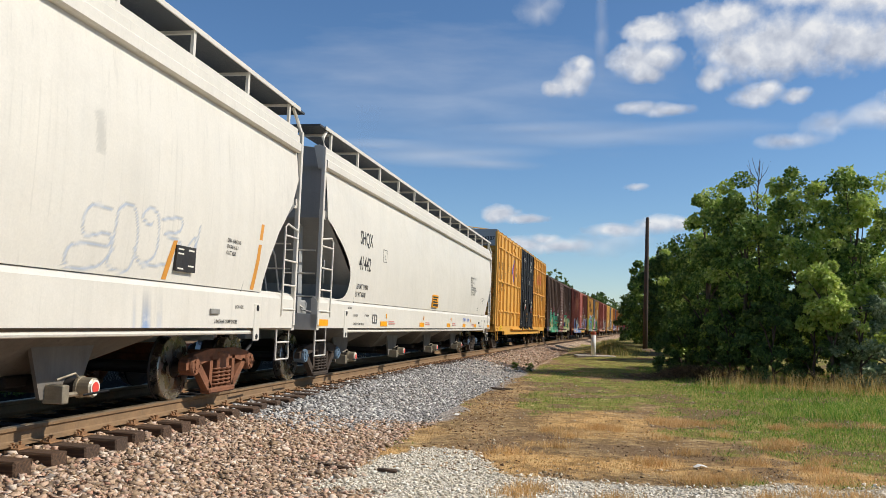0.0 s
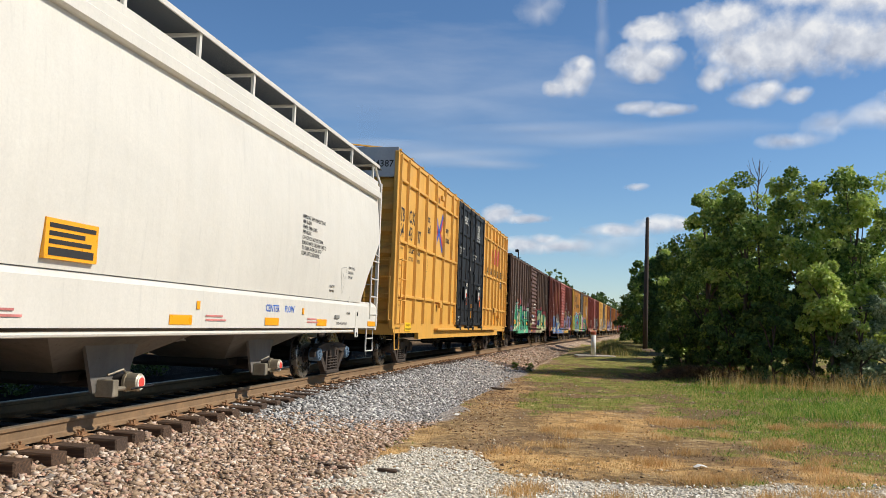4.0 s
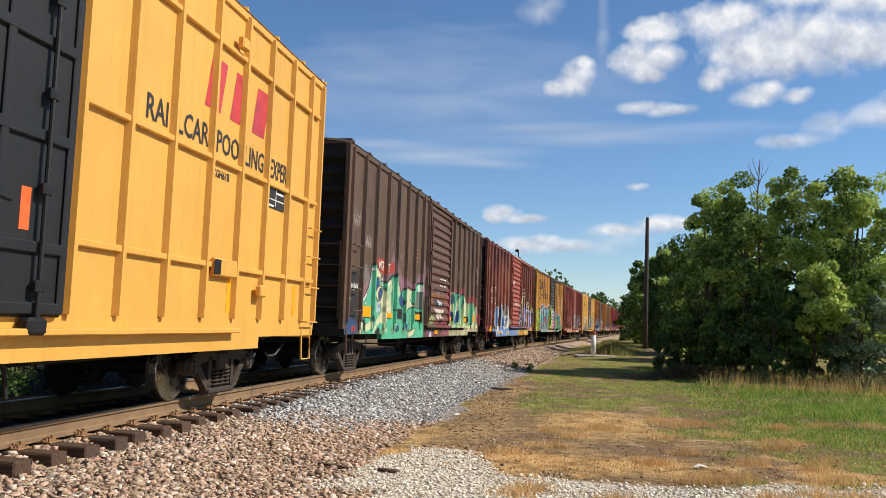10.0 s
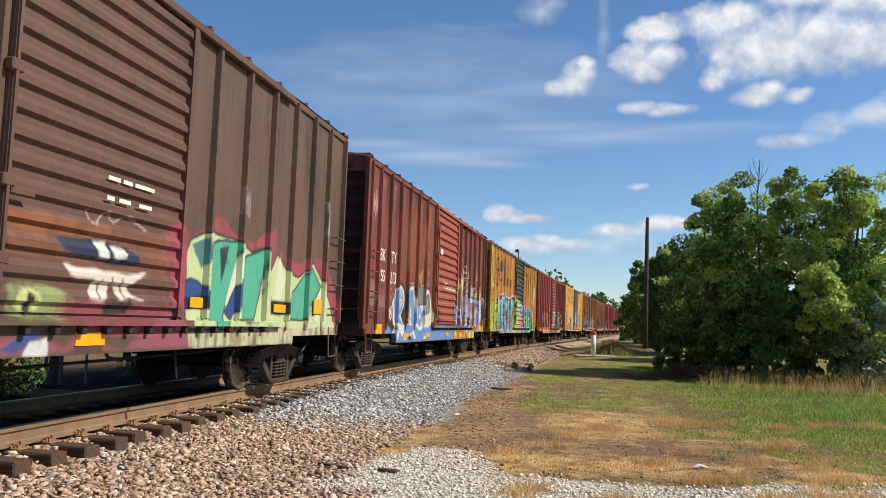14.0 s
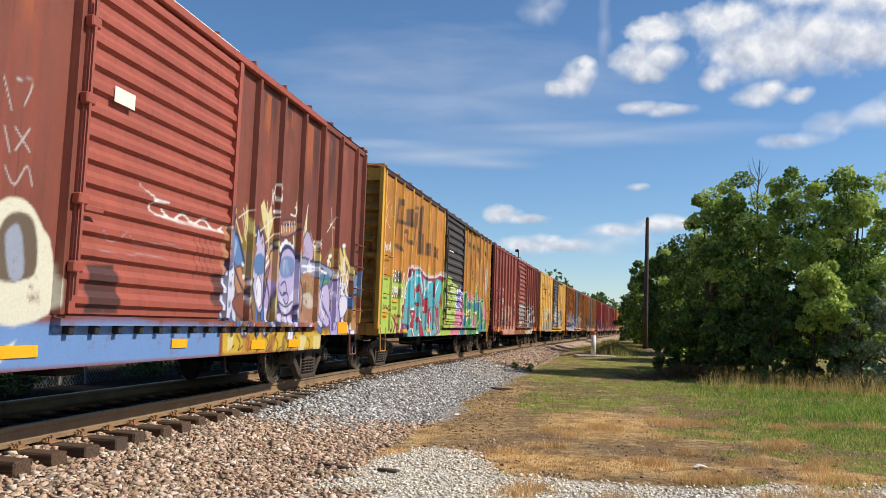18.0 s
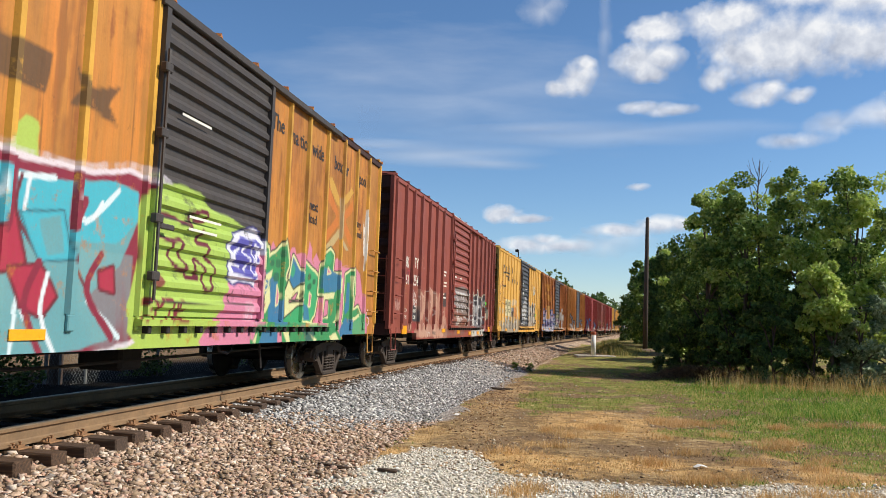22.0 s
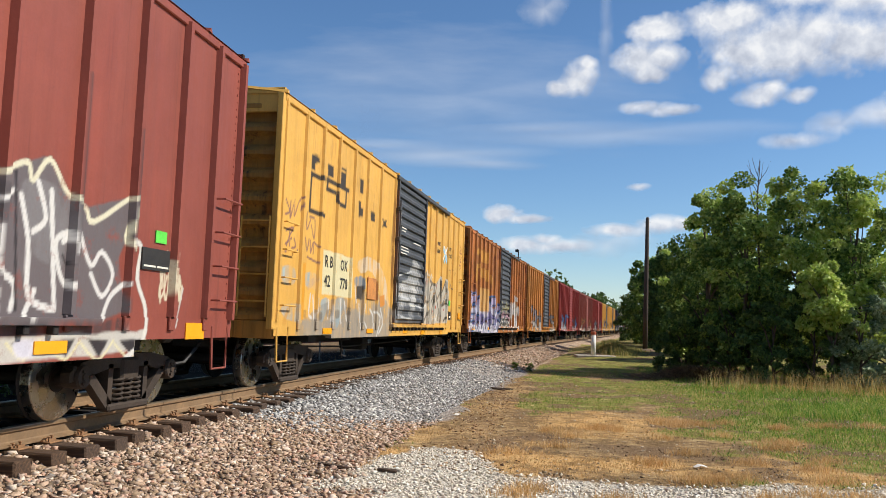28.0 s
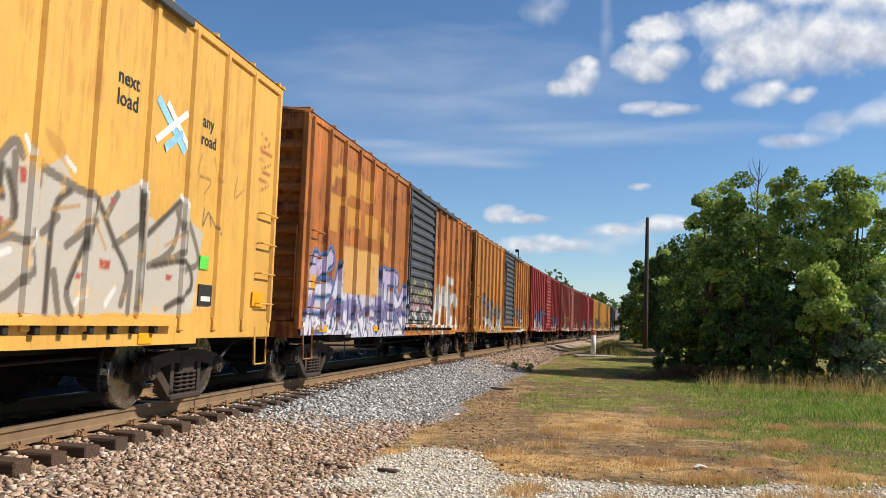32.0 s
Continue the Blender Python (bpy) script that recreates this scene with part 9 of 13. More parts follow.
    stroke(b, x, z, "f6f2e8", 0.055, (3.25, 1.18, 3.36, 1.32), a=0.9)
    stroke(b, x, z, "f6f2e8", 0.055, (3.72, 1.19, 3.85, 1.34), a=0.9)
    fill(b, x, z, "f0ece0", (5.22, 1.34, 5.94, 1.48, 6, 1.2, 5.34, 1.19), a=0.3)
    stroke(b, x, z, "a8783c", 0.012, (5.5, 3.02, 5.43, 2.77, 5.76, 2.74, 5.62, 2.57))
    stroke(b, x, z, "a8783c", 0.012, (5.83, 3.04, 5.99, 2.77))
    stroke(b, x, z, "a8783c", 0.012, (6.52, 2.91, 6.47, 2.65, 6.73, 2.79))
    stroke(b, x, z, "5a5a58", 0.02, (5.64, 2.39, 5.62, 2.18, 5.76, 2.36, 5.84, 2.2))
    stroke(b, x, z, "5a5a58", 0.02, (5.82, 2.32, 6.08, 2.11))
    stroke(b, x, z, "c0503a", 0.014, (7.24, 3.68, 7.56, 3.59, 7.2, 3.46, 7.66, 3.44))
    stroke(b, x, z, "c0503a", 0.014, (7.22, 3.33, 7.64, 3.33, 7.31, 3.18, 7.62, 3.15))
    stroke(b, x, z, "c0503a", 0.014, (7.23, 3.03, 7.59, 3.01, 7.28, 2.88))
    spray_streaks(b, x, z, 1.8, 6.9, 1.9, 4.4, hot("c08038"), 0.4, 98, 0.06, 0.55)
    fill(b, x, z, "8a5428", (2.58, 2.36, 2.67, 2.36, 2.66, 2.12, 2.59, 2.13), a=0.8)
    fill(b, x, z, "a8642c", (2.67, 2.63, 2.89, 2.58, 2.97, 2.38, 2.72, 2.51), a=0.35, r=1)


def paint_blue_white(b, x, z):
    spray_patch(b, x, z, -7.7, -1.1, 0.7, 1.7, hot("d2cede"), 0.9, 3, 0.4)
    spray_piece(b, x, z, -7.6, -1.1, 0.95, 2.0, 6, [hot("e6e2ec"), hot("9a8fbc"), hot("d8d6e6"), hot("c0b4d4")], hot("2a2c3c"), hot("3f86cc"), None, 111, 0.13, 0.8, line=0.05)
    spray_piece(b, x, z, -7.4, -1.3, 0.8, 1.4, 7, [hot("ece8f0"), hot("7d74a8")], hot("2a3a4a"), None, None, 112, 0.05, 1.0, line=0.03)
    fill(b, x, z, "f0a820", (-7.6, 1.84, -7.33, 1.84, -7.34, 1.6, -7.56, 1.6))
    fill(b, x, z, "e6b060", (-5.97, 2.5, -3.55, 2.53, -3.53, 1.65, -5.83, 1.6), a=0.95)
    fill(b, x, z, "e0a040", (-6.92, 3.8, -6.18, 3.97, -6.15, 3.73, -6.58, 3.66, -6.66, 3.44, -6.97, 3.43), a=0.85)
    fill(b, x, z, "e0a040", (-6.95, 3.33, -5.98, 3.41, -6.02, 3.19, -6.29, 3.19, -6.33, 2.67, -6.86, 2.68, -7.02, 3.09), a=0.85)
    fill(b, x, z, "e0a040", (-5.95, 3.98, -5.09, 3.99, -5.09, 3.47, -5.87, 3.43), a=0.85)
    fill(b, x, z, "e0a040", (-4.82, 3.96, -4.27, 3.98, -4.34, 3.5, -4.88, 3.46), a=0.85)
    fill(b, x, z, "e0a040", (-5.84, 3.25, -4.98, 3.26, -4.92, 2.89, -5.78, 2.83), a=0.85)
    fill(b, x, z, "e0a040", (-4.72, 3.3, -3.72, 3.27, -3.8, 2.78, -4.65, 2.81), a=0.85)
    fill(b, x, z, "e0a040", (-3.56, 3.17, -2.82, 3.09, -2.86, 2.71, -3.49, 2.73), a=0.85)
    spray_piece(b, x, z, -0.8, 1.7, 1.1, 2.0, 4, [hot("d8cfc0"), hot("b98a94"), hot("a8a070")], hot("453b38"), None, None, 113, 0.07, 0.9)
    spray_piece(b, x, z, 2.4, 5.9, 0.95, 2.1, 4, [hot("f0eeea"), hot("dcd8d2")], hot("cfc0a8"), None, None, 115, 0.12, 0.9)


def pool_mark_faded(b, x, z):
    fill(b, x, z, "4c3a26", (-6.6, 4.02, -6.42, 4.04, -6.1, 4.05, -6.13, 3.86, -6.3, 3.88, -6.47, 3.82, -6.57, 3.48, -6.67, 3.48), a=0.85)
    fill(b, x, z, "4c3a26", (-5.84, 3.87, -5.18, 3.95, -5.19, 3.51, -5.84, 3.48), a=0.85)
    fill(b, x, z, "4c3a26", (-4.97, 3.91, -4.59, 3.94, -4.64, 3.52, -5.01, 3.52), a=0.85)
    fill(b, x, z, "4c3a26", (-4.97, 4.07, -4.58, 4.11, -4.6, 4.01, -4.96, 3.98), a=0.85)
    fill(b, x, z, "4c3a26", (-4.4, 4.17, -3.97, 4.2, -4.14, 3.43, -4.55, 3.42), a=0.85)
    fill(b, x, z, "4c3a26", (-4.55, 3.45, -3.91, 3.48, -3.86, 2.92, -4.6, 2.87), a=0.85)
    fill(b, x, z, "4c3a26", (-3.63, 3.29, -2.96, 3.29, -3.02, 2.93, -3.69, 2.91), a=0.85)
    fill(b, x, z, "4c3a26", (-2.63, 3.31, -2.37, 3.17, -1.92, 3.31, -2.11, 3.1, -1.94, 2.92, -2.27, 2.95, -2.7, 2.95, -2.54, 3.11), a=0.85)
    stroke(b, x, z, "4c3a26", 0.1, (-6.65, 3.47, -6.86, 2.9, -5.99, 2.82), a=0.85, straight=True)
    stroke(b, x, z, "4c3a26", 0.1, (-6.65, 3.47, -5.86, 3.5, -5.04, 3.54), a=0.85, straight=True)
    stroke(b, x, z, "4c3a26", 0.1, (-5.91, 3.3, -5.58, 3.33, -5.69, 3.09, -4.95, 3.09, -4.86, 3.49), a=0.85, straight=True)


def pool_mark_black(b, x, z):
    fill(b, x, z, "2a2724", (-6.65, 3.83, -6.28, 3.85, -6.26, 3.76, -6.47, 3.7, -6.46, 3.57, -6.64, 3.57))
    fill(b, x, z, "2a2724", (-5.87, 3.82, -5.57, 3.83, -5.54, 3.62, -5.84, 3.61))
    fill(b, x, z, "2a2724", (-5.16, 3.83, -4.83, 3.84, -4.83, 3.59, -5.16, 3.57))
    fill(b, x, z, "2a2724", (-5.17, 3.9, -4.84, 3.92, -4.83, 3.87, -5.16, 3.85))
    fill(b, x, z, "2a2724", (-3.95, 3.91, -3.72, 3.92, -3.71, 3.63, -3.94, 3.62))
    fill(b, x, z, "2a2724", (-3.99, 3.46, -3.84, 3.46, -3.82, 3.34, -3.67, 3.34, -3.68, 3.16, -3.95, 3.14))
    fill(b, x, z, "2a2724", (-3.15, 3.36, -2.82, 3.36, -2.83, 3.19, -3.12, 3.17))
    fill(b, x, z, "2a2724", (-2.29, 3.36, -2.09, 3.31, -1.87, 3.35, -1.95, 3.26, -1.79, 3.18, -2.03, 3.18, -2.26, 3.16, -2.13, 3.26))
    stroke(b, x, z, "2a2724", 0.075, (-6.61, 3.52, -6.63, 2.89, -5.91, 2.9), straight=True)
    stroke(b, x, z, "2a2724", 0.075, (-6.58, 3.5, -5.83, 3.53, -4.65, 3.54), straight=True)
    stroke(b, x, z, "2a2724", 0.075, (-5.82, 3.49, -5.84, 3.37, -5.32, 3.38), straight=True)
    stroke(b, x, z, "2a2724", 0.075, (-5.32, 3.38, -5.3, 3.23, -4.78, 3.23, -4.78, 3.48), straight=True)


def hopper_tags(b, x, z):
    stroke(b, x, z, "a9bcd6", 0.02, (4.83, 2.09, 4.55, 2.11, 4.41, 1.99, 4.45, 1.81, 4.81, 1.87, 4.84, 1.75, 4.29, 1.71, 4.25, 1.51, 4.71, 1.54, 4.94, 1.73), a=0.8)
    stroke(b, x, z, "a9bcd6", 0.02, (4.94, 2.11, 4.91, 1.78, 4.88, 1.57, 5.23, 1.53, 5.34, 1.83, 5.26, 2.14, 5.08, 2.19, 4.94, 2.11), a=0.8)
    stroke(b, x, z, "a9bcd6", 0.02, (5.54, 2.03, 5.39, 2.1, 5.51, 2.21, 5.71, 2.14, 5.73, 1.75, 5.45, 1.63, 5.3, 1.77), a=0.8)
    stroke(b, x, z, "a9bcd6", 0.02, (5.54, 2.03, 5.6, 2.06), a=0.8)
    stroke(b, x, z, "a9bcd6", 0.02, (5.79, 2.13, 6.2, 2.19, 6.19, 2.04, 5.87, 1.98, 6.24, 1.91, 6.04, 1.68, 5.51, 1.6), a=0.8)
    stroke(b, x, z, "a9bcd6", 0.02, (6.4, 1.87, 6.59, 2.02, 6.57, 1.69, 6.68, 2.17), a=0.8)
    stroke(b, x, z, "7fa6dc", 0.03, (5.28, 1.22, 5.38, 0.96), a=0.9)
    stroke(b, x, z, "7fa6dc", 0.03, (5.26, 1.08, 5.41, 1.2, 5.54, 1.17), a=0.9)
    stroke(b, x, z, "7fa6dc", 0.03, (5.52, 1.17, 5.6, 0.96, 5.74, 1.02, 5.69, 1.17), a=0.9)
    stroke(b, x, z, "7fa6dc", 0.03, (5.74, 1.05, 5.93, 1.12, 5.89, 0.98, 6.1, 1.03), a=0.9)
    stroke(b, x, z, "6a6862", 0.02, (7.41, 1.24, 7.54, 1.24, 7.48, 1.16, 7.4, 1.18), a=0.9)
    stroke(b, x, z, "6a6862", 0.02, (7.61, 1.24, 7.62, 1.16, 7.73, 1.16, 7.71, 1.25), a=0.9)
    stroke(b, x, z, "6a6862", 0.02, (7.77, 1.16, 7.76, 1.25, 7.87, 1.17, 7.86, 1.25), a=0.9)
    stroke(b, x, z, "6a6862", 0.02, (7.91, 1.25, 8.02, 1.26, 7.92, 1.17, 8.05, 1.17), a=0.9)
    stroke(b, x, z, "6a6862", 0.02, (7.42, 1.03, 7.46, 1.12, 7.54, 1.03), a=0.9)
    stroke(b, x, z, "6a6862", 0.02, (7.59, 1.03, 7.58, 1.12), a=0.9)
    stroke(b, x, z, "6a6862", 0.02, (7.58, 1.08, 7.67, 1.08), a=0.9)
    stroke(b, x, z, "6a6862", 0.02, (7.67, 1.12, 7.68, 1.03), a=0.9)
    stroke(b, x, z, "6a6862", 0.02, (7.73, 1.03, 7.75, 1.12, 7.8, 1.07, 7.84, 1.12, 7.88, 1.03), a=0.9)
    stroke(b, x, z, "6a6862", 0.02, (7.91, 1.08, 7.97, 1.08), a=0.9)
    stroke(b, x, z, "a9c0dc", 0.03, (8.21, 1.08, 8.36, 1.15, 8.42, 1.06), a=0.9)
    stroke(b, x, z, "a9c0dc", 0.03, (8.44, 1.15, 8.52, 1.08, 8.63, 1.18), a=0.9)
    stroke(b, x, z, "a9c0dc", 0.03, (8.69, 1.22, 8.8, 1.09, 8.89, 1.22, 9.01, 1.11), a=0.9)
    stroke(b, x, z, "a9c0dc", 0.03, (8.46, 1.03, 8.91, 1.08), a=0.9)
    fill(b, x, z, "b4b0a6", (4.47, 3, 4.59, 3.01, 4.63, 2.59, 4.5, 2.59), a=0.45)


def paint_mint(b, x, z):
    mint_letters(b, x, z)
    mint_door(b, x, z)
    mint_tall_letters(b, x, z)
    # the black end bay and chalk marks
    spray_patch(b, x, z, -7.75, -7.08, 1.0, 2.12, hot("26272b"), 0.9, 8, 0.06)
    spray_patch(b, x, z, -8.1, -7.1, 0.7, 1.2, hot("34527e"), 0.9, 9, 0.2)
    fill(b, x, z, "d8362c", (-7.44, 1.0, -7.24, 1.0, -7.24, 0.9, -7.44, 0.9))
    spray_tag(b, x, z, -7.6, 2.85, 0.5, 0.45, hot("cfc8bc"), 21, 0.003, 24)
    spray_tag(b, x, z, -6.85, 2.55, 0.55, 0.33, hot("d8d0c4"), 22, 0.004, 26)
    spray_tag(b, x, z, -7.6, 1.7, 0.52, 0.13, hot("e8e4da"), 23, 0.012, 22)
    spray_tag(b, x, z, -7.78, 1.2, 0.12, 0.48, hot("e8e4da"), 24, 0.014, 9)
    spray_tag(b, x, z, 3.4, 2.3, 0.4, 0.55, hot("a59a90"), 25, 0.007, 26)
    spray_tag(b, x, z, 6.9, 2.3, 0.3, 0.8, hot("cfc8bc"), 26, 0.008, 26)
    for k, px in enumerate((-6.4, -4.8, -2.9, 4.4, 6.1)):
        spray_streaks(b, x, z, px - 0.5, px + 0.5, 2.6, 4.4, hot("2a1f18"), 0.5, 70 + k, 0.10, 0.48)
        spray_streaks(b, x, z, px - 0.45, px + 0.45, 2.8, 4.4, hot("7a4c30"), 0.5, 80 + k, 0.06, 0.56)


def paint_blue_silver(b, x, z):
    for k, px in enumerate((-7.05, -6.2, -5.3, -4.4, -3.5, -2.55, 2.44, 3.35, 4.27, 5.21, 6.22)):
        low = 2.9 + 0.25 * ((k * 5) % 4)
        spray_streaks(b, x, z, px + 0.05, px + 0.85, low, 4.4, hot("351c16"), 0.6, 90 + k, 0.25, 0.40)
        spray_streaks(b, x, z, px + 0.1, px + 0.55, low + 0.2, 4.3, hot("b8602c"), 0.8, 50 + k, 0.16, 0.46)
        if k in (1, 3, 5, 8):
            spray_streaks(b, x, z, px - 0.12, px - 0.03, 2.4, 4.4, hot("e0a868"), 0.8, 110 + k, 0.4, 0.46)
    blue_letters(b, x, z)
    silver_figures(b, x, z)


def paint_lime_cyan(b, x, z):
    for k, px in enumerate((-6.6, -4.9, -3.8, -2.9, 2.2, 3.0, 3.9, 4.9, 5.8, 6.6)):
        spray_streaks(b, x, z, px - 0.4, px + 0.4, 2.2, 4.4, hot("8a4c1c"), 0.6, 310 + k, 0.12, 0.5)
    pool_mark_faded(b, x, z)
    fill(b, x, z, "e0b04a", (4.45, 3.59, 4.65, 3.61, 5.09, 3.36, 5.16, 3.16, 5.06, 3.18, 4.58, 3.39), a=0.85)
    fill(b, x, z, "dc7c2e", (4.4, 3.41, 4.52, 3.42, 4.94, 3.17, 5.11, 3.05, 5.14, 2.81, 4.45, 2.45, 4.43, 2.64, 4.99, 2.95, 4.37, 3.23), a=0.85)
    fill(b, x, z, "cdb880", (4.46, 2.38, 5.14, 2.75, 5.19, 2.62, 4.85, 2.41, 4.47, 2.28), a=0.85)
    fill(b, x, z, "e2b24e", (5.33, 3.36, 5.84, 3.63, 5.72, 3.68, 6.0, 3.55, 5.41, 3.2), a=0.85)
    fill(b, x, z, "dc7c2e", (5.43, 3.12, 5.96, 3.43, 5.99, 3.21, 5.54, 2.98, 6.01, 2.67, 5.99, 2.48, 5.84, 2.5, 5.46, 2.78, 5.48, 2.95), a=0.85)
    fill(b, x, z, "c6b48a", (5.36, 2.66, 5.81, 2.44, 5.63, 2.41, 5.36, 2.55), a=0.85)
    fill(b, x, z, "a9a792", (5.12, 3.34, 5.33, 3.37, 5.39, 2.87, 5.33, 2.65, 5.19, 2.56, 5.16, 3.11), a=0.6)
    lime_letters(b, x, z)
    lime_bay(b, x, z)
    lime_door(b, x, z)
    green_letters(b, x, z)
    spray_patch(b, x, z, -6.93, -6.05, 1.99, 2.36, hot("3a3f3a"), 0.95, 5, 0.02)
    spray_patch(b, x, z, -6.95, -6.12, 1.62, 1.97, hot("3a3f3a"), 0.8, 6, 0.03)
    spray_tag(b, x, z, 6.75, 2.1, 0.45, 1.2, hot("efe9dc"), 75, 0.014, 22)


def paint_peach(b, x, z):
    peach_peeling(b, x, z)
    silver_wild_letters(b, x, z)
    spray_tag(b, x, z, -7.5, 1.3, 0.5, 0.35, hot("c89888"), 90, 0.010, 22)


def paint_grey_letters(b, x, z):
    for k, px in enumerate((-6.3, -5.4, -3.8, -2.7, 3.1, 4.0, 4.9, 5.8, 6.7)):
        spray_streaks(b, x, z, px - 0.4, px + 0.4, 1.6, 4.4, hot("b87c34"), 0.35, 300 + k, 0.05, 0.56)
    pool_mark_black(b, x, z)
    faded_wash(b, x, z)
    grey_wild_letters(b, x, z)


def paint_low_white(seed):
    def f(b, x, z):
        pal = ([hot("e8e4dc"), hot("8a8d92")], [hot("dfe6ea"), hot("5f86b8")], [hot("e9e2d0"), hot("c78a50")])[seed % 3]
        spray_piece(b, x, z, -6.5, -1.5, 0.85, 1.9, 5, pal, hot("4a4744"), None, None, 200 + seed, 0.1, 0.9)
        spray_piece(b, x, z, 2.2, 6.5, 0.85, 1.8, 4, pal, hot("5a5550"), None, None, 240 + seed, 0.09, 0.9)
    return f


def cross_mark(car, x, z, w, h, mats):
    """Two crossing tracks: a flat emblem in four strokes."""
    y = -1.556 - 0.006
    for k, (m, a, b, t) in enumerate(((mats[0], (0, h), (w, 0), 0.16), (mats[1], (0.3 * w, h), (1.15 * w, 0.1 * h), 0.12), (mats[1], (0, 0), (w, h), 0.12), (mats[0], (0.3 * w, -0.1 * h), (0.85 * w, 0.45 * h), 0.14))):
        d = Vector((b[0] - a[0], b[1] - a[1])).normalized()
        n = Vector((-d.y, d.x)) * t * w / 2
        yy = y - 0.002 * k
        part("emblem_stroke", Geo().add([(x + a[0] + n.x, yy, z + a[1] + n.y), (x + b[0] + n.x, yy, z + b[1] + n.y), (x + b[0] - n.x, yy, z + b[1] - n.y), (x + a[0] - n.x, yy, z + a[1] - n.y)], [(0, 1, 2, 3)]), m, car)


def chevrons(car, x, z, w, h, outer, inner):
    """Two chevrons, point to point, each with an outer and an inner band."""
    y = -1.556 - 0.006
    for sg, x0 in ((1, x), (-1, x + w)):
        for m, off, t, lift in ((outer, 0.0, 0.14, 0.0), (inner, -0.17, 0.13, 0.002)):
            for up in (1, -1):
                tip = (x + w / 2 + sg * (off * w - 0.02), z + h / 2 - 0.02)
                far_end = (x0 + sg * 0.0, z + h / 2 + up * (h / 2 + (off * h * 0.9 if sg > 0 else off * h * 0.9)))
                d = Vector((tip[0] - far_end[0], tip[1] - far_end[1])).normalized()
                n = Vector((-d.y, d.x)) * t / 2
                part("emblem_stroke", Geo().add([(far_end[0] + n.x, y - lift, far_end[1] + n.y), (tip[0] + n.x, y - lift, tip[1] + n.y), (tip[0] - n.x, y - lift, tip[1] - n.y), (far_end[0] - n.x, y - lift, far_end[1] - n.y)], [(0, 1, 2, 3)]), m, car)


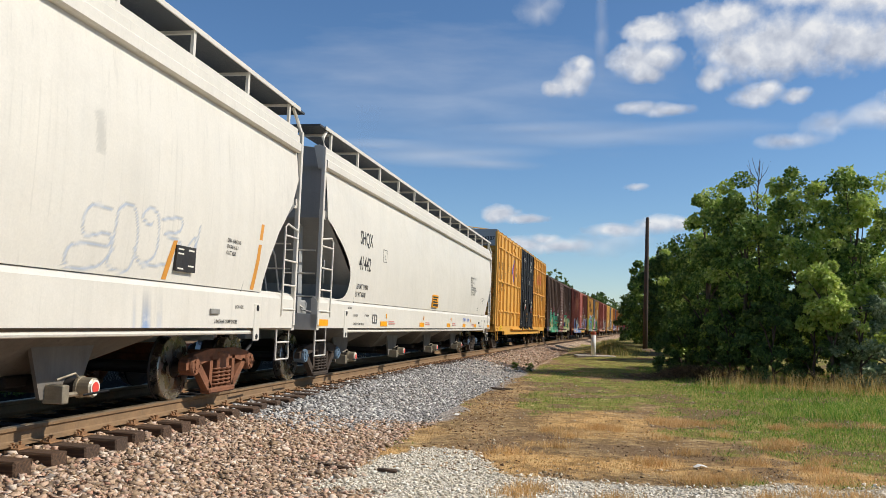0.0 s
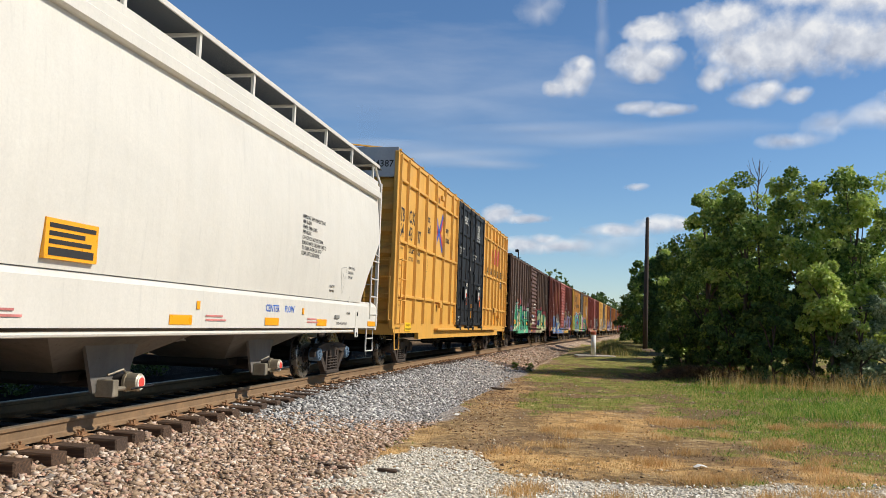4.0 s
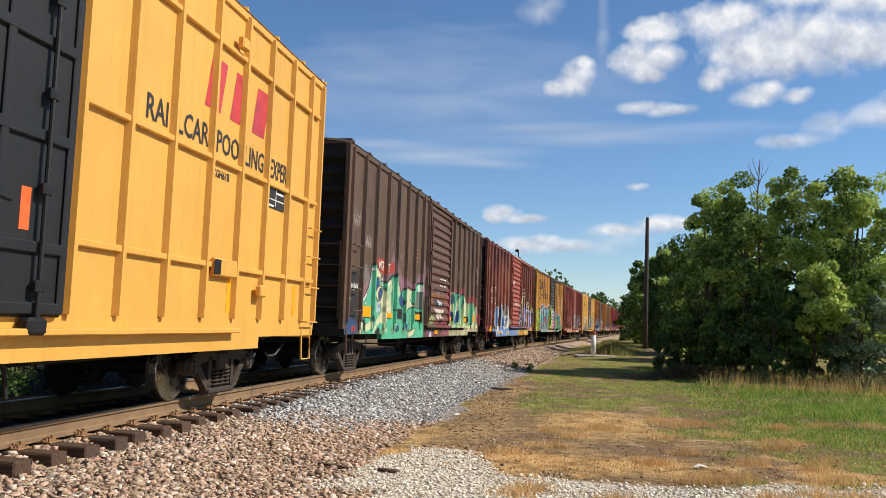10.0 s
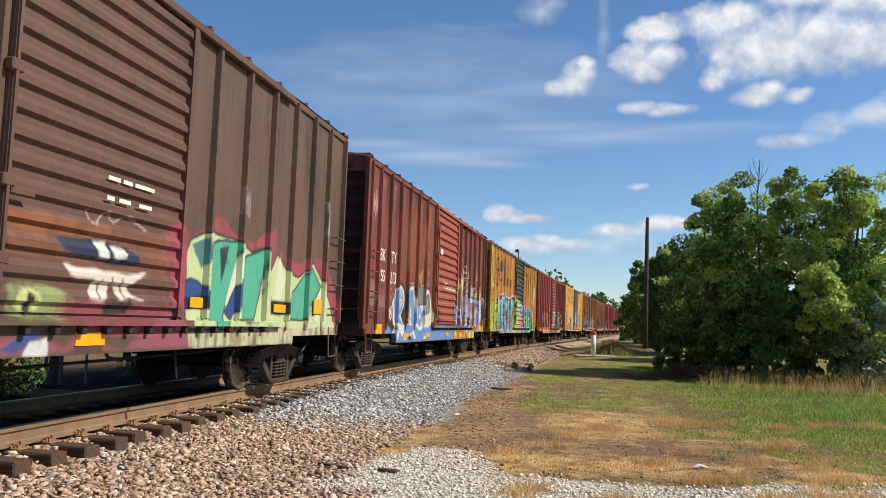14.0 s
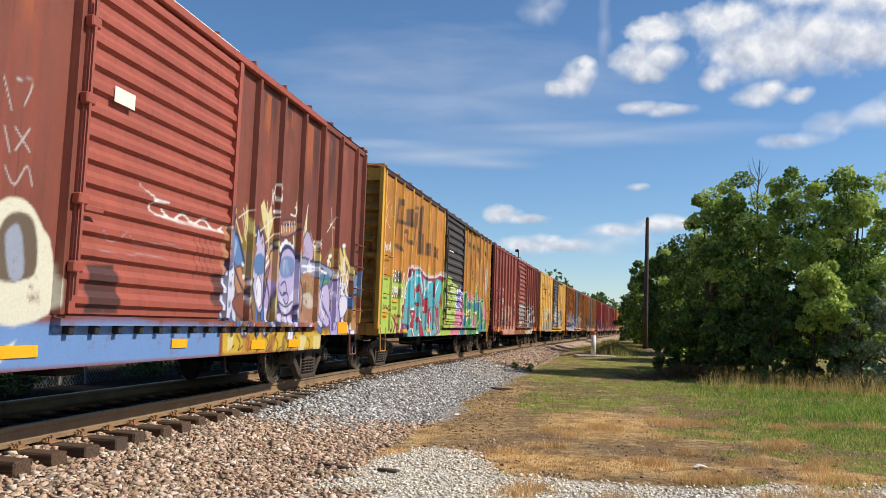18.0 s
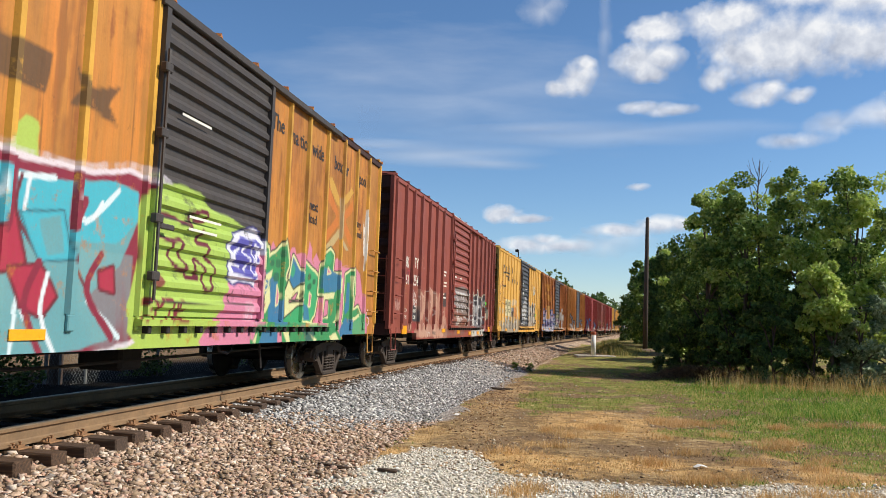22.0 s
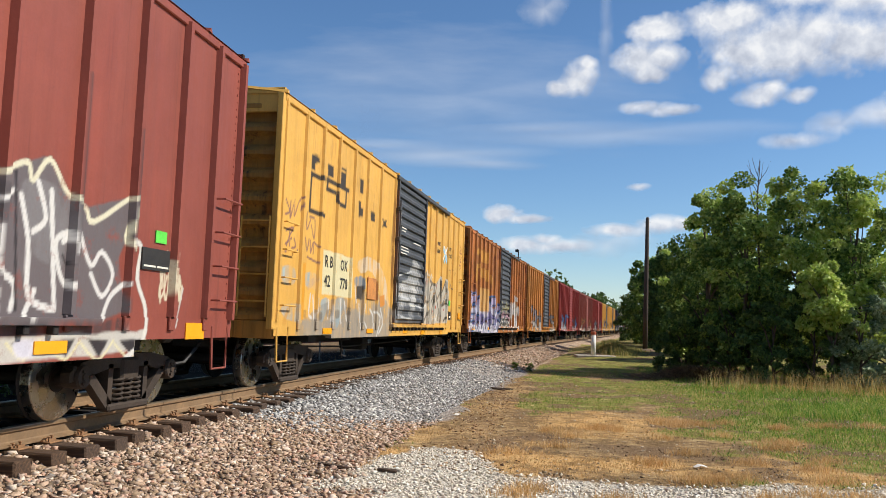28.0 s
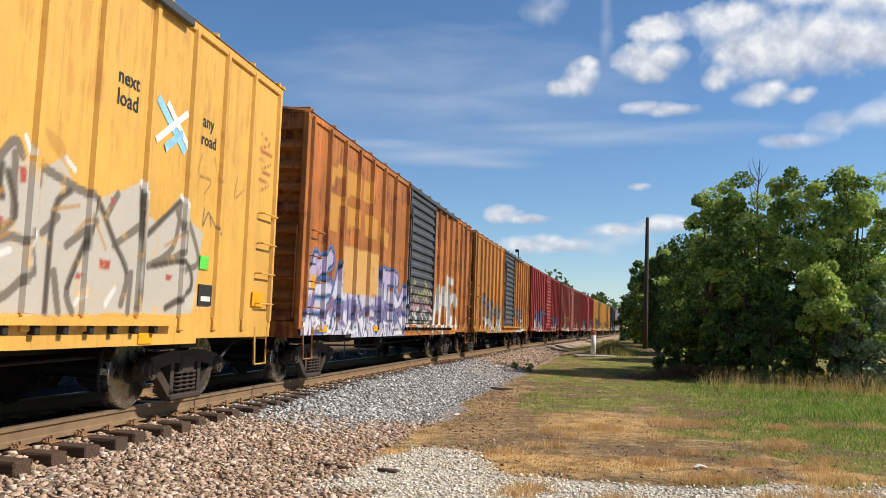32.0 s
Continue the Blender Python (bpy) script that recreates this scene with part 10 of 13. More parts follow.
# ---- tall double-door car ----
def tall_car():
    yel = paint_mat("fresh_yellow_paint", lin("dba347"), 0.03, 0.12, 0.4, 0.12, seed=7)
    blk = paint_mat("black_door_paint", lin("0e0f11"), 0.0, 0.1, 0.5, 0.1, seed=8)
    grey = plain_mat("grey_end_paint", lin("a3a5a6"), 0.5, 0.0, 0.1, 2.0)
    hx, W, H = 9.5, 1.556, 5.15
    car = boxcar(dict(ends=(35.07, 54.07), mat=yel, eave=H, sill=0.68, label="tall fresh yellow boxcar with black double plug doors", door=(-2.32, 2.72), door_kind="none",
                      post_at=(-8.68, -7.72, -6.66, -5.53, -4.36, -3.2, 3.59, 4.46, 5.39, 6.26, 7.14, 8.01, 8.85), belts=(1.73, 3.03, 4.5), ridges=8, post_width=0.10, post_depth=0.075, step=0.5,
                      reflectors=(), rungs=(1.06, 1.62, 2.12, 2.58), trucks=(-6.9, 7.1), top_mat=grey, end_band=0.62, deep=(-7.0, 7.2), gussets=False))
    # plug doors
    for a, b in ((-2.28, -0.06), (0.04, 2.68)):
        d = new("plug_door")
        d.parent = car
        d["label"] = "black ribbed plug door"
        part("door_panel", Geo().box(a, b, -W - 0.06, -W, 1.05, H - 0.05, 0.012), blk, d)
        for zz in (1.12, 1.62, 2.55, 3.35, 4.1, 4.95):
            part("door_beam", Geo().box(a + 0.02, b - 0.02, -W - 0.095, -W - 0.058, zz - 0.05, zz + 0.05, 0.012), blk, d)
        for xx in (a + 0.05, (2 * a + b) / 3, (a + 2 * b) / 3, b - 0.05):
            part("door_stile", Geo().box(xx - 0.045, xx + 0.045, -W - 0.092, -W - 0.056, 1.08, H - 0.08, 0.012), blk, d)
        for xx in (a + 0.4, b - 0.4):
            part("lock_rod", Geo().rod([(xx, -W - 0.125, 1.0), (xx, -W - 0.125, H - 0.1)], 0.022, 8), BLACK_IRON, d)
            for zz in (1.3, 2.1, 2.9, 3.7, 4.6):
                part("rod_bracket", Geo().box(xx - 0.06, xx + 0.06, -W - 0.15, -W - 0.09, zz - 0.05, zz + 0.05, 0.012), BLACK_IRON, d)
            part("door_roller", Geo().box(xx - 0.12, xx + 0.12, -W - 0.16, -W - 0.03, 0.90, 1.05, 0.03), BLACK_IRON, d)
        xm = (a + b) / 2
        part("operating_gear", Geo().box(xm - 0.16, xm + 0.16, -W - 0.15, -W - 0.07, 1.9, 2.35, 0.02).rod([(xm, -W - 0.15, 2.0), (xm + 0.45, -W - 0.17, 1.95)], 0.02, 6).rod([(xm - 0.1, -W - 0.14, 1.9), (xm - 0.1, -W - 0.14, 1.3)], 0.015, 6), BLACK_IRON, d)
        part("sticker", Geo().box(xm - 0.10, xm + 0.14, -W - 0.158, -W - 0.152, 1.98, 2.26), WHITE_PAINT, d, "white and red sticker")
        part("sticker_print", Geo().box(xm + 0.0, xm + 0.12, -W - 0.161, -W - 0.158, 2.0, 2.14), plain_mat("red_sticker", lin("c8402c"), 0.5), d)
        part("reflector", Geo().box(b - 0.62, b - 0.5, -W - 0.065, -W - 0.060, 1.75, 2.1), plain_mat("orange_sticker", lin("e8642c"), 0.4), d)
    small = []
    for x, z, lines in ((-1.52, 4.62, ("CIERRE ESTA PUERTA", "ANTES DE CERRAR", "LA PUERTA PRINCIPAL")), (-2.1, 3.55, ("DO NOT LUBE DOOR", "ROLLERS LUBED", "10-21")),
                        (1.02, 4.62, ("CLOSE AND LOCK", "DOORS BEFORE", "MOVING CAR", "CIERRE Y PONGA", "EL SEGURO EN LAS", "PUERTAS ANTES DE", "MOVER EL CARRO")), (0.34, 3.5, ("DO NOT LUBE DOOR", "ROLLERS LUBED", "10-21")), (-2.2, 1.3, ("TO CLOSE", "DOOR"))):
        small += [(body, x, z - 0.088 * k, 0.062, 0.78) for k, body in enumerate(lines)]
    before = set(car.children)
    words(car, small + [("70", -0.32, 2.95, 0.12)], WHITE_PAINT)
    for ob in set(car.children) - before:
        ob.location.y = -0.10 if abs(ob.location.y) < 1 else ob.location.y
    words(car, [("ASD", -1.28, 2.36, 0.12), ("ASD", 1.24, 2.36, 0.12)], WHITE_PAINT)
    for ob in [c for c in car.children if c.name.startswith("lettering") and c.location.y == 0]:
        ob.location.y = -0.16
    part("yellow_strip", Geo().box(0.32, 0.42, -W - 0.068, -W - 0.062, 1.32, 1.82), REFLECTOR, car)
    # lettering, panel by panel
    words(car, [("TB", -9.2, 3.54, 0.33, 0.72), ("64", -9.22, 3.16, 0.33, 0.78), ("OX", -8.36, 3.58, 0.33, 0.8), ("43", -8.36, 3.16, 0.33, 0.8), ("87", -7.5, 3.16, 0.33, 0.8),
                ("next", -6.6, 3.86, 0.2), ("load", -6.6, 3.56, 0.24), ("any", -3.95, 3.84, 0.18), ("road", -3.98, 3.54, 0.2),
                ("LD LMT", -8.28, 2.84, 0.1), ("LT WT", -8.28, 2.64, 0.1), ("204300", -7.55, 2.84, 0.1), ("81700", -7.48, 2.64, 0.1), ("A-END", -9.1, 2.86, 0.06), ("PLATE", -6.52, 2.72, 0.05), ("F", -6.44, 2.56, 0.12),
                ("RAI", 3.9, 3.14, 0.27, 0.82), ("LCAR", 4.56, 3.14, 0.27, 0.82), ("POO", 5.55, 3.14, 0.27, 0.82), ("LING", 6.4, 3.14, 0.27, 0.78), ("EXPERTS", 7.3, 3.14, 0.27, 0.62), ("XGH61B", 5.5, 2.82, 0.1, 0.9),
                ("2 INCH HF COMP SHOES", -7.0, 0.9, 0.06), ("60% VALVE", -6.3, 0.74, 0.08), ("2 INCH HF COMP SHOES", 5.9, 0.74, 0.07)], BLACK_PAINT)
    part("gear_box", Geo().box(5.55, 6.2, -W - 0.09, -W - 0.02, 1.6, 1.82, 0.015), yel, car)
    part("gear_box_face", Geo().box(5.53, 5.7, -W - 0.1, -W - 0.088, 1.62, 1.8, 0.005), BLACK_IRON, car, "black control box")
    pb = part("placard_board", Geo().box(7.28, 7.92, -W - 0.012, -W - 0.003, 2.7, 3.0), BLACK_PAINT, car, "black and white data panel")
    for x0, z0, x1, z1 in ((7.56, 2.74, 7.58, 2.98), (7.32, 2.82, 7.88, 2.835), (7.32, 2.72, 7.5, 2.75), (7.6, 2.92, 7.86, 2.95)):
        part("placard_print", Geo().box(x0, x1, -W - 0.016, -W - 0.012, z0, z1), WHITE_PAINT, pb)
    part("plate_box", Geo().box(-6.6, -6.24, -W - 0.004, -W - 0.002, 2.5, 2.51).box(-6.6, -6.24, -W - 0.004, -W - 0.002, 2.82, 2.83).box(-6.6, -6.59, -W - 0.004, -W - 0.002, 2.5, 2.83).box(-6.25, -6.24, -W - 0.004, -W - 0.002, 2.5, 2.83), BLACK_PAINT, car)
    warn = plain_mat("yellow_warning_plate", lin("f2c428"), 0.4, 0.0, 0.05)
    wp = part("warning_plate", Geo().box(-8.46, -7.9, -W - 0.022, -W - 0.012, 0.885, 1.10), warn, car, "yellow plate with black writing")
    part("writing", lettering(Geo(), "THIS CAR", -8.36, -W - 0.024, 1.01, 0.055), BLACK_PAINT, wp)
    part("writing", lettering(Geo(), "EXCESS HEIGHT", -8.43, -W - 0.024, 0.915, 0.055), BLACK_PAINT, wp)
    for x in (-8.5, -6.45, -2.6, 6.1, 8.5):
        part("yellow_strip", Geo().box(x, x + 0.13, -W - 0.004, -W - 0.001, 1.15, 1.62), REFLECTOR, car)
    blue, redm = plain_mat("emblem_blue", lin("2a4fa8"), 0.5), plain_mat("emblem_red", lin("b83a3c"), 0.5)
    chevrons(car, -5.42, 3.2, 1.0, 1.1, blue, redm)
    for a in (5.2, 5.9, 6.6):
        part("emblem_block", Geo().add([(a, -W - 0.004, 3.62), (a + 0.42, -W - 0.004, 3.62), (a + 0.56, -W - 0.004, 4.28), (a + 0.14, -W - 0.004, 4.28)], [(0, 1, 2, 3)]), redm, car)
    # end ladder frame, hand rails and the number on the end
    for sg in (-1, 1):
        f = Geo().rod([(sg * 9.5, -W + 0.05, 1.15), (sg * 9.72, -W + 0.05, 1.15), (sg * 9.72, -W + 0.05, 2.15), (sg * 9.72, -0.9, 2.15), (sg * 9.72, -0.9, 1.15)], 0.018, 6)
        part("end_hand_rail", f, yel, car)
    g = Geo().rod([(-9.25, -W - 0.10, 1.06), (-9.25, -W - 0.10, 2.62)], 0.016, 6).rod([(-8.85, -W - 0.10, 1.06), (-8.85, -W - 0.10, 2.62)], 0.016, 6)
    part("ladder_rail", g, yel, car)
    end_number(car, hx, "TBOX 644387", H - 0.38, 0.16, -1.44, BLACK_PAINT)
    for x, z in ((-5.0, 4.7), (-4.85, 1.6), (6.0, 4.62), (7.0, 1.45)):
        part("latch", Geo().box(x - 0.1, x + 0.1, -W - 0.14, -W - 0.05, z - 0.06, z + 0.1, 0.02), yel, car)
    part("lower_door_track", Geo().box(-5.2, 6.3, -W - 0.14, -W - 0.01, 0.90, 0.96, 0.01), yel, car)
    return car


# ---- covered hopper ----
def hopper_bulge(z):
    """Half width of the hopper's curved side at height z."""
    u = (z - 1.47) / (3.86 - 1.47)
    return 1.556 - 0.20 * (1 - math.sin(math.pi * min(1, max(0, 0.25 + 0.6 * u)))) + 0.03


def on_skin(geo, gap=0.004):
    """Lays flat lettering onto the hopper's curved side."""
    geo.v = [(x, (-hopper_bulge(z) if z > 1.47 else -1.556) - gap, z) for x, y, z in geo.v]
    return geo


def hopper(ends, label, tidy, rusty=False, caps=None):
    L0, L1 = ends
    mid, hx, W = (L0 + L1) / 2, (L1 - L0) / 2, 1.556
    car = thing("covered_hopper", car_pose(mid, 0.0), label, "hopper car", "cars of the freight train")
    CARS.append((car, mid))
    skin = paint_mat("white_car_paint", lin("d5cfc2"), 0.02, 0.07 if tidy else 0.10, 0.4, 0.10, seed=20.0 + hx, sprayed=not tidy)
    # white of the sides greyed, so the ends' shade is in the colour
    endm = paint_mat("shaded_white_end_paint", lin("9b9b98"), 0.03, 0.15, 0.5, 0.15, seed=21)
    step = 0.06 if not tidy else 0.5
    # side sheet: smooth, gently bulged, with curved cut-outs at both ends
    zs = list(np.arange(1.47, 3.861, 0.05 if tidy else 0.03))

    # how far the side sheet is cut back from the car's ends: bulbous at the brake end, slanting at the other
    cuts = {-1: ((1.47, 1.53, 1.7, 1.91, 2.1, 2.25, 2.51, 2.64, 2.79, 2.88), (0.9, 1.45, 1.62, 1.68, 1.62, 1.48, 1.07, 0.78, 0.5, 0.25)),
            1: ((1.47, 1.55, 2.05, 2.58, 2.83), (1.2, 1.22, 0.91, 0.35, 0.10)) if tidy else ((1.47, 1.65, 2.0, 2.38, 2.86, 3.32), (1.38, 1.36, 1.2, 0.94, 0.43, 0.10))}

    def reach(z, sg):
        return hx - float(np.interp(z, *cuts[sg]))

    bulge = hopper_bulge
    nx = int(2 * hx / (0.03 if not tidy else 0.25))
    for sg in (-1, 1):
        v, f = [], []
        for z in zs:
            r0, r1 = -reach(z, -1), reach(z, 1)
            for k in range(nx + 1):
                v.append((r0 + (r1 - r0) * k / nx, sg * bulge(z), z))
        for i in range(len(zs) - 1):
            for k in range(nx):
                a = i * (nx + 1) + k
                f.append((a, a + 1, a + nx + 2, a + nx + 1))
        me = raw_mesh("side_sheet", np.array(v), np.array(f), skin, True)
        if not tidy and sg < 0:
            painted(me, hopper_tags)
        part("side_sheet", me, None, car)
        # roof edge: three stepped folds
        g = Geo()
        prof = [(1.535, 3.76), (1.575, 3.78), (1.575, 3.9), (1.54, 3.93), (1.54, 4.03), (1.50, 4.06), (1.50, 4.15), (1.40, 4.19), (1.30, 4.17), (1.40, 3.76)]
        n = len(prof)
        for x in (-hx + 0.13, hx - 0.13):
            g.v += [(x, sg * y, z) for y, z in prof]
        g.f = [(k, (k + 1) % n, (k + 1) % n + n, k + n) for k in range(n)] + [tuple(range(n)), tuple(range(n, 2 * n))]
        part("roof_edge", g, skin, car)
        # side sill
        g = Geo()
        prof = [(W - 0.10, 1.50), (W - 0.03, 1.45), (W, 1.40), (W, 0.96), (W - 0.12, 0.96), (W - 0.12, 1.46)]
        n = len(prof)
        xs = np.arange(-hx, hx + 0.001, 2 * hx / max(2, int(2 * hx / step)))
        for x in xs:
            g.v += [(float(x), sg * y, z) for y, z in prof]
        for i in range(len(xs) - 1):
            g.f += [(i * n + k, i * n + (k + 1) % n, (i + 1) * n + (k + 1) % n, (i + 1) * n + k) for k in range(n)]
        m = (len(xs) - 1) * n
        g.f += [tuple(range(n)), tuple(range(m, m + n))]
        me = g.mesh("side_sill", skin)
        if not tidy:
            painted(me, hopper_tags)
        part("side_sill", me, None, car)
        part("sill_pipe", Geo().rod([(-hx + 1.6, sg * 1.50, 0.90), (hx - 1.4, sg * 1.50, 0.90)], 0.028, 8), skin, car)
        # running board on brackets along the roof's edge
        part("running_board", Geo().box(-hx + 0.1, hx - 0.1, sg * 1.2 - 0.3, sg * 1.2 + 0.3, 4.46, 4.49), MESH_GREY, car, "dark expanded-metal walkway")
        n_post = 13
        for k in range(n_post):
            x = -hx + 0.5 + (2 * hx - 1.0) * k / (n_post - 1)
            part("walkway_bracket", Geo().box(x - 0.03, x + 0.03, sg * 1.47 - 0.02, sg * 1.47 + 0.02, 4.12, 4.5).box(x - 0.025, x + 0.025, min(sg * 0.85, sg * 1.46), max(sg * 0.85, sg * 1.46), 4.425, 4.46), skin, car)
        part("walkway_rail", Geo().box(-hx + 0.1, hx - 0.1, sg * 1.51 - 0.01, sg * 1.51 + 0.01, 4.45, 4.51), skin, car)
    g = Geo().add([(-hx + 0.15, -1.45, 4.12), (hx - 0.15, -1.45, 4.12), (hx - 0.15, 0, 4.34), (-hx + 0.15, 0, 4.34), (-hx + 0.15, 1.45, 4.12), (hx - 0.15, 1.45, 4.12)], [(0, 1, 2, 3), (3, 2, 5, 4)])
    part("roof", g, skin, car)
    part("underframe", Geo().box(-hx + 0.05, hx - 0.05, -0.25, 0.25, 0.72, 1.1, 0.02).box(-hx + 0.05, -hx + 1.9, -1.44, 1.44, 0.98, 1.08).box(hx - 1.9, hx - 0.05, -1.44, 1.44, 0.98, 1.08), endm, car)
    for sg in (-1, 1):
        # sloping end sheet, with its upright top
        path = [(hx - 0.22, 3.84), (hx - 0.22, 2.9), (hx - 1.1, 2.35), (hx - 1.95, 1.8), (hx - 2.1, 1.3)]
        g = Geo()
        for x, z in path:
            for k in range(9):
                u = -1 + k / 4
                g.v.append((sg * (x - 0.02), u * (bulge(max(1.47, min(3.84, z))) - 0.005), z))
        for i in range(len(path) - 1):
            for k in range(8):
                a = i * 9 + k
                g.f.append((a, a + 1, a + 10, a + 9))
        part("end_sheet", g, endm, car)
        part("end_cap", Geo().add([(sg * (hx - 0.17), -1.5, 3.8), (sg * (hx - 0.17), 1.5, 3.8), (sg * (hx - 0.17), 1.45, 4.12), (sg * (hx - 0.17), 0, 4.34), (sg * (hx - 0.17), -1.45, 4.12)], [(0, 1, 2, 3, 4)]), endm, car)
        part("end_platform", Geo().box(min(sg * (hx - 0.1), sg * (hx - 1.7)), max(sg * (hx - 0.1), sg * (hx - 1.7)), -1.4, 1.4, 1.08, 1.12, 0.01), endm, car)
        part("end_walkway", Geo().box(min(sg * (hx - 0.1), sg * (hx + 0.15)), max(sg * (hx - 0.1), sg * (hx + 0.15)), -1.5, 1.5, 4.46, 4.49), MESH_GREY, car)
        part("end_beam", Geo().box(min(sg * hx, sg * (hx - 0.12)), max(sg * hx, sg * (hx - 0.12)), -W, W, 0.92, 1.2, 0.01), skin, car)
        for y in (-1, 1):
            # tall grab post from sill to walkway, and a ladder beside it
            part("corner_stanchion", Geo().box(sg * (hx - 0.05) - 0.035, sg * (hx - 0.05) + 0.035, min(y * 1.5, y * 1.57), max(y * 1.5, y * 1.57), 1.0, 4.12, 0.008).rod([(sg * (hx - 0.05), y * 1.53, 4.1), (sg * (hx - 0.1), y * 1.47, 4.3), (sg * (hx - 0.3), y * 1.46, 4.47)], 0.03, 6), skin, car)
            part("stanchion_bracket", Geo().box(min(sg * (hx - 0.02), sg * (hx - 0.28)), max(sg * (hx - 0.02), sg * (hx - 0.28)), min(y * 1.49, y * 1.53), max(y * 1.49, y * 1.53), 2.86, 3.02, 0.008), skin, car)
            x_in = sg * (hx - 0.62)
            part("ladder_rail", Geo().rod([(x_in, y * (W + 0.01), 1.15), (x_in, y * (W + 0.01), 2.5), (x_in + sg * 0.1, y * (W + 0.01), 2.56), (sg * (hx - 0.06), y * (W + 0.01), 2.5)], 0.018, 6), skin, car)
            for zz in (1.25, 1.62, 2.0, 2.38):
                part("ladder_rung", Geo().rod([(x_in, y * (W + 0.01), zz), (sg * (hx - 0.04), y * (W + 0.01), zz)], 0.015, 6), skin, car)
            part("sill_step", Geo().rod([(x_in, y * 1.5, 0.98), (x_in, y * 1.5, 0.48), (sg * (hx - 0.08), y * 1.5, 0.48), (sg * (hx - 0.08), y * 1.5, 0.98)], 0.018, 6).rod([(x_in, y * 1.5, 0.74), (sg * (hx - 0.08), y * 1.5, 0.74)], 0.015, 6), skin, car)
            part("jacking_plate", Geo().box(sg * (hx - 1.55) - 0.1, sg * (hx - 1.55) + 0.1, y * W - 0.012, y * W + 0.012, 0.78, 1.3, 0.01), skin, car)
            part("lift_hole", Geo().lathe([(-0.016, 0.0), (-0.016, 0.045), (0.016, 0.045), (0.016, 0.0)], (sg * (hx - 1.55), y * W, 1.24), 1, 14), BLACK_IRON, car)
            part("lift_hole", Geo().lathe([(-0.016, 0.0), (-0.016, 0.04), (0.016, 0.04), (0.016, 0.0)], (sg * (hx - 1.55), y * W, 0.84), 1, 14), BLACK_IRON, car)
        for zz in (1.5, 1.9, 2.3):
            part("end_rung", Geo().rod([(sg * (hx - 0.06), -1.45, zz), (sg * (hx - 0.06), -0.9, zz)], 0.014, 6), skin, car)
        part("end_brace", Geo().rod([(sg * (hx - 0.1), 0.7, 1.1), (sg * (hx - 0.2), 0.9, 3.8)], 0.03, 6), endm, car)
        add_coupler(car, sg * (hx - 0.05), sg)
        add_truck(car, sg * (hx - 1.55), mid, rusty, caps)
    for sg in (-1, 1):
        part("cross_bearer", Geo().box(min(sg * (hx - 1.5), sg * (hx - 1.62)), max(sg * (hx - 1.5), sg * (hx - 1.62)), -1.45, 1.45, 1.08, 1.5, 0.01), endm, car)
        part("end_post", Geo().prism([(sg * (hx - 0.35), 1.1), (sg * (hx - 0.55), 1.1), (sg * (hx - 0.42), 2.75), (sg * (hx - 0.28), 2.8)], -1.05, -0.98), endm, car)
        part("end_post", Geo().prism([(sg * (hx - 0.35), 1.1), (sg * (hx - 0.55), 1.1), (sg * (hx - 0.42), 2.75), (sg * (hx - 0.28), 2.8)], 0.98, 1.05), endm, car)
        part("air_pipe", Geo().rod([(sg * (hx - 0.2), -0.5, 2.5), (sg * (hx - 0.25), -0.62, 2.2), (sg * (hx - 0.3), -0.7, 1.6), (sg * (hx - 0.5), -1.1, 1.3)], 0.018, 6).rod([(sg * (hx - 0.2), -0.35, 2.4), (sg * (hx - 0.28), -0.5, 1.5), (sg * (hx - 0.45), -0.9, 1.2)], 0.015, 6), skin, car)
    part("brake_valve", Geo().box(-hx + 0.55, -hx + 0.95, -1.0, -0.6, 1.12, 1.45, 0.04).rod([(-hx + 0.6, -0.9, 1.3), (-hx + 0.9, -1.3, 1.2), (-hx + 0.9, -1.3, 2.2)], 0.02, 6), endm, car)
    # four hoppers with their outlets
    for k, x in enumerate((-7.0, -2.95, 1.1, 5.2)):
        h = part("hopper_chute", Geo().add([(x - 1.75, -1.35, 1.0), (x + 1.75, -1.35, 1.0), (x + 1.75, 1.35, 1.0), (x - 1.75, 1.35, 1.0), (x - 0.45, -0.55, 0.45), (x + 0.45, -0.55, 0.45), (x + 0.45, 0.55, 0.45), (x - 0.45, 0.55, 0.45)],
                                           [(0, 1, 5, 4), (1, 2, 6, 5), (2, 3, 7, 6), (3, 0, 4, 7), (4, 5, 6, 7)]), HOPPER_GREY, car)
        part("outlet_tube", Geo().lathe([(-1.22, 0.0), (-1.22, 0.085), (1.22, 0.085), (1.22, 0.0)], (x, 0, 0.36), 1, 18).box(x - 0.4, x + 0.4, -0.6, 0.6, 0.34, 0.46, 0.02), UNDER, h)
        part("outlet_cap", Geo().lathe([(-1.30, 0.0), (-1.30, 0.075), (-1.285, 0.098), (-1.16, 0.098), (-1.16, 0.112), (-1.13, 0.112), (-1.13, 0.08)], (x, 0, 0.36), 1, 18), STEEL_CAP, h)
        part("cap_ring", Geo().lathe([(-1.304, 0.0), (-1.304, 0.078), (-1.298, 0.078)], (x, 0, 0.36), 1, 18), WHITE_PAINT, h)
        part("cap_sticker", Geo().lathe([(-1.309, 0.0), (-1.309, 0.055), (-1.303, 0.055)], (x, 0, 0.36), 1, 14), RED_STICKER, h, "red and white sticker")
        part("gate_frame", Geo().prism([(x - 0.62, 0.80), (x + 0.42, 0.80), (x + 0.16, 0.26), (x - 0.42, 0.26)], -1.0, -0.96).prism([(x - 0.66, 0.84), (x + 0.46, 0.84), (x + 0.42, 0.79), (x - 0.62, 0.79)], -1.04, -0.94), HOPPER_GREY, h)
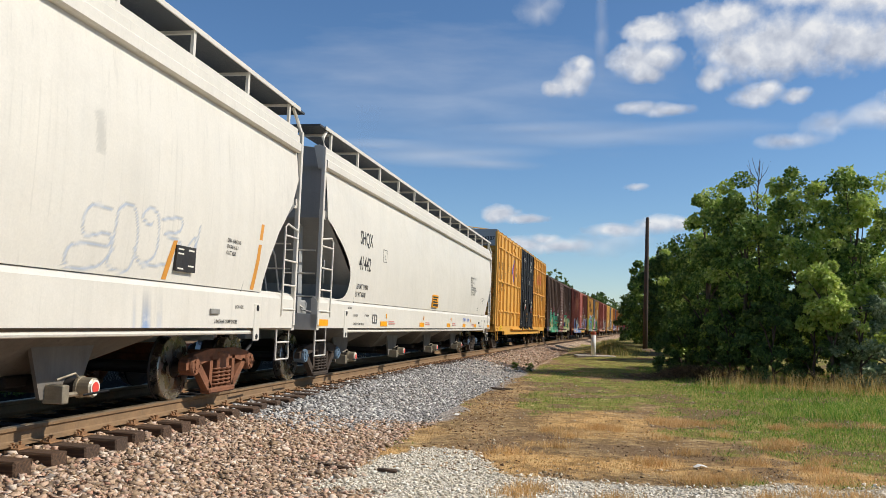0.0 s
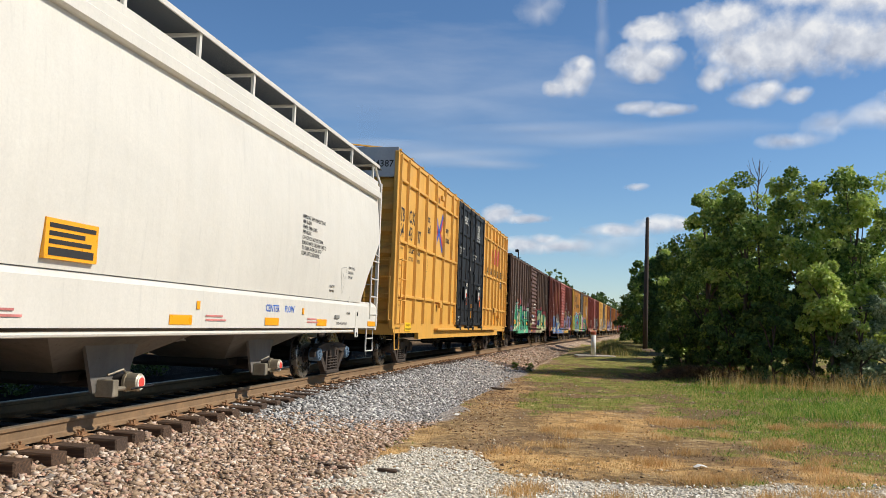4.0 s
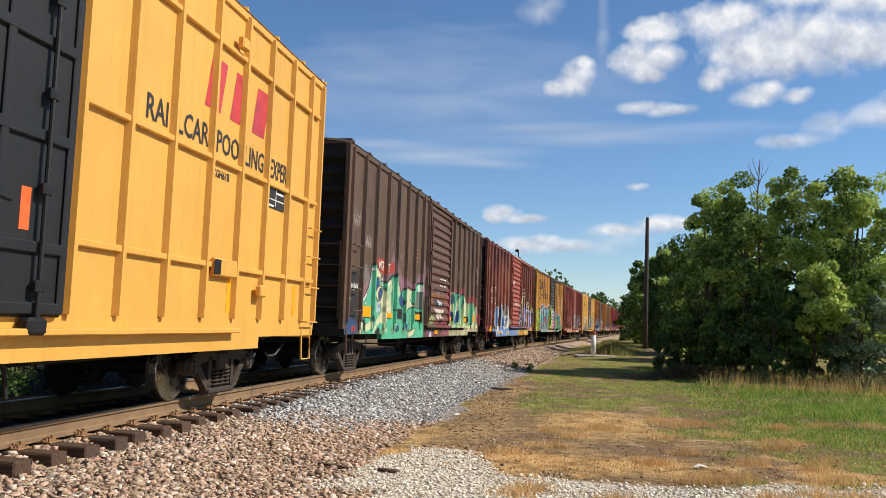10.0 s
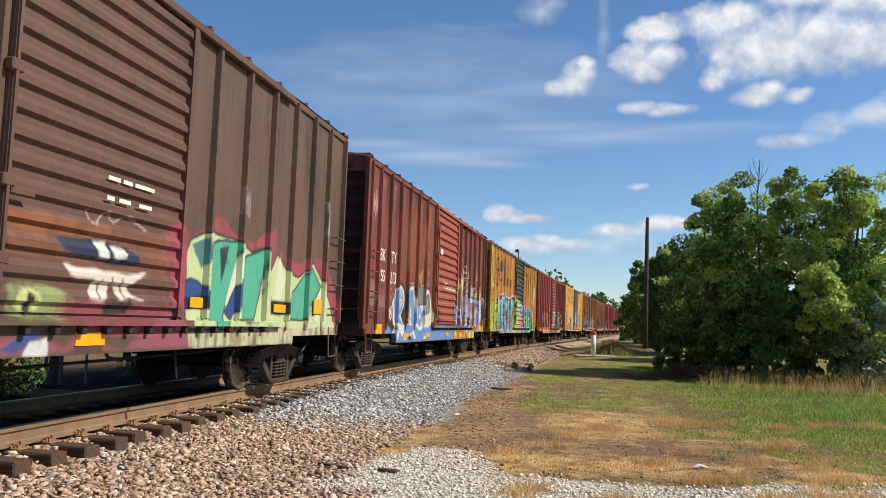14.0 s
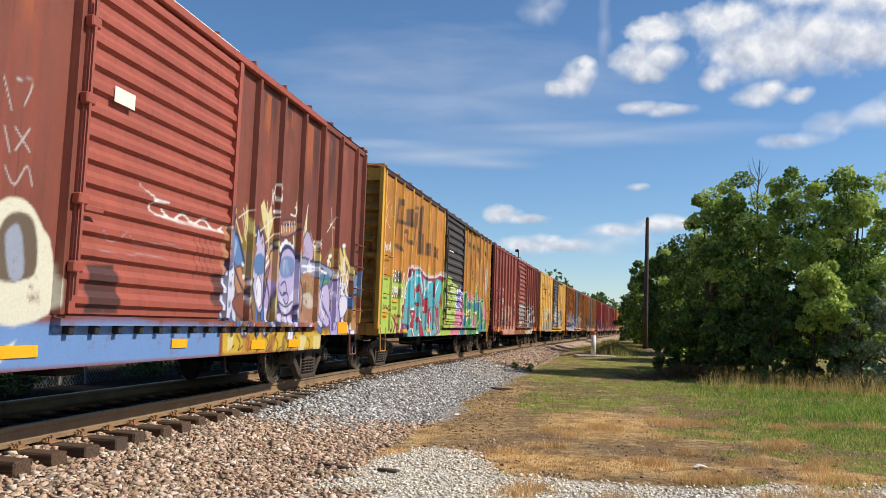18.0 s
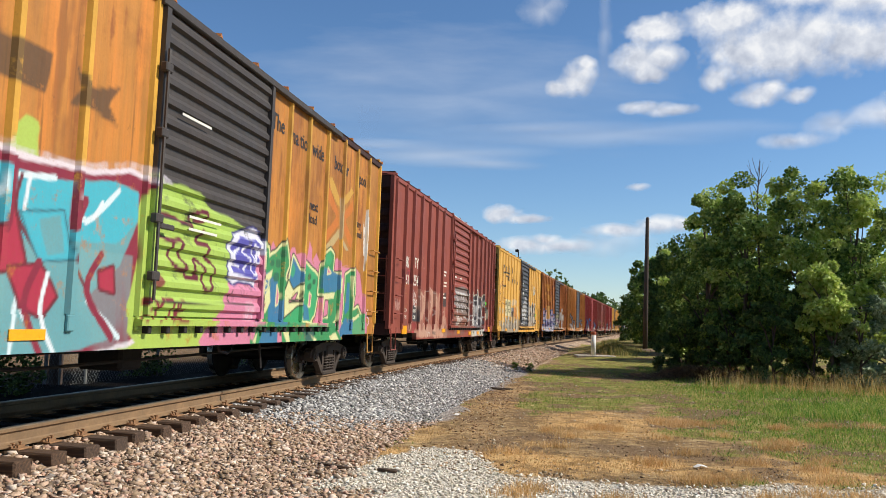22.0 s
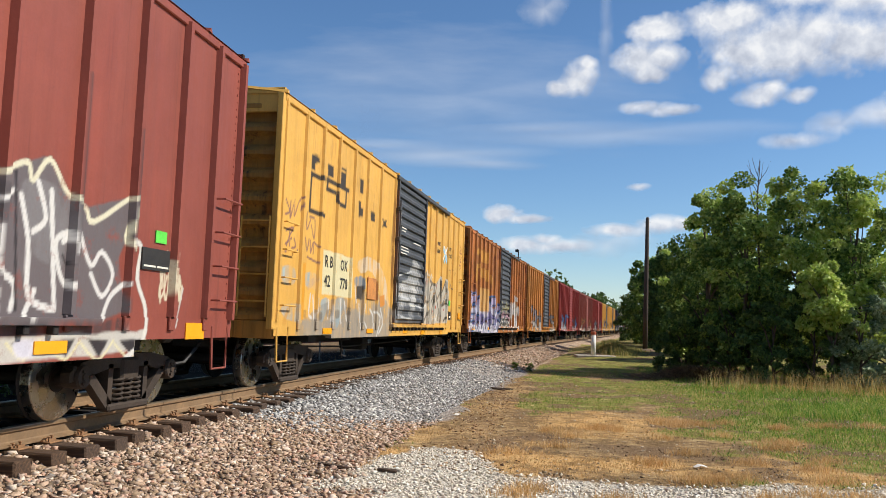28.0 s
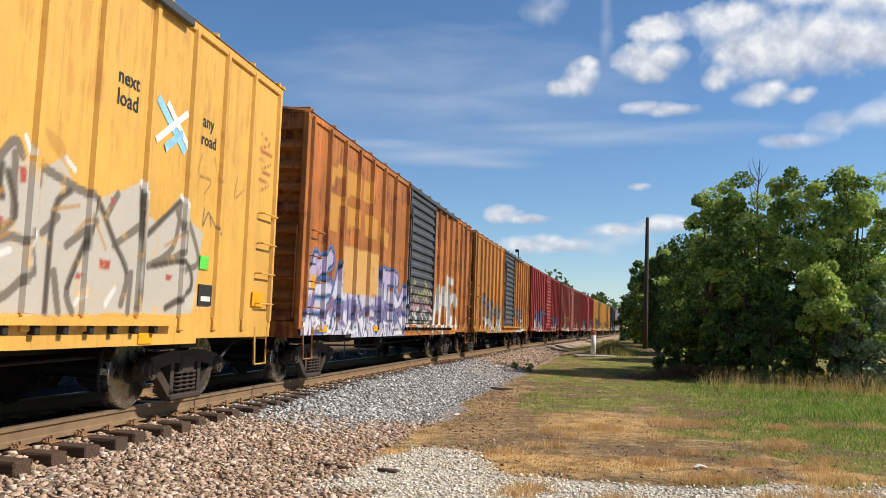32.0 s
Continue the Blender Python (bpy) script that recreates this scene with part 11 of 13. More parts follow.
        part("gate_shaft", Geo().rod([(x - 0.3, -1.16, 0.30), (x + 0.1, -1.16, 0.30)], 0.025, 8).box(x - 0.36, x - 0.26, -1.2, -0.98, 0.22, 0.4, 0.01).rod([(x - 0.36, -1.12, 0.45), (x - 0.1, -1.14, 0.5), (x - 0.02, -1.16, 0.42)], 0.012, 5), STEEL_CAP, h)
        part("cap_lever", Geo().rod([(x - 0.16, -1.28, 0.30), (x, -1.45, 0.34), (x + 0.18, -1.3, 0.32)], 0.012, 5), BLACK_IRON, h)
    # reflectors and stencils on the sill
    y = -W - 0.006
    for x in (-hx + 0.28, -5.9, -2.2, 1.4, 4.1, 6.35) if tidy else ():
        part("reflector", Geo().box(x - 0.26, x + 0.26, y - 0.003, y, 1.0, 1.11), REFLECTOR, car, "orange-yellow reflective strip")
    if tidy:
        part("reflector", Geo().box(hx - 0.75, hx - 0.15, y - 0.003, y, 1.0, 1.10), REFLECTOR, car, "orange-yellow reflective strip")
    rows = [("2 INCH HF COMP SHOES", -hx + 2.0, 1.02, 0.048), ("JACK HERE", -hx + 2.0, 1.19, 0.042), ("LIFT HERE", -hx + 1.65, 1.33, 0.04), ("JACK HERE", hx - 2.3, 1.22, 0.042), ("2 INCH HF COMP SHOES", hx - 2.9, 1.02, 0.048), ("LOT 22-50256", -7.35, 1.20, 0.04)]
    for body, x, z, h in rows:
        for word, wx in spelled(body, x, h, 0.9):
            part("lettering", lettering(Geo(), word, wx, y, z, h, 0.9), BLACK_PAINT, car)
    return car


MESH_GREY = plain_mat("expanded_metal", lin("4b4e50"), 0.6, 0.4, 0.2, 20.0, 0.3)
HOPPER_GREY = paint_mat("dusty_chute_paint", lin("726c64"), 0.2, 0.4, 0.6, 0.2, seed=30)
STEEL_CAP = plain_mat("bare_steel_cap", lin("a59a86"), 0.45, 0.6, 0.2, 8.0, 0.1)
RED_STICKER = plain_mat("red_cap_sticker", lin("d8493c"), 0.45, 0.0, 0.1)


def hopper_lettering(car):
    """Writing and signs of the tidy hopper."""
    y = -1.60

    def w(body, x, z, h, m=BLACK_PAINT, st=1.0, yy=y):
        for word, wx in spelled(body, x, h, st):
            part("lettering", on_skin(lettering(Geo(), word, wx, yy, z, h, st)), m, car)
    w("SHQX", -7.9, 2.64, 0.27, BLACK_PAINT, 0.82, -1.575)
    w("41442", -7.92, 2.13, 0.27, BLACK_PAINT, 0.82, -1.575)
    w("LD LMT  219900", -7.96, 1.74, 0.10, BLACK_PAINT, 0.8, -1.56)
    w("LT WT    66100", -7.98, 1.58, 0.10, BLACK_PAINT, 0.8, -1.56)
    w("C", -6.12, 2.47, 0.09)
    g = Geo()
    for a, b, c, d in ((-6.22, 2.4, -5.94, 2.41), (-6.22, 2.67, -5.94, 2.68), (-6.22, 2.4, -6.21, 2.68), (-5.95, 2.4, -5.94, 2.68)):
        g.box(a, c, -1.590, -1.584, b, d)
    part("plate_box", g, BLACK_PAINT, car)
    sign = part("warning_sign", Geo().box(-1.05, -0.3, -1.58, -1.53, 1.55, 1.9), REFLECTOR, car, "orange sign with small black print")
    for k, ww in enumerate((0.66, 0.5, 0.6)):
        part("print_line", Geo().box(-1.0, -1.0 + ww, -1.584, -1.58, 1.82 - 0.07 * k, 1.86 - 0.07 * k), BLACK_PAINT, sign)
    part("print_line", Geo().box(-1.0, -0.36, -1.584, -1.58, 1.58, 1.65), BLACK_PAINT, sign)
    for k, s in enumerate(("AMERCOAT 385PA/450H EXT PAINT", "ARIP 08-2018", "HEMPEL 35480 LINING", "ARIP 08-2018", "CAUTION: DO NOT USE STEAM,", "BOILING WATER OR SHARP OBJECTS", "TO CLEAN. ENTER CAR WITH", "CLEAN SOFT SOLED SHOES.")):
        w(s, 5.12, 2.72 - 0.084 * k, 0.062, BLACK_PAINT, 0.8, -1.586)
    w("CENTER", 3.85, 1.2, 0.1, plain_mat("blue_stencil_paint", lin("2f62b8"), 0.5))
    w("FLOW", 4.6, 1.2, 0.1, bpy.data.materials["blue_stencil_paint"])
    pink = plain_mat("red_stencil_paint", lin("c97a72"), 0.5)
    for x in (-5.5, -1.8, 2.0, 5.6):
        bars(car, x, 1.10, (0.46, 0.56), 0.020, 0.05, pink, -1.566)
        part("yellow_mark", Geo().box(x - 0.24, x - 0.16, -1.566, -1.562, 1.18, 1.28), REFLECTOR, car)
    for k, body in enumerate(("EXW 10-9 H 2-10", "EW 8-9 H15-1", "CU FT 6260")):
        w(body, 7.75, 2.08 - 0.09 * k, 0.05, BLACK_PAINT, 0.8)
    for body, z in (("850 450 FEET", 1.68), ("ROY-099888", 1.6)):
        w(body, 6.72, z, 0.045, BLACK_PAINT, 0.8)
    faint = plain_mat("faint_stencil_paint", lin("9a968c"), 0.6)
    for a, c in (((7.3, 2.06), (7.62, 2.1)), ((7.62, 2.1), (7.6, 1.9)), ((7.3, 2.06), (7.36, 1.86)), ((7.36, 1.86), (7.44, 1.6)), ((7.6, 1.9), (7.52, 1.62)), ((7.44, 1.6), (7.52, 1.62)), ((7.4, 1.98), (7.52, 1.88)), ((7.52, 1.88), (7.48, 1.74))):
        part("outline_mark", on_skin(Geo().add([(a[0], 0, a[1]), (c[0], 0, c[1]), (c[0] + 0.008, 0, c[1] + 0.012), (a[0] + 0.008, 0, a[1] + 0.012)], [(0, 1, 2, 3)])), faint, car)
    part("data_plate", Geo().box(7.07, 7.3, -1.585, -1.556, 1.13, 1.2, 0.008), plain_mat("tin_plate", lin("8f8c84"), 0.5, 0.3), car)
    g = Geo()
    for a, b, c, d in ((-6.78, 1.06, -6.45, 1.09), (-6.78, 1.22, -6.45, 1.25), (-6.78, 1.06, -6.75, 1.25), (-6.48, 1.06, -6.45, 1.25), (-6.63, 1.06, -6.60, 1.22)):
        g.box(a, c, -1.566, -1.562, b, d)
    part("dirt_frame_mark", g, plain_mat("grey_mark_paint", lin("6a6a68"), 0.6), car)


def end_number(car, hx, body, z, height, edge, material):
    """A car's number on its end, finishing at the given distance across."""
    v, f = text_shape(body, height / 0.7)
    right = max(q[0] for q in v)
    part("lettering", Geo().add([(-hx - 0.05, -p[0] + edge + right, p[2] + z) for p in v], f), material, car)


def build_cars():
    # yellow end paint, darker than the sides, with heavy dark streaks and rust
    streaked_end = paint_mat("streaked_yellow_end_paint", lin("b98438"), 0.6, 0.8, 0.6, 0.1, rustcol=lin("3a2414"), seed=15)
    # brown car's end: its shade is painted in as near-black
    shaded_brown_end = paint_mat("shaded_brown_end_paint", lin("1e1a18"), 0.2, 0.4, 0.7, 0.1, seed=16)
    # oxide and maroon ends darkened for their shade; also a brown roof edge
    brown_shaded_oxide = paint_mat("brown_shaded_oxide_paint", lin("3c201a"), 0.3, 0.5, 0.7, 0.1, seed=17)
    brown = paint_mat("dark_brown_paint", lin("5c4533"), 0.3, 0.32, 0.5, 0.25, True, seed=1)
    oxide = paint_mat("oxide_red_paint", lin("783c2a"), 0.45, 0.35, 0.5, 0.2, True, rustcol=lin("5a2a1c"), seed=2)
    reddoor = paint_mat("faded_red_door_paint", lin("9a4a38"), 0.15, 0.25, 0.5, 0.2, True, seed=12)
    maroon = paint_mat("maroon_paint", lin("8e4535"), 0.12, 0.2, 0.45, 0.2, True, seed=3)
    red = paint_mat("red_paint", lin("8f2d22"), 0.12, 0.2, 0.5, 0.2, True, seed=4)
    yellow = paint_mat("yellow_paint", lin("dba64a"), 0.22, 0.2, 0.45, 0.15, True, rustcol=lin("9a5a24"), seed=5)
    orange = paint_mat("rust_stained_yellow_paint", lin("b4762c"), 0.6, 0.45, 0.5, 0.2, True, rustcol=lin("8f5222"), seed=6)
    worn_yellow = paint_mat("worn_yellow_paint", lin("cf9a34"), 0.3, 0.3, 0.5, 0.2, True, rustcol=lin("8f5222"), seed=26)
    rusty = paint_mat("rust_orange_paint", lin("b06c2c"), 0.75, 0.5, 0.5, 0.2, True, rustcol=lin("6e3518"), seed=9)
    char = paint_mat("charcoal_paint", lin("45474a"), 0.2, 0.3, 0.5, 0.2, True, seed=8)
    brown_door = paint_mat("brown_black_door_paint", lin("3f3833"), 0.25, 0.3, 0.5, 0.2, True, seed=10)
    sooty = paint_mat("navy_black_paint", lin("2b2e38"), 0.1, 0.3, 0.5, 0.2, True, seed=13)
    silver = paint_mat("pale_grey_paint", lin("b9b4aa"), 0.2, 0.3, 0.5, 0.2, True, seed=14)
    blue_caps = plain_mat("blue_white_bearing_caps", lin("566a7c"), 0.5, 0.1, 0.5, 7.0)
    base = dict(post_at=POSTS_L + POSTS_R, trucks=(-6.02, 6.35), deep=(-5.3, 5.6))

    h1 = hopper((-7.8, 12.48), "off-white covered hopper car with faint blue scribbles and rusty trucks", False, True)
    plain_mat("faint_plate", lin("8f8c84"), 0.5, 0.3)
    orange_bar = plain_mat("ochre_paint_stripe", lin("c98a34"), 0.6, 0.0, 0.12)
    part("paint_stripe", on_skin(Geo().add([(5.92, 0, 1.49), (6.02, 0, 1.49), (6.08, 0, 1.68), (5.98, 0, 1.68), (6.17, 0, 1.94), (6.08, 0, 1.93)], [(0, 1, 2, 3), (3, 2, 4, 5)])), orange_bar, h1)
    part("paint_stripe", on_skin(Geo().add([(8.35, 0, 1.49), (8.47, 0, 1.49), (8.55, 0, 1.9), (8.44, 0, 1.9), (8.62, 0, 2.42), (8.52, 0, 2.42)], [(0, 1, 2, 3), (3, 2, 4, 5)])), orange_bar, h1)
    part("label_plate", Geo().box(6.14, 6.6, -1.585, -1.55, 1.6, 1.89), BLACK_PAINT, h1, "black label plate")
    for x, z in ((6.17, 1.84), (6.17, 1.79), (6.42, 1.84), (6.42, 1.66), (6.17, 1.62)):
        part("label_print", Geo().box(x, x + 0.13, -1.589, -1.584, z, z + 0.018), WHITE_PAINT, h1)
    for k, body in enumerate(("EXW 10-8H 2-10", "EW 8-9 H 15-1", "CU FT 6260")):
        for word, wx in spelled(body, 7.45, 0.05, 0.8):
            part("lettering", on_skin(lettering(Geo(), word, wx, 0, 2.06 - 0.08 * k, 0.05, 0.8)), BLACK_PAINT, h1)
    part("data_plate", Geo().box(7.1, 7.34, -1.585, -1.556, 1.13, 1.2, 0.008), bpy.data.materials["faint_plate"], h1)

    h2 = hopper((13.56, 33.7), "clean white covered hopper car with black lettering", True, False, blue_caps)
    hopper_lettering(h2)

    tall_car()

    c = boxcar(dict(base, post_at=(-7.0, -6.12, -5.22, -4.33, -3.45, -2.58, -1.75, 2.55, 3.48, 4.38, 5.26, 6.12, 6.95), ends=(55.78, 71.57), mat=brown, endmat=shaded_brown_end, top_mat=shaded_brown_end, doormat=paint_mat("brown_door_paint", lin("5e4030"), 0.3, 0.3, 0.5, 0.2, True, seed=11), label="dark brown boxcar sprayed with mint green graffiti", door=(-1.05, 1.82), sill=0.72, paint=paint_mint, step=0.02, reflectors=(), rivets=True))
    words(c, [("MQ", -5.7, 2.25, 0.18, 0.9), ("T", -4.97, 2.23, 0.18), ("12", -5.58, 1.88, 0.17), ("64", -5.02, 1.88, 0.17), ("155200", -5.05, 1.49, 0.08, 0.85), ("54800", -5.05, 1.33, 0.08, 0.85)], WHITE_PAINT)
    for x0, x1, z0, z1 in ((-6.83, -6.23, 1.19, 1.41), (-5.0, -4.52, 1.19, 1.3), (-2.29, -1.73, 1.18, 1.32), (0.1, 0.55, 0.80, 0.92), (2.19, 2.66, 1.2, 1.32), (4.74, 5.22, 1.19, 1.31), (6.5, 6.96, 1.2, 1.44)):
        part("reflector", Geo().box(x0, x1, -1.578, -1.565, z0, z1), REFLECTOR, c, "orange-yellow reflective strip")
    words(c, [("LD LMT", -5.79, 1.47, 0.08, 0.85), ("LT WT", -5.79, 1.31, 0.08, 0.85)], WHITE_PAINT)
    for x, z, w in ((0.3, 2.35, 0.2), (0.55, 2.35, 0.16), (0.76, 2.35, 0.36), (0.3, 2.16, 0.12), (0.5, 2.16, 0.2), (0.85, 2.16, 0.24)):
        bars(c, x, z, (w,), 0.04, 0.22, WHITE_PAINT, -1.655)
    bars(c, -2.4, 2.95, (0.35, 0.35, 0.3, 0.3), 0.05, 0.1, plain_mat("faded_orange_print", lin("8a5a30"), 0.6), -1.562)

    c = boxcar(dict(base, post_at=(-7.1, -6.24, -5.36, -4.45, -3.53, -2.57, 2.44, 3.35, 4.27, 5.21, 6.22, 7.22), ends=(73.32, 89.0), mat=oxide, endmat=brown_shaded_oxide, doormat=reddoor, label="rust-streaked oxide red boxcar with a blue and cream graffiti name", door=(-1.42, 1.72), sill=0.61, paint=paint_blue_silver, step=0.02, reflectors=(), strips=((-7.05, -6.58, 0.84, 1.05), (-4.63, -4.17, 0.73, 0.83), (-2.2, -1.72, 0.72, 0.82), (0.5, 0.85, 0.74, 0.84), (2.66, 3.14, 0.67, 0.8), (4.06, 4.56, 0.67, 0.79), (6.52, 7.08, 0.86, 1.07)), rivets=True))
    words(c, [("BK", -6.88, 2.44, 0.265, 0.95), ("155", -6.93, 1.99, 0.25, 0.95), ("TY", -5.95, 2.45, 0.265, 0.95), ("213", -6.02, 1.98, 0.265, 0.95), ("213", -7.85, 4.2, 0.14)], WHITE_PAINT)
    part("white_patch", Geo().box(-1.0, -0.65, -1.65, -1.645, 3.1, 3.25), WHITE_PAINT, c)
    part("white_roof_edge", Geo().box(-1.5, 1.7, -1.62, -1.60, 4.42, 4.5), WHITE_PAINT, c)

    c = boxcar(dict(base, post_at=(-7.03, -6.24, -5.3, -4.36, -3.41, -2.5, 2.5, 3.35, 4.3, 5.26, 6.1, 6.95), ends=(90.6, 106.3), mat=orange, postmat=worn_yellow, top_mat=worn_yellow, endmat=streaked_end, iron=streaked_end, doormat=brown_door, label="rust-stained yellow boxcar with lime, cyan and green graffiti", door=(-1.3, 1.62), sill=0.75, post_depth=0.05, platemat=brown_shaded_oxide, paint=paint_lime_cyan, step=0.02, reflectors=(), strips=((-5.84, -5.46, 0.86, 0.94), (-3.25, -2.81, 0.86, 0.95), (-6.86, -6.4, 1.56, 1.61)), roofmat=rusty))
    words(c, [("RB", -6.87, 2.05, 0.26, 0.75), ("O", -6.42, 2.06, 0.26, 0.6), ("X", -5.98, 2.07, 0.24), ("399", -6.89, 1.68, 0.26, 0.95), ("5", -6.03, 1.7, 0.25), ("3", -5.72, 1.68, 0.25)], WHITE_PAINT)
    words(c, [("The", 1.82, 3.84, 0.24, 0.9), ("na", 2.62, 3.8, 0.24, 0.9), ("tion", 2.98, 3.8, 0.24, 0.9), ("wide", 3.55, 3.8, 0.24, 0.9), ("boxcar", 4.72, 3.8, 0.24, 0.9), ("pool", 6.3, 3.8, 0.24, 0.8), ("next", 3.54, 2.9, 0.16), ("load", 3.54, 2.68, 0.16), ("any", 6.27, 2.94, 0.14), ("road", 6.25, 2.74, 0.14)], BLACK_PAINT)
    end_number(c, 7.85, "39953", 3.78, 0.15, -1.1, BLACK_PAINT)
    bars(c, -0.9, 3.3, (0.7,), 0.03, 0.1, WHITE_PAINT, -1.655)
    bars(c, -0.6, 2.2, (0.8, 0.7), 0.03, 0.14, WHITE_PAINT, -1.655)
    words(c, [("LD LMT", -6.76, 1.39, 0.075), ("LT WT", -6.77, 1.22, 0.075), ("154000", -5.98, 1.37, 0.075), ("56000", -5.97, 1.18, 0.075)], plain_mat("gold_stencil", lin("a06a1c"), 0.6))

    c = boxcar(dict(base, post_at=(-6.9, -6.1, -5.25, -4.3, -3.4, -2.46, 2.63, 3.5, 4.45, 5.39, 6.29, 7.11), ends=(107.62, 123.42), mat=maroon, endmat=brown_shaded_oxide, top_mat=brown_shaded_oxide, label="maroon boxcar with peeling peach paint and grey graffiti", door=(-1.15, 1.7), sill=0.67, paint=paint_peach, step=0.02, reflectors=(), strips=((-6.84, -6.38, 0.82, 1.02), (-2.18, -1.72, 0.84, 0.95), (0.2, 0.6, 0.79, 0.9), (2.27, 2.74, 0.74, 0.85), (4.03, 4.47, 0.74, 0.85), (6.66, 7.12, 0.83, 1.02)), rivets=True))
    words(c, [("BK", -6.72, 2.46, 0.265, 0.9), ("151", -6.73, 2.04, 0.235, 0.95), ("TY", -5.75, 2.5, 0.265, 0.9), ("254", -5.83, 2.05, 0.265, 0.95), ("157800", -5.78, 1.36, 0.09, 0.85), ("62200", -5.76, 1.2, 0.09, 0.85), ("LD LMT", -6.67, 1.36, 0.08, 0.85), ("LT WT", -6.67, 1.19, 0.08, 0.85)], WHITE_PAINT)
    end_number(c, 7.9, "151254", 4.29, 0.14, -1.25, WHITE_PAINT)
    for x, z, ws in ((-2.1, 2.62, (0.35, 0.28)), (-2.1, 2.3, (0.42, 0.42)), (-2.1, 1.95, (0.12, 0.35)), (-0.9, 2.55, (0.3,)), (0.0, 2.55, (0.25,))):
        bars(c, x, z, ws, 0.05, 0.1, WHITE_PAINT, -1.562 if abs(x) > 1 else -1.655)
    part("white_roof_edge", Geo().box(-1.2, 1.7, -1.62, -1.60, 4.42, 4.5), WHITE_PAINT, c)
    g = part("placard_board", Geo().box(5.63, 6.2, -1.575, -1.562, 1.57, 1.8), BLACK_PAINT, c)
    part("placard_print", Geo().box(5.66, 5.9, -1.579, -1.575, 1.6, 1.62), WHITE_PAINT, g)
    part("placard_print", Geo().box(5.93, 6.17, -1.579, -1.575, 1.6, 1.62), WHITE_PAINT, g)
    part("green_sticker", Geo().box(5.88, 6.11, -1.572, -1.562, 1.87, 2.0), plain_mat("green_sticker", lin("5fcf4a"), 0.5), c)

    c = boxcar(dict(base, post_at=(-6.95, -6.12, -5.28, -4.34, -3.46, -2.47, 2.55, 3.36, 4.28, 5.17, 6.02, 6.88), ends=(124.92, 140.68), mat=yellow, endmat=streaked_end, doormat=char, label="faded yellow boxcar with a charcoal door and grey graffiti", door=(-1.2, 1.72), post_depth=0.045, paint=paint_grey_letters, step=0.02, reflectors=(), strips=((-5.77, -5.32, 0.86, 0.96), (-3.14, -2.68, 0.86, 0.95), (-0.1, 0.3, 0.84, 0.94), (1.81, 2.27, 0.8, 0.92), (4.31, 4.58, 0.8, 0.91), (7.17, 7.56, 1.26, 1.46))))
    words(c, [("R", -5.78, 2.03, 0.2), ("B", -5.52, 2.03, 0.2), ("OX", -4.93, 2.02, 0.2, 0.9), ("42", -5.78, 1.69, 0.2, 1.1), ("770", -4.92, 1.68, 0.2), ("next", 3.66, 3.36, 0.15), ("load", 3.66, 3.14, 0.16), ("any", 5.46, 3.36, 0.15), ("road", 5.44, 3.14, 0.15)], BLACK_PAINT)
    cross_mark(c, 4.42, 2.95, 0.66, 0.46, (plain_mat("pale_blue_emblem", lin("8fc0d8"), 0.5), plain_mat("cream_emblem", lin("efe6d0"), 0.5)))
    for x, z, ws in ((-0.9, 3.3, (0.45, 0.4)), (-0.9, 2.85, (0.7, 0.75, 0.6)), (0.3, 3.05, (0.8,)), (0.2, 1.5, (0.5,)), (-1.1, 3.6, (0.12, 0.12, 0.12))):
        bars(c, x, z, ws, 0.028, 0.07, WHITE_PAINT, -1.655)
    part("patch_plate", Geo().box(-3.2, -2.6, -1.585, -1.56, 1.55, 2.0, 0.008), plain_mat("bare_rusty_plate", lin("b9793c"), 0.7, 0.0, 0.3), c)
    g = part("placard_board", Geo().box(5.59, 5.93, -1.575, -1.562, 1.23, 1.48), BLACK_PAINT, c)
    part("placard_print", Geo().box(5.64, 5.88, -1.579, -1.575, 1.28, 1.34), WHITE_PAINT, g)
    words(c, [("SOME", 2.75, 0.84, 0.11), ("JUST", 3.65, 0.84, 0.11), ("GETS", 4.65, 0.84, 0.11)], plain_mat("brown_marker_paint", lin("6a4a2c"), 0.6), "tag_writing")
    part("green_sticker", Geo().box(5.58, 5.8, -1.572, -1.562, 1.66, 1.82), bpy.data.materials["green_sticker"], c)
    v, f = text_shape("42770", 0.16 / 0.7)
    part("lettering", Geo().add([(-7.96, -p[0] + 1.3, p[2] + 4.28) for p in v], f), BLACK_PAINT, c)

    c = boxcar(dict(base, ends=(142.0, 157.9), mat=rusty, doormat=char, label="rusty orange boxcar with blue and white graffiti", door=(-1.2, 1.7), paint=paint_blue_white, step=0.045))
    far = ((159.2, 175.3, orange, char, "weathered orange boxcar with pale graffiti and a dark door"), (176.7, 192.6, red, red, "deep red boxcar with white graffiti along the bottom"),
           (193.9, 209.9, maroon, maroon, "maroon boxcar with faint white graffiti along the bottom"), (211.2, 227.1, red, red, "dark red boxcar with blue and white graffiti"),
           (228.4, 244.3, yellow, char, "yellow boxcar with a dark sliding door"), (245.6, 261.5, yellow, char, "faded yellow boxcar with a dark sliding door"),
           (262.8, 278.7, sooty, sooty, "navy black boxcar with white graffiti"), (280.0, 295.9, silver, silver, "pale grey boxcar at the bend of the track"),
           (297.2, 313.1, brown, brown, "brown boxcar at the bend of the track"), (314.4, 330.3, yellow, char, "yellow boxcar at the bend of the track"))
    for k, (a, b, m, d, label) in enumerate(far):
        boxcar(dict(base, ends=(a, b), mat=m, doormat=d, label=label, paint=paint_low_white(k), step=0.08 if k < 3 else 0.14, rungs=(1.3, 1.72, 2.14, 2.56) if k < 2 else ()))


build_cars()

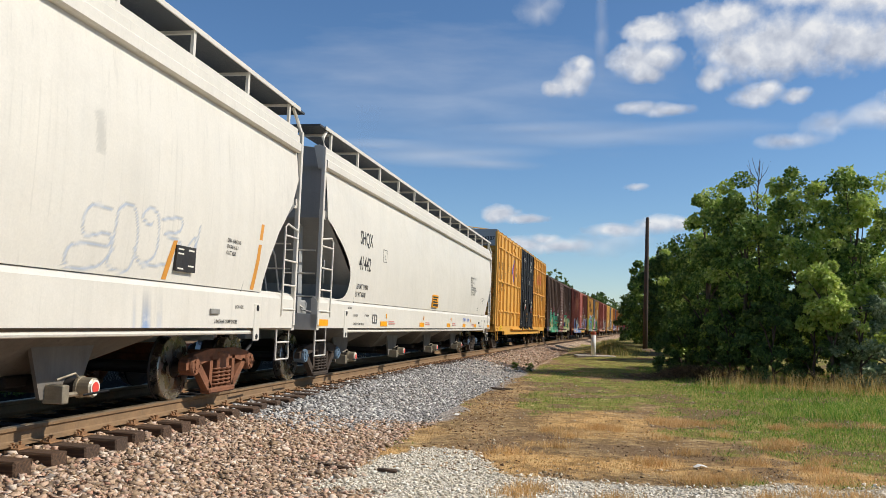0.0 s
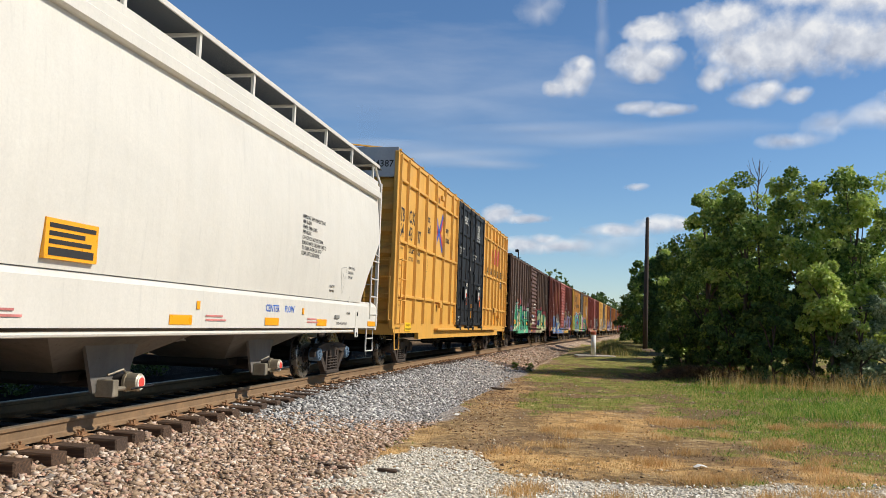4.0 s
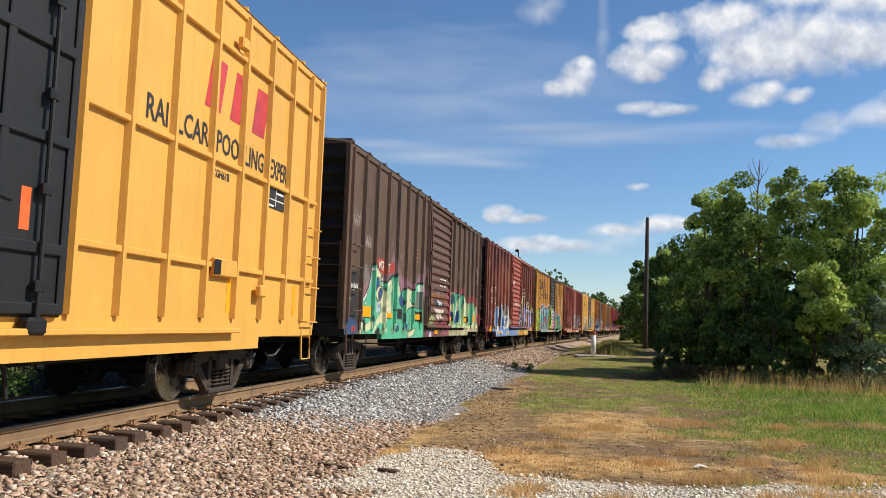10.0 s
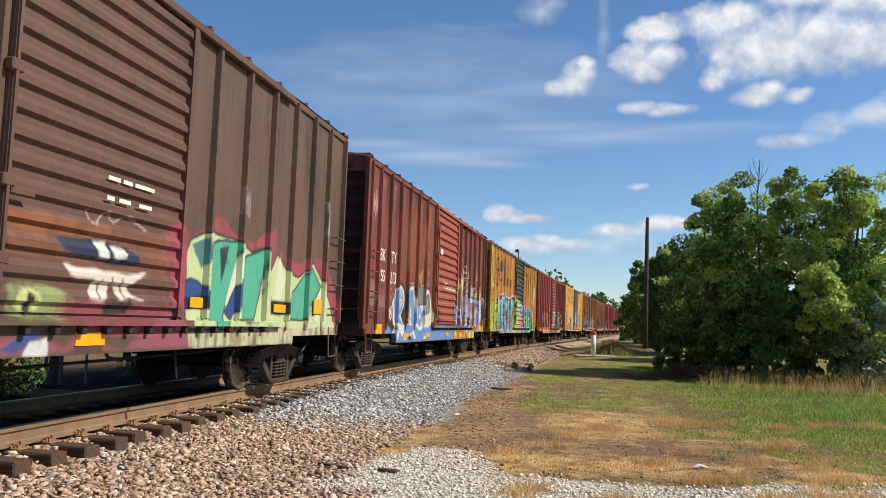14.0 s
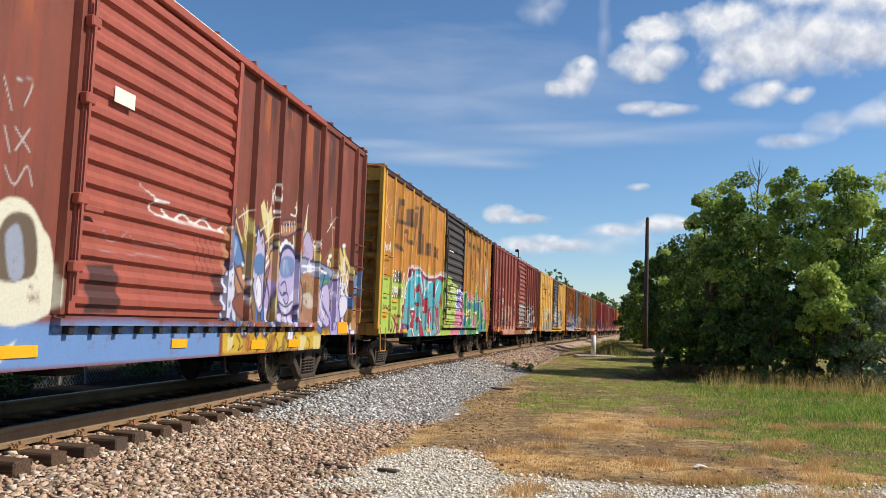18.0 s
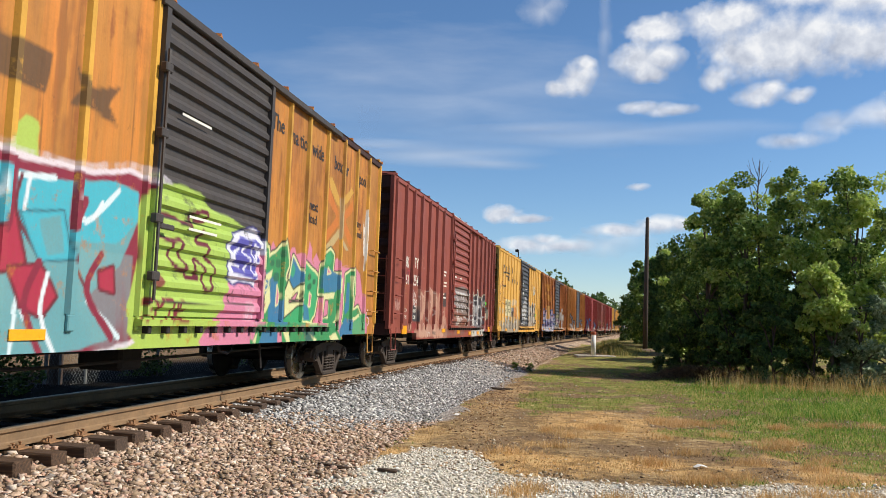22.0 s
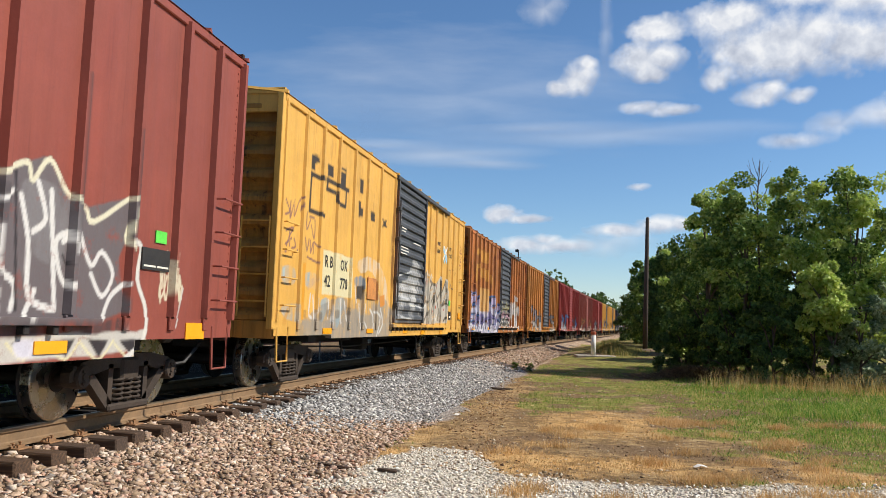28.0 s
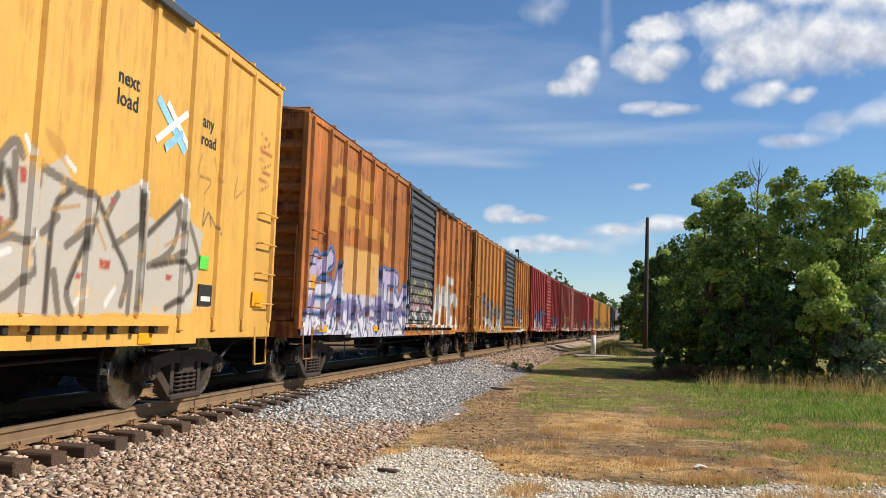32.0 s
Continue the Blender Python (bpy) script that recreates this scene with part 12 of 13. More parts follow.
# ---- crushed stone, gravel, grass: scattered stuff ----
NPR = np.random.RandomState(7)


def stone_mat(name, stops):
    m, nt, b = node_mat(name)
    geo = nt.nodes.new("ShaderNodeNewGeometry")
    v = coords(nt)
    c = ramp(nt, geo.outputs["Random Per Island"], stops)
    c = mix(nt, ramp(nt, noise_tex(nt, v, 60, 4), [(0.35, 0.35), (0.65, 0.0)]), c, (0.12, 0.095, 0.07))
    nt.links.new(c, b.inputs["Base Color"])
    b.inputs["Roughness"].default_value = 0.9
    b.inputs["Specular IOR Level"].default_value = 0.25
    return m


def scatter_stones(name, x, y, z, size, material, label):
    """Angular stones: jittered boxes, one island each."""
    n = len(x)
    base = np.array([(a, b, c) for a in (-1, 1) for b in (-1, 1) for c in (-1, 1)], float) * 0.5
    v = base[None] * (1 + NPR.uniform(-0.62, 0.62, (n, 8, 3)))
    v[:, :4] *= NPR.uniform(0.25, 1.0, (n, 1, 1))
    v = v * (size[:, None] * NPR.uniform(0.35, 1.5, (n, 3)))[:, None, :]
    a, bq, cq = (NPR.uniform(0, 6.283, n) for _ in range(3))
    ca, sa, cb, sb, cc, sc = np.cos(a), np.sin(a), np.cos(bq), np.sin(bq), np.cos(cq), np.sin(cq)
    r = np.stack([np.stack([ca * cb, ca * sb * sc - sa * cc, ca * sb * cc + sa * sc], 1), np.stack([sa * cb, sa * sb * sc + ca * cc, sa * sb * cc - ca * sc], 1), np.stack([-sb, cb * sc, cb * cc], 1)], 1)
    v = np.einsum("nij,nkj->nki", r, v) * np.array([1.12, 1.12, 0.68]) + np.stack([x, y, z], 1)[:, None, :]
    quad = np.array([(0, 1, 3, 2), (4, 6, 7, 5), (0, 4, 5, 1), (2, 3, 7, 6), (0, 2, 6, 4), (1, 5, 7, 3)])
    f = (quad[None] + 8 * np.arange(n)[:, None, None]).reshape(-1, 4)
    tagged(new(name, raw_mesh(name, v.reshape(-1, 3), f, material)), label, "stones", kind="stuff")


def build_stones():
    s, l = [], []
    for s0, s1, l0, l1, d in ((3, 9, 0.85, 4.2, 1900), (9, 15, 0.85, 3.5, 1500), (15, 26, 0.85, 3.3, 700), (26, 60, 1.0, 3.3, 110)):
        n = int((s1 - s0) * (l1 - l0) * d)
        s.append(NPR.uniform(s0, s1, n))
        l.append(NPR.uniform(l0, l1, n))
    s, l = np.concatenate(s), np.concatenate(l)
    x, y, _ = track(s, l)
    keep = cover(x, y)[0] + NPR.uniform(-0.4, 0.4, len(x)) > 0.45
    # clear of the ties' tops
    on_tie = (np.abs(l) < 1.33) & (np.abs(((s - 6.575) / 0.4953 + 0.5) % 1 - 0.5) < 0.28)
    keep &= ~on_tie | (NPR.uniform(0, 1, len(x)) < 0.06)
    s, l, x, y = s[keep], l[keep], x[keep], y[keep]
    size = (0.014 + 0.040 * NPR.uniform(0, 1, len(x)) ** 2.0) * (1 + 0.6 * smooth(18, 45, s))
    z = ground_z(x, y) + size * NPR.uniform(-0.1, 0.45, len(x))
    grey = smooth(34.0, 29.0, s + 5 * (fbm(x, y, 1.5, 63) - 0.5)) * smooth(10.2, 13.0, s + 2.2 * (fbm(x, y, 1.2, 61) - 0.5) - 1.4 * (l - 1.6) + NPR.uniform(-0.8, 0.8, len(x))) > 0.5
    brown_m = stone_mat("brown_crushed_stone", [(0.0, lin("6c5a48")), (0.18, lin("a98e70")), (0.42, lin("d0b094")), (0.6, lin("947a66")), (0.8, lin("ebd8c2")), (0.92, lin("c4947a")), (1.0, lin("8a8278"))])
    grey_m = stone_mat("grey_crushed_stone", [(0.0, lin("76736f")), (0.4, lin("9c9894")), (0.7, lin("bfbbb5")), (1.0, lin("e8e4da"))])
    scatter_stones("crushed_stone", x[~grey], y[~grey], z[~grey], size[~grey], brown_m, "pinkish brown crushed stone ballast beside the ties")
    scatter_stones("crushed_stone", x[grey], y[grey], z[grey], size[grey], grey_m, "pale grey crushed stone ballast on the embankment")
    n = 30000
    x, y = NPR.uniform(-3.6, 5.5, n), NPR.uniform(6.2, 12.0, n)
    p = cover(x, y)[1]
    keep = p + NPR.uniform(-0.45, 0.45, n) > 0.6
    x, y = x[keep], y[keep]
    size = NPR.uniform(0.010, 0.032, len(x))
    pale = stone_mat("pale_gravel", [(0.0, lin("bfb39c")), (0.4, lin("e6dac4")), (0.8, lin("f6eddb")), (1.0, lin("fdf8ea"))])
    scatter_stones("gravel", x, y, ground_z(x, y) + size * 0.25, size, pale, "fine pale limestone gravel on the ground")


    # leaf litter and twigs along the foot of the embankment
    n = 1300
    s, l = NPR.uniform(9.5, 27, n), NPR.normal(0, 0.36, n)
    l = l + np.interp(s, (9, 12, 16, 24, 30), (4.75, 4.5, 4.2, 3.65, 3.5))
    x, y, _ = track(s, l)
    size = NPR.uniform(0.010, 0.034, n)
    litter = stone_mat("leaf_litter", [(0.0, lin("5c4430")), (0.4, lin("9a724c")), (0.75, lin("c39e6c")), (1.0, lin("dcc49a"))])
    scatter_stones("leaf_litter", x, y, ground_z(x, y) + size * 0.2, size, litter, "brown leaf litter and twigs at the embankment's foot")


    # clods and crumbs over the bare ground
    n = 9000
    y = 9.5 + 18 * NPR.uniform(0, 1, n) ** 1.5
    x = NPR.uniform(-0.14, 0.5, n) * y + NPR.uniform(-0.3, 0.5, n)
    st, pale, green, dirt = cover(x, y)
    keep = (NPR.uniform(0, 1, n) < 0.25 + 0.75 * dirt - 0.2 * green) & (st < 0.3)
    x, y = x[keep], y[keep]
    size = NPR.uniform(0.006, 0.022, len(x)) * (1 + 0.03 * y)
    clod = stone_mat("earth_clods", [(0.0, lin("5a4632")), (0.4, lin("8f7656")), (0.75, lin("bda482")), (1.0, lin("e6dac0"))])
    scatter_stones("earth_clods", x, y, ground_z(x, y) + size * 0.2, size, clod, "crumbs of dry brown earth and small stones")


build_stones()


def blade_mat(name, stops, trans=0.35):
    m, nt, b = node_mat(name)
    geo = nt.nodes.new("ShaderNodeNewGeometry")
    c = ramp(nt, geo.outputs["Random Per Island"], stops)
    v = coords(nt)
    c = mix(nt, ramp(nt, noise_tex(nt, v, 0.9, 3), [(0.3, 0.0), (0.7, 0.5)]), c, tuple(q * 0.7 for q in stops[0][1]))
    nt.links.new(c, b.inputs["Base Color"])
    b.inputs["Roughness"].default_value = 0.6
    b.inputs["Specular IOR Level"].default_value = 0.25
    tr = nt.nodes.new("ShaderNodeBsdfTranslucent")
    nt.links.new(c, tr.inputs[0])
    ms = nt.nodes.new("ShaderNodeMixShader")
    ms.inputs[0].default_value = trans
    nt.links.new(b.outputs[0], ms.inputs[1])
    nt.links.new(tr.outputs[0], ms.inputs[2])
    nt.links.new(ms.outputs[0], nt.nodes["Material Output"].inputs[0])
    return m


def scatter_blades(name, x, y, height, width, material, label, lean=0.45):
    n = len(x)
    z = ground_z(x, y) - 0.02
    a = NPR.uniform(0, 6.283, n)
    d = np.stack([np.cos(a), np.sin(a)], 1)
    t = NPR.uniform(0, 6.283, n)
    off = np.stack([np.cos(t), np.sin(t)], 1) * (height * NPR.uniform(0.1, lean * 2, n))[:, None]
    p = np.stack([x, y], 1)
    w = width[:, None] * d
    v = np.zeros((n, 5, 3))
    v[:, 0, :2], v[:, 1, :2] = p - w, p + w
    v[:, 2, :2], v[:, 3, :2] = p + off * 0.35 + w * 0.7, p + off * 0.35 - w * 0.7
    v[:, 4, :2] = p + off
    v[:, 0, 2] = v[:, 1, 2] = z
    v[:, 2, 2] = v[:, 3, 2] = z + height * 0.6
    v[:, 4, 2] = z + height * NPR.uniform(0.85, 1.0, n)
    i = 5 * np.arange(n)[:, None]
    f = np.concatenate([i + [0, 1, 2], i + [0, 2, 3], i + [3, 2, 4]])
    tagged(new(name, raw_mesh(name, v.reshape(-1, 3), f, material)), label, "grass", kind="stuff")


def build_grass():
    green_m = blade_mat("green_blades", [(0.0, lin("547f28")), (0.45, lin("82a640")), (0.8, lin("b2b658")), (1.0, lin("d2c07c"))], 0.4)
    dry_m = blade_mat("dry_blades", [(0.0, lin("c0965a")), (0.5, lin("deb478")), (1.0, lin("f6d8a2"))], 0.45)
    n = 260000
    yy = 7.5 + 30 * NPR.uniform(0, 1, n) ** 1.7
    xx = NPR.uniform(-0.32, 0.55, n) * yy + NPR.uniform(-0.4, 0.8, n)
    st, pale, green, dirt = cover(xx, yy)
    rich = smooth(1.5, 5.0, xx) * smooth(12, 17, yy) + 0.9 * smooth(22, 27, yy) * smooth(2.5, 5, xx)
    g = (NPR.uniform(0, 1, n) < green * (1 - 0.75 * dirt) * (0.45 + 0.55 * np.clip(rich, 0, 1))) & (pale < 0.5) & (st < 0.4)
    h = (0.03 + 0.045 * NPR.uniform(0, 1, n)) * (1 + 3.4 * np.clip(rich, 0, 1.5) * fbm(xx, yy, 2.2, 71) ** 1.5)
    scatter_blades("grass", xx[g], yy[g], h[g], 0.003 + 0.00026 * yy[g], green_m, "green grass, taller towards the bushes")
    dryness = np.maximum(straw_share(xx, yy), 0.12 * (1 - green))
    d = (NPR.uniform(0, 1, n) < 0.85 * dryness * (1 - 0.7 * dirt)) & (pale < 0.75) & (st < 0.5)
    h = (0.012 + 0.030 * NPR.uniform(0, 1, n)) * (0.8 + 1.4 * fbm(xx, yy, 1.0, 91) + 4.5 * smooth(24, 27, yy) * smooth(3, 5, xx) + 1.6 * np.exp(-((xx - 3.2) / 0.5) ** 2 - ((yy - 13.6) / 0.6) ** 2))
    scatter_blades("dry_grass", xx[d], yy[d], h[d], 0.0024 + 0.00022 * yy[d], dry_m, "straw-coloured dry grass in patches", 0.6)
    # tall grass gone to seed along the bushes
    k = 2600
    sy = NPR.uniform(24.6, 29.0, k)
    sx = NPR.uniform(3.6, 12.5, k)
    on = (fbm(sx, sy, 1.6, 95) > 0.40) & (sy < 31.5 - 0.42 * sx + 1.2)
    sx, sy = sx[on], sy[on]
    seed_m = blade_mat("seed_stalks", [(0.0, lin("a98a4a")), (0.5, lin("d6b870")), (1.0, lin("ecd69a"))], 0.45)
    scatter_blades("seeding_grass", sx, sy, 0.2 + 0.5 * NPR.uniform(0, 1, len(sx)) ** 1.5 + 0.25 * fbm(sx, sy, 0.9, 97), np.full(len(sx), 0.005), seed_m, "tall yellowed grass gone to seed before the bushes", 0.35)
    # tufts
    cx, cy = NPR.uniform(-0.9, 5.5, 46), NPR.uniform(8.2, 16.5, 46)
    cx[:3], cy[:3] = (-0.42, 3.2, -0.9), (8.7, 13.4, 11.2)
    k = 260
    tx = np.repeat(cx, k) + NPR.normal(0, 0.13, 46 * k)
    ty = np.repeat(cy, k) + NPR.normal(0, 0.11, 46 * k)
    scatter_blades("dry_tufts", tx, ty, NPR.uniform(0.05, 0.17, len(tx)), np.full(len(tx), 0.0035), dry_m, "tufts of straw-coloured dry grass", 0.6)


build_grass()


# ---- trees ----
def leaf_mat(name, stops, trans=0.4):
    return blade_mat(name, stops, trans)


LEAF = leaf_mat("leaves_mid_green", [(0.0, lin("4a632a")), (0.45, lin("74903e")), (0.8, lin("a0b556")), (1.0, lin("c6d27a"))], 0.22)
# young leaves, kept pale so that their colour also holds sunlight
LEAF_YOUNG_SUNLIT = leaf_mat("leaves_young_sunlit_green", [(0.0, lin("9ab24c")), (0.5, lin("c0d066")), (1.0, lin("e2e690"))], 0.35)
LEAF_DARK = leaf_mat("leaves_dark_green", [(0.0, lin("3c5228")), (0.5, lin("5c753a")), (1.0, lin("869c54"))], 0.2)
LEAF_GREY = leaf_mat("leaves_grey_green", [(0.0, lin("6a7a54")), (0.5, lin("93a377")), (1.0, lin("c2cda8"))], 0.25)
BARK = plain_mat("grey_brown_bark", lin("5a4c40"), 0.9, 0.0, 0.35, 5.0, 0.6)


def leaf_cloud(centres, radii, per, size, droop=0.5):
    """Folded leaves in clumps: arrays of vertices and faces."""
    c = np.repeat(centres, per, 0)
    r = np.repeat(radii, per)
    n = len(c)
    d = NPR.normal(0, 1, (n, 3))
    d /= np.linalg.norm(d, axis=1)[:, None] + 1e-9
    d[:, 2] = d[:, 2] * 0.75
    p = c + d * (r * NPR.uniform(0.25, 1.0, n) ** 0.6)[:, None]
    out = d + NPR.normal(0, 0.55, (n, 3))
    out[:, 2] -= droop
    out /= np.linalg.norm(out, axis=1)[:, None] + 1e-9
    side = np.cross(out, NPR.normal(0, 1, (n, 3)))
    side /= np.linalg.norm(side, axis=1)[:, None] + 1e-9
    up = np.cross(side, out)
    ln = size * NPR.uniform(0.6, 1.3, n)
    w = ln * NPR.uniform(0.32, 0.5, n)
    v = np.zeros((n, 4, 3))
    v[:, 0] = p
    v[:, 1] = p + out * (ln * 0.5)[:, None] + side * w[:, None] + up * (w * 0.4)[:, None]
    v[:, 2] = p + out * ln[:, None]
    v[:, 3] = p + out * (ln * 0.5)[:, None] - side * w[:, None] + up * (w * 0.4)[:, None]
    i = 4 * np.arange(n)[:, None]
    return v.reshape(-1, 3), np.concatenate([i + [0, 1, 2], i + [0, 2, 3]])


def tree(x, y, height, spread_x, spread_y, low, clumps, per, size, material, label, seed, young=0.0, name="tree", limbs=9, bare=False):
    """A tapered trunk with limbs to every clump of an uneven crown."""
    clumps, per = int(clumps * 1.9), int(per * 0.55)
    rng = random.Random(seed)
    z0 = float(ground_z(np.array([x]), np.array([y]))[0])
    t = thing(name, pose(x, y, z0 - 0.05), label, "tree" if name == "tree" else "shrub", "trees and shrubs beside the track")
    cs, rs = [], []
    for k in range(clumps):
        u = (k + 0.5) / clumps
        zz = low + (height - low) * (1 - (1 - u) ** 0.85)
        k_r = math.sin(math.pi * min(0.97, 0.22 + 0.75 * (zz - low) / (height - low + 1e-6))) ** 0.6
        a = rng.uniform(0, 6.283)
        q = (rng.uniform(0.45, 1.0) ** 0.5 if k % 6 else rng.uniform(1.05, 1.2)) * k_r
        cs.append((math.cos(a) * q * spread_x + rng.uniform(-.3, .3), math.sin(a) * q * spread_y + rng.uniform(-.3, .3), zz + (rng.uniform(-0.35, 0.35) if k % 6 else rng.uniform(0.1, 0.4))))
        rs.append((rng.uniform(0.22, 0.55) if k % 6 else rng.uniform(0.2, 0.34)) * min(1.0, height / 6))
    cs, rs = np.array(cs), np.array(rs)
    g = Geo()
    top = height * 0.8
    path = [(0.12 * height * 0.1 * math.sin(k * 1.7 + seed), 0.1 * height * 0.1 * math.cos(k * 2.1 + seed), top * k / 6) for k in range(7)]
    g.rod(path, [0.03 * height * (1 - 0.13 * k) / 1.6 for k in range(7)], 7)
    part("trunk", g, BARK, t)
    for k in range(0, clumps, max(1, clumps // limbs)):
        e = Vector(cs[k])
        b = min(5, max(1, int(6 * (e.z * 0.62) / top)))
        s = Vector(path[b])
        m1 = s.lerp(e, 0.5) + Vector((0, 0, 0.12 * (e - s).length))
        part("limb", Geo().rod([s, m1, e], [0.035, 0.025, 0.008], 5), BARK, t)
    # pale clumps grow likelier upwards and sunwards: sunlight put into leaf colour
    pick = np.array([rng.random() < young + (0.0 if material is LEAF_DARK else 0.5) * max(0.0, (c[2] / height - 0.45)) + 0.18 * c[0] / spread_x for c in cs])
    for mask, m, nm in ((~pick, material, "crown"), (pick, LEAF_YOUNG_SUNLIT, "young_crown")):
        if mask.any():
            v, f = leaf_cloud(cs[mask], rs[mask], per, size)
            part(nm, raw_mesh(nm, v, f, m), None, t, "" if nm == "crown" else "fresh yellow-green shoots and leaves coloured as sunlit")
    return t


def build_trees():
    big = "leafy green maple-like tree with a ragged crown"
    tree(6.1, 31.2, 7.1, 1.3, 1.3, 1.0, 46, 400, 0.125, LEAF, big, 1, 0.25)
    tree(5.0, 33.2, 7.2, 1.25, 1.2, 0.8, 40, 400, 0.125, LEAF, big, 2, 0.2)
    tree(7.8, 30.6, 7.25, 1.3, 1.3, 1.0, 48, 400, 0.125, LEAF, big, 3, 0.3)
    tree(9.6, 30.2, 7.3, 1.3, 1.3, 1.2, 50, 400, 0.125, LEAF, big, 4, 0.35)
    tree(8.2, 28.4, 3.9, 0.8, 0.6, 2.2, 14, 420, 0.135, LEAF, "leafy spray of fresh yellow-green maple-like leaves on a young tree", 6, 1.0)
    tree(6.9, 35.0, 5.6, 1.6, 1.3, 0.8, 44, 340, 0.14, LEAF_DARK, "dark green tree behind the others", 7)
    tree(10.2, 34.5, 5.6, 1.7, 1.3, 0.8, 48, 340, 0.14, LEAF_DARK, "dark green tree behind the others", 8)
    far = "tall dark green tree at the bend of the track"
    tree(7.3, 47.5, 6.6, 1.5, 1.8, 0.6, 54, 330, 0.17, LEAF, far, 10, 0.15)
    tree(6.0, 55.5, 6.4, 1.6, 2.0, 0.6, 50, 300, 0.19, LEAF_DARK, far, 11, 0.15)
    tree(5.2, 61.0, 6.2, 1.4, 2.0, 0.5, 44, 300, 0.2, LEAF, far, 12, 0.1)
    tree(8.0, 42.0, 5.9, 1.5, 1.6, 0.6, 50, 330, 0.17, LEAF, far, 13, 0.1)
    tree(9.6, 68.0, 7.4, 2.6, 2.6, 0.5, 50, 200, 0.3, LEAF_DARK, far, 14)
    low = "dense dark undergrowth shrub with small leaves"
    for k, (x, y, h, r, m) in enumerate(((4.2, 33.2, 2.2, 0.9, LEAF_DARK), (5.4, 30.6, 2.6, 0.9, LEAF_DARK), (6.6, 29.4, 2.8, 0.9, LEAF_DARK), (7.8, 28.9, 2.5, 0.9, LEAF_DARK), (9.1, 28.4, 2.8, 0.9, LEAF_GREY),
                                         (10.3, 28.0, 3.4, 1.0, LEAF_GREY), (11.4, 27.8, 2.4, 0.9, LEAF_GREY), (6.2, 41.0, 2.6, 1.1, LEAF_DARK), (5.6, 37.0, 2.6, 1.0, LEAF_DARK), (6.0, 46.5, 2.8, 0.9, LEAF_DARK),
                                         (5.4, 54.5, 3.0, 0.9, LEAF_DARK), (5.3, 64.0, 3.4, 1.0, LEAF_DARK), (6.4, 75.0, 4.0, 1.3, LEAF_DARK), (7.0, 88.0, 6.0, 2.6, LEAF_DARK), (9.5, 104.0, 7.0, 3.4, LEAF_DARK))):
        tree(x, y, h, r, r, 0.15, 26, 260, 0.10 + 0.0022 * (y - 28), m, low, 30 + k, 0.0, "shrub", 4)
    # bare twigs standing out of the crowns
    z0 = float(ground_z(np.array([6.1]), np.array([31.2]))[0])
    dead = thing("dead_sapling", pose(6.55, 31.2, z0 - 0.05), "bare grey dead sapling rising out of the leaves", "tree", "trees and shrubs beside the track")
    part("trunk", Geo().rod([(0, 0, 0), (0.05, 0, 3), (0.0, 0.1, 6.7), (0.1, 0, 8.1)], [0.06, 0.05, 0.03, 0.008], 6), BARK, dead)
    rng = random.Random(5)
    for k in range(11):
        zb = rng.uniform(6.1, 7.7)
        dx, dy = rng.uniform(-0.5, 0.5), rng.uniform(-0.3, 0.3)
        part("twig", Geo().rod([(0.02, 0.05, zb), (dx * 0.6, dy * 0.6, zb + 0.35), (dx, dy, zb + rng.uniform(0.6, 1.0))], [0.014, 0.009, 0.004], 4), BARK, dead)
    # brown dead brush under the trees
    brush = blade_mat("dead_brush", [(0.0, lin("4a3828")), (0.5, lin("7a6046")), (1.0, lin("b09468"))], 0.2)
    n = 12000
    bx, by = 3.9 + 1.1 * NPR.normal(0, 1, n), 30.4 + 1.0 * NPR.normal(0, 1, n)
    heap = np.exp(-((bx - 4.4) / 1.4) ** 2 - ((by - 30.4) / 1.2) ** 2)
    scatter_blades("dead_brush", bx, by, (0.06 + 0.65 * heap) * NPR.uniform(0.3, 1.0, n), np.full(n, 0.018), brush, "heap of brown dead brush in the trees' shade", 1.3)
    # long grass beside the post's slab
    tall_m = blade_mat("long_grass_blades", [(0.0, lin("5c6a30")), (0.5, lin("98904e")), (1.0, lin("ccb278"))], 0.4)
    n = 5200
    bx, by = 2.3 + 0.65 * NPR.normal(0, 1, n), 49.5 + 2.2 * NPR.normal(0, 1, n)
    scatter_blades("long_grass", bx, by, (0.2 + 0.55 * np.exp(-((bx - 2.1) / 0.7) ** 2)) * NPR.uniform(0.5, 1.0, n), np.full(n, 0.013), tall_m, "long yellow-green grass beside the slab", 0.35)
    # weeds along the embankment
    weeds = blade_mat("weed_leaves", [(0.0, lin("4a5a26")), (0.6, lin("76843f")), (1.0, lin("9a9a58"))], 0.3)
    for k, (x, y, r, h) in enumerate(((-2.2, 29.8, 0.07, 0.3), (-1.7, 30.6, 0.07, 0.25))):
        z = float(ground_z(np.array([x]), np.array([y]))[0])
        m = 5
        c = np.stack([x + NPR.normal(0, r * 0.5, m), y + NPR.normal(0, r * 0.5, m), z + NPR.uniform(0.05, h, m)], 1)
        v, f = leaf_cloud(c, np.full(m, r * 0.55 + 0.05), 14, 0.09, -0.6)
        tagged(new("weed", raw_mesh("weed", v, f, weeds)), "low green weeds growing out of the stones", "weed", kind="stuff")


build_trees()


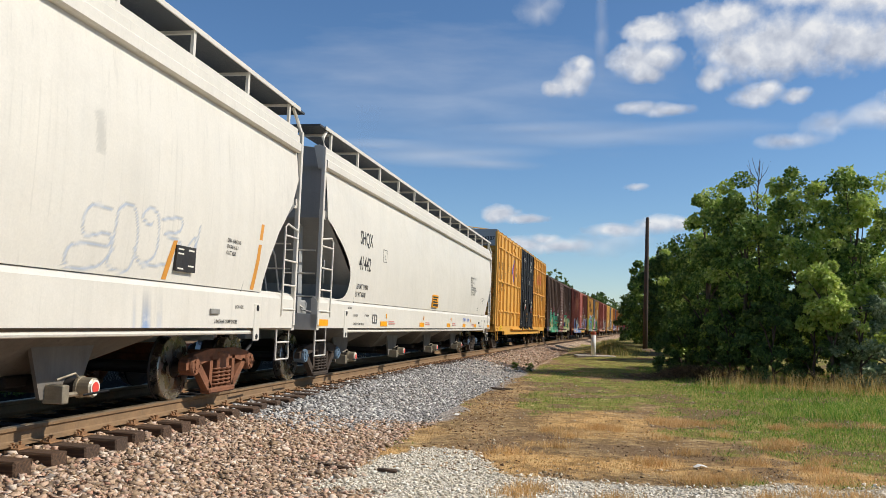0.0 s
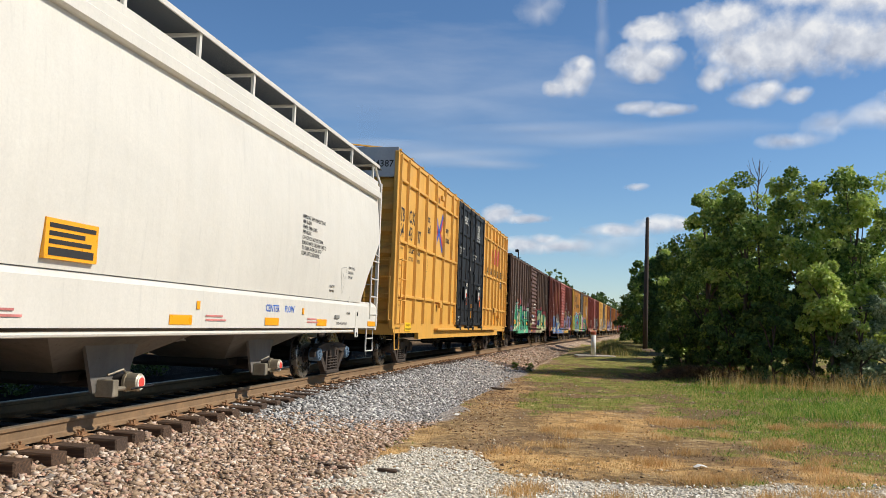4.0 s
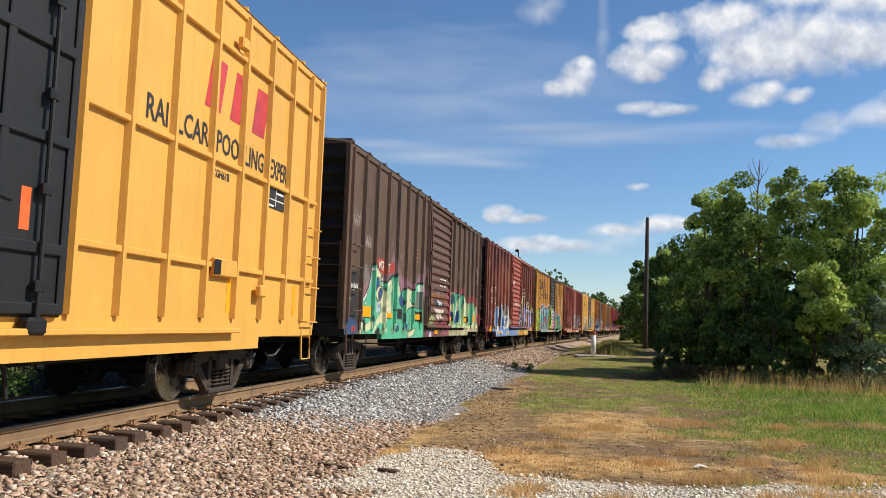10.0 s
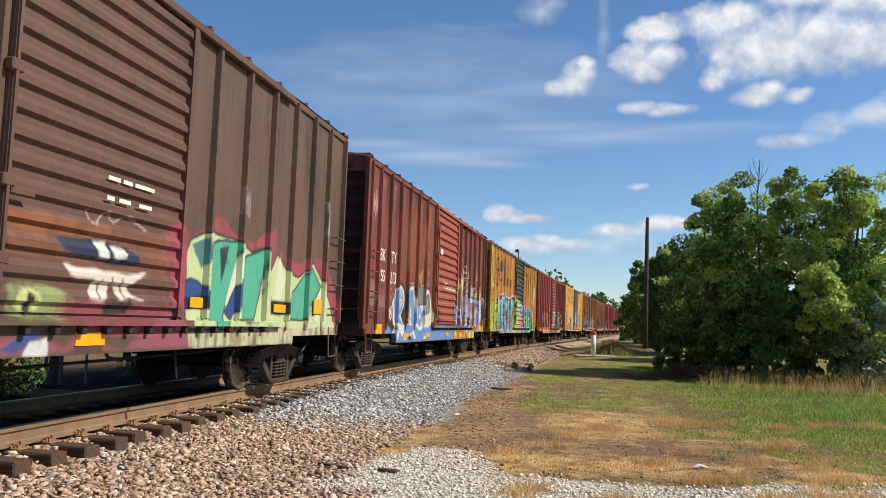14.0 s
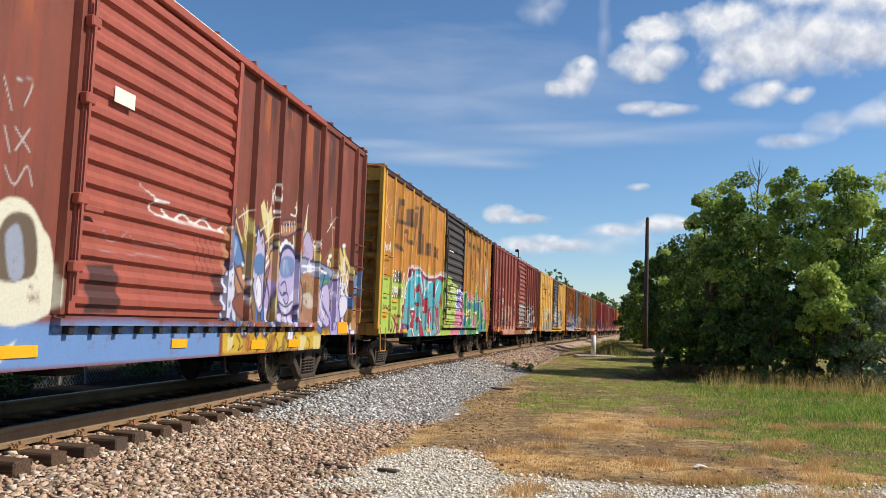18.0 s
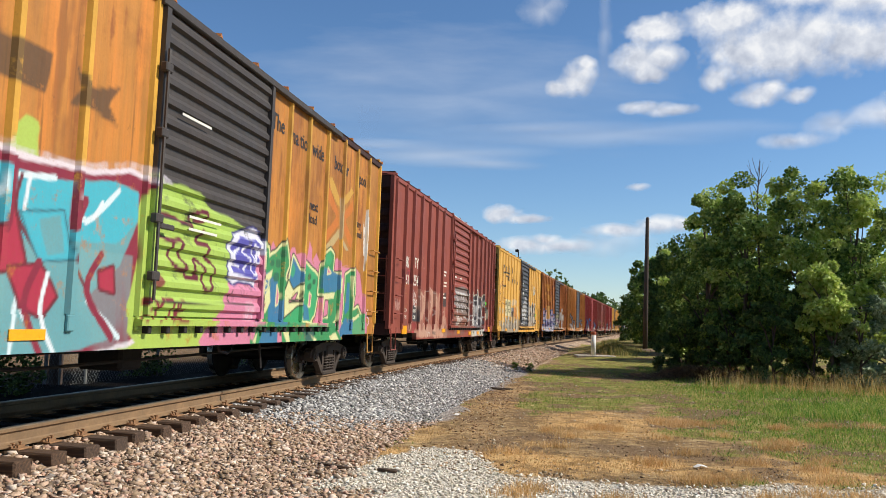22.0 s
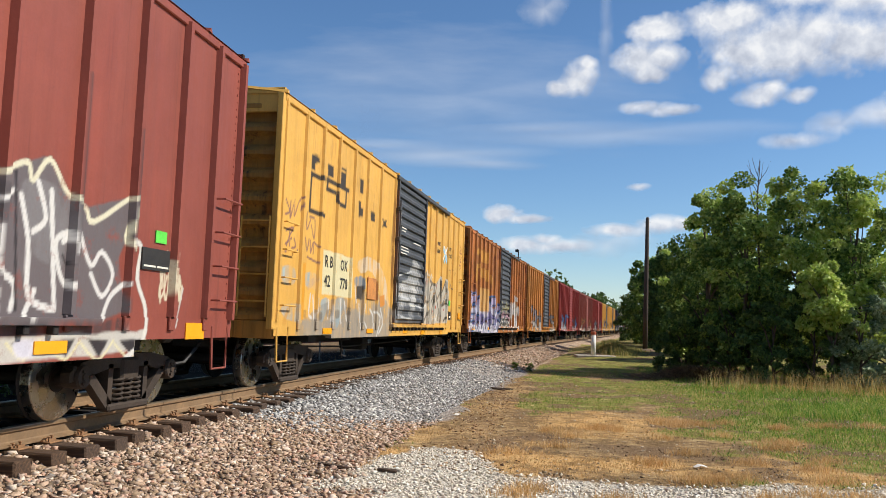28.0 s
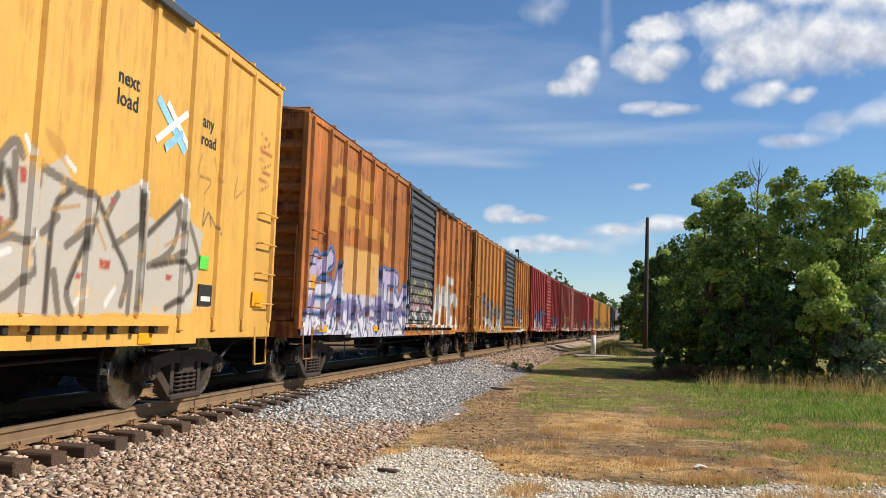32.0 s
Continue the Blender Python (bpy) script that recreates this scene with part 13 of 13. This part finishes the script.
def far_woods():
    """A long far line of woods behind the train, as one mass of leaves."""
    n = 420
    s = NPR.uniform(150, 420, n)
    x, y, h = track(np.minimum(s, 395), 0)
    l = -NPR.uniform(9, 40, n)
    cx, cy = x + l * np.cos(h) + NPR.normal(0, 3, n), y - l * np.sin(h) + (s - np.minimum(s, 395))
    top = 7.5 + 6.0 * fbm(cx, cy, 22, 3) + 2.0 * fbm(cx, cy, 6, 4)
    c = np.stack([cx, cy, NPR.uniform(0.2, 1.0, n) * top], 1)
    v, f = leaf_cloud(c, NPR.uniform(1.6, 3.0, n), 110, 0.75, 0.3)
    tagged(new("far_woods", raw_mesh("far_woods", v, f, LEAF_DARK)), "far line of dark green woods beyond the train", "woods", kind="stuff")
    # woods behind the bushes and around the open sides
    n = 900
    a = NPR.uniform(0, 6.283, n)
    r = NPR.uniform(150, 260, n)
    cx, cy = r * np.sin(a), r * np.cos(a)
    _, lt = off_track(cx, np.clip(cy, -55, 380))
    ang = np.degrees(np.arctan2(cx, cy))
    keep = (np.abs(lt) > 25) & ~((ang > -40) & (ang < 5.5))
    c = np.stack([cx, cy, NPR.uniform(0.1, 1.0, n) * (9 + 4 * fbm(cx, cy, 25, 6))], 1)[keep]
    v, f = leaf_cloud(c, NPR.uniform(2.5, 4.5, len(c)), 60, 1.3, 0.3)
    tagged(new("far_woods", raw_mesh("far_woods", v, f, LEAF_DARK)), "distant ring of green woods around the fields", "woods", kind="stuff")


far_woods()


# ---- pole, post, slab, signal, fence ----
def build_trackside():
    wood = plain_mat("weathered_pole_wood", lin("4a3c33"), 0.9, 0.0, 0.3, 3.0, 0.5)
    z = float(ground_z(np.array([3.85]), np.array([50.0]))[0])
    pole = thing("utility_pole", pose(4.15, 51.5, z - 0.1, 0, 0.9, 0), "tall bare weathered wooden utility pole by the trees", "pole")
    part("shaft", Geo().lathe([(0, 0.15), (3, 0.14), (6, 0.12), (8.25, 0.105), (8.3, 0.08)], (0, 0, 0), 2, 12).mesh("shaft", wood, True), None, pole)
    part("step_bolts", Geo().rod([(-0.25, 0, 2.6), (0.25, 0, 2.6)], 0.015, 5).rod([(-0.2, 0, 8.0), (0.2, 0, 8.0)], 0.012, 5), BLACK_IRON, pole)
    mz = Geo()
    mz.lathe([(0, 1.1), (0.2, 0.8), (0.38, 0.35), (0.42, 0.05)], (0, 0, 0), 2, 18)
    mz.v = [(x * (1 + 0.15 * math.sin(5 * x + 3 * y)), y, q * (0.45 + 0.2 * math.sin(4 * x + y))) for x, y, q in mz.v]
    earth = plain_mat("bare_earth", lin("6d5843"), 0.95, 0.0, 0.3, 4.0, 0.6)
    mo = solo("earth_mound", mz.mesh("earth_mound", earth, True), None, "low mound of bare brown earth around the pole", "mound")
    mo.matrix_basis = pose(4.0, 50.6, z - 0.12)
    zs = float(ground_z(np.array([0.9]), np.array([43.4]))[0])
    conc = plain_mat("pale_concrete", lin("a89f8e"), 0.9, 0.0, 0.3, 3.0, 0.3)
    slab = Geo().box(-1.0, 1.0, -0.65, 0.65, -0.15, 0.06, 0.03)
    sl = solo("concrete_slab", slab, conc, "low pale concrete slab in the grass", "slab")
    sl.matrix_basis = pose(0.95, 43.6, zs, 0, 0, 8)
    white = plain_mat("white_post_paint", lin("dcd9d2"), 0.5, 0.0, 0.08, 3.0, 0.1)
    capm = plain_mat("rusty_red_cap", lin("a4553a"), 0.7, 0.0, 0.2, 3.0, 0.1)
    p = thing("marker_post", pose(0.88, 43.2, zs + 0.06), "white round marker post with a rusty red cap on a slab", "post")
    part("shaft", Geo().lathe([(0, 0.12), (1.1, 0.12)], (0, 0, 0), 2, 16).mesh("shaft", white, True), None, p)
    part("cap", Geo().lathe([(1.07, 0.145), (1.2, 0.145), (1.23, 0.1)], (0, 0, 0), 2, 16), capm, p, "rusty red cap")
    # signal on the far side of the train
    sig = thing("railway_signal", pose(-5.35, 75.0, -0.4), "slim black railway signal mast standing above the train", "signal")
    part("mast", Geo().lathe([(0, 0.06), (8.5, 0.045)], (0, 0, 0), 2, 10), BLACK_IRON, sig)
    part("signal_head", Geo().lathe([(-0.08, 0.0), (-0.08, 0.13), (0.0, 0.13), (0.0, 0.0)], (-0.12, 0, 8.42), 1, 18).box(-0.3, 0.02, -0.06, 0.2, 8.3, 8.52, 0.03), BLACK_IRON, sig)
    part("platform", Geo().box(-0.25, 0.25, 0.1, 0.4, 7.75, 7.8, 0.01), BLACK_IRON, sig)
    # chain-link fence and posts beyond the track, seen under the cars
    galv = plain_mat("galvanised_wire", lin("7d7e7a"), 0.6, 0.1, 0.15, 8.0, 0.1)
    fence = thing("chain_link_fence", pose(0, 0, 0), "galvanised chain-link fence along the far side of the track", "fence")
    top_z, bot_z, lat = 1.25, -0.5, -5.2
    for s in np.arange(2, 40, 3.0):
        x, y, _ = track(s, lat)
        part("fence_post", Geo().rod([(float(x), float(y), bot_z), (float(x), float(y), top_z)], 0.03, 8), galv, fence)
    x, y, _ = track(np.arange(2, 40, 1.0), lat)
    part("top_rail", Geo().rod([(float(a), float(b), top_z) for a, b in zip(x, y)], 0.022, 6), galv, fence)
    g = Geo()
    hgt = top_z - bot_z
    for s in np.arange(1.0, 34, 0.11):
        for sg in (1, -1):
            a = track(s, lat)
            b = track(s + sg * hgt * 0.8, lat)
            k0 = len(g.v)
            w = 0.003
            g.v += [(float(a[0]), float(a[1]) - w, bot_z), (float(a[0]), float(a[1]) + w, bot_z), (float(b[0]), float(b[1]) + w, top_z), (float(b[0]), float(b[1]) - w, top_z)]
            g.f.append((k0, k0 + 1, k0 + 2, k0 + 3))
    mesh_ob = part("wire_mesh", g, galv, fence)
    mesh_ob["kind"] = "stuff"
    brickred = plain_mat("rusty_red_beam", lin("7a4736"), 0.85, 0.0, 0.3, 3.0, 0.3)
    beam = solo("rusty_beam", sweep([(-0.06, 0), (0.06, 0), (0.06, 0.16), (-0.06, 0.16)], np.arange(1, 40, 1.0), -6.4, 0.05), brickred, "long rusty red steel beam lying beyond the fence", "beam")
    for k, s in enumerate((9.0, 12.6, 16.5)):
        x, y, _ = track(s, -5.0 - 0.3 * k)
        pl = thing("timber_post", pose(float(x), float(y), -0.55), "weathered timber post with conduit pipes beside the fence", "post", "posts beyond the track")
        part("shaft", Geo().lathe([(0, 0.15), (3.2 - k * 0.6, 0.13)], (0, 0, 0), 2, 10), wood, pl)
        for a in (-0.16, -0.2, 0.17):
            part("conduit", Geo().rod([(a, -0.1, 0.05), (a, -0.1, 2.4 - k * 0.5)], 0.025, 6), galv, pl)
    x, y, _ = track(7.6, -3.6)
    jb = thing("junction_box", pose(float(x), float(y), -0.5), "small dark steel trackside junction box", "box")
    part("housing", Geo().box(-0.2, 0.2, -0.15, 0.15, 0, 0.42, 0.02), UNDER, jb)
    part("lid", Geo().box(-0.22, 0.22, -0.17, 0.17, 0.42, 0.46, 0.01), UNDER, jb)
    for k, (s, l, r) in enumerate(((10.5, -4.6, 0.45), (14.2, -4.9, 0.5), (20, -5.5, 0.6), (26, -6.0, 0.8), (6.5, -4.6, 0.35))):
        x, y, _ = track(s, l)
        c = np.stack([float(x) + NPR.normal(0, r * 0.4, 20), float(y) + NPR.normal(0, r * 0.4, 20), -0.5 + NPR.uniform(0.1, 2.2 * r, 20)], 1)
        v, f = leaf_cloud(c, np.full(20, r * 0.5), 60, 0.09, -0.3)
        tagged(new("weed", raw_mesh("weed", v, f, LEAF_DARK)), "leafy green weeds growing by the fence", "weed", kind="stuff")


build_trackside()


def build_litter():
    """Scraps and splinters on the ground."""
    white = plain_mat("sun_bleached_paper", lin("e8e4da"), 0.8, 0.0, 0.08, 6.0, 0.2)
    grey_wood = plain_mat("weathered_splinter_wood", lin("4a3a2c"), 0.9, 0.0, 0.35, 9.0, 0.5)
    for x, y, a in ((1.52, 10.62, 20), (-2.2, 15.5, 75)):
        z = float(ground_z(np.array([x]), np.array([y]))[0])
        g = Geo().add([(-0.08, -0.04, 0.02), (0.0, -0.05, 0.045), (0.09, -0.03, 0.02), (0.08, 0.04, 0.035), (0.0, 0.05, 0.05), (-0.07, 0.04, 0.02), (-0.08, -0.04, 0.015), (0.0, -0.05, 0.04), (0.09, -0.03, 0.015), (0.08, 0.04, 0.03), (0.0, 0.05, 0.045), (-0.07, 0.04, 0.015)],
                      [(0, 1, 4, 5), (1, 2, 3, 4), (6, 11, 10, 7), (7, 10, 9, 8), (0, 6, 7, 1), (1, 7, 8, 2), (2, 8, 9, 3), (3, 9, 10, 4), (4, 10, 11, 5), (5, 11, 6, 0)])
        solo("paper_scrap", g, white, "small crumpled scrap of white paper on the ground", "litter").matrix_basis = pose(x, y, z, 0, 0, a)
    rng = random.Random(8)
    for x, y, ln, a in ((-3.0, 7.05, 0.34, -28), (-2.75, 9.3, 0.42, -12), (-2.1, 9.2, 0.22, 5), (-2.0, 22.6, 0.6, 10), (-2.05, 22.3, 0.4, -30)):
        z = float(ground_z(np.array([x]), np.array([y]))[0])
        g = Geo().box(-ln / 2, ln / 2, -0.028, 0.028, 0, 0.035, 0.006)
        g.v = [(p * (1 + rng.uniform(-.1, .1)), q * (1 + rng.uniform(-.5, .4)), r + rng.uniform(-.008, .008)) for p, q, r in g.v]
        solo("wood_splinter", g, grey_wood, "dark splinter of an old wooden tie on the stones", "splinter").matrix_basis = pose(x, y, z + 0.01, 0, 3, a)


build_litter()

# ---- clouds: a far backdrop that drifts ----
CLOUDS = []


def cloud_mat(name, blobs, soft, dense, stretch=1.0):
    """Sun-lit vapour: soft ellipses broken up by turbulence."""
    soft = min(soft, 0.7)
    m, nt, b = node_mat(name)
    nt.nodes.remove(b)
    tc = nt.nodes.new("ShaderNodeTexCoord")
    mp = nt.nodes.new("ShaderNodeMapping")
    mp.inputs["Scale"].default_value = (1 / stretch, 1, 1)
    nt.links.new(tc.outputs["Object"], mp.inputs["Vector"])
    co = mp.outputs[0]
    sep = nt.nodes.new("ShaderNodeSeparateXYZ")
    nt.links.new(tc.outputs["Object"], sep.inputs[0])
    warp = noise_tex(nt, co, 0.008, 4, 0.5)
    fine = noise_tex(nt, co, 0.020, 8, 0.55)
    total = None
    for bx, by, rx, ry in blobs:
        u = maths(nt, "DIVIDE", maths(nt, "ADD", sep.outputs[0], bx), rx)
        v = maths(nt, "DIVIDE", maths(nt, "SUBTRACT", sep.outputs[1], by), ry)
        d = maths(nt, "SQRT", maths(nt, "ADD", maths(nt, "MULTIPLY", u, u), maths(nt, "MULTIPLY", v, v)))
        e = maths(nt, "SUBTRACT", 1.0, d)
        if total is None:
            total = e
        else:
            join = nt.nodes.new("ShaderNodeMath")
            join.operation = "SMOOTH_MAX"
            join.inputs[2].default_value = 0.4
            nt.links.new(total, join.inputs[0])
            nt.links.new(e, join.inputs[1])
            total = join.outputs[0]
    body = maths(nt, "ADD", total, maths(nt, "MULTIPLY", maths(nt, "SUBTRACT", fine, 0.5), 0.75))
    body = maths(nt, "ADD", body, maths(nt, "MULTIPLY", maths(nt, "SUBTRACT", warp, 0.5), 0.9))
    alpha = maths(nt, "MULTIPLY", ramp(nt, body, [(0.04, 0.0), (0.04 + soft * 0.45, 0.35), (0.04 + soft * 1.3, 1.0)]), dense)
    top = max(by + ry for _, by, _, ry in blobs)
    high = maths(nt, "DIVIDE", sep.outputs[1], top)
    shade = maths(nt, "ADD", maths(nt, "MULTIPLY", noise_tex(nt, co, 0.014, 5, 0.5), 0.75), maths(nt, "MULTIPLY", high, 0.16))
    col = ramp(nt, shade, [(0.22, lin("b4bccd")), (0.38, lin("d9dee8")), (0.5, lin("f5f6f8"))])
    em = nt.nodes.new("ShaderNodeEmission")
    nt.links.new(col, em.inputs[0])
    tr = nt.nodes.new("ShaderNodeBsdfTransparent")
    ms = nt.nodes.new("ShaderNodeMixShader")
    nt.links.new(alpha, ms.inputs[0])
    nt.links.new(tr.outputs[0], ms.inputs[1])
    nt.links.new(em.outputs[0], ms.inputs[2])
    nt.links.new(ms.outputs[0], nt.nodes["Material Output"].inputs[0])
    return m


FAR = 2600.0


def cloud(az, el, half_w, half_h, blobs, soft=0.35, dense=0.95, drift=0.0, depth=0.0, stretch=1.0):
    """A cloud at an azimuth and elevation in degrees; blobs (right, up, half width, half height) in metres."""
    r = FAR + depth
    a, e = radians(az), radians(el)
    p = Vector((r * math.sin(a) * math.cos(e), r * math.cos(a) * math.cos(e), r * math.sin(e)))
    me = Geo().add([(-half_w, -half_h, 0), (half_w, -half_h, 0), (half_w, half_h, 0), (-half_w, half_h, 0)], [(0, 1, 2, 3)]).mesh("cloud", cloud_mat("cloud_vapour", blobs, soft, dense, stretch))
    ob = tagged(new("cloud", me), "white fair-weather cloud drifting in a blue sky", "cloud", "clouds", "structure")
    m = look(p, (0, 0, 0))
    ob.matrix_basis = m
    CLOUDS.append((ob, m, drift))
    return ob


cloud(14.0, 18.75, 560, 260, [(-380, 70, 110, 52), (-190, 80, 150, 62), (-30, -10, 260, 120), (170, -30, 190, 90), (260, 110, 240, 80), (60, 120, 160, 40)], 0.42, 0.97, 16)
cloud(-0.59, 17.18, 190, 150, [(10, 0, 70, 62), (-50, -30, 45, 28), (30, 45, 40, 30)], 0.45, 0.95, 17)
cloud(4.3, 18.17, 240, 180, [(-20, 10, 105, 58), (50, 0, 80, 52), (15, -40, 70, 34)], 0.45, 0.97, 15)
cloud(5.08, 14.95, 240, 100, [(-40, 8, 90, 24), (50, -6, 90, 22)], 0.5, 0.9, 12)
cloud(9.01, 16.81, 130, 110, [(0, 0, 52, 44)], 0.45, 0.92, 13)
cloud(11.88, 15.52, 190, 110, [(0, 0, 86, 40), (20, 14, 50, 30)], 0.45, 0.95, 12)
cloud(14.25, 15.33, 130, 80, [(0, 0, 52, 27)], 0.5, 0.92, 12)
cloud(16.6, 13.2, 360, 170, [(120, 20, 140, 50), (-20, 10, 90, 40), (-120, -35, 110, 26), (190, 60, 80, 40)], 0.8, 0.75, 14)
cloud(-4.5, 7.8, 230, 90, [(-40, 8, 70, 32), (50, -12, 80, 18), (-60, -4, 40, 26)], 0.4, 0.95, 6)
cloud(-2.4, 5.78, 330, 100, [(-60, 0, 110, 34), (60, -6, 120, 26), (0, 14, 60, 24)], 0.5, 0.92, 6)
cloud(4.15, 6.99, 280, 110, [(-70, -6, 100, 26), (60, 6, 100, 36), (120, 10, 50, 26)], 0.5, 0.92, 6)
cloud(3.99, 9.77, 120, 60, [(0, 0, 45, 14)], 0.6, 0.85, 8)
cloud(1.9, 5.9, 300, 120, [(0, 0, 160, 50)], 1.2, 0.4, 6)
cloud(-10.0, 12.0, 700, 200, [(0, 0, 420, 46), (-200, 20, 260, 30), (150, -30, 240, 24)], 2.6, 0.34, 8, 200, 9.0)
cloud(-2.86, 21.78, 220, 160, [(0, 0, 90, 60)], 1.2, 0.45, 16, 200)
cloud(1.56, 20.3, 90, 260, [(0, 0, 26, 200)], 1.6, 0.22, 16, 200)
cloud(-9.0, 16.0, 1100, 420, [(0, 0, 900, 300), (-300, 60, 500, 160)], 3.0, 0.2, 10, 400, 5.0)
cloud(2.0, 13.4, 900, 120, [(0, 0, 700, 50), (-250, 20, 400, 30)], 2.8, 0.26, 12, 300, 9.0)

def motions():
    """The train rolls towards the camera; every wheelset turns with it."""
    times = [i * 1.0 for i in range(33)]
    for car, mid in CARS:
        walk(car, [(t, car_pose(mid, t)) for t in times])
    for ob, m, drift in CLOUDS:
        walk(ob, [(0.0, m), (CLIP, Matrix.Translation(Vector((m.col[0][:3])) * -drift) @ m)])
    steps = [i * 4 / 30 for i in range(240)] + [CLIP]
    for wheel, ax in WHEELS:
        walk(wheel, [(t, pose(ax, 0, WHEEL_R, 0, -math.degrees(travelled(t) / WHEEL_R), 0)) for t in steps])


motions()
